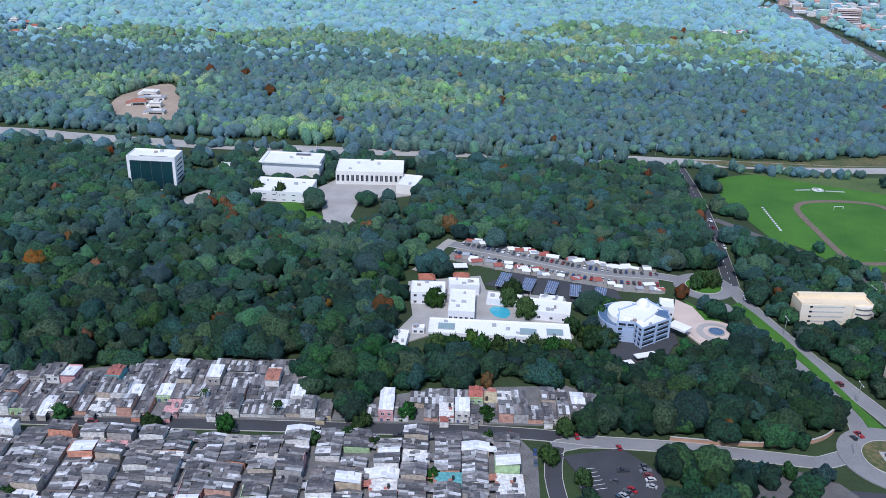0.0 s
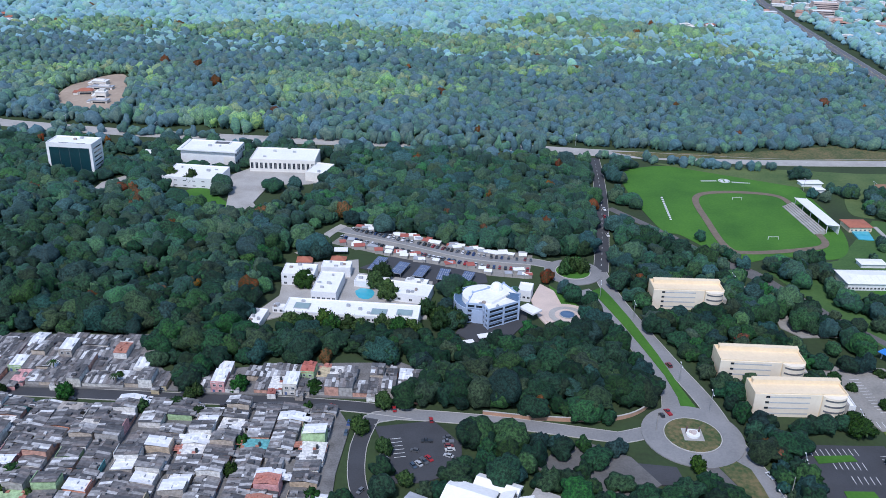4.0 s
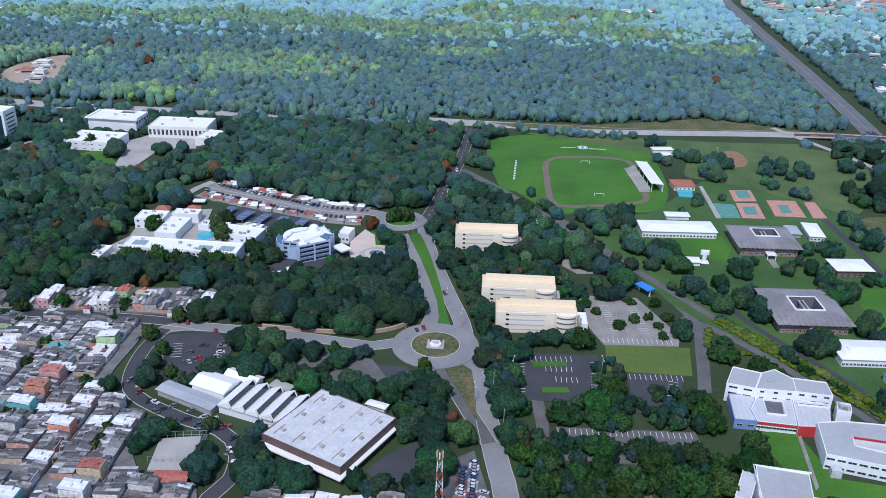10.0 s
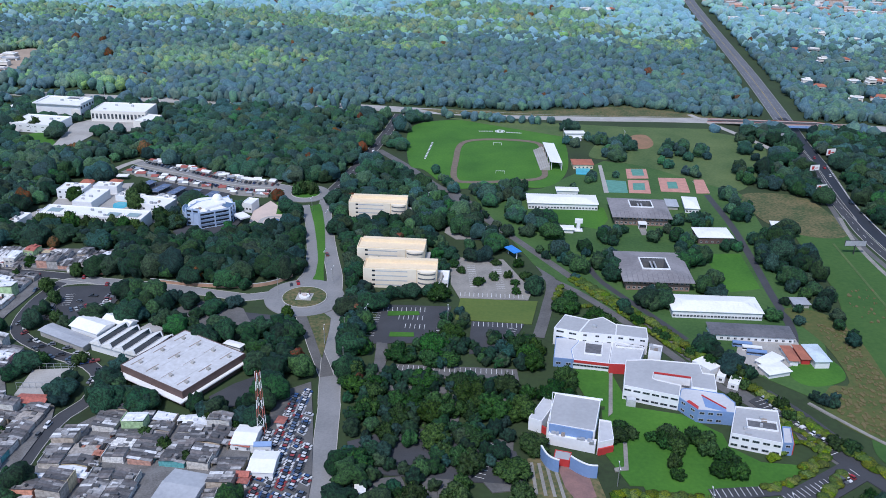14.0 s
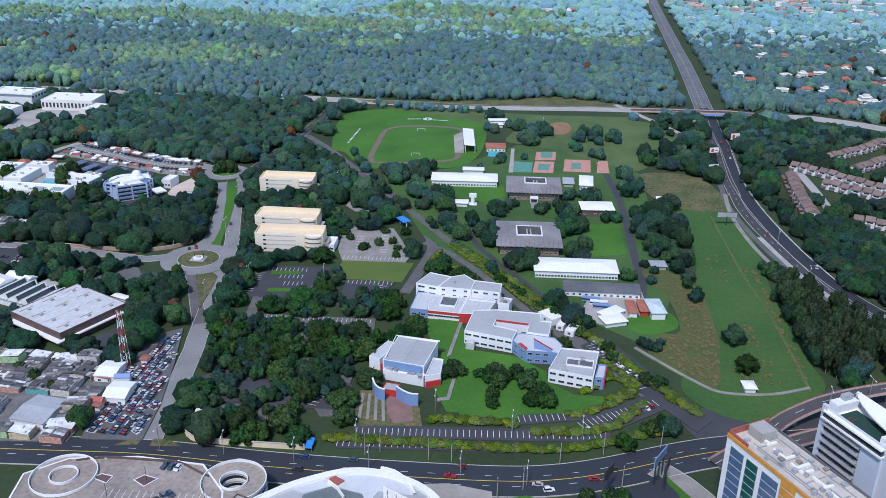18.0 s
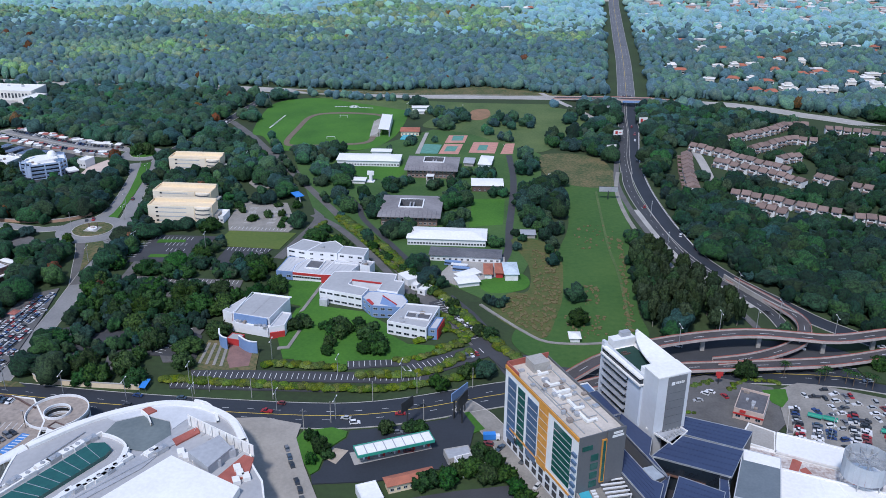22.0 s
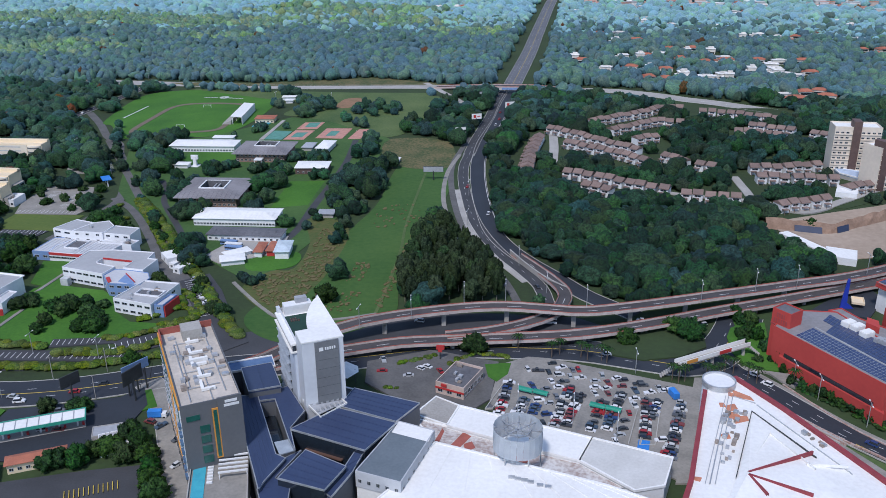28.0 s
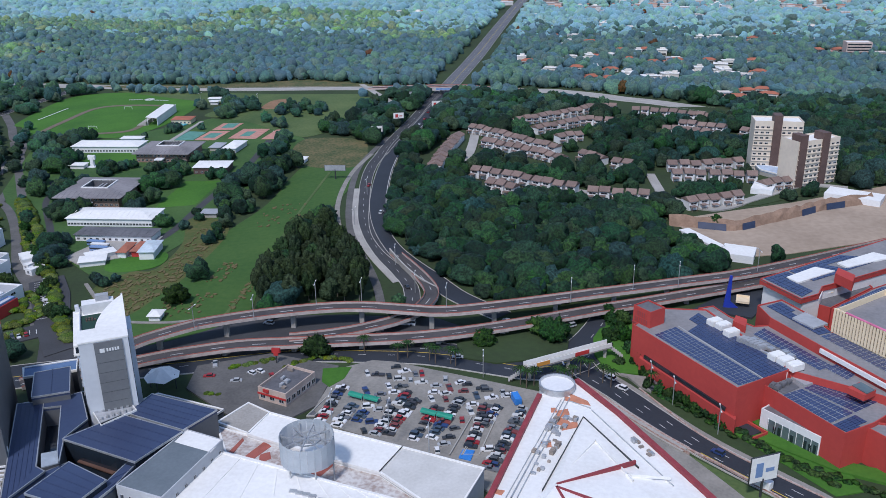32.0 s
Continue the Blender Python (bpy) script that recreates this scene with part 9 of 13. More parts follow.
# ---- residential towers ----
M_TOWER = mat("tower_cream", (0.72, 0.63, 0.52), 0.75, (0.62, 0.54, 0.45), 0.06, 0.5)
for a, b, w2, stripes, h in ((*[(812.5, 457.9), (843.2, 456.7)], 16, (0.47,), 34), (*[(831.0, 418.2), (860.0, 434.6)], 15, (0.1, 0.64), 30)):
    a, b = Vector(a), Vector(b)
    u = (b - a).normalized()
    v = Vector((-u.y, u.x)) * w2
    pts = [a, b, b + v, a + v]
    t = flat("apartment_tower", [tuple(p) for p in pts], h, M_TOWER, M_ROOFW, "cream apartment tower with brown stair stripe", "apartment tower", z0=-8, parapet=1.0)
    L = (b - a).length
    ang = math.degrees(math.atan2(u.y, u.x))
    for s in stripes:
        c = a + u * (L * s)
        o = part("stair_core", Mesh().box(-2.6, 2.6, -1.2, w2 * 0.5, -8, h + 4), M_BROWN, t, "dark brown stair core")
        o.matrix_basis = pose(c.x, c.y, 0, 0, 0, ang)
    n = 9
    for k in range(10):
        zz = -4 + (h + 2) * k / 10
        for i in range(n):
            s = (i + 0.5) / n
            if any(abs(s - q) < 0.09 for q in stripes):
                continue
            c = a + u * (L * s)
            window(t, pose(c.x, c.y, zz + 0.8, 0, 0, ang), L / n * 0.6, 1.3)
        o = part("balcony_band", Mesh().box(-L / 2, L / 2, -0.6, 0.02, 0, 0.5), M_TOWER, t)
        o.matrix_basis = pose(*(a + u * L / 2), zz, 0, 0, ang)
slab("tower_podium", [(815.8, 461.0), (838.5, 449.1), (832.0, 429.2), (816.7, 447.4)], 4, mat("pale_blue_deck", (0.5, 0.6, 0.75), 0.7), "pale blue parking deck of the towers", wall=M_CONC)

# ---- viaducts ----
M_VIAROAD = mat("viaduct_asphalt", (0.085, 0.078, 0.078), 0.85, (0.055, 0.05, 0.05), 0.08, 1.0)
M_VIAPAR = mat("viaduct_parapet", (0.55, 0.48, 0.44), 0.85, (0.4, 0.33, 0.3), 0.3, 1.5)


def viaduct(name, pts, width, label, parapet=0.7, piers=True):
    """A raised road: points with heights."""
    line2 = smooth([p[:2] for p in pts], 5.0)
    # heights along the line
    d = [0.0]
    for p, q in zip(pts, pts[1:]):
        d.append(d[-1] + math.dist(p[:2], q[:2]))
    run = [0.0]
    for p, q in zip(line2, line2[1:]):
        run.append(run[-1] + (q - p).length)
    hs = np.interp(np.array(run) * d[-1] / run[-1], d, [p[2] for p in pts])
    ob = struct(name, Mesh(), M_CONC, label, "viaduct")

    def strip(nm, a0, a1, z0, z1, mm, gap=0):
        A, B = offset(line2, a0), offset(line2, a1)
        n = len(line2)
        vs = [(*p, h + z) for z in (z0, z1) for q in (A, B) for p, h in zip(q, hs)]
        fs = []
        for i in range(n - 1):
            if gap and i % gap:
                continue
            fs += [(2 * n + i, 3 * n + i, 3 * n + i + 1, 2 * n + i + 1), (i, 2 * n + i, 2 * n + i + 1, i + 1), (n + i, n + i + 1, 3 * n + i + 1, 3 * n + i), (i, i + 1, n + i + 1, n + i)]
        part(nm, Mesh().add(vs, fs), mm, ob)

    strip("deck", -width / 2 + 0.6, width / 2 - 0.6, -0.9, 0, M_CONC)
    strip("carriageway", -width / 2 + 0.5, width / 2 - 0.5, 0.0, 0.05, M_VIAROAD)
    for s in (-1, 1):
        strip("parapet", s * width / 2 - 0.2, s * width / 2 + 0.2, -0.7, parapet, M_VIAPAR)
        strip("handrail", s * width / 2 - 0.1, s * width / 2 + 0.1, parapet, parapet + 0.3, M_RUST)
    strip("lane_line", -0.1, 0.1, 0.05, 0.08, M_MARK, 3)
    if piers:
        k = 0.0
        for i, p in enumerate(line2):
            if run[i] >= k and hs[i] > 2.5:
                k = run[i] + 26
                part("pier", Mesh().box(p.x - 1.0, p.x + 1.0, p.y - 0.8, p.y + 0.8, -0.5, hs[i] - 1.2).box(p.x - 2.4, p.x + 2.4, p.y - 1, p.y + 1, hs[i] - 2.2, hs[i] - 1.1), M_CONC, ob)
    keep_clear(line2, width / 2 + 1)


def lift(pts, zs):
    return [(x, y, z) for (x, y), z in zip(pts, zs)]


viaduct("viaduct_upper", lift([(483.4, 139.4), (502.1, 154.7), (519.1, 170.3), (537.0, 181.8), (557.6, 192.4), (582.0, 201.4), (600.9, 204.9), (620.7, 204.0), (637.6, 203.9), (663.3, 212.6), (699.7, 227.8), (738.3, 245.8), (779.7, 266.4), (850.4, 313.7), (940.7, 374.5)], [1, 3, 6, 8, 8, 8, 8, 8, 8, 8, 8, 7, 6, 4, 1]), 7.2, "long raised concrete viaduct with rusty handrails")
viaduct("viaduct_lower", lift([(487.4, 142.6), (512.9, 154.9), (532.1, 163.7), (556.8, 172.4), (578.8, 177.0), (605.6, 182.1), (630.2, 187.5), (652.6, 195.8), (675.6, 206.5), (699.6, 218.8), (737.6, 237.2), (793.1, 266.8), (845.4, 296.7), (931.1, 351.7)], [0.6, 1.5, 3, 4, 4, 4, 4, 4, 4, 4, 4, 3, 2, 1]), 7.2, "lower concrete viaduct with rusty handrails")
viaduct("viaduct_ramp", [(601.9, 284.8, 0.3), (612.5, 267.2, 1), (621.5, 249.5, 2.2), (626.8, 235.3, 3.4), (627.7, 224.6, 4), (624.8, 213.0, 4.2), (619.9, 204.2, 4.3), (609.8, 195.5, 4.3), (594.0, 186.6, 4.2), (575.7, 180.9, 3.8)], 6.5, "curving concrete ramp joining the viaduct")
viaduct("overpass", [(499.7, 725.5, 0.8), (541.4, 715.0, 4.5), (562.6, 706.3, 7), (596.9, 707.0, 7), (622.5, 711.4, 4.5), (652.7, 720.7, 0.8)], 11, "pale concrete highway overpass")
part("banner", ribbon(Mesh(), [Vector(p) for p in [(569.0, 697.8), (590.3, 699.1)]], -0.15, 0.15, 5.0, 7.0), mat("blue_banner", (0.12, 0.24, 0.5), 0.6, (0.3, 0.4, 0.6), 0.6, 1.0), bpy.data.objects["overpass"], "blue banner on the bridge")
t = thing("footbridge", "white pedestrian bridge with bright panels", "footbridge")
a, b = (Vector(p) for p in [(672.3, 162.6), (704.3, 183.9)])
part("deck", ribbon(Mesh(), [a, b], -1.6, 1.6, 5.2, 5.8), M_CONC, t)
for s in (-1.6, 1.6):
    part("side_panel", ribbon(Mesh(), [a, b], s - 0.1, s + 0.1, 5.8, 7.6), M_ROOFW, t)
part("orange_panel", ribbon(Mesh(), [a.lerp(b, 0.1), a.lerp(b, 0.25)], -1.8, -1.68, 5.8, 7.4), M_ORANGE, t)
part("red_panel", ribbon(Mesh(), [a.lerp(b, 0.55), a.lerp(b, 0.72)], -1.8, -1.68, 5.8, 7.4), M_REDW, t)
for f in (0.05, 0.5, 0.95):
    p = a.lerp(b, f)
    part("pier", Mesh().box(p.x - 0.6, p.x + 0.6, p.y - 0.6, p.y + 0.6, -0.2, 5.2), M_CONC, t)
for p, dx in ((a, -1), (b, 1)):
    for k in range(8):
        part("stair_step", Mesh().box(p.x + dx * (0.8 * k), p.x + dx * (0.8 * k + 0.8), p.y - 1.5, p.y + 1.5, 4.9 - 0.65 * k, 5.3 - 0.65 * k), M_CONC, t)

# ---- row houses ----
rnd = random.Random(11)


M_SHEET = palette("roof_sheets", [(0.22, 0.215, 0.215), (0.14, 0.137, 0.138), (0.3, 0.29, 0.285), (0.11, 0.108, 0.11), (0.23, 0.205, 0.195), (0.4, 0.39, 0.385), (0.09, 0.09, 0.095), (0.27, 0.255, 0.25), (0.72, 0.72, 0.72), (0.17, 0.163, 0.165), (0.5, 0.49, 0.485), (0.13, 0.12, 0.12)], 0.7, 0.7, 0.4, isl=True)
M_WSHEET = palette("white_roof_sheets", [(0.75, 0.75, 0.76), (0.66, 0.67, 0.69), (0.82, 0.82, 0.82)], 0.6, 0.6, 0.15, isl=True)
M_RSHEET = palette("red_roof_sheets", [(0.48, 0.15, 0.11), (0.52, 0.22, 0.17), (0.38, 0.14, 0.11), (0.45, 0.2, 0.14)], 0.7, 0.9, 0.35)
M_HWALL = palette("house_paint", [(0.66, 0.62, 0.56), (0.78, 0.76, 0.72), (0.55, 0.44, 0.32), (0.66, 0.3, 0.2), (0.76, 0.74, 0.7), (0.6, 0.5, 0.32), (0.68, 0.36, 0.35), (0.42, 0.38, 0.34), (0.15, 0.42, 0.42), (0.8, 0.78, 0.74), (0.4, 0.55, 0.3)], 0.85, 0.8, 0.4)
M_DOOR = palette("painted_doors", [(0.2, 0.12, 0.08), (0.3, 0.3, 0.32), (0.12, 0.16, 0.3), (0.5, 0.5, 0.5)], 0.6)


def sheet_roof(w, d, z, drop, seed, gable=False):
    """Overlapping metal sheets about a metre wide, a little uneven."""
    r = random.Random(seed)
    q = Mesh()
    n = max(2, int(w / 1.6))
    split = r.uniform(0.35, 0.65)
    for i in range(n):
        x0, x1 = -w / 2 + w * i / n + 0.02, -w / 2 + w * (i + 1) / n - 0.02
        dz = r.uniform(-0.05, 0.08)
        cuts = [0, split, 1]
        for a, b in zip(cuts, cuts[1:]):
            h = lambda f: z + dz + (drop * (1 - abs(2 * f - 1)) if gable else drop * f)
            pts = [a, 0.5, b] if gable and a < 0.5 < b else [a, b]
            for f0, f1 in zip(pts, pts[1:]):
                y0, y1 = -d / 2 + d * f0, -d / 2 + d * f1
                q.add([(x0, y0, h(f0)), (x1, y0, h(f0)), (x1, y1, h(f1)), (x0, y1, h(f1)), (x0, y0, h(f0) - 0.12), (x1, y0, h(f0) - 0.12), (x1, y1, h(f1) - 0.12), (x0, y1, h(f1) - 0.12)], [(0, 1, 2, 3), (4, 5, 1, 0), (5, 6, 2, 1), (6, 7, 3, 2), (7, 4, 0, 3)])
    for i in range(3):
        x, f, a, b = r.uniform(-w / 2 + 0.8, w / 2 - 0.8), r.uniform(0.1, 0.9), r.uniform(0.4, 1.1), r.uniform(0.5, 1.6)
        h = z + 0.16 + (drop * (1 - abs(2 * f - 1)) if gable else drop * f)
        q.box(x - a, x + a, -d / 2 + d * f - b, -d / 2 + d * f + b, h - 0.05, h + 0.1 + r.choice((0, 0, 0.5)))
    return q


HOUSES = []
for vv in range(28):
    v, street = vv % 14, vv >= 14
    two = v % 4 == 1
    w, d, h = 6.6, (11.5, 10.5, 12, 9.5)[v % 4], (6.0 if two else (3.1, 3.4, 3.0, 3.3)[v % 4])
    rm = M_WSHEET if v in (1, 6, 11) else M_RSHEET if v in (9, 10) else M_SHEET
    lab = ("two-storey" if two else "single-storey") + " row house with " + ("white" if rm is M_WSHEET else "red" if rm is M_RSHEET else "weathered grey") + " sheet roof"
    t = thing("row_house", lab, "house", group="row houses")
    wq = Mesh().box(-w / 2, w / 2, -d / 2 + 0.3, d / 2 - 0.3, -0.4, h)
    if v % 2 == 0:
        wq.box(-w * 0.45, w * 0.15, -d / 2 - 2.9, -d / 2 - 2.7, -0.4, 2.5)
    if v % 2:
        wq.box(-w / 2, w / 2, -d / 2 + 0.05, -d / 2 + 0.28, 0, h + 0.7)
    part("wall", wq, M_HWALL, t)
    rq = sheet_roof(w + 0.1, d, h + 0.05, (0.9, 1.2, -0.8, 1.0)[v % 4] if v % 3 else 1.0, v, v % 3 == 0)
    if v % 2 == 0:
        lean = sheet_roof(w * 0.6, 3.2, 2.6, 0.4, v + 50)
        rq.add([(x - w * 0.15, y - d / 2 - 1.4, z) for x, y, z in lean.v], lean.f)
    part("roof", rq, rm, t)
    if street:
        part("door", Mesh().box(-2.4, -1.2, -d / 2 + 0.2 - 0.3, -d / 2 + 0.29, 0, 2.1), M_DOOR, t)
    if street:
        window(t, pose(1.2, -d / 2 + 0.02, 1.0), 1.6, 1.2)
    if two and street:
        window(t, pose(-1.4, -d / 2 + 0.02, 3.9), 1.5, 1.2)
        window(t, pose(1.6, -d / 2 + 0.02, 3.9), 1.5, 1.2)
    if v % 5 == 0:
        part("water_tank", Mesh().prism(ngon((1.5, 2), 0.6, 10), h, h + 1.9), M_STEEL, t)
    HOUSES.append(t)

S1 = [(-349.6, 298.5), (-257.1, 302.5), (-187.1, 306.7), (-90.7, 309.2), (-17.6, 311.2)] + [(35.9, 315.0), (43.2, 301.6), (42.5, 287.1), (41.7, 269.2), (42.6, 254.6), (50.5, 244.0), (59.8, 236.9), (72.8, 229.3), (74.5, 217.7), (75.4, 207.3)] + [(87.8, 187.2), (109.7, 189.8), (114.0, 178.4), (115.4, 158.1), (116.5, 138.5), (116.3, 120.9)] + [(112.0, 115.5), (58.9, 98.3)]
S2 = [(126.0, 174.7), (137.2, 191.5), (156.0, 188.3), (204.8, 185.8), (211.5, 151.8), (210.6, 120.7), (127.2, 111.4), (123.5, 144.4)]
N1 = [(-221.8, 345.6), (-170.6, 357.5), (-130.1, 368.1), (-71.0, 373.3), (-61.3, 347.4), (-38.6, 323.3), (-192.0, 316.8), (-289.5, 314.2)]
N2 = [(-32.6, 340.7), (-0.0, 351.3), (61.3, 357.8), (77.7, 349.1), (72.9, 325.8), (-33.4, 321.9)]
for pts in (S1, S2, N1, N2):
    sheet("yard_ground", pts, M_LANE, "stained concrete ground between the row houses", "pavement", 0.02, 0.0)
lots = []


def lots_in(poly, mode):
    xs, ys = [p[0] for p in poly], [p[1] for p in poly]
    x0, x1, y0, y1 = min(xs), max(xs), min(ys), max(ys)
    if mode == "alley":
        x = x0 + 6
        k = 0
        while x < x1:
            y = y0 + 4
            while y < y1:
                if inside(poly, x, y) and inside(poly, x - 3, y) and inside(poly, x + 3, y):
                    lots.append((x, y, 90 if k % 2 else -90))
                y += 6.7
            x += 11.3 if k % 2 == 0 else 13.6
            k += 1
    else:
        x = x0 + 4
        while x < x1:
            ys = [y0 + 1.0 * j for j in range(int(y1 - y0)) if inside(poly, x, y0 + 1.0 * j)]
            if ys:
                y = ys[0] + 5.5
                while y + 4 < ys[-1]:
                    lots.append((x, y, 0 if y < ys[0] + 8 or rnd.random() < 0.7 else 180))
                    y += 11.2
            x += 6.7


lots_in(N1, "street"), lots_in(N2, "street")
fronts = set(lots)
lots_in(S1, "alley"), lots_in(S2, "alley")
# farther lots out of reach of the walk stay empty
SHEDS = ([(179.9, 128.3), (198.3, 126.2), (198.7, 145.5), (183.6, 148.0)], [(199.0, 166.1), (210.1, 166.6), (210.7, 180.1), (200.9, 180.6)], [(212.2, 148.1), (223.7, 150.2), (222.6, 163.1), (211.9, 164.1)], [(210.5, 165.3), (217.8, 166.9), (217.5, 170.0), (209.8, 169.1)], [(208.6, 145.6), (214.3, 145.9), (214.3, 149.8), (208.4, 149.9)])
lots = [q for q in lots if q[1] > 120 and -330 < q[0] < 330 and not any(inside(s, q[0] + dx, q[1] + dy) for s in SHEDS for dx in (-4, 4) for dy in (-4, 4))]
for s, mm, lab in zip(SHEDS, (M_ROOFG, M_ROOFW, M_ROOFW, M_BLUEW, M_RSHEET), ("large workshop with a grey sheet roof", "white shed with a pale sheet roof", "white shed beside the junk yard", "blue sheet-roofed lean-to by the yard", "small red-roofed hut by the yard")):
    hip("workshop", s, 4.2, 1.3, M_WHITE, mm, lab, "shed", eave=0.3, gable=True, wins=((0, 2),))
hip("club_house", [(92.5, 184.9), (107.6, 185.8), (106.5, 193.0), (92.4, 192.7)], 3.5, 0.7, M_HWALL, M_RSHEET, "low red-roofed club house by the ball court", "house", gable=True, wins=((0, 3),))
t = thing("court_fence", "wire fence with posts round the ball court", "fence")
for a, b in zip([(84.1, 216.8), (104.8, 219.9), (103.8, 202.2)], [(104.8, 219.9), (103.8, 202.2), (85.5, 200.0)]):
    a, b = Vector(a), Vector(b)
    for k in range(7):
        q = a.lerp(b, k / 6)
        part("post", Mesh().box(q.x - 0.08, q.x + 0.08, q.y - 0.08, q.y + 0.08, -0.1, 4), M_ALU, t)
    for z in (1.9, 3.9):
        part("rail", ribbon(Mesh(), [a, b], -0.05, 0.05, z, z + 0.1), M_ALU, t)
rnd.shuffle(lots)
order = [0, 2, 3, 4, 5, 7, 8, 12, 13, 0, 2, 4, 7, 8, 12, 1, 6, 11, 1, 6, 11, 6, 11, 9, 10]
used = set()
for i, (x, y, a) in enumerate(lots[:290]):
    v = rnd.choice(order) + (14 if (x, y, a) in fronts else 0)
    m = pose(x + rnd.uniform(-0.6, 0.6), y + rnd.uniform(-0.4, 0.4), rnd.uniform(-0.2, 0.9), 0, 0, a + rnd.uniform(-1.5, 1.5))
    if v not in used:
        used.add(v)
        HOUSES[v].matrix_basis = m
    else:
        copy_thing(HOUSES[v], m)
for v in range(28):
    if v not in used:
        HOUSES[v].matrix_basis = pose(*lots[301 + v][:2], 0)
rest = Mesh()
restw = Mesh()
for i, (x, y, a) in enumerate(lots[330:]):
    m = pose(x, y, 0, 0, 0, a)
    h = rnd.choice((3.0, 3.3, 3.4, 6.0))
    restw.box(-3.3, 3.3, -5, 5, -0.4, h, m)
    q = sheet_roof(6.7, 10.8, h + 0.05, 1.0, i + 100, i % 2 == 0)
    rest.add([m @ Vector(p) for p in q.v], q.f)
if rest.v:
    tagged(new("row_house_roofs", rest.data("row_house_roofs", M_SHEET)), "weathered sheet roofs of the outer row houses", "houses", kind="stuff")
    tagged(new("row_house_walls", restw.data("row_house_walls", palette("outer_house_paint", [(0.62, 0.6, 0.56), (0.74, 0.72, 0.68), (0.5, 0.42, 0.34), (0.6, 0.34, 0.26), (0.42, 0.4, 0.38), (0.72, 0.7, 0.66)], 0.85, 0.8, 0.4, isl=True))), "painted walls of the outer row houses", "houses", kind="stuff")

# ---- hillside townhouses ----
M_BROOF = mat("brown_tile", (0.25, 0.175, 0.145), 0.85, (0.16, 0.115, 0.1), 0.1, 1.5, obj=0.15)
town = thing("townhouse", "white townhouse with brown pitched roof", "house", group="hillside townhouses")
part("wall", Mesh().box(-3.6, 3.6, -4.5, 4.5, -1, 5.4), M_WHITE, town)
part("roof", Mesh().add([(-3.8, -5.2, 5.2), (3.8, -5.2, 5.2), (3.8, 0, 7.4), (-3.8, 0, 7.4), (-3.8, 5.2, 5.2), (3.8, 5.2, 5.2), (-3.8, -5.2, 4.9), (3.8, -5.2, 4.9), (3.8, 5.2, 4.9), (-3.8, 5.2, 4.9)], [(0, 1, 2, 3), (3, 2, 5, 4), (6, 7, 1, 0), (5, 8, 9, 4), (7, 8, 5, 2, 1), (9, 6, 0, 3, 4)]), M_BROOF, town)
part("carport", Mesh().box(-3.4, 1.0, -8, -4.6, 2.5, 2.8).box(-3.3, -3.0, -7.8, -7.5, -1, 2.5).box(0.6, 0.9, -7.8, -7.5, -1, 2.5), M_BROOF, town)
window(town, pose(0, -4.5, 3.2), 4.6, 1.3)
first = True
PLAN_E_A = [([(602.0, 431.4), (604.7, 483.0), (609.7, 528.9)], 1), ([(647.2, 573.4), (668.1, 591.2), (697.3, 614.6), (715.3, 633.8), (739.7, 633.1)], 0), ([(613.4, 553.4), (636.8, 536.4), (661.2, 511.9), (687.9, 489.4)], 0), ([(698.9, 481.0), (716.3, 463.0)], 0), ([(719.2, 460.3), (733.2, 451.6)], 0), ([(627.0, 511.0), (650.9, 492.9), (671.4, 478.8), (690.7, 459.5)], 0), ([(663.4, 545.7), (686.2, 566.3), (705.3, 583.6), (728.1, 581.2)], 0), ([(680.5, 520.2), (702.6, 534.1)], 0), ([(625.1, 431.9), (652.1, 420.9), (677.7, 405.4), (696.9, 397.4)], 0), ([(637.7, 404.5), (661.4, 390.9)], 0), ([(699.3, 390.6), (718.8, 387.7), (740.5, 384.0)], 0)]
PLAN_E_B = [([(743.7, 624.4), (769.4, 619.6), (791.5, 610.3), (821.0, 595.8)], 0), ([(777.6, 578.8), (802.2, 567.0), (814.0, 560.4)], 0), ([(761.2, 556.6), (786.4, 551.1), (801.8, 541.4)], 0), ([(822.8, 557.4), (834.7, 547.4)], 0), ([(753.5, 453.2), (778.2, 455.2), (810.5, 466.2)], 0), ([(754.2, 431.9), (788.6, 432.1), (809.9, 431.3)], 0), ([(755.3, 371.2), (771.5, 379.0), (793.3, 388.5)], 0), ([(806.4, 409.0), (828.9, 422.9)], 0)]
for pts, flip in PLAN_E_A + PLAN_E_B:
    line = smooth(pts, 1.0)
    d, k = 0.0, 0
    for p, q in zip(line, line[1:]):
        d += (q - p).length
        if d > (6.9 if k % 3 else 7.8):
            d = 0.0
            k += 1
            m = pose(p.x, p.y, 0.4 * (k % 3), 0, 0, math.degrees(math.atan2(q.y - p.y, q.x - p.x)) + (180 if flip else 0)) @ Matrix.Diagonal((0.93, 0.95, 1.0, 1))
            if first:
                town.matrix_basis = m
                first = False
            else:
                copy_thing(town, m)
    keep_clear(line, 8)
    keep_clear(offset(line, -9 if not flip else 9), 6)
road("estate_lane", [(619.8, 445.9), (621.1, 503.7), (619.5, 557.1)], 7, M_CONC, "pale concrete lane between townhouses", kerb=False)
road("estate_lane", [(629.4, 433.0), (674.9, 413.6), (703.2, 399.1), (743.8, 391.1)], 5, M_CONC, "pale concrete lane below the townhouses", kerb=False)
road("estate_lane", [(745.4, 442.2), (747.6, 411.0), (750.8, 393.9), (774.3, 372.2), (804.8, 396.1), (838.2, 424.4), (864.4, 420.5)], 6, M_CONC, "pale concrete lane of the estate", kerb=False)

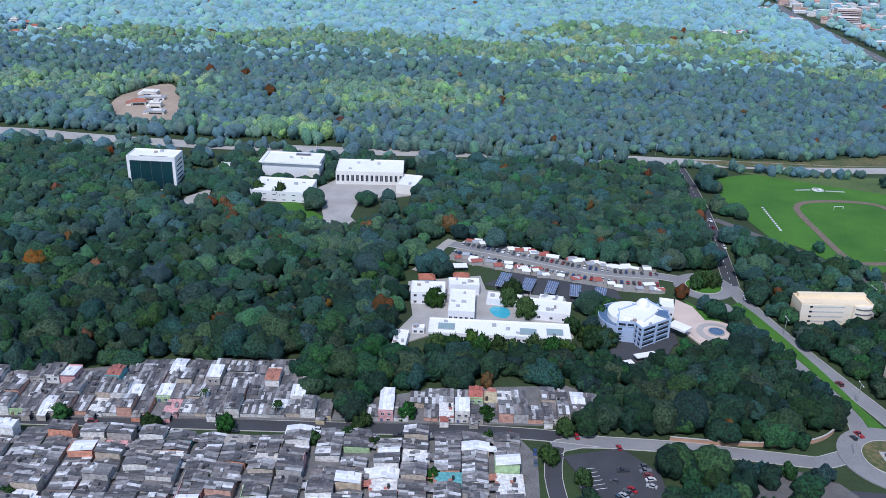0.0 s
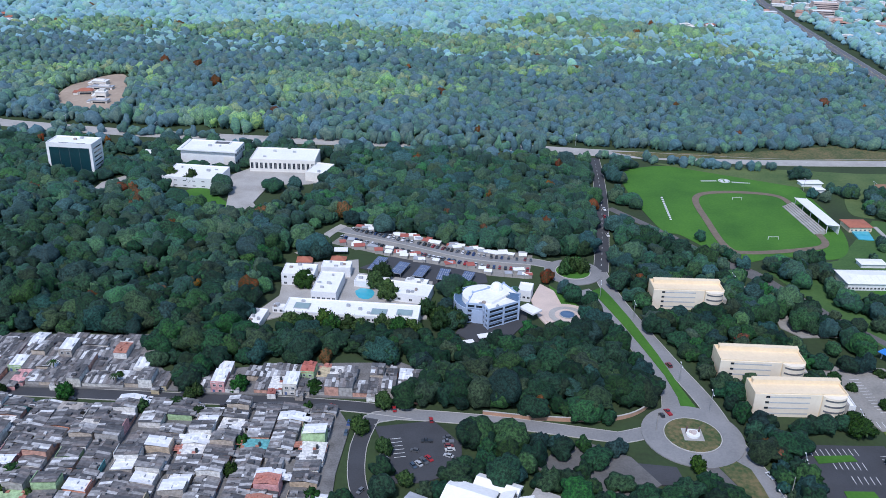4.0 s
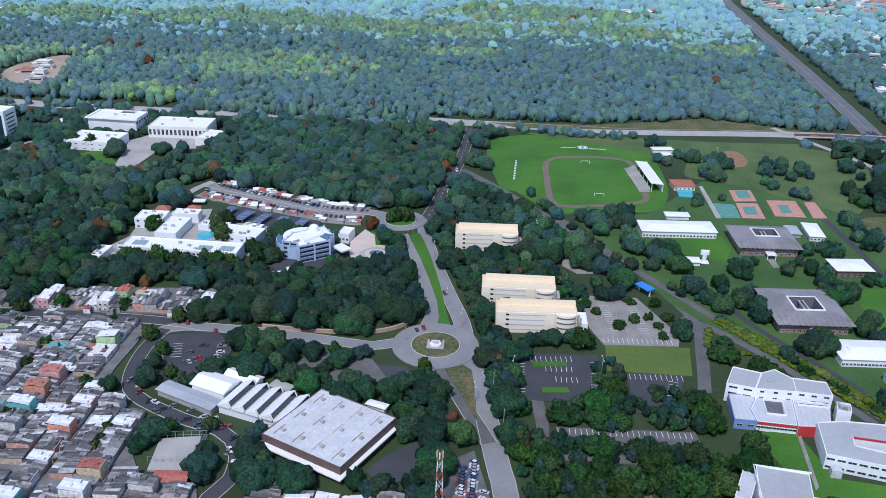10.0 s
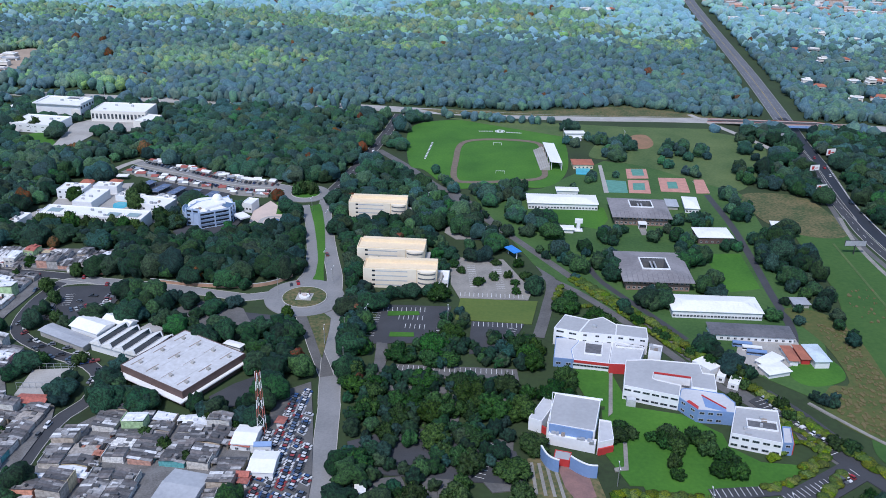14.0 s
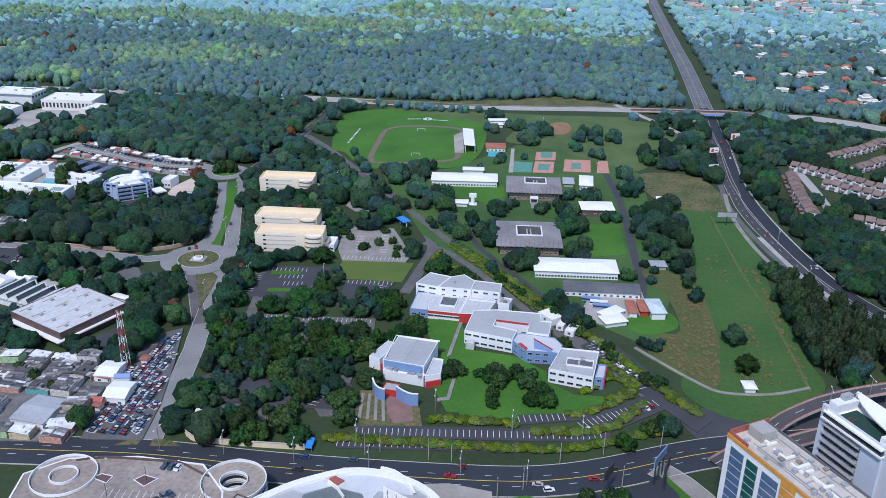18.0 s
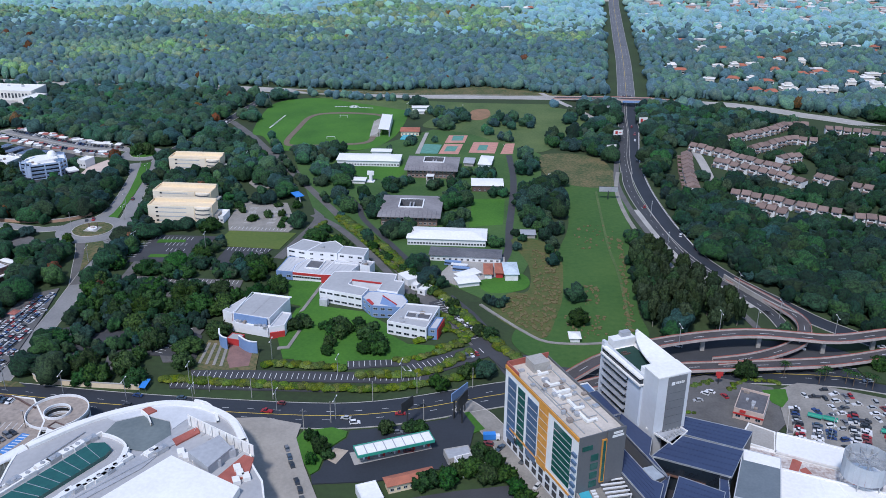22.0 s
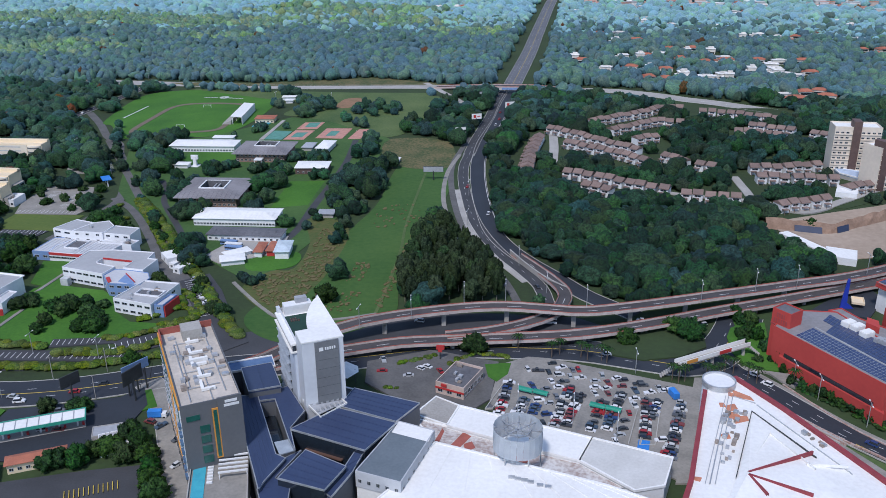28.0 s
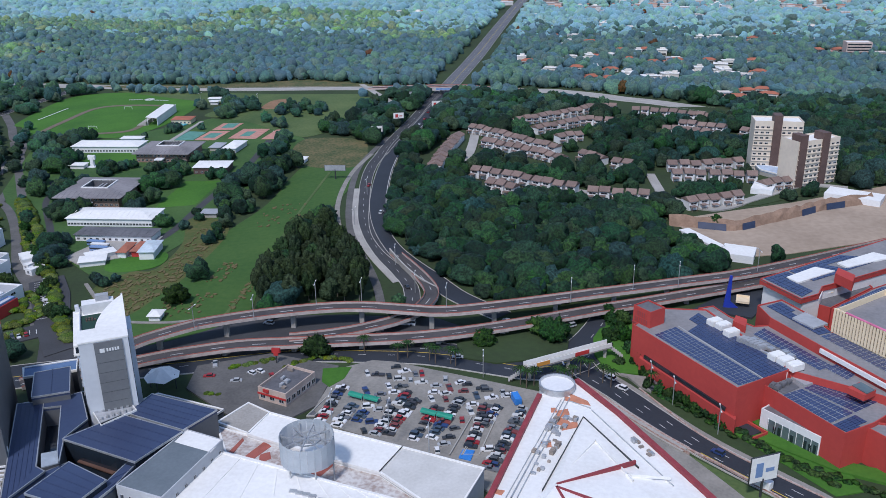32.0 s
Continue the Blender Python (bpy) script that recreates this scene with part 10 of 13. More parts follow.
# ---- far houses ----
M_PALEWALL = mat("pale_villa_paint", (0.74, 0.7, 0.64), 0.8, (0.6, 0.56, 0.5), 0.05, 0.5, obj=0.12)
FARH = []
for v, (rm, wl) in enumerate(((M_ROOFW, "flat white"), (M_TILE, "red tiled"), (M_ROOFG, "flat grey"), (M_ROOFW, "pale stepped"), (M_TILE, "orange tiled"))):
    t = thing("villa", "distant low villa with %s roof among trees" % wl, "house", group="far villas")
    w, d, h = (20, 15, 22, 17, 19)[v], (11, 12, 10, 12, 11)[v], (5.4, 3.6, 3.8, 6.2, 4.0)[v]
    part("wall", Mesh().box(-w / 2, w / 2, -d / 2, d / 2, -1, h), M_PALEWALL, t)
    part("annex", Mesh().box(-w / 2 - 5, -w / 2 - 0.05, -d / 2 - 2, d / 3, -1, 2.9), M_PALEWALL, t)
    if rm is M_TILE:
        part("roof", Mesh().add([(-w / 2 - .8, -d / 2 - .8, h), (w / 2 + .8, -d / 2 - .8, h), (w / 2 + .8, d / 2 + .8, h), (-w / 2 - .8, d / 2 + .8, h), (-w / 4, 0, h + 2.2), (w / 4, 0, h + 2.2)], [(0, 1, 5, 4), (1, 2, 5), (2, 3, 4, 5), (3, 0, 4), (3, 2, 1, 0)]), rm, t)
    else:
        part("roof", Mesh().box(-w / 2 - 0.7, w / 2 + 0.7, -d / 2 - 0.7, d / 2 + 0.7, h + 0.004, h + 0.45), rm, t)
        part("roof_room", Mesh().box(-w / 5, w / 3, -d / 4, d / 3, h + 0.45, h + (2.6 if v == 3 else 1.4)), M_PALEWALL, t)
    part("annex_roof", Mesh().box(-w / 2 - 5.5, -w / 2 - 0.75, -d / 2 - 2.5, d / 3 + 0.4, 2.904, 3.2), rm, t)
    part("glazing", Mesh().box(-w * 0.4, w * 0.4, -d / 2 - 0.06, -d / 2 + 0.05, 0.6, 2.5), M_GLASS, t)
    FARH.append(t)
SEED = [(650.5, 1347.8), (683.4, 1102.8), (700.6, 1034.7), (703.8, 921.2), (644.0, 906.1), (654.1, 878.9), (679.2, 835.9), (722.2, 838.2), (720.4, 921.9), (764.5, 975.6), (767.9, 904.0), (782.8, 954.3), (817.3, 914.3), (791.4, 885.7), (743.3, 835.8), (755.4, 802.6), (780.2, 791.1), (796.4, 804.9), (832.8, 833.6), (863.3, 870.6), (860.6, 824.9), (871.0, 818.8), (876.3, 802.9), (879.3, 890.0), (906.0, 899.0), (929.4, 1053.3), (871.6, 1092.7), (852.1, 1166.0), (917.7, 1083.7), (901.4, 1179.6), (839.1, 713.2), (852.1, 700.9), (876.3, 728.9), (997.9, 985.6), (1002.3, 955.6), (1015.1, 1071.7), (1039.3, 1246.8), (1097.3, 1435.3), (1052.1, 1418.0), (969.9, 1417.1), (938.4, 1477.9), (872.4, 1450.6), (1069.2, 1184.3), (1031.3, 956.9), (736.0, 779.1), (722.6, 794.3)]
spots = []
for i, (x, y) in enumerate(SEED):
    for j in range(1 + (i % 5 in (1, 3)) + (i % 7 == 2)):
        spots.append((x + (0, 25, -23)[j] + rnd.uniform(-3, 3), y + (0, 7, 12)[j] + rnd.uniform(-4, 4)))
for poly, k in (([(-632.9, 1267.7), (-556.4, 1259.9), (-526.9, 1189.0), (-593.7, 1184.1)], 6), ([(-320.6, 889.0), (-287.4, 879.1), (-262.6, 800.9), (-300.9, 820.1)], 8), ([(401.9, 1395.1), (474.6, 1399.8), (458.5, 1348.1), (393.0, 1344.7)], 4), ([(700, 1500), (1000, 1560), (1060, 1180), (900, 1150), (690, 1180)], 22)):
    xs, ys = [q[0] for q in poly], [q[1] for q in poly]
    tries = 0
    while k > 0 and tries < 4000:
        tries += 1
        x, y = rnd.uniform(min(xs), max(xs)), rnd.uniform(min(ys), max(ys))
        if inside(poly, x, y) and all((x - a) ** 2 + (y - b) ** 2 > 21 ** 2 for a, b in spots):
            spots.append((x, y))
            k -= 1
for i, (x, y) in enumerate(spots):
    m = pose(x, y, 0, 0, 0, rnd.choice((0, 12, -15, 4)) + rnd.uniform(-8, 8)) @ Matrix.Diagonal((rnd.uniform(0.65, 1.05), rnd.uniform(0.75, 1.0), rnd.uniform(0.85, 1.1), 1))
    if i < 5:
        FARH[i].matrix_basis = m
    else:
        copy_thing(FARH[rnd.choice((0, 0, 1, 1, 2, 3, 3, 4))], m)
    keep_clear([(x - 12, y - 22), (x + 10, y - 22), (x + 10, y + 5), (x - 12, y + 5)], 1)
# the outskirts of the city on the horizon
TOWN = [(575, 1500), (640, 1420), (820, 1400), (1010, 1440), (1140, 1330), (1330, 1480), (1330, 1900), (560, 1900)]
town_w, town_r = Mesh(), Mesh()
k = 0
while k < 420:
    x, y = rnd.uniform(560, 1330), rnd.uniform(1340, 1900)
    if inside(TOWN, x, y) and noise.noise(Vector((x / 70, y / 70, 9))) > -0.12 and not abs(x - 615) < 24:
        w, d, h = rnd.uniform(5, 13), rnd.uniform(4, 8), rnd.choice((3.5, 4, 6, 7, 9.5))
        m = pose(x, y, 0, 0, 0, rnd.uniform(-20, 20))
        town_w.box(-w, w, -d, d, -1, h, m)
        town_r.box(-w - 0.4, w + 0.4, -d - 0.4, d + 0.4, h + 0.004, h + 0.5, m)
        k += 1
        keep_clear([(x - w, y - d - 14), (x + w, y - d - 14), (x + w, y + d), (x - w, y + d)], 0.5)
tagged(new("town_walls", town_w.data("town_walls", palette("town_paint", [(0.7, 0.68, 0.64), (0.62, 0.5, 0.44), (0.75, 0.73, 0.7), (0.55, 0.42, 0.36)], 0.85, 0.3, 0.2, isl=True))), "pale walls of the distant city outskirts", "houses", kind="stuff")
tagged(new("town_roofs", town_r.data("town_roofs", palette("town_roofing", [(0.75, 0.75, 0.75), (0.6, 0.58, 0.56), (0.48, 0.22, 0.15), (0.8, 0.79, 0.77), (0.35, 0.33, 0.32), (0.55, 0.3, 0.22)], 0.8, 0.3, 0.2, isl=True))), "white and red roofs of the distant city outskirts", "houses", kind="stuff")
for (x, y), w, h in [((1031.2, 955.1), 14, 17), ((701.7, 1589.1), 22, 19), ((668.6, 1505.9), 18, 16)]:
    t = flat("apartment_block", [(x - w, y - 8), (x + w, y - 8), (x + w, y + 8), (x - w, y + 8)], h, mat("rosy_paint", (0.6, 0.47, 0.42), 0.8), M_ROOFW, "distant rosy apartment block of several storeys", "apartment block", z0=-1)
    for k in range(int(h / 3.2)):
        part("window_band", Mesh().box(x - w + 1, x + w - 1, y - 8.06, y - 7.9, 1 + 3.2 * k, 2.4 + 3.2 * k), M_GLASS, t)
sheet("clearing", [(-336.1, 876.7), (-303.4, 932.0), (-267.9, 851.8), (-257.6, 780.5), (-292.8, 791.5), (-324.0, 811.6)], EARTH, "bare clearing in the forest", "ground", 0.03, curve=True)
for pts in ([(763.8, 293.6), (779.3, 288.8), (786.1, 301.9), (771.6, 306.3)], [(750.0, 324.3), (764.9, 298.8), (768.7, 304.8), (753.7, 330.0)], [(802.7, 405.3), (815.1, 400.5), (819.2, 416.2), (807.4, 420.1)], [(844.3, 399.7), (871.3, 383.2), (879.1, 399.1), (851.0, 411.9)]):
    flat("site_shed", pts, 4, M_WHITE, M_ROOFW, "long white shed at the building site", "shed", parapet=0.1)
# cut earth bank of the site with dark tarpaulins
t = thing("earth_bank", "cut brown earth bank with dark blue tarpaulins", "bank")
foot = smooth([(746.3, 342.0), (761.3, 338.7), (781.0, 335.9), (800.6, 348.7), (819.9, 361.9), (839.8, 376.7), (870.1, 390.8)], 4.0)
ragged = random.Random(17)
lift_z = [5.0 + ragged.uniform(-0.7, 1.0) for p in foot]
mid_pts = [p + Vector((ragged.uniform(-0.6, 0.6), 2.0 + ragged.uniform(-0.5, 0.9))) for p in foot]
top_pts = [p + Vector((0, 5.5)) for p in foot]
n = len(foot)
part("slope", Mesh().add([(*p, -0.2) for p in foot] + [(*p, h * 0.6) for p, h in zip(mid_pts, lift_z)] + [(*p, h) for p, h in zip(top_pts, lift_z)] + [(p.x, p.y + 9, -0.2) for p in foot], [f for i in range(n - 1) for f in ((i, i + 1, n + i + 1, n + i), (n + i, n + i + 1, 2 * n + i + 1, 2 * n + i), (2 * n + i, 2 * n + i + 1, 3 * n + i + 1, 3 * n + i))]), mat("cut_earth", (0.3, 0.2, 0.14), 0.95, (0.2, 0.13, 0.09), 0.15, 0.8, 0.5), t)
M_TARP = mat("dark_tarpaulin", (0.03, 0.045, 0.09), 0.6)
for k in range(3, n - 4, 5):
    if k % 3 != 1:
        a, b = foot[k], foot[k + ragged.choice((2, 3))]
        part("tarpaulin", Mesh().add([(a.x, a.y - 0.3, 0.4), (b.x, b.y - 0.3, 0.4), (b.x, b.y + 1.9, 3.6), (a.x, a.y + 1.9, 3.6), (a.x, a.y - 0.1, 0.3), (b.x, b.y - 0.1, 0.3), (b.x, b.y + 2.1, 3.5), (a.x, a.y + 2.1, 3.5)], [(0, 1, 2, 3), (4, 5, 1, 0), (1, 5, 6, 2), (4, 0, 3, 7)]), M_TARP, t)
keep_clear(foot, 8)

# ---- cars ----
M_CARP = palette("car_paint", [(0.66, 0.66, 0.67), (0.72, 0.72, 0.72), (0.04, 0.045, 0.05), (0.16, 0.17, 0.19), (0.32, 0.025, 0.03), (0.03, 0.06, 0.17), (0.09, 0.095, 0.1), (0.4, 0.41, 0.42), (0.06, 0.09, 0.13), (0.05, 0.05, 0.055), (0.55, 0.55, 0.54), (0.2, 0.05, 0.05)], 0.35, 2.0, 0.08)
M_TYRE = mat("tyre", (0.02, 0.02, 0.02), 0.9)
CARS = []
for v, (L, W, Hb, Hc, c0, c1, nm, lab) in enumerate(((4.5, 1.8, 0.85, 1.45, -0.32, 0.24, "sedan", "parked saloon car with dark windows"), (4.6, 1.9, 1.0, 1.8, -0.48, 0.2, "suv", "parked off-road car with dark windows"), (5.2, 1.9, 1.0, 1.75, -0.08, 0.28, "pickup", "parked pickup truck with open bed"), (3.9, 1.7, 0.85, 1.5, -0.45, 0.22, "hatchback", "small parked hatchback car"))):
    t = thing(nm, lab, "car", group="cars")
    prof = [(-0.5, 0.3), (0.5, 0.3), (0.5, 0.62), (0.44, Hb - 0.08), (c1 + 0.1, Hb), (c0 - 0.04, Hb + 0.02), (-0.5, Hb - 0.05)]
    k = len(prof)
    q = Mesh().add([(W / 2 * s * (0.94 if z > 0.7 else 1), L * f, z) for s in (-1, 1) for f, z in prof], [tuple(range(k)), tuple(range(2 * k - 1, k - 1, -1))] + [(i, k + i, k + (i + 1) % k, (i + 1) % k) for i in range(k)])
    r0, r1 = c0 + 0.07, c1 - 0.1
    q.add([(W / 2 * 0.76 * s, L * f, z) for z in (Hc - 0.02, Hc + 0.05) for s, f in ((-1, r0), (1, r0), (1, r1), (-1, r1))], [(4, 5, 6, 7), (0, 1, 5, 4), (1, 2, 6, 5), (2, 3, 7, 6), (3, 0, 4, 7)])
    part("body", q, M_CARP, t)
    q = Mesh().add([(W / 2 * 0.92 * s, L * f, Hb - 0.02) for s in (-1, 1) for f in (c0, c1)] + [(W / 2 * 0.74 * s, L * f, Hc) for s in (-1, 1) for f in (r0, r1)], [(0, 1, 5, 4), (3, 2, 6, 7), (1, 3, 7, 5), (2, 0, 4, 6)])
    part("window_band", q, M_GLASS, t)
    for f in (-0.3, 0.32):
        ring = [(L * f + 0.33 * math.cos(a), 0.33 + 0.33 * math.sin(a)) for a in [math.pi * j / 4 for j in range(8)]]
        q = Mesh().add([(x, y, z) for x in (-W / 2, W / 2) for y, z in ring], [tuple(range(8)), tuple(range(15, 7, -1))] + [(j, 8 + j, 8 + (j + 1) % 8, (j + 1) % 8) for j in range(8)])
        part("wheel_pair", q, M_TYRE, t)
    CARS.append([t, False])


def car(x, y, yaw, z=0.3, v=None):
    """yaw: degrees of the car's nose from +y."""
    c = CARS[v if v is not None else rnd.choice((0, 0, 1, 2, 3, 3))]
    m = pose(x, y, z, 0, 0, yaw)
    if not c[1]:
        c[0].matrix_basis, c[1] = m, True
    else:
        copy_thing(c[0], m)
    return 1


def car_row(a, b, fill=0.85, gap=2.75, z=0.3, turn=90, side=0.0):
    a, b = Vector(a), Vector(b)
    u = (b - a).normalized()
    yaw = math.degrees(math.atan2(u.y, u.x)) - 90
    for i in range(int((b - a).length / gap)):
        if rnd.random() < fill:
            p = a + u * gap * (i + 0.5) + Vector((-u.y, u.x)) * side
            car(p.x + rnd.uniform(-.15, .15), p.y + rnd.uniform(-.3, .3), yaw + turn + (180 if rnd.random() < 0.4 else 0) + rnd.uniform(-4, 4), z)


for pts in [[(605.1, 151.0), (601.8, 123.2)], [(612.0, 138.5), (608.1, 122.4)], [(616.6, 134.6), (613.4, 122.3)], [(629.6, 149.5), (622.7, 119.2)], [(633.6, 144.5), (626.7, 119.0)], [(642.2, 140.1), (635.5, 115.8)], [(649.7, 146.6), (641.3, 116.9)], [(659.2, 143.3), (655.7, 115.3)], [(663.5, 143.0), (658.8, 128.3)], [(672.5, 143.2), (662.9, 102.5)], [(666.5, 118.6), (662.0, 105.3)]]:
    car_row(pts[0], pts[1], 0.95, 2.55)
for i, c in enumerate([(642.4, 159.6), (648.4, 157.8), (650.9, 156.4), (639.6, 154.5), (644.6, 153.4), (650.0, 151.5), (632.9, 162.8), (630.4, 162.6), (626.0, 163.9), (622.2, 166.9), (625.2, 157.9), (620.7, 159.9), (616.4, 160.3), (612.1, 160.8), (629.4, 157.5), (633.7, 156.3), (626.7, 152.4), (624.9, 148.2), (621.8, 152.7), (619.9, 146.2), (614.2, 148.2), (655.0, 148.9), (660.6, 148.0), (656.7, 154.1), (658.5, 153.2), (664.5, 151.4), (666.1, 150.0), (668.1, 149.5), (623.9, 141.2), (617.3, 137.6), (621.2, 135.7), (620.5, 127.8), (618.8, 122.2), (654.2, 142.8), (653.7, 138.3), (651.4, 132.4), (649.5, 126.7), (648.1, 121.2), (647.0, 117.2), (645.1, 113.5), (639.3, 149.7), (639.0, 145.0), (644.1, 145.5), (643.8, 149.3), (661.5, 115.5)]):
    car(*c, (15, -70, 105, -75, 20, 100, -160)[i % 7] + rnd.uniform(-8, 8))
pk = [(654.7, 134.3), (658.2, 135.1), (653.4, 110.9), (649.5, 110.8)]
# dark sheet above the ground stands for the shaded ramp well
t = struct("car_park_ramp", Mesh().prism(pk, -0.4, 0.42), M_DARKFL, "dark ramp leading below the car park", "ramp")
for a, b in ((0, 3), (1, 2)):
    part("ramp_wall", ribbon(Mesh(), [Vector(pk[a]), Vector(pk[b])], -0.2, 0.2, 0, 1.3), M_CONC, t)
sheet("blue_bays", [(653.5, 114.6), (657.5, 114.2), (656.6, 108.7), (652.6, 109.8)], bpy.data.materials["azure_paint"], "blue painted bays for disabled drivers", "car park", 0.3)
car_row(*[(430.9, 156.9), (440.3, 160.9)], 0.95), car_row(*[(447.4, 168.2), (463.2, 180.9)], 0.8), car_row(*[(438.5, 235.9), (452.5, 212.2)], 0.9), car_row(*[(453.8, 210.1), (461.0, 198.5)], 0.5)
car_row(*[(72.4, 276.0), (83.1, 284.8)], 0.7), car_row(*[(88.7, 288.0), (86.3, 301.2)], 0.9), car_row(*[(62.7, 265.2), (59.8, 290.1)], 0.6)
for pts in ([(53.8, 259.5), (61.2, 246.6), (74.5, 238.6), (87.1, 231.6), (101.4, 225.9)], [(115.4, 217.7), (120.5, 210.9), (122.6, 198.8)], [(-170.3, 312.7), (-140.8, 312.8), (-87.0, 314.4)], [(-63.1, 319.2), (-30.3, 315.7), (6.9, 316.7), (41.9, 320.1)], [(44.8, 310.0), (44.1, 283.8)], [(117.4, 179.6), (116.2, 163.9)], [(118.6, 198.3), (118.2, 208.8)]):
    line = smooth(pts, 1.0)
    d = 0
    for p, q in zip(line, line[1:]):
        d += (q - p).length
        if d > 6.2:
            d = 0
            if rnd.random() < 0.72:
                u = (q - p).normalized()
                o = p + Vector((-u.y, u.x)) * rnd.choice((-2.4, 2.4))
                car(o.x, o.y, math.degrees(math.atan2(u.y, u.x)) - 90, 0.35)
for c, a in zip([(313.6, 122.9), (333.7, 123.5), (374.7, 118.1), (379.2, 124.9), (410.1, 117.3), (432.8, 123.6), (312.4, 114.7), (441.1, 130.9)], (85, 88, 84, 85, 90, 100, 85, 105)):
    car(*c, a)
for c in [(563.7, 402.1), (581.8, 349.6), (589.3, 330.5), (611.2, 288.9), (614.0, 244.1), (572.9, 594.3), (567.7, 511.6), (571.2, 573.4), (572.2, 620.7)]:
    car(*c, -8 if c[1] > 300 else 30)
for c, a in zip([(560.9, 199.9), (576.9, 178.6), (608.6, 201.7), (662.8, 211.9), (689.9, 209.6), (645.1, 177.6), (719.0, 159.8), (735.9, 121.5), (704.1, 167.0), (707.8, 159.8)], (80, 85, 78, 70, 120, 95, 50, 50, 50, 50)):
    car(*c, a, 0.35)
for c in [(191.2, 583.3), (189.8, 569.3), (188.6, 546.1), (187.7, 534.6), (61.6, 317.1), (79.1, 310.0)]:
    car(*c, 10)
for c in [(167.8, 427.1), (197.9, 368.1), (189.6, 325.9), (186.1, 323.2), (189.1, 350.5), (224.5, 282.8)]:
    car(*c, 20)
for k, (x, y) in enumerate([(53.4, 259.3), (61.6, 249.9), (69.5, 243.6), (77.2, 237.8), (81.4, 240.6), (90.7, 231.3), (97.7, 227.9), (98.2, 233.9), (103.5, 232.8), (110.4, 227.8), (116.4, 220.4), (123.4, 212.5), (116.7, 210.2), (106.2, 225.6), (91.0, 238.2), (73.3, 287.3), (78.1, 294.4), (88.1, 284.9)]):
    car(x, y, (150, 145, 130, 120, 115, 112, 110, 112, 115, 125, 140, 165, 170, 120, 115, 80, 95, 70)[k])
car_row(*[(387.3, 100.1), (408.8, 56.5)], 0.6, 5.5, turn=0)
for c, a in zip([(487.0, 96.7), (492.8, 81.4), (477.5, 104.3), (472.3, 106.3), (470.9, 99.2)] + [(563.6, 150.8), (567.6, 157.1), (570.3, 158.8), (576.1, 155.8), (552.1, 153.2), (551.0, 162.4)], (150, 150, 150, 75, 75, 100, 60, 60, 30, 100, 20)):
    car(*c, a)
for c in [(430.1, 101.6), (434.8, 96.8), (440.5, 97.5), (414.7, 114.4), (434.2, 109.8)]:
    car(*c, -75)
for pts in ([(263.0, 59.7), (269.2, 74.6)], [(266.9, 75.4), (275.0, 84.8)], [(276.5, 60.7), (285.1, 79.2)], [(271.6, 50.8), (280.7, 63.6)], [(295.6, 64.1), (299.0, 72.6)], [(263.1, 98.5), (273.3, 96.9)]):
    car_row(pts[0], pts[1], 0.9, 2.7, z=10.06)
row10 = smooth([(8.8, 519.1), (51.4, 502.1), (95.8, 485.5), (132.5, 481.0)], 1.0)
for off in (-7.5, 7.5):
    d = 0
    for p, q in zip(offset(row10, off), offset(row10, off)[1:]):
        d += (q - p).length
        if d > 3.0 and rnd.random() < 0.75:
            d = 0
            u = (q - p).normalized()
            car(p.x, p.y, math.degrees(math.atan2(u.y, u.x)) + rnd.uniform(-5, 5), 0.3)
keep_clear(row10, 13)
struct("market_pavement", ribbon(Mesh(), row10, -19, 19, -0.3, 0.035), M_PAVE, "worn pavement round the roadside stalls", "pavement")
for k in range(64):
    p = offset(row10, rnd.choice((-11, 11, -14, 14, -17, 11)))[rnd.randrange(len(row10))]
    t = thing("market_stall", rnd.choice(("white canvas roofed roadside stall", "white canvas roofed roadside stall", "grey sheet roofed roadside stall", "red roofed roadside stall")), "stall", pose(p.x, p.y, 0, 0, 0, rnd.uniform(-20, 20)), "roadside stalls")
    w, d = rnd.uniform(4, 7.5), rnd.uniform(3, 5)
    part("roof", Mesh().add([(-w / 2, -d / 2, 2.4), (w / 2, -d / 2, 2.4), (w / 2, d / 2, 2.8), (-w / 2, d / 2, 2.8), (-w / 2, -d / 2, 2.3), (w / 2, -d / 2, 2.3), (w / 2, d / 2, 2.7), (-w / 2, d / 2, 2.7)], [(0, 1, 2, 3), (7, 6, 5, 4), (4, 5, 1, 0), (5, 6, 2, 1), (6, 7, 3, 2), (7, 4, 0, 3)]), M_RUST if "red" in t["label"] else M_ROOFW if "white" in t["label"] else M_ROOFG, t)
    part("stall_box", Mesh().box(-w / 2 + 0.2, w / 2 - 0.2, -d / 2 + 0.2, d / 2 - 0.2, -0.1, 2.3), M_CONC, t)
    keep_clear([(p.x - 4, p.y - 9), (p.x + 4, p.y - 9), (p.x + 4, p.y + 3), (p.x - 4, p.y + 3)], 1)
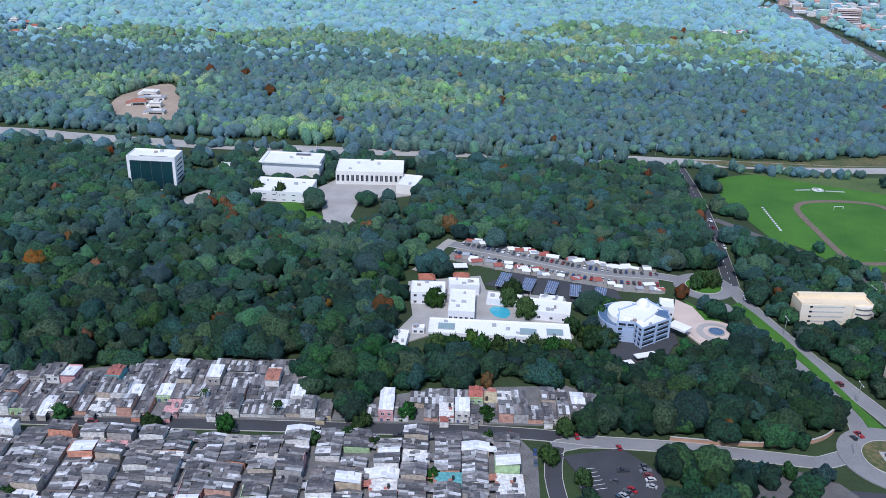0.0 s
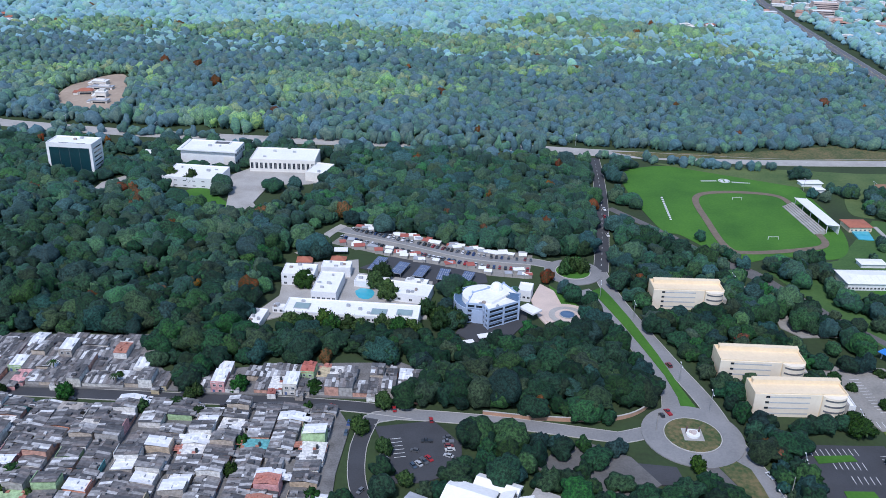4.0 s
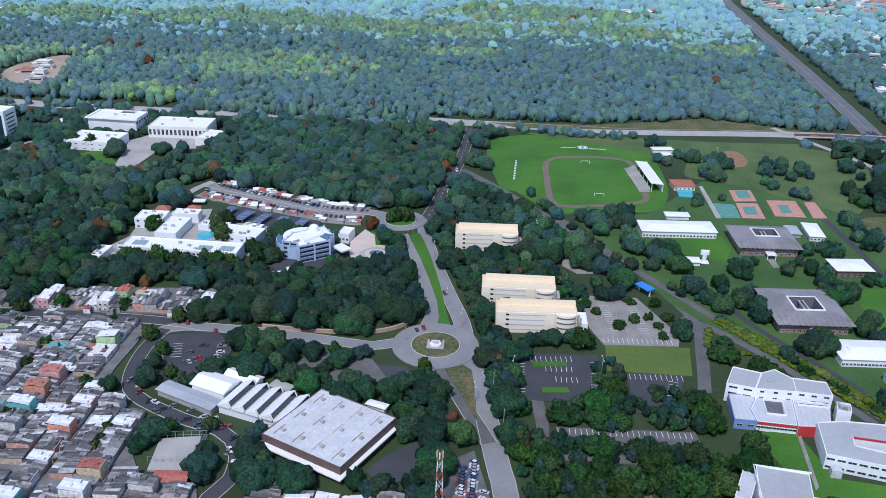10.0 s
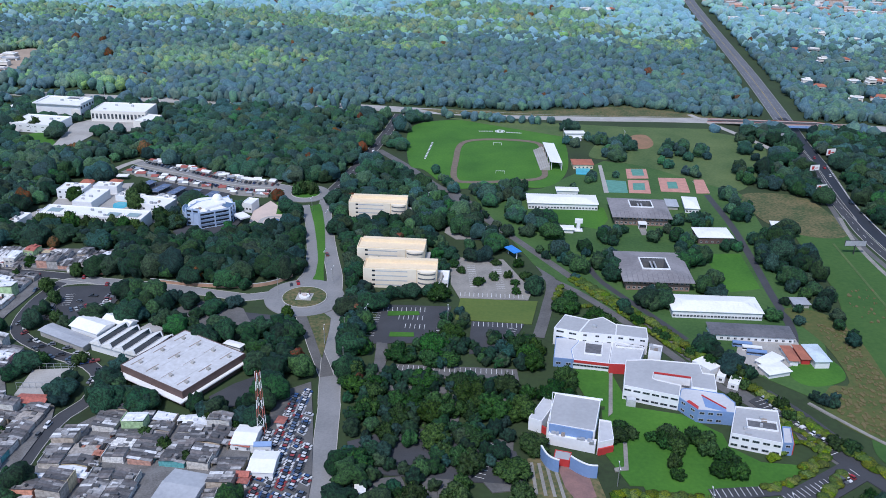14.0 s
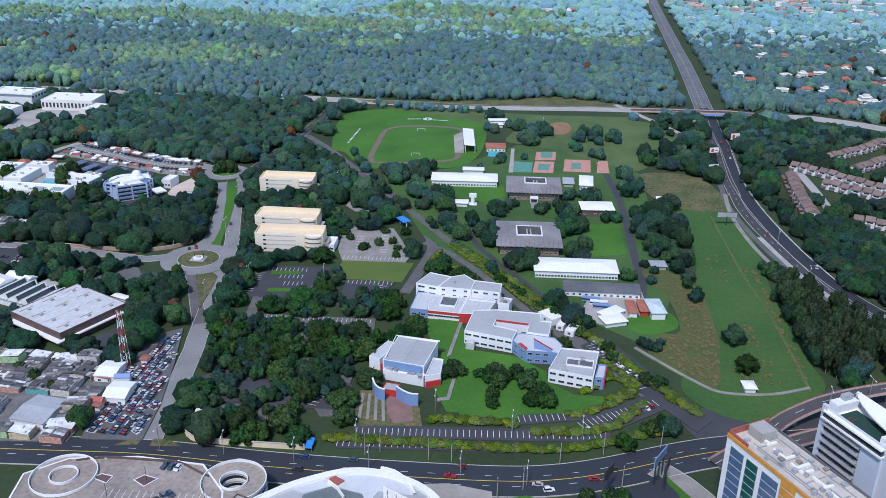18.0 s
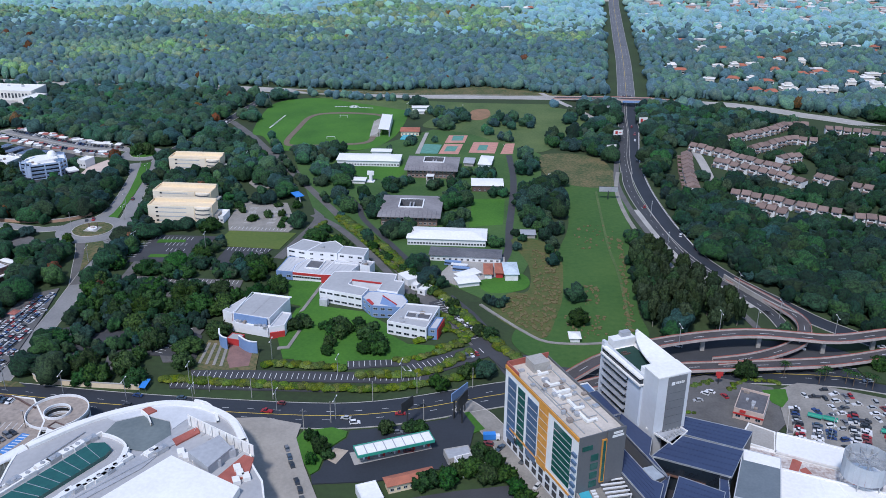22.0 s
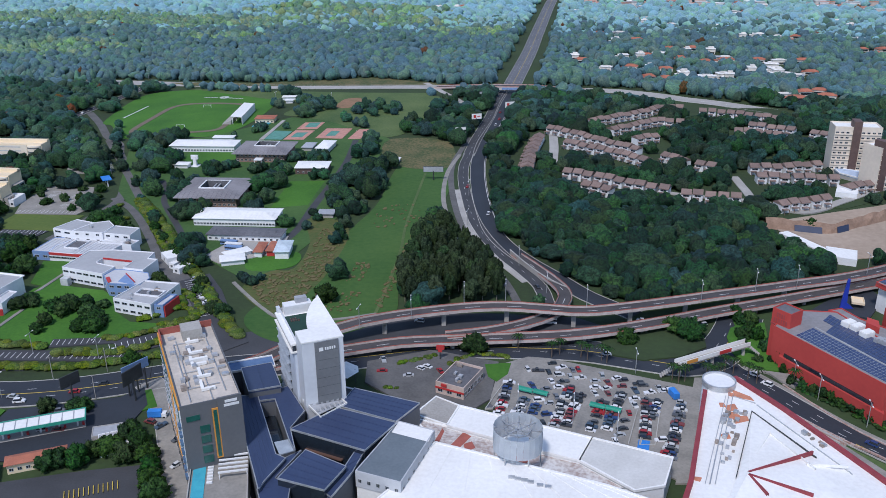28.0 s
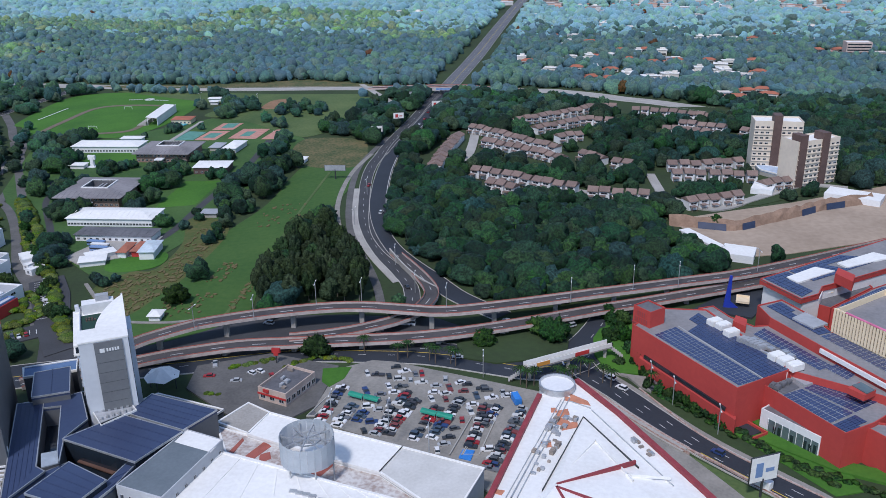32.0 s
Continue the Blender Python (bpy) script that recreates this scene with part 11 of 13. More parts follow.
# scrapped cars, packed
JY = [(217.5, 126.5), (212.8, 148.0), (212.8, 181.9), (213.7, 205.6), (221.9, 217.5), (229.6, 185.8), (236.9, 152.1), (240.1, 128.5)]
scrap, scrapg = Mesh(), Mesh()
y = min(p[1] for p in JY)
while y < max(p[1] for p in JY):
    x = min(p[0] for p in JY)
    while x < max(p[0] for p in JY):
        if inside(JY, x, y) and rnd.random() < 0.9:
            m = pose(x, y, 0.05, 0, 0, 70 + rnd.uniform(-12, 12))
            h = rnd.uniform(0.8, 1.0)
            scrap.box(-0.9, 0.9, -2.2, 2.2, 0.2, h, m).box(-0.65, 0.65, -1.0, 0.8, h + 0.48, h + 0.55, m)
            scrapg.box(-0.75, 0.75, -1.3, 1.1, h, h + 0.48, m)
        x += 4.75
    y += 2.05
tagged(new("scrapped_cars", scrap.data("scrapped_cars", palette("scrap_paint", [(0.7, 0.7, 0.7), (0.3, 0.3, 0.32), (0.04, 0.09, 0.22), (0.3, 0.05, 0.05), (0.06, 0.06, 0.07), (0.5, 0.51, 0.53), (0.1, 0.14, 0.22), (0.65, 0.66, 0.67), (0.04, 0.045, 0.05)], 0.45, 1.0, 0.3, isl=True))), "packed scrapped cars in the yard", "cars", kind="stuff")
tagged(new("scrapped_car_windows", scrapg.data("scrapped_car_windows", M_GLASS)), "dark windows of the scrapped cars", "cars", kind="stuff")
SHED0 = [(212.2, 150.4), (223.5, 149.9), (221.3, 162.7), (212.1, 164.1)]
for pts in (SHED0, [(199.6, 166.2), (208.1, 166.3), (210.3, 176.3), (198.8, 178.7)], [(215.0, 184.4), (219.7, 183.8), (218.6, 189.4), (213.8, 190.0)], [(210.5, 143.0), (215.3, 142.6), (214.5, 148.3), (209.4, 148.6)]):
    hip("yard_shed", pts, 3.4, 0.6, M_WHITE, M_RSHEET if pts is not SHED0 else M_ROOFW, "open shed in the junk yard", "shed")
# buses
for c, yaw, mm in zip([(438.9, 284.0), (443.1, 280.1), (444.6, 275.9)] + [(-8.4, 541.8)] + [(619.0, 205.5)], (85, 85, 85, 80, 90), (M_BLUEW, M_WHITE, M_BLUEW, M_WHITE, M_WHITE)):
    t = thing("bus", "parked bus with dark window band", "bus", pose(*c, 0.06, 0, 0, yaw), "buses")
    part("body", Mesh().box(-1.25, 1.25, -5, 5, 0.4, 1.5).box(-1.25, 1.25, -5, 5, 2.4, 3.0), mm, t)
    part("window_band", Mesh().box(-1.23, 1.23, -4.95, 4.95, 1.5, 2.4), M_GLASS, t)
    for s in (-1.15, 1.15):
        for y in (-3.2, 3.2):
            part("wheel", Mesh().add([(s + dx, y + 0.45 * math.cos(a), 0.45 + 0.45 * math.sin(a)) for dx in (-0.12, 0.12) for a in [math.pi * j / 5 for j in range(10)]], [tuple(range(10)), tuple(range(19, 9, -1))] + [(j, (j + 1) % 10, 10 + (j + 1) % 10, 10 + j) for j in range(10)]), M_TYRE, t)
for c, yaw in zip([(669.3, 147.2)] + [(745.8, 105.5)] + [(473.5, 110.4)], (20, 50, -80)):
    t = thing("box_truck", "box truck with blue or white body", "truck", pose(*c, 0.1, 0, 0, yaw))
    part("box", Mesh().box(-1.2, 1.2, -3.5, 1.6, 0.8, 3.3), M_ROOFW if yaw == 50 else bpy.data.materials["azure_paint"], t)
    part("cab", Mesh().box(-1.1, 1.1, 1.7, 3.4, 0.5, 2.3), M_WHITE, t)
    part("windscreen", Mesh().box(-1.0, 1.0, 3.38, 3.45, 1.4, 2.2), M_GLASS, t)
    for s in (-1.05, 1.05):
        for y in (-2.4, 2.5):
            part("wheel", Mesh().box(s - 0.15, s + 0.15, y - 0.45, y + 0.45, 0, 0.9), M_TYRE, t)

# ---- street lamps, poles, billboards ----
lamp = thing("street_lamp", "tall grey street lamp with two arms", "street lamp", group="street lamps")
part("pole", Mesh().prism(ngon((0, 0), 0.16, 8), -0.2, 10.5), M_ALU, lamp)
part("arm", Mesh().box(-2.2, 2.2, -0.08, 0.08, 10.4, 10.55), M_ALU, lamp)
for x in (-2.3, 2.3):
    part("lamp_head", Mesh().box(x - 0.5, x + 0.5, -0.2, 0.2, 10.35, 10.55), M_ROOFW, lamp)
lamp_spots = [(*p, z) for pts, z in (([(251.2, 121.4), (279.3, 120.9), (309.6, 119.9), (341.2, 118.8), (378.8, 119.4), (405.7, 116.8)], 0.1), ([(538.0, 176.2), (559.1, 187.7), (581.1, 204.8), (600.0, 209.5), (637.2, 207.2), (689.7, 218.0), (717.3, 234.3), (737.7, 240.6), (776.0, 260.5)], 8), ([(656.3, 163.9), (718.1, 160.9), (725.0, 150.5), (737.8, 133.1)], 0.1), ([(566.2, 384.3), (570.8, 327.0), (603.8, 271.2), (618.9, 238.0)], 0.1), ([(187.2, 417.0), (200.1, 353.0), (209.9, 329.4), (171.2, 440.5), (220.3, 259.2)], 0.1), ([(-365.0, 739.0), (-277.8, 732.5), (-190.8, 721.3), (-112.2, 719.3), (184.5, 738.2)], 0.1), ([(356.0, 642.4), (410.5, 642.8), (253.0, 459.8)], 0.1), ([(609.7, 115.9), (629.6, 112.1), (644.3, 101.2)], 8.5), ([(274.8, 319.5), (238.2, 284.3), (282.3, 289.1)], 0.1), ([(332.5, 136.2), (363.4, 162.9), (398.6, 151.4), (428.9, 150.9)], 0.1)) for p in pts]
for i, (x, y, z) in enumerate(lamp_spots):
    m = pose(x, y, z, 0, 0, 80 + (i * 37) % 20)
    if i == 0:
        lamp.matrix_basis = m
    else:
        copy_thing(lamp, m)
for c, w, h, zb, yaw, mm in zip([(555.3, 566.3), (546.6, 518.8), (538.5, 415.3), (554.4, 655.3), (581.1, 610.1), (744.7, 100.2)] + [(437.3, 114.9)] + [(460.1, 120.3)], (9, 9, 14, 9, 9, 10, 8, 10), (5, 5, 4, 5, 6, 9, 5, 6), (7, 7, 6, 7, 7, 6, 9, 9), (20, 20, 5, 20, 20, 25, 60, 70), (M_ROOFW, M_ROOFW, M_ROOFG, M_ROOFG, M_ROOFW, M_ROOFW, M_STEEL, M_STEEL)):
    t = thing("billboard", "large roadside billboard on a steel post", "billboard", pose(*c, 0, 0, 0, yaw), "billboards")
    part("post", Mesh().prism(ngon((0, 0), 0.4, 10), -0.2, zb + 1), M_STEEL, t)
    b = part("board", Mesh().box(-w / 2, w / 2, -0.2, 0.2, zb, zb + h), M_STEEL, t)
    part("poster", Mesh().box(-w / 2 + 0.2, w / 2 - 0.2, -0.26, -0.19, zb + 0.2, zb + h - 0.2), mm, b)
    if mm is M_ROOFW:
        part("poster_shape", Mesh().box(-w * 0.3, -w * 0.05, -0.3, -0.25, zb + h * 0.2, zb + h * 0.75).box(w * 0.05, w * 0.35, -0.3, -0.25, zb + h * 0.35, zb + h * 0.5), M_REDW if w == 9 else M_BLUEW, b)
t = thing("gantry_sign", "blue sign board on a dark lattice gantry", "sign", pose(*[(458.4, 126.5)][0], 0, 0, 0, 60))
part("board", Mesh().box(-6, 6, -0.2, 0.2, 10, 14), M_BLUEW, t)
for x in (-4, 0, 4):
    part("leg", Mesh().box(x - 0.25, x + 0.25, -0.2, 0.3, -0.2, 10), M_STEEL, t)
    part("brace", Mesh().add([(x - 0.15, 0, 0), (x + 0.15, 0, 0), (x + 4.1, 0, 10), (x + 3.9, 0, 10)], [(0, 1, 2, 3)]), M_STEEL, t)
# utility poles along the boulevard
upole = None
for c in [(337.8, 128.3), (364.6, 128.3), (374.3, 128.6), (394.3, 106.7), (404.3, 113.8), (419.1, 131.7), (443.6, 120.0)] + [(437.6, 141.4), (462.3, 148.8), (343.7, 131.3), (269.2, 127.1)] + [(234.2, 239.9), (228.9, 269.8), (181.4, 311.4)]:
    m = pose(*c, 0, 0, 0, 75)
    if upole is None:
        upole = thing("utility_pole", "grey concrete utility pole with crossarm", "pole", m, "utility poles")
        part("pole", Mesh().prism(ngon((0, 0), 0.17, 7), -0.3, 11), M_CONC, upole)
        part("crossarm", Mesh().box(-1.2, 1.2, -0.08, 0.08, 10.1, 10.3).box(-0.8, 0.8, -0.08, 0.08, 9.2, 9.35), M_STEEL, upole)
    else:
        copy_thing(upole, m)
# roundabout monument
t = thing("roundabout_fountain", "white stone fountain with two posts", "fountain", pose(*RB1, 0.35))
part("plinth", Mesh().box(-4.5, 4.5, -4.5, 4.5, -0.1, 0.5), M_CONC, t)
part("basin", Mesh().prism(ngon((0, 0), 3.2, 20), 0.5, 1.3), M_WHITE, t)
part("boulder", Mesh().prism(ngon((0.3, 0), 1.3, 7), 1.3, 2.3).prism(ngon((-1, 0.6), 0.8, 6), 1.3, 2.0), mat("pale_pink_stone", (0.6, 0.5, 0.46), 0.8), t)
for x in (-2.8, 2.8):
    part("post", Mesh().prism(ngon((x, 1.2), 0.35, 10), 0, 4), M_BROWN, t)

for c in [(611.9, 143.0), (617.9, 141.4), (639.7, 134.3), (645.6, 132.5)]:
    t = thing("green_shelter", "green vaulted trolley shelter in the car park", "shelter", pose(*c, 0.3, 0, 0, -20), "trolley shelters")
    vault = Mesh()
    for k in range(6):
        a0, a1 = math.pi * k / 6, math.pi * (k + 1) / 6
        vault.add([(x, 1.4 * math.cos(a), 1.6 + 1.0 * math.sin(a)) for x in (-3, 3) for a in (a0, a1)], [(0, 1, 3, 2)])
    part("vault", vault, mat("green_sheet", (0.03, 0.3, 0.2), 0.5), t)
    for x in (-2.8, 2.8):
        for y in (-1.3, 1.3):
            part("post", Mesh().box(x - 0.08, x + 0.08, y - 0.08, y + 0.08, -0.2, 1.7), M_ALU, t)

# ---- trees ----
X0, Y0, CELL = -1100.0, 40.0, 2.0
NX, NY = 1400, 1050
free = np.ones((NX, NY), bool)
gx, gy = np.meshgrid(X0 + CELL * (np.arange(NX) + 0.5), Y0 + CELL * (np.arange(NY) + 0.5), indexing="ij")


def poly_mask(pts, sel):
    x, y = gx[sel], gy[sel]
    r = np.zeros(x.shape, bool)
    j = len(pts) - 1
    for i in range(len(pts)):
        (xi, yi), (xj, yj) = pts[i][:2], pts[j][:2]
        if yi != yj:
            r ^= ((yi > y) != (yj > y)) & (x < (xj - xi) * (y - yi) / (yj - yi) + xi)
        j = i
    return r


def window_of(pts, w):
    xs, ys = [p[0] for p in pts], [p[1] for p in pts]
    f = lambda v, o, n: int(min(max((v - o) / CELL, 0), n))
    return slice(f(min(xs) - w, X0, NX), f(max(xs) + w, X0, NX) + 1), slice(f(min(ys) - w, Y0, NY), f(max(ys) + w, Y0, NY) + 1)


for pts, w in CLEAR:
    if w < 0:
        continue
    sel = window_of(pts, w)
    if len(pts) > 2 and not isinstance(pts[0], Vector):
        free[sel] &= ~poly_mask(pts, sel)
    x, y = gx[sel], gy[sel]
    closed = not isinstance(pts[0], Vector)
    for a, b in zip(pts, list(pts[1:]) + ([pts[0]] if closed else [])):
        dx, dy = b[0] - a[0], b[1] - a[1]
        f = np.clip(((x - a[0]) * dx + (y - a[1]) * dy) / (dx * dx + dy * dy + 1e-9), 0, 1)
        free[sel] &= (x - a[0] - f * dx) ** 2 + (y - a[1] - f * dy) ** 2 > w * w
GROVE = [(547, 214), (578, 216), (598, 228), (596, 262), (584, 292), (566, 322), (553, 318), (543, 270)]
density = np.ones((NX, NY))
PLAN_D_A = [([(210.0, 731.0), (497.8, 716.7), (535.9, 647.2), (540.9, 526.9), (543.7, 380.8), (541.2, 217.3), (495.8, 190.2), (472.3, 231.2), (430.8, 264.7), (374.8, 311.0), (329.8, 370.6), (282.9, 488.0), (197.6, 593.8)], 0.32), ([(595.4, 430.3), (601.1, 550.1), (641.1, 648.5), (849.7, 661.6), (867.7, 542.0), (866.2, 426.6), (800.3, 374.4), (749.6, 382.8), (689.0, 382.1), (626.7, 422.3)], 0.6), ([(264.7, 131.7), (239.2, 199.9), (238.6, 309.3), (285.7, 325.0), (336.1, 332.1), (366.0, 327.2), (443.0, 239.7), (486.0, 174.2), (441.3, 141.8), (319.5, 128.2)], 0.44), ([(-32.0, 533.7), (148.0, 495.9), (158.3, 399.3), (92.1, 378.0), (-22.5, 386.6)], 0.35)]
PLAN_D_B = [([(276.1, 375.3), (310.1, 375.8), (328.5, 334.1), (326.1, 322.5), (286.4, 319.7), (279.8, 337.3)], 0.0), ([(514.3, 203.8), (613.9, 213.4), (687.8, 232.1), (858.5, 334.2), (782.0, 104.1), (567.0, 81.4)], 0.03), ([(122.1, 111.0), (490.2, 148.2), (611.6, 249.9), (566.2, 116.2), (159.8, 64.6)], 0.06), ([(-207.7, 615.5), (-161.1, 675.0), (-71.7, 549.8), (-9.9, 555.7), (-13.9, 691.8), (-96.1, 746.4), (-246.9, 745.1)], 0.5), ([(-350.9, 300.0), (55.9, 310.7), (49.2, 251.9), (-292.4, 234.7)], 0.02), ([(642.1, 1351.1), (883.3, 1394.0), (1255.4, 1528.2), (1372.8, 1161.0), (1159.9, 743.1), (904.1, 728.3), (804.3, 765.6), (693.0, 842.1), (628.4, 896.0)], 0.85), (TOWN, 0.45), (GROVE, 0.0)]
PLAN_D_C = [([(242.6, 509.4), (272.2, 485.7), (328.9, 369.1), (336.0, 334.2), (276.9, 343.4)], 0.3), ([(107.1, 304.9), (182.6, 305.2), (186.8, 283.3), (149.8, 267.3), (133.3, 268.4), (109.3, 290.2)], 0.4)]
for pts, d in PLAN_D_A + PLAN_D_B + PLAN_D_C:
    sel = window_of(pts, 0)
    density[sel] = np.where(poly_mask(pts, sel), d, density[sel])


def tri_mesh(name, v, f, material, smooth_it=False):
    me = bpy.data.meshes.new(name)
    me.vertices.add(len(v))
    me.vertices.foreach_set("co", np.ascontiguousarray(v, np.float32).ravel())
    me.loops.add(f.size)
    me.loops.foreach_set("vertex_index", np.ascontiguousarray(f, np.int32).ravel())
    me.polygons.add(len(f))
    me.polygons.foreach_set("loop_start", np.arange(0, f.size, 3, dtype=np.int32))
    me.polygons.foreach_set("use_smooth", np.full(len(f), smooth_it))
    me.update(calc_edges=True)
    me.materials.append(material)
    return me


def grow(name, spots, kinds, material, label, trunks=True):
    """Joins one tree of a kind at every spot (x, y, crown radius, height, turn)."""
    V, F, k = [], [], 0
    spots = np.array(spots)
    if not len(spots):
        return
    pick = np.random.RandomState(3).randint(0, len(kinds), len(spots))
    for i, (tv, tf) in enumerate(kinds):
        s = spots[pick == i]
        if not len(s):
            continue
        c, sn = np.cos(s[:, 4])[:, None], np.sin(s[:, 4])[:, None]
        r = s[:, 2][:, None]
        x = (tv[:, 0] * c - tv[:, 1] * sn) * r + s[:, 0][:, None]
        y = (tv[:, 0] * sn + tv[:, 1] * c) * r + s[:, 1][:, None]
        z = tv[:, 2] * s[:, 3][:, None] * np.ones_like(r)
        V.append(np.stack([x, y, z], 2).reshape(-1, 3))
        F.append((tf[None] + (np.arange(len(s)) * len(tv))[:, None, None]).reshape(-1, 3) + k)
        k += len(s) * len(tv)
    tagged(new(name, tri_mesh(name, np.concatenate(V), np.concatenate(F), material, True)), label, "trees", kind="stuff")
    if trunks:
        n = len(spots)
        ang = np.array([0, 2.09, 4.19])
        base = np.stack([np.cos(ang), np.sin(ang)], 1)
        b = spots[:, None, :2] + base[None] * 0.35
        tp = spots[:, None, :2] + base[None] * 0.15
        v = np.concatenate([np.concatenate([b, np.full((n, 3, 1), -0.3)], 2), np.concatenate([tp, np.repeat(spots[:, 3][:, None, None] * 0.6, 3, 1)], 2)], 1).reshape(-1, 3)
        f = np.array([(0, 1, 4), (0, 4, 3), (1, 2, 5), (1, 5, 4), (2, 0, 3), (2, 3, 5)])
        f = (f[None] + (np.arange(n) * 6)[:, None, None]).reshape(-1, 3)
        tagged(new(name + "_trunks", tri_mesh(name + "_trunks", v, f, M_BARK)), "brown trunks under " + label, "trees", kind="stuff")


def dome(seed, sub, clumps, amp, low=-0.45, skew=0.0):
    """A closed broadleaf crown of billowing clumps: vertices and triangles, radius 1, height 1."""
    r = np.random.RandomState(seed)
    bm = bmesh.new()
    bmesh.ops.create_icosphere(bm, subdivisions=sub, radius=1.0)
    bmesh.ops.delete(bm, geom=[p for p in bm.verts if p.co.z < low], context="VERTS")
    bm.verts.index_update()
    v = np.array([p.co[:] for p in bm.verts])
    f = np.array([[p.index for p in q.verts] for q in bm.faces])
    bm.free()
    hem = v[:, 2] < low + 0.12
    c = r.normal(size=(clumps, 3))
    c[:, 2] = np.abs(c[:, 2]) - 0.25
    c /= np.linalg.norm(c, axis=1)[:, None]
    d = np.sqrt(((v[:, None] - c[None]) ** 2).sum(2))
    wide = 1.9 / math.sqrt(clumps) * r.uniform(0.75, 1.25, clumps)
    bulge = np.sqrt(np.clip(1 - (d / wide) ** 2, 0, 1)).max(1)
    v = v * (1 - amp + 1.25 * amp * bulge + r.uniform(-0.35, 0.35, len(v)) * amp)[:, None]
    v[:, 0] *= r.uniform(0.85, 1.15)
    v[hem, 2] = low
    v[:, 0] += skew * v[:, 2]
    v[:, 2] = 0.36 + 0.6 * v[:, 2]
    return v, f


FARK = [dome(k, 2, 9, 0.42, -0.58, 0.1 * (k % 3 - 1)) for k in range(8)]
MIDK = [dome(20 + k, 3, 20 + 3 * (k % 4), 0.36, -0.3, 0.12 * (k % 3 - 1)) for k in range(8)]
BUSHK = [dome(40 + k, 2, 7, 0.3) for k in range(6)]
rs = np.random.RandomState(7)
far, mid = [], []


def scatter(xa, xb, ya, yb, step, out):
    for x in np.arange(xa, xb, step):
        for y in np.arange(ya, yb, step):
            px, py = x + rs.uniform(-0.45, 0.45) * step, y + rs.uniform(-0.45, 0.45) * step
            # the ground that the walk ever shows
            if px < -150 - 0.5 * (py - 230) - 50 or px > 800 + 0.345 * (py - 100) + 60:
                continue
            i, j = int((px - X0) / CELL), int((py - Y0) / CELL)
            if not (0 <= i < NX and 0 <= j < NY) or not free[i, j] or rs.rand() > density[i, j]:
                continue
            big = noise.noise(Vector((px / 60, py / 60, 0)))
            rad = step * rs.choice((0.55, 0.65, 0.75, 1.0)) * rs.uniform(0.9, 1.1) * (1 + 0.25 * big)
            out.append((px, py, rad, 5.0 + rad * rs.uniform(0.55, 1.25) + 3 * big, rs.uniform(0, 6.28)))


# open strips: the car park rows and their hedges along the boulevard
for strip in ([(303.9, 153.5), (321.0, 126.3), (398.1, 128.2), (439.5, 140.9), (439.9, 156.9), (426.4, 182.8), (393.1, 166.1), (347.4, 167.2)], [(426.4, 182.8), (455.0, 204.5), (460.4, 170.0), (442.8, 147.1)], [(443.2, 252.7), (462.4, 265.5), (492.0, 202.6), (529.3, 212.9), (519.9, 164.9), (478.9, 155.2), (453.6, 205.6)]):
    sel = window_of(strip, 0)
    free[sel] &= ~poly_mask(strip, sel)
scatter(-1100, 1700, 1250, 2050, 11.0, far)
scatter(-900, 1400, 690, 1250, 8.3, far)
scatter(-700, 1100, 100, 690, 8.0, mid)
# tree belts of the academy and a screen of trees along the concrete highway
belt = random.Random(4)
PLAN_C_A = [([(468.5, 541.7), (486.4, 544.4), (488.5, 483.4), (517.1, 453.6), (518.9, 405.5), (509.4, 342.5), (496.2, 309.6), (480.6, 348.0), (470.7, 446.9)], 46), ([(423.4, 478.1), (459.3, 474.9), (462.1, 448.3), (435.8, 435.5), (438.7, 351.9), (427.9, 338.7), (422.1, 391.7)], 22), ([(373.7, 661.7), (415.7, 668.3), (416.0, 596.0), (379.8, 590.5)], 14), ([(283.3, 498.0), (329.0, 481.8), (352.1, 404.9), (366.9, 419.3), (377.1, 379.7), (344.3, 364.3), (315.0, 411.8)], 30), ([(488.5, 597.6), (546.5, 615.9), (542.2, 528.5), (494.8, 518.4)], 22), ([(331.8, 367.9), (377.2, 385.3), (409.4, 328.6), (404.5, 301.3), (379.4, 333.8)], 14)]
PLAN_C_B = [([(217.4, 727.1), (348.8, 737.6), (352.4, 702.7), (226.6, 687.7)], 26), ([(557.7, 389.1), (571.7, 341.9), (553.1, 228.0), (543.8, 232.9), (542.7, 295.7)], 26), ([(440.1, 429.8), (461.0, 420.6), (460.7, 391.6), (448.9, 384.4)], 8), ([(489.5, 313.0), (501.7, 314.7), (503.1, 290.3), (492.8, 285.0)], 5), ([(245.3, 528.7), (270.3, 493.4), (306.5, 447.4), (298.3, 403.6), (265.2, 413.6), (249.8, 482.1)], 16), ([(281.7, 494.7), (313.9, 489.5), (306.5, 447.4), (285.4, 460.9)], 5)]
for pts, n in PLAN_C_A + PLAN_C_B:
    xs, ys = [p[0] for p in pts], [p[1] for p in pts]
    for tries in range(900):
        x, y = belt.uniform(min(xs), max(xs)), belt.uniform(min(ys), max(ys))
        i, j = int((x - X0) / CELL), int((y - Y0) / CELL)
        if n > 0 and inside(pts, x, y) and free[i, j]:
            r = belt.uniform(3.6, 6.6)
            mid.append((x, y, r, r * belt.uniform(1.5, 2.1) + 1, belt.uniform(0, 6)))
            n -= 1
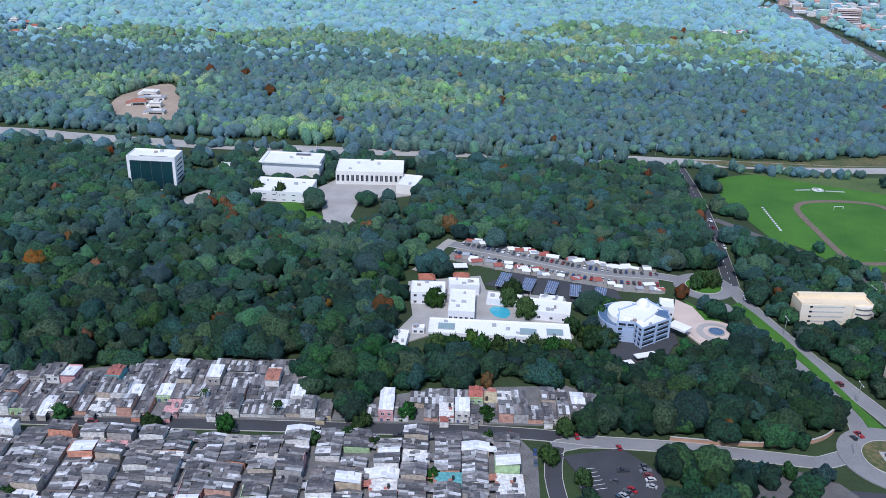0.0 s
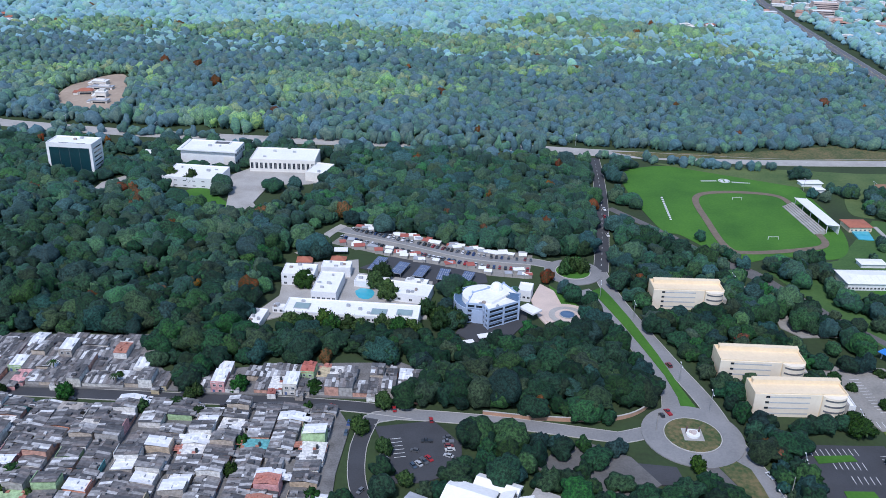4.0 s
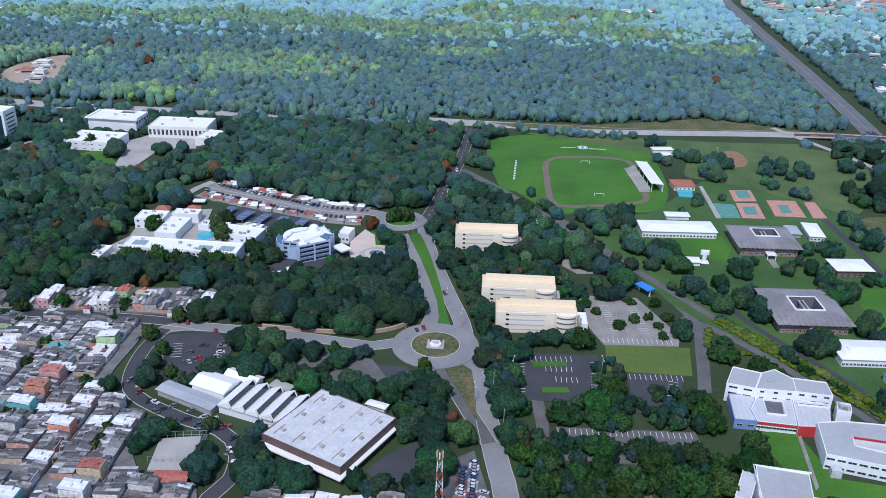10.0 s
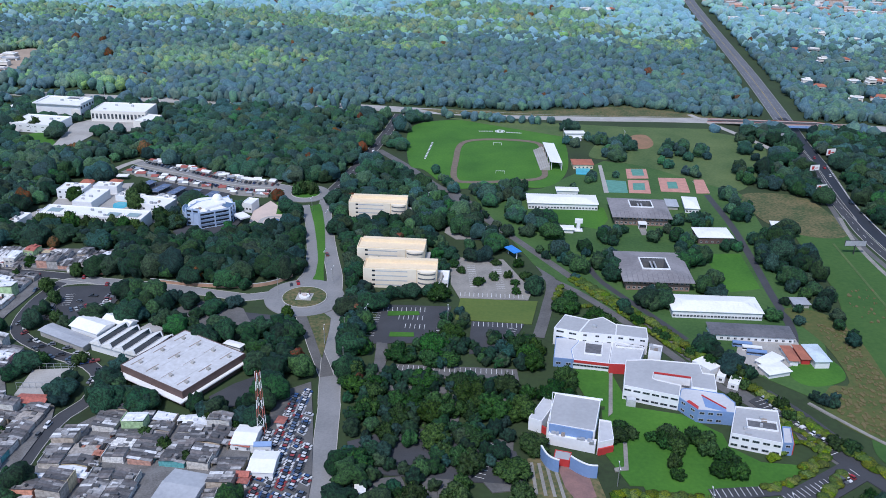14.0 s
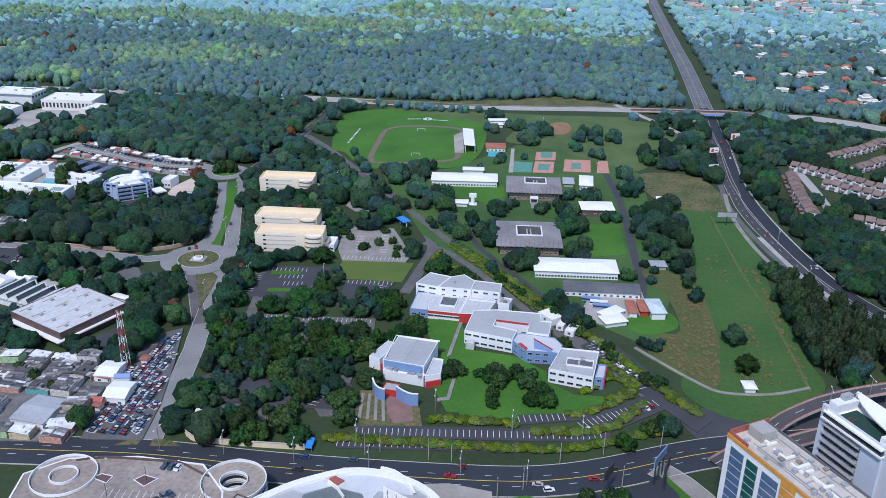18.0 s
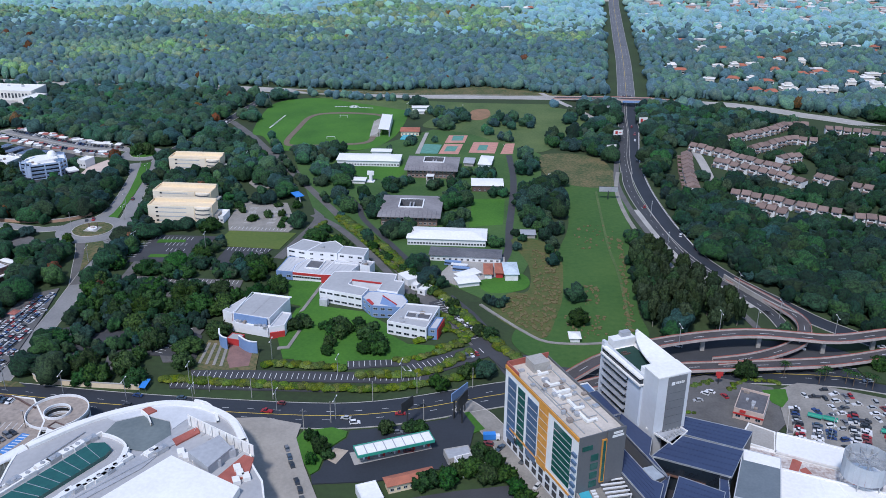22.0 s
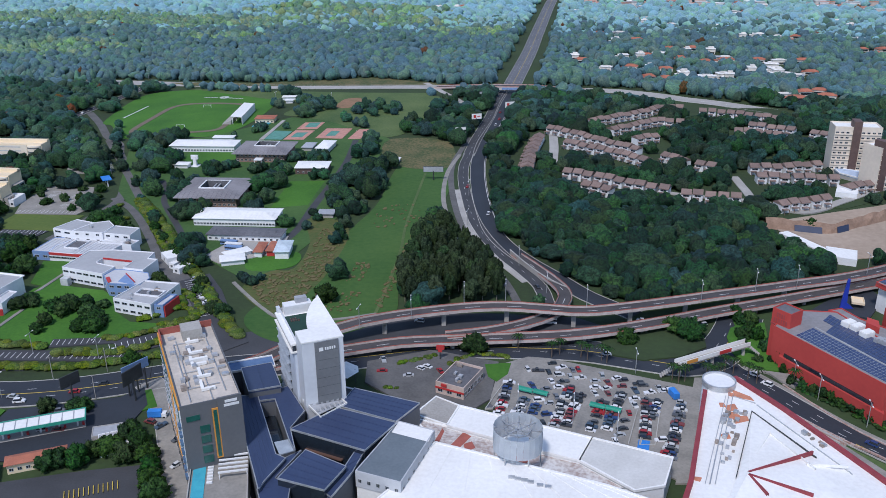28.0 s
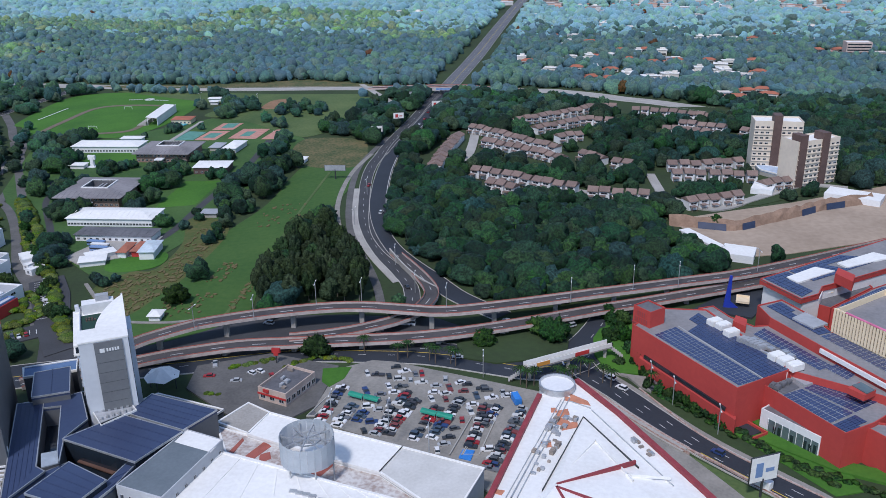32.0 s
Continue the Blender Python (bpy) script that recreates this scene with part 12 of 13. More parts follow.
for pts, low, high in (([(-86.5, 730.9), (4.2, 726.3), (87.9, 722.8), (155.0, 718.8)], 10, 15), ([(202.9, 709.0), (240.1, 704.6), (274.3, 699.8), (307.9, 695.1), (346.8, 694.4)], 5, 10), ([(-281.6, 723.6), (-179.5, 722.4), (-136.7, 721.5)], 6, 11)):
    for p in smooth(pts, 5.5):
        r = belt.uniform(4.0, 6.5)
        if belt.random() < (0.97 if low > 8 else 0.6):
            far.append((p.x + belt.uniform(-2, 2), p.y - 3 + belt.uniform(-3, 2), r, belt.uniform(low, high), belt.uniform(0, 6)))
for pts, r0, r1 in (([(320.9, 410.3), (364.8, 337.5), (398.9, 287.9), (431.6, 242.9), (457.1, 208.0), (472.8, 188.5)], 2.8, 4.4), ([(243.4, 544.5), (299.0, 435.8), (330.2, 379.2)], 3.2, 5.0)):
    for p in smooth(pts, 6.0):
        if belt.random() < 0.4:
            r = belt.uniform(r0, r1)
            mid.append((p.x + belt.uniform(-1.5, 1.5), p.y + belt.uniform(-1.5, 1.5), r, r * belt.uniform(1.5, 2.0) + 0.5, belt.uniform(0, 6)))
# clumps of trees on the academy lawns: centre, half-widths, how many, crown sizes
LAWNS = [(322.7, 554.6), (366.9, 582.7), (365.4, 690.6), (507.4, 730.1), (514.9, 615.0), (506.4, 521.7), (484.8, 396.0), (352.5, 377.0)]
mid = [q for q in mid if not inside(LAWNS, q[0], q[1])]
PLAN_B_A = [(399.6, 617.5, 15.9, 32.6, 18, 4, 6.5), (460.7, 613.5, 20.0, 21.8, 18, 3.5, 5.5), (455.6, 558.5, 8.9, 13.8, 6, 3.2, 4.6), (436.2, 579.9, 6.1, 9.1, 4, 3, 4), (379.7, 640.8, 3.7, 10.5, 3, 3, 4), (352.8, 636.5, 7.6, 25.5, 8, 3, 5), (372.5, 540.6, 4.4, 22.1, 7, 3, 4.5), (396.8, 539.4, 6.3, 6.6, 5, 2.6, 3.6), (475.7, 484.6, 9.5, 29.3, 14, 4, 6), (453.1, 513.2, 3.2, 9.2, 2, 2.5, 3.5), (341.7, 524.4, 3.8, 6.4, 2, 2, 3), (357.1, 514.0, 2.8, 4.7, 2, 2, 3)]
PLAN_B_B = [(440.1, 455.0, 19.0, 9.3, 14, 3, 4.4), (413.1, 425.9, 5.3, 14.8, 6, 3, 4.4), (428.1, 406.9, 7.7, 26.0, 14, 3.5, 5), (380.6, 427.2, 7.1, 21.4, 9, 3.2, 4.8), (344.5, 440.8, 5.6, 17.1, 6, 3.5, 5), (355.4, 385.1, 9.5, 15.6, 11, 3.2, 5), (457.7, 411.2, 8.1, 10.5, 8, 3, 4.2), (475.5, 409.2, 6.9, 26.1, 14, 3.4, 5), (489.4, 434.6, 7.5, 25.5, 10, 3.4, 5), (373.2, 385.5, 5.5, 12.2, 6, 3, 4.2), (389.9, 432.3, 2.9, 6.2, 3, 2.4, 3.2), (501.2, 565.5, 6.9, 24.9, 8, 3.5, 5.5)]
PLAN_B_C = [(421.1, 439.4, 3.4, 7.6, 3, 2.5, 3.5)]
for cx, cy, wx, wy, n, r0, r1 in PLAN_B_A + PLAN_B_B + PLAN_B_C:
    for tries in range(n):
        a, u = belt.uniform(0, 6.28), math.sqrt(belt.random())
        x, y, r = cx + wx * u * math.cos(a), cy + wy * u * math.sin(a), belt.uniform(r0, r1)
        i, j = int((x - X0) / CELL), int((y - Y0) / CELL)
        if free[i, j]:
            mid.append((x, y, r, r * belt.uniform(1.5, 2.0) + 1, belt.uniform(0, 6)))
# bushes and trees on the meadow
for x, y, r in [(462.7, 236.6, 3), (466.6, 233.6, 3.2), (470.4, 232.1, 2.8), (498.5, 318.8, 4.2), (496.4, 309.4, 3.6), (500.9, 298.5, 3.6), (498.5, 292.2, 4), (511.0, 245.1, 6), (547.4, 341.6, 3.5), (550.9, 327.7, 3.5), (547.2, 304.7, 3), (549.8, 288.3, 3.5), (550.7, 268.7, 4), (474.2, 336.6, 3), (476.2, 313.1, 3.2), (479.3, 327.5, 3), (472.9, 237.9, 2.5)]:
    mid.append((x, y, r, r * 1.7 + 0.6, x))
# rows of trees between the campus car parks
UPPER_LOT = [(278.2, 369.4), (318.5, 374.7), (330.0, 328.4), (284.5, 327.0)]
mid = [q for q in mid if not inside(UPPER_LOT, q[0], q[1])]
rows_of_trees = []
for pts, n, r0, r1 in zip([[(256.6, 262.7), (327.3, 269.6), (326.4, 248.5), (258.7, 242.5)], [(279.9, 299.8), (290.9, 301.2), (292.1, 261.8), (281.9, 260.5)], [(219.1, 315.5), (237.4, 317.8), (250.0, 233.4), (233.4, 228.3)], [(303.2, 285.0), (320.4, 287.2), (318.0, 265.0), (301.6, 262.9)], [(252.3, 229.0), (310.4, 233.9), (310.4, 228.4), (253.0, 223.0)]], [34, 10, 26, 6, 20], (2.6, 2.6, 2.8, 2.4, 1.6), (4.4, 3.8, 4.4, 3.4, 2.4)):
    for tries in range(600):
        x, y = belt.uniform(min(p[0] for p in pts), max(p[0] for p in pts)), belt.uniform(min(p[1] for p in pts), max(p[1] for p in pts))
        if n > 0 and inside(pts, x, y):
            r = belt.uniform(r0, r1)
            rows_of_trees.append((x, y, r, r * belt.uniform(1.4, 1.8) + 0.6, belt.uniform(0, 6)))
            n -= 1
mid += rows_of_trees
# grove over the lower campus car parks
GROVE_LOT = [(240.0, 225.1), (263.1, 236.3), (281.2, 229.4), (308.2, 234.4), (323.5, 211.2), (317.6, 179.5), (306.9, 162.8), (294.2, 143.6), (273.8, 138.2), (256.9, 149.0), (245.9, 183.5)]
lot = random.Random(31)
spots = []
for tries in range(2500):
    x, y = lot.uniform(225, 330), lot.uniform(130, 235)
    if len(spots) < 85 and inside(GROVE_LOT, x, y) and all((x - p) ** 2 + (y - q) ** 2 > 26 for p, q in spots):
        spots.append((x, y))
        r = lot.uniform(2.6, 4.4)
        mid.append((x, y, r, r * lot.uniform(1.4, 1.9) + 0.8, lot.uniform(0, 6)))
# nearest campus grove stands as single trees
CAMPUS = [(264.7, 131.7), (239.2, 199.9), (238.6, 309.3), (285.7, 325.0), (336.1, 332.1), (366.0, 327.2), (443.0, 239.7), (486.0, 174.2), (441.3, 141.8), (319.5, 128.2)]
single = [s for s in mid if inside(CAMPUS, s[0], s[1]) and (s[0], s[1]) not in spots and s not in rows_of_trees][:175]
cut = set(single)
mid = [s for s in mid if s not in cut]
reds = [s for i, s in enumerate(far) if i % 300 == 0] + [s for i, s in enumerate(mid) if i % 48 == 0 and s[0] < 250 and s not in single]
rset = set(reds)
far, mid = [s for s in far if s not in rset], [s for s in mid if s not in rset]


def leafy(name, col, col2, vary=0.4, hue=0.03, gloss=0.2, grain=0.9, sheen=0.0, relief=0.7, sat=(0.9, 1.2)):
    """Foliage: light leaf sprays over gaps painted dark for shade, each crown with a value and hue of its own."""
    m = bpy.data.materials.new(name)
    m.use_nodes = True
    n, l = m.node_tree.nodes, m.node_tree.links
    b = n["Principled BSDF"]
    b.inputs["Roughness"].default_value, b.inputs["Specular IOR Level"].default_value = 0.6, gloss
    # blue-tinted sheen stands in for haze over the farther crowns
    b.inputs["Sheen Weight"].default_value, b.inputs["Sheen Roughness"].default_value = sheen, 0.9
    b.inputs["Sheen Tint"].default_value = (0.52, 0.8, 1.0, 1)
    geo, info = n.new("ShaderNodeNewGeometry"), n.new("ShaderNodeObjectInfo")
    fine = n.new("ShaderNodeTexNoise")
    fine.inputs["Scale"].default_value, fine.inputs["Detail"].default_value, fine.inputs["Roughness"].default_value = grain, 5, 0.65
    l.new(geo.outputs["Position"], fine.inputs["Vector"])
    # noise ramp puts the shade between leaves into the base colour
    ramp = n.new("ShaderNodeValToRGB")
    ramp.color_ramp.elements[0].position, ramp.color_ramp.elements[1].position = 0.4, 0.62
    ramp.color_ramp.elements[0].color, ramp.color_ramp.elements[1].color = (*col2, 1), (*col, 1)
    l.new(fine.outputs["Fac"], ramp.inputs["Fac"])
    mix = n.new("ShaderNodeMath")
    mix.operation = "ADD"
    l.new(geo.outputs["Random Per Island"], mix.inputs[0])
    l.new(info.outputs["Random"], mix.inputs[1])
    hsv = n.new("ShaderNodeHueSaturation")
    for times, low, high, to in ((3.0, 1 - vary, 1 + vary, "Value"), (17.3, 0.5 - hue, 0.5 + hue, "Hue"), (41.7, *sat, "Saturation")):
        k = n.new("ShaderNodeMath")
        k.operation = "MULTIPLY"
        k.inputs[1].default_value = times
        l.new(mix.outputs[0], k.inputs[0])
        fr = n.new("ShaderNodeMath")
        fr.operation = "FRACT"
        l.new(k.outputs[0], fr.inputs[0])
        mr = n.new("ShaderNodeMapRange")
        mr.inputs["To Min"].default_value, mr.inputs["To Max"].default_value = low, high
        l.new(fr.outputs[0], mr.inputs["Value"])
        l.new(mr.outputs["Result"], hsv.inputs[to])
    l.new(ramp.outputs["Color"], hsv.inputs["Color"])
    l.new(hsv.outputs["Color"], b.inputs["Base Color"])
    bp = n.new("ShaderNodeBump")
    bp.inputs["Strength"].default_value, bp.inputs["Distance"].default_value = relief, 0.8
    l.new(fine.outputs["Fac"], bp.inputs["Height"])
    l.new(bp.outputs["Normal"], b.inputs["Normal"])
    return m


SPECIES = (
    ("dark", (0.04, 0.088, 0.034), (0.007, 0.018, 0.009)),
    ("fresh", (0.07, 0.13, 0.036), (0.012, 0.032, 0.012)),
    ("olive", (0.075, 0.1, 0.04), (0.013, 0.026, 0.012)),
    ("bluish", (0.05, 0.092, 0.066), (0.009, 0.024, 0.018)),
)
M_FLAME = leafy("flame_blossom", (0.19, 0.06, 0.026), (0.025, 0.04, 0.014), 0.35, 0.02)
# sunlit patches painted into the far forest's leaf colour: centre and half-widths
SUN_PATCHES = [(-45, 900, 130, 70), (-143, 768, 75, 26), (-376, 905, 150, 60), (90, 1150, 190, 60), (353, 1170, 150, 60), (-150, 1190, 200, 70), (280, 1300, 190, 80), (500, 1080, 60, 40), (-420, 1180, 130, 60), (160, 1010, 70, 30)]


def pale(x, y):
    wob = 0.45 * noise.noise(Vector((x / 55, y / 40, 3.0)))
    return any(((x - a) / c) ** 2 + ((y - b) / d) ** 2 < 0.8 + wob + 0.25 * rs.randn() for a, b, c, d in SUN_PATCHES)


# more bluish crowns far off, to colour in the haze
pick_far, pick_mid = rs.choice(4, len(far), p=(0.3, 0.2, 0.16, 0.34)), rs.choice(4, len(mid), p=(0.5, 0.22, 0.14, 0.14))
# trees farther back get a leaf colour tinted for haze
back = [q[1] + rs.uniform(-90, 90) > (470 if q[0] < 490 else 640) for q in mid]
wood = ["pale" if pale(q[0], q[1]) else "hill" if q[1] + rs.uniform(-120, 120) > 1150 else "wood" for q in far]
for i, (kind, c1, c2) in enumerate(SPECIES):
    # these factors paint haze and patches of sun into the far leaves
    for zone, word, f1, f2, sh in (("wood", "shady", (1.3, 1.5, 2.2), (1.8, 2.3, 3.7), 0.16), ("hill", "misty", (2.9, 3.1, 4.3), (6.0, 6.8, 10.0), 0.58), ("pale", "sunny", (3.3, 2.9, 2.0), (4.0, 4.2, 3.6), 0.15)):
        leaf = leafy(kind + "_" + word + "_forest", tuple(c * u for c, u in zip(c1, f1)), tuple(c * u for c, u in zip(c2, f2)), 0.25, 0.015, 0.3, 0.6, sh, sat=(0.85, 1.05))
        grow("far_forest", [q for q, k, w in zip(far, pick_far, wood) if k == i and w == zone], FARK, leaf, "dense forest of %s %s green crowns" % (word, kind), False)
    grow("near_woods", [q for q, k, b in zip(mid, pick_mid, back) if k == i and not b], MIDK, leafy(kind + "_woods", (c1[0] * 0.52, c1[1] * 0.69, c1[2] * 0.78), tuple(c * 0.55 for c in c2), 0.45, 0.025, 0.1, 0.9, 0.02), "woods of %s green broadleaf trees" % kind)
    grow("middle_woods", [q for q, k, b in zip(mid, pick_mid, back) if k == i and b], MIDK, leafy(kind + "_haze_tinted_woods", (c1[0] * 0.8, c1[1] * 1.02, c1[2] * 1.25), tuple(c * 1.1 for c in c2), 0.42, 0.025, 0.1, 0.9, 0.06), "woods of greyer %s green trees" % kind)
grow("flame_trees", [(q[0], q[1], q[2] * 0.75, q[3] * 1.05, q[4]) for q in reds], MIDK, M_FLAME, "flame trees with orange-red blossom", False)

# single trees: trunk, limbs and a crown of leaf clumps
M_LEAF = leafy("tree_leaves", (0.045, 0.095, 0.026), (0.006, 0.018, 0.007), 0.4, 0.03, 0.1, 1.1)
TREES = []
for k in range(6):
    v, f = dome(60 + k, 4, 24 + 2 * k, 0.4, -0.4, 0.12 * (k % 3 - 1))
    r = np.random.RandomState(90 + k)
    # loose leaf sprays over the clumps
    idx = r.randint(0, len(v), 260)
    c = v[idx] * (1 + r.uniform(-0.03, 0.07, (260, 1)))
    d1, d2 = r.normal(size=(260, 3)) * 0.05, r.normal(size=(260, 3)) * 0.05
    lv = np.concatenate([c - d1, c + d2, c + d1 * 0.6 - d2], 1).reshape(-1, 3)
    lf = np.arange(780).reshape(-1, 3) + len(v)
    crown = tri_mesh("crown", np.concatenate([v, lv]), np.concatenate([f, lf]), M_LEAF, True)
    tq = Mesh()
    pts = [(0, 0, -0.05), (0.01, 0.01, 0.35), (0.02, 0.0, 0.6)]
    for (p, q), (a, b) in zip(zip(pts, pts[1:]), ((0.06, 0.045), (0.045, 0.025))):
        tq.add([(p[0] + a * math.cos(t2), p[1] + a * math.sin(t2), p[2]) for t2 in [math.pi * j / 3 for j in range(6)]] + [(q[0] + b * math.cos(t2), q[1] + b * math.sin(t2), q[2]) for t2 in [math.pi * j / 3 for j in range(6)]], [(j, (j + 1) % 6, 6 + (j + 1) % 6, 6 + j) for j in range(6)])
    limb = Mesh()
    for j in range(5):
        a = 2 * math.pi * j / 5 + k
        e = (0.45 * math.cos(a), 0.45 * math.sin(a), 0.68)
        limb.add([(0.02, 0, 0.3), (0, 0.02, 0.3), (-0.01, -0.01, 0.34), (e[0] + 0.01, e[1], e[2]), (e[0], e[1] + 0.01, e[2]), (e[0] - 0.01, e[1], e[2])], [(0, 1, 4, 3), (1, 2, 5, 4), (2, 0, 3, 5)])
    t = thing("broadleaf_tree", "broad green leafy tree with brown trunk", "tree", group="campus trees")
    tq.add(limb.v, limb.f)
    part("trunk", tq, M_BARK, t)
    part("crown", crown, M_LEAF, t)
    TREES.append([t, False])


def tree(x, y, r, h, a):
    c = TREES[int(abs(x * 7 + y * 3)) % 6]
    m = Matrix.LocRotScale((x, y, 0), Euler((0, 0, a)), (r, r, h))
    if not c[1]:
        c[0].matrix_basis, c[1] = m, True
    else:
        copy_thing(c[0], m).matrix_basis = m


for s in single:
    if 636 < s[0] < 716 and 165 < s[1] < 226:
        continue
    tree(s[0], s[1], s[2] * 0.95, s[3] * 0.8, s[4])
for x, y in [(588.5, 174.4)] + [(47.8, 299.6), (60.2, 284.8), (70.7, 266.0), (103.8, 226.1), (86.9, 220.5), (194.1, 284.4), (102.1, 300.2)] + [(-165.2, 318.0), (-123.4, 312.2), (-91.9, 314.1), (-33.2, 319.7), (-13.6, 327.4), (22.2, 328.7), (56.8, 318.9)] + [(467.6, 86.2), (473.6, 83.4), (459.0, 78.1), (405.3, 93.0)] + [(324.3, 148.5)] + [(771.3, 344.5)]:
    tree(x, y, rs.uniform(3.2, 5), rs.uniform(6, 9), rs.uniform(0, 6))

for x, y in [(717.5, 161.2), (721.1, 159.1), (724.4, 156.6), (727.3, 154.0), (730.1, 151.2), (732.6, 147.6), (735.6, 144.8), (738.5, 141.4), (741.2, 138.1), (723.1, 164.3), (726.9, 158.8), (704.1, 192.3), (707.9, 178.9), (713.6, 179.5), (717.3, 177.6), (710.4, 199.1), (707.1, 204.0), (716.5, 170.6)]:
    tree(x, y, rs.uniform(1.7, 2.5), rs.uniform(3.2, 5), rs.uniform(0, 6))
for x, y, r in [(682.4, 198.4, 7.0), (676.8, 203.4, 5.5), (654.8, 191.3, 4.6), (707.0, 220.8, 4.5)]:
    tree(x, y, r, r * 1.35, r)
for x, y in [(469.8, 97.4), (475.7, 91.6), (481.2, 84.7), (485.0, 77.9), (489.2, 70.3), (493.4, 64.2), (469.3, 93.4), (467.3, 88.1), (463.5, 86.4), (460.3, 83.5), (455.8, 80.6), (452.7, 77.8), (449.0, 76.2)]:
    tree(x, y, rs.uniform(3, 4.6), rs.uniform(5.5, 8), rs.uniform(0, 6))

# grove of tall slender trees beside the flyover
M_GUMBARK = mat("pale_bark", (0.3, 0.26, 0.21), 0.9)
M_GUM = leafy("grey_green_leaves", (0.05, 0.078, 0.035), (0.009, 0.018, 0.009), 0.35, 0.02, 0.1, 1.2)
GUMS = []
for k in range(4):
    v, f = dome(130 + k, 4, 30, 0.42, -0.75, 0.1 * (k % 2))
    v = v * np.array([1, 1, 0.72]) + np.array([0, 0, 0.3])
    t = thing("gum_tree", "tall slender tree with pale bare trunk", "tree", group="grove trees")
    part("trunk", Mesh().add([(0.055 * math.cos(1.0472 * j), 0.055 * math.sin(1.0472 * j), -0.02) for j in range(6)] + [(0.03 + 0.025 * math.cos(1.0472 * j), 0.025 * math.sin(1.0472 * j), 0.72) for j in range(6)], [(j, (j + 1) % 6, 6 + (j + 1) % 6, 6 + j) for j in range(6)]), M_GUMBARK, t)
    part("crown", tri_mesh("crown", v, f, M_GUM, True), M_GUM, t)
    GUMS.append(t)
gum = random.Random(5)
stood = []
while len(stood) < 62:
    x, y = gum.uniform(540, 600), gum.uniform(212, 322)
    i, j = int((x - X0) / CELL), int((y - Y0) / CELL)
    if inside(GROVE, x, y) and free[i, j] and all((x - a) ** 2 + (y - b) ** 2 > 25 for a, b in stood):
        r = gum.uniform(3.2, 5.0)
        m = Matrix.LocRotScale((x, y, 0), Euler((0, 0, gum.uniform(0, 6))), (r, r, gum.uniform(13, 18)))
        if len(stood) < 4:
            GUMS[len(stood)].matrix_basis = m
        else:
            copy_thing(gum.choice(GUMS), m).matrix_basis = m
        stood.append((x, y))
for k in range(6):
    tree(RB2[0] + 5 * math.cos(k), RB2[1] + 4 * math.sin(k * 1.7), 4.6, 9.5, k)
for x, y in [(-1.6, 387.0), (6.5, 384.2), (15.9, 390.5), (21.0, 385.2), (29.8, 388.0), (36.8, 384.0), (50.1, 387.2), (57.1, 384.3), (64.6, 387.1), (79.7, 395.0), (84.7, 401.2), (78.4, 402.5), (88.3, 399.1), (-3.3, 438.2), (38.5, 441.4), (47.2, 427.2), (-139.3, 604.1), (-121.3, 597.6), (-113.5, 665.9), (40.8, 452.3), (87.7, 425.0), (71.0, 411.1)]:
    tree(x, y, rs.uniform(4.5, 6.2), rs.uniform(9, 12.5), rs.uniform(0, 6))
for x, y in [(388.4, 199.2), (393.7, 195.0), (399.1, 198.1), (385.8, 193.9), (391.1, 188.9), (404.2, 189.2), (410.6, 185.3), (414.3, 181.3), (407.7, 176.0), (414.0, 174.6), (367.9, 201.5), (372.2, 197.1), (365.7, 193.8), (388.6, 178.0)]:
    tree(x, y, rs.uniform(3.2, 4.6), rs.uniform(5, 7), rs.uniform(0, 6))
for x, y in [(707.9, 214.0), (709.8, 206.2), (711.6, 198.7), (714.2, 189.2), (711.5, 214.4), (706.4, 200.7)]:
    tree(x, y, rs.uniform(2.8, 4), rs.uniform(5, 7), rs.uniform(0, 6))
# garden trees between the row houses, and trees in the worn car park
garden = random.Random(21)
k = 0
while k < 50:
    x, y, _ = garden.choice(lots)
    if y < 330:
        tree(x + garden.choice((-6, 6)), y + 2, garden.uniform(2.0, 3.8), garden.uniform(4.5, 7), garden.uniform(0, 6))
        k += 1
for x, y in [(279.5, 362.3), (284.7, 353.2), (297.0, 374.3), (296.6, 339.3), (305.3, 346.3), (313.6, 350.3), (318.1, 341.7), (324.6, 351.6), (289.3, 376.8), (319.7, 366.9), (318.9, 330.1), (305.8, 368.6)] + [(429.3, 110.0), (440.8, 112.7), (443.5, 111.4), (437.8, 113.2), (408.7, 89.6), (403.1, 85.2), (399.5, 100.1)] + [(380.8, 196.0), (386.9, 191.4), (392.0, 197.4), (402.1, 193.4), (406.0, 199.3), (389.0, 171.1)]:
    tree(x, y, rs.uniform(2.2, 3.8), rs.uniform(3.5, 6.5), rs.uniform(0, 6))

tree(*(511.7, 217.3), 5.5, 9.0, 1.0)
# hedges of bright yellow-green shrubs
M_HEDGE = leafy("hedge_leaves", (0.15, 0.19, 0.03), (0.035, 0.065, 0.014), 0.35, 0.03, 0.15, 2.0)
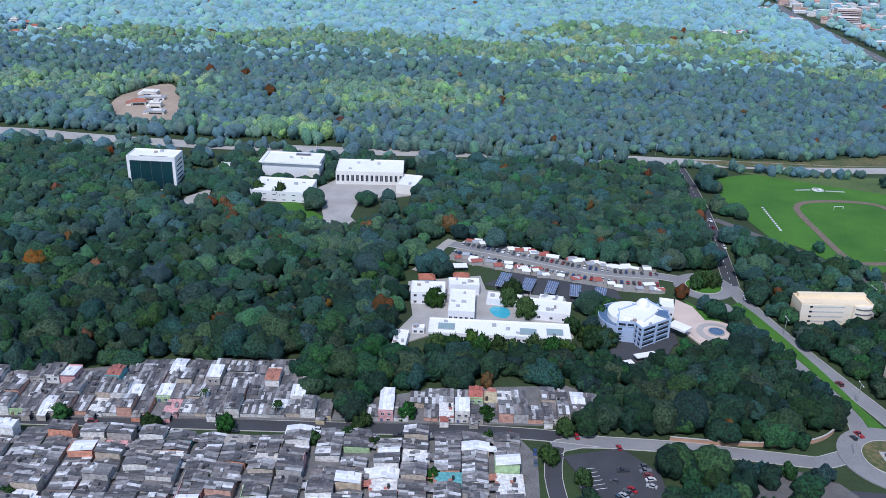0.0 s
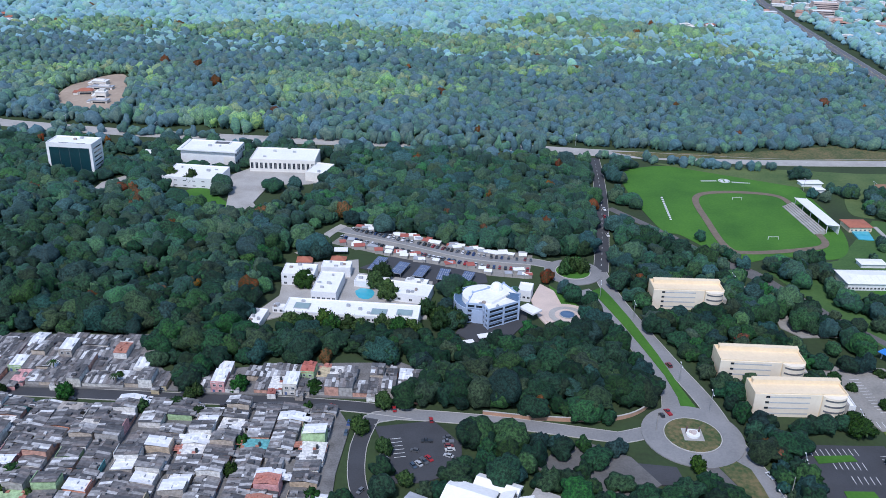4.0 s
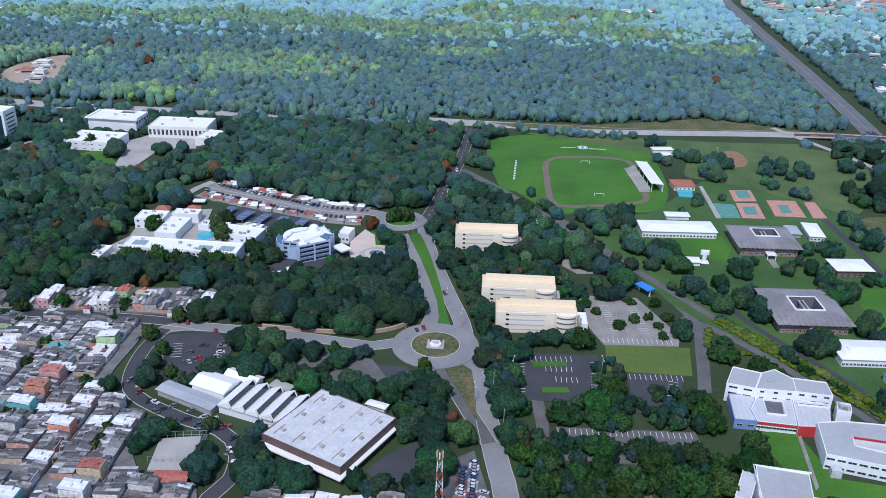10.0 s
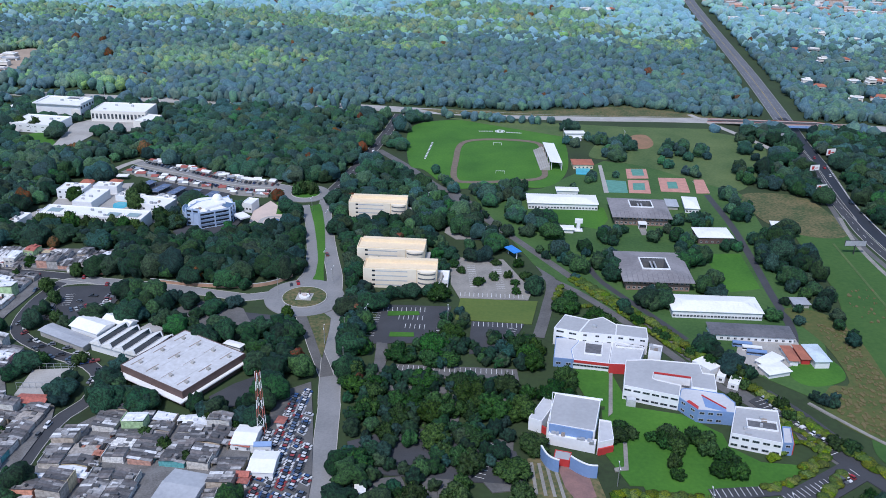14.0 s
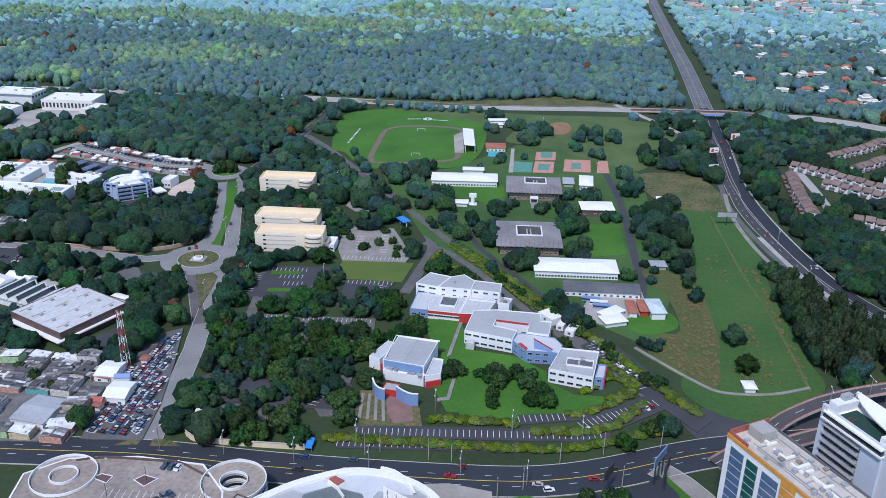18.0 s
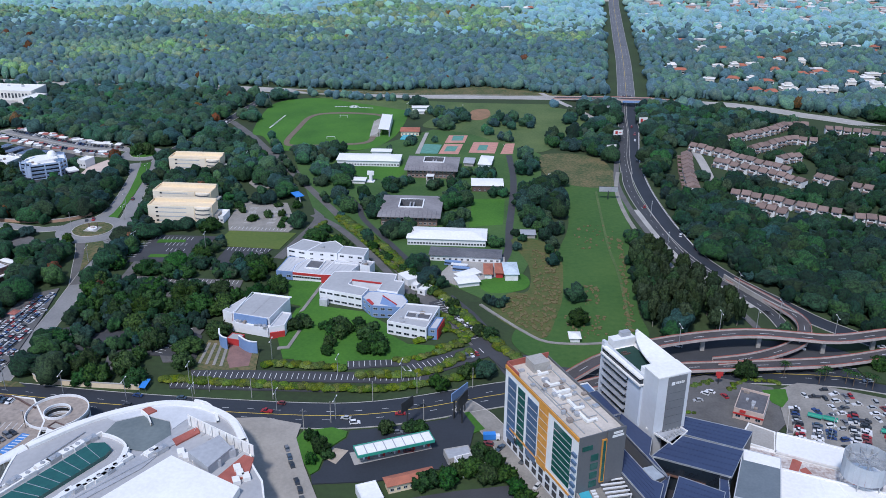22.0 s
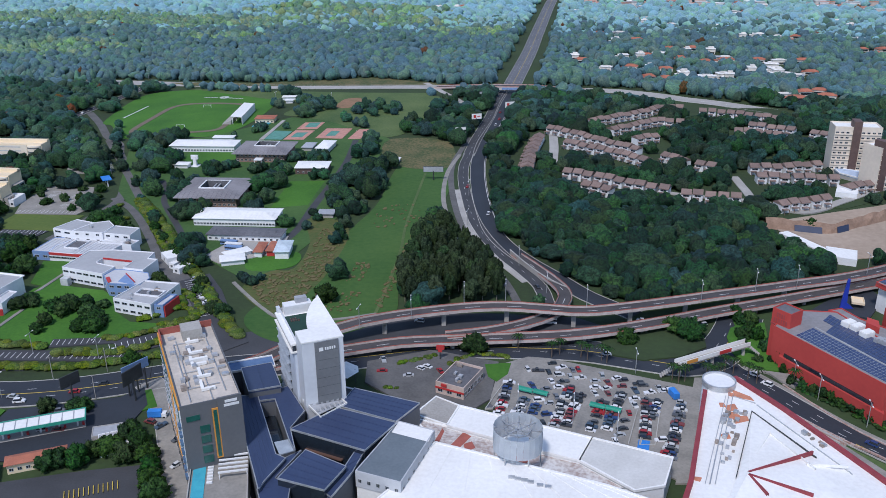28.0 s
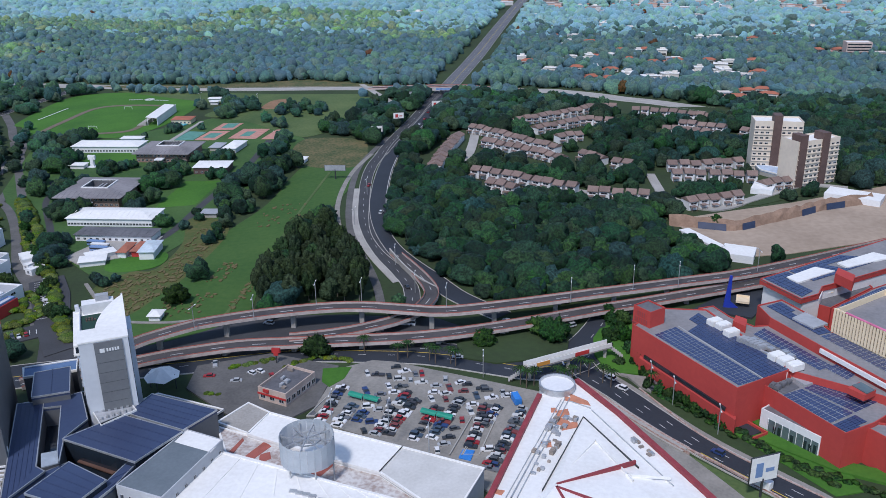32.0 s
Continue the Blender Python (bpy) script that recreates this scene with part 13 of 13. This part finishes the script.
PLAN_A_A = [([(351.5, 352.4), (365.3, 332.9), (377.8, 315.2), (392.0, 293.7), (404.6, 275.5), (415.6, 260.6)], 1.7), ([(437.6, 238.6), (448.4, 223.0), (460.8, 205.9), (474.6, 187.0)], 1.7), ([(435.8, 199.5), (446.2, 202.2), (453.2, 195.2), (449.7, 188.3)], 1.4), ([(745.7, 131.5), (750.9, 126.3), (758.1, 119.6), (765.5, 114.8), (772.5, 110.8), (782.3, 104.3)], 1.3), ([(719.1, 158.0), (730.4, 146.6), (743.1, 132.6)], 1.0), ([(353.5, 353.7), (372.9, 330.0), (392.9, 303.5), (411.2, 276.5), (427.8, 253.3), (442.9, 232.2), (459.3, 207.5), (474.2, 186.3), (481.2, 177.4)], 2.6), ([(439.7, 212.2), (443.8, 204.3), (438.1, 195.5), (431.2, 187.8)], 1.8)]
PLAN_A_B = [([(450.6, 199.8), (455.8, 192.6), (441.9, 178.1), (431.3, 170.9), (423.5, 168.4)], 1.8), ([(438.3, 220.7), (456.2, 200.5), (453.1, 192.2), (442.0, 183.1)], 1.6), ([(361.8, 157.0), (398.1, 158.1)], 2.2), ([(408.7, 152.7), (439.0, 158.9), (457.8, 180.2)], 2.2), ([(319.3, 138.0), (354.8, 138.3), (399.6, 139.8), (429.0, 144.5), (461.8, 159.6)], 2.2), ([(356.0, 349.0), (370.1, 330.2), (384.6, 312.9)], 1.8), ([(345.2, 341.8), (343.2, 321.7), (360.9, 318.2)], 1.6), ([(558.1, 160.8), (564.0, 163.3), (571.8, 168.5)], 1.3), ([(556.6, 141.4), (560.5, 140.1)], 1.2), ([(579.4, 162.0), (589.1, 172.1), (603.1, 171.1)], 1.2), ([(727.9, 157.8), (744.1, 137.2), (755.4, 121.9), (769.0, 108.5)], 1.3)]
for pts, w in PLAN_A_A + PLAN_A_B:
    line = smooth(pts, 1.5)
    sp = [(p.x + rs.uniform(-.9, .9), p.y + rs.uniform(-.9, .9), w * rs.uniform(0.8, 1.2), w * rs.uniform(0.9, 1.3), rs.uniform(0, 6)) for p in line]
    V = np.concatenate([(BUSHK[i % 6][0] * np.array([s[2] * 1.2, s[2] * 1.2, s[3] * 1.1])) + np.array([s[0], s[1], 0]) for i, s in enumerate(sp)])
    start = np.cumsum([0] + [len(BUSHK[i % 6][0]) for i in range(len(sp))])
    F = np.concatenate([BUSHK[i % 6][1] + start[i] for i in range(len(sp))])
    t = thing("hedge", "clipped green hedge along the paving", "hedge")
    leaf = M_LEAF if line[0].x > 700 else M_HEDGE
    part("leaves", tri_mesh("leaves", V, F, leaf, True), leaf, t)

# palms
palm = thing("palm_tree", "slender palm with drooping fronds", "palm", group="palms")
part("trunk", Mesh().prism(ngon((0, 0), 0.22, 7), -0.2, 7.0), M_BARK, palm)
crown = Mesh()
for k in range(11):
    a = 2 * math.pi * k / 11
    q = Mesh()
    for j in range(4):
        r0, r1, z0, z1 = 0.8 * j, 0.8 * (j + 1), 7 + 0.6 * math.sin(j * 0.9), 7 + 0.6 * math.sin((j + 1) * 0.9) - 0.1 * j
        w0, w1 = 0.5 * (1 - j / 5), 0.5 * (1 - (j + 1) / 5)
        q.add([(r0, -w0, z0 - 0.2), (r0, 0, z0), (r1, 0, z1), (r1, -w1, z1 - 0.2), (r0, w0, z0 - 0.2), (r1, w1, z1 - 0.2)], [(0, 1, 2, 3), (1, 4, 5, 2)])
    turn = pose(0, 0, 0, 0, 0, math.degrees(a))
    crown.add([turn @ Vector(p) for p in q.v], q.f)
part("fronds", crown, M_LEAF, palm)
for i, (x, y) in enumerate([(621.9, 173.2), (625.3, 176.1), (634.3, 174.7), (636.9, 172.5), (642.9, 172.8), (645.0, 171.0), (670.6, 159.9), (672.9, 157.9), (675.6, 159.6), (684.3, 161.6), (686.6, 159.6), (689.7, 162.3)] + [(607.3, 178.6), (717.6, 177.9), (718.1, 160.9)] + [(692.9, 169.0), (696.0, 167.6), (701.1, 163.7), (703.9, 160.6)] + [(-105.5, 332.8), (-71.5, 323.8)] + [(341.7, 429.1), (337.1, 416.3), (328.3, 433.4)]):
    m = pose(x, y, 0, 0, 0, 40 * i)
    if i == 0:
        palm.matrix_basis = m
    else:
        copy_thing(palm, m)
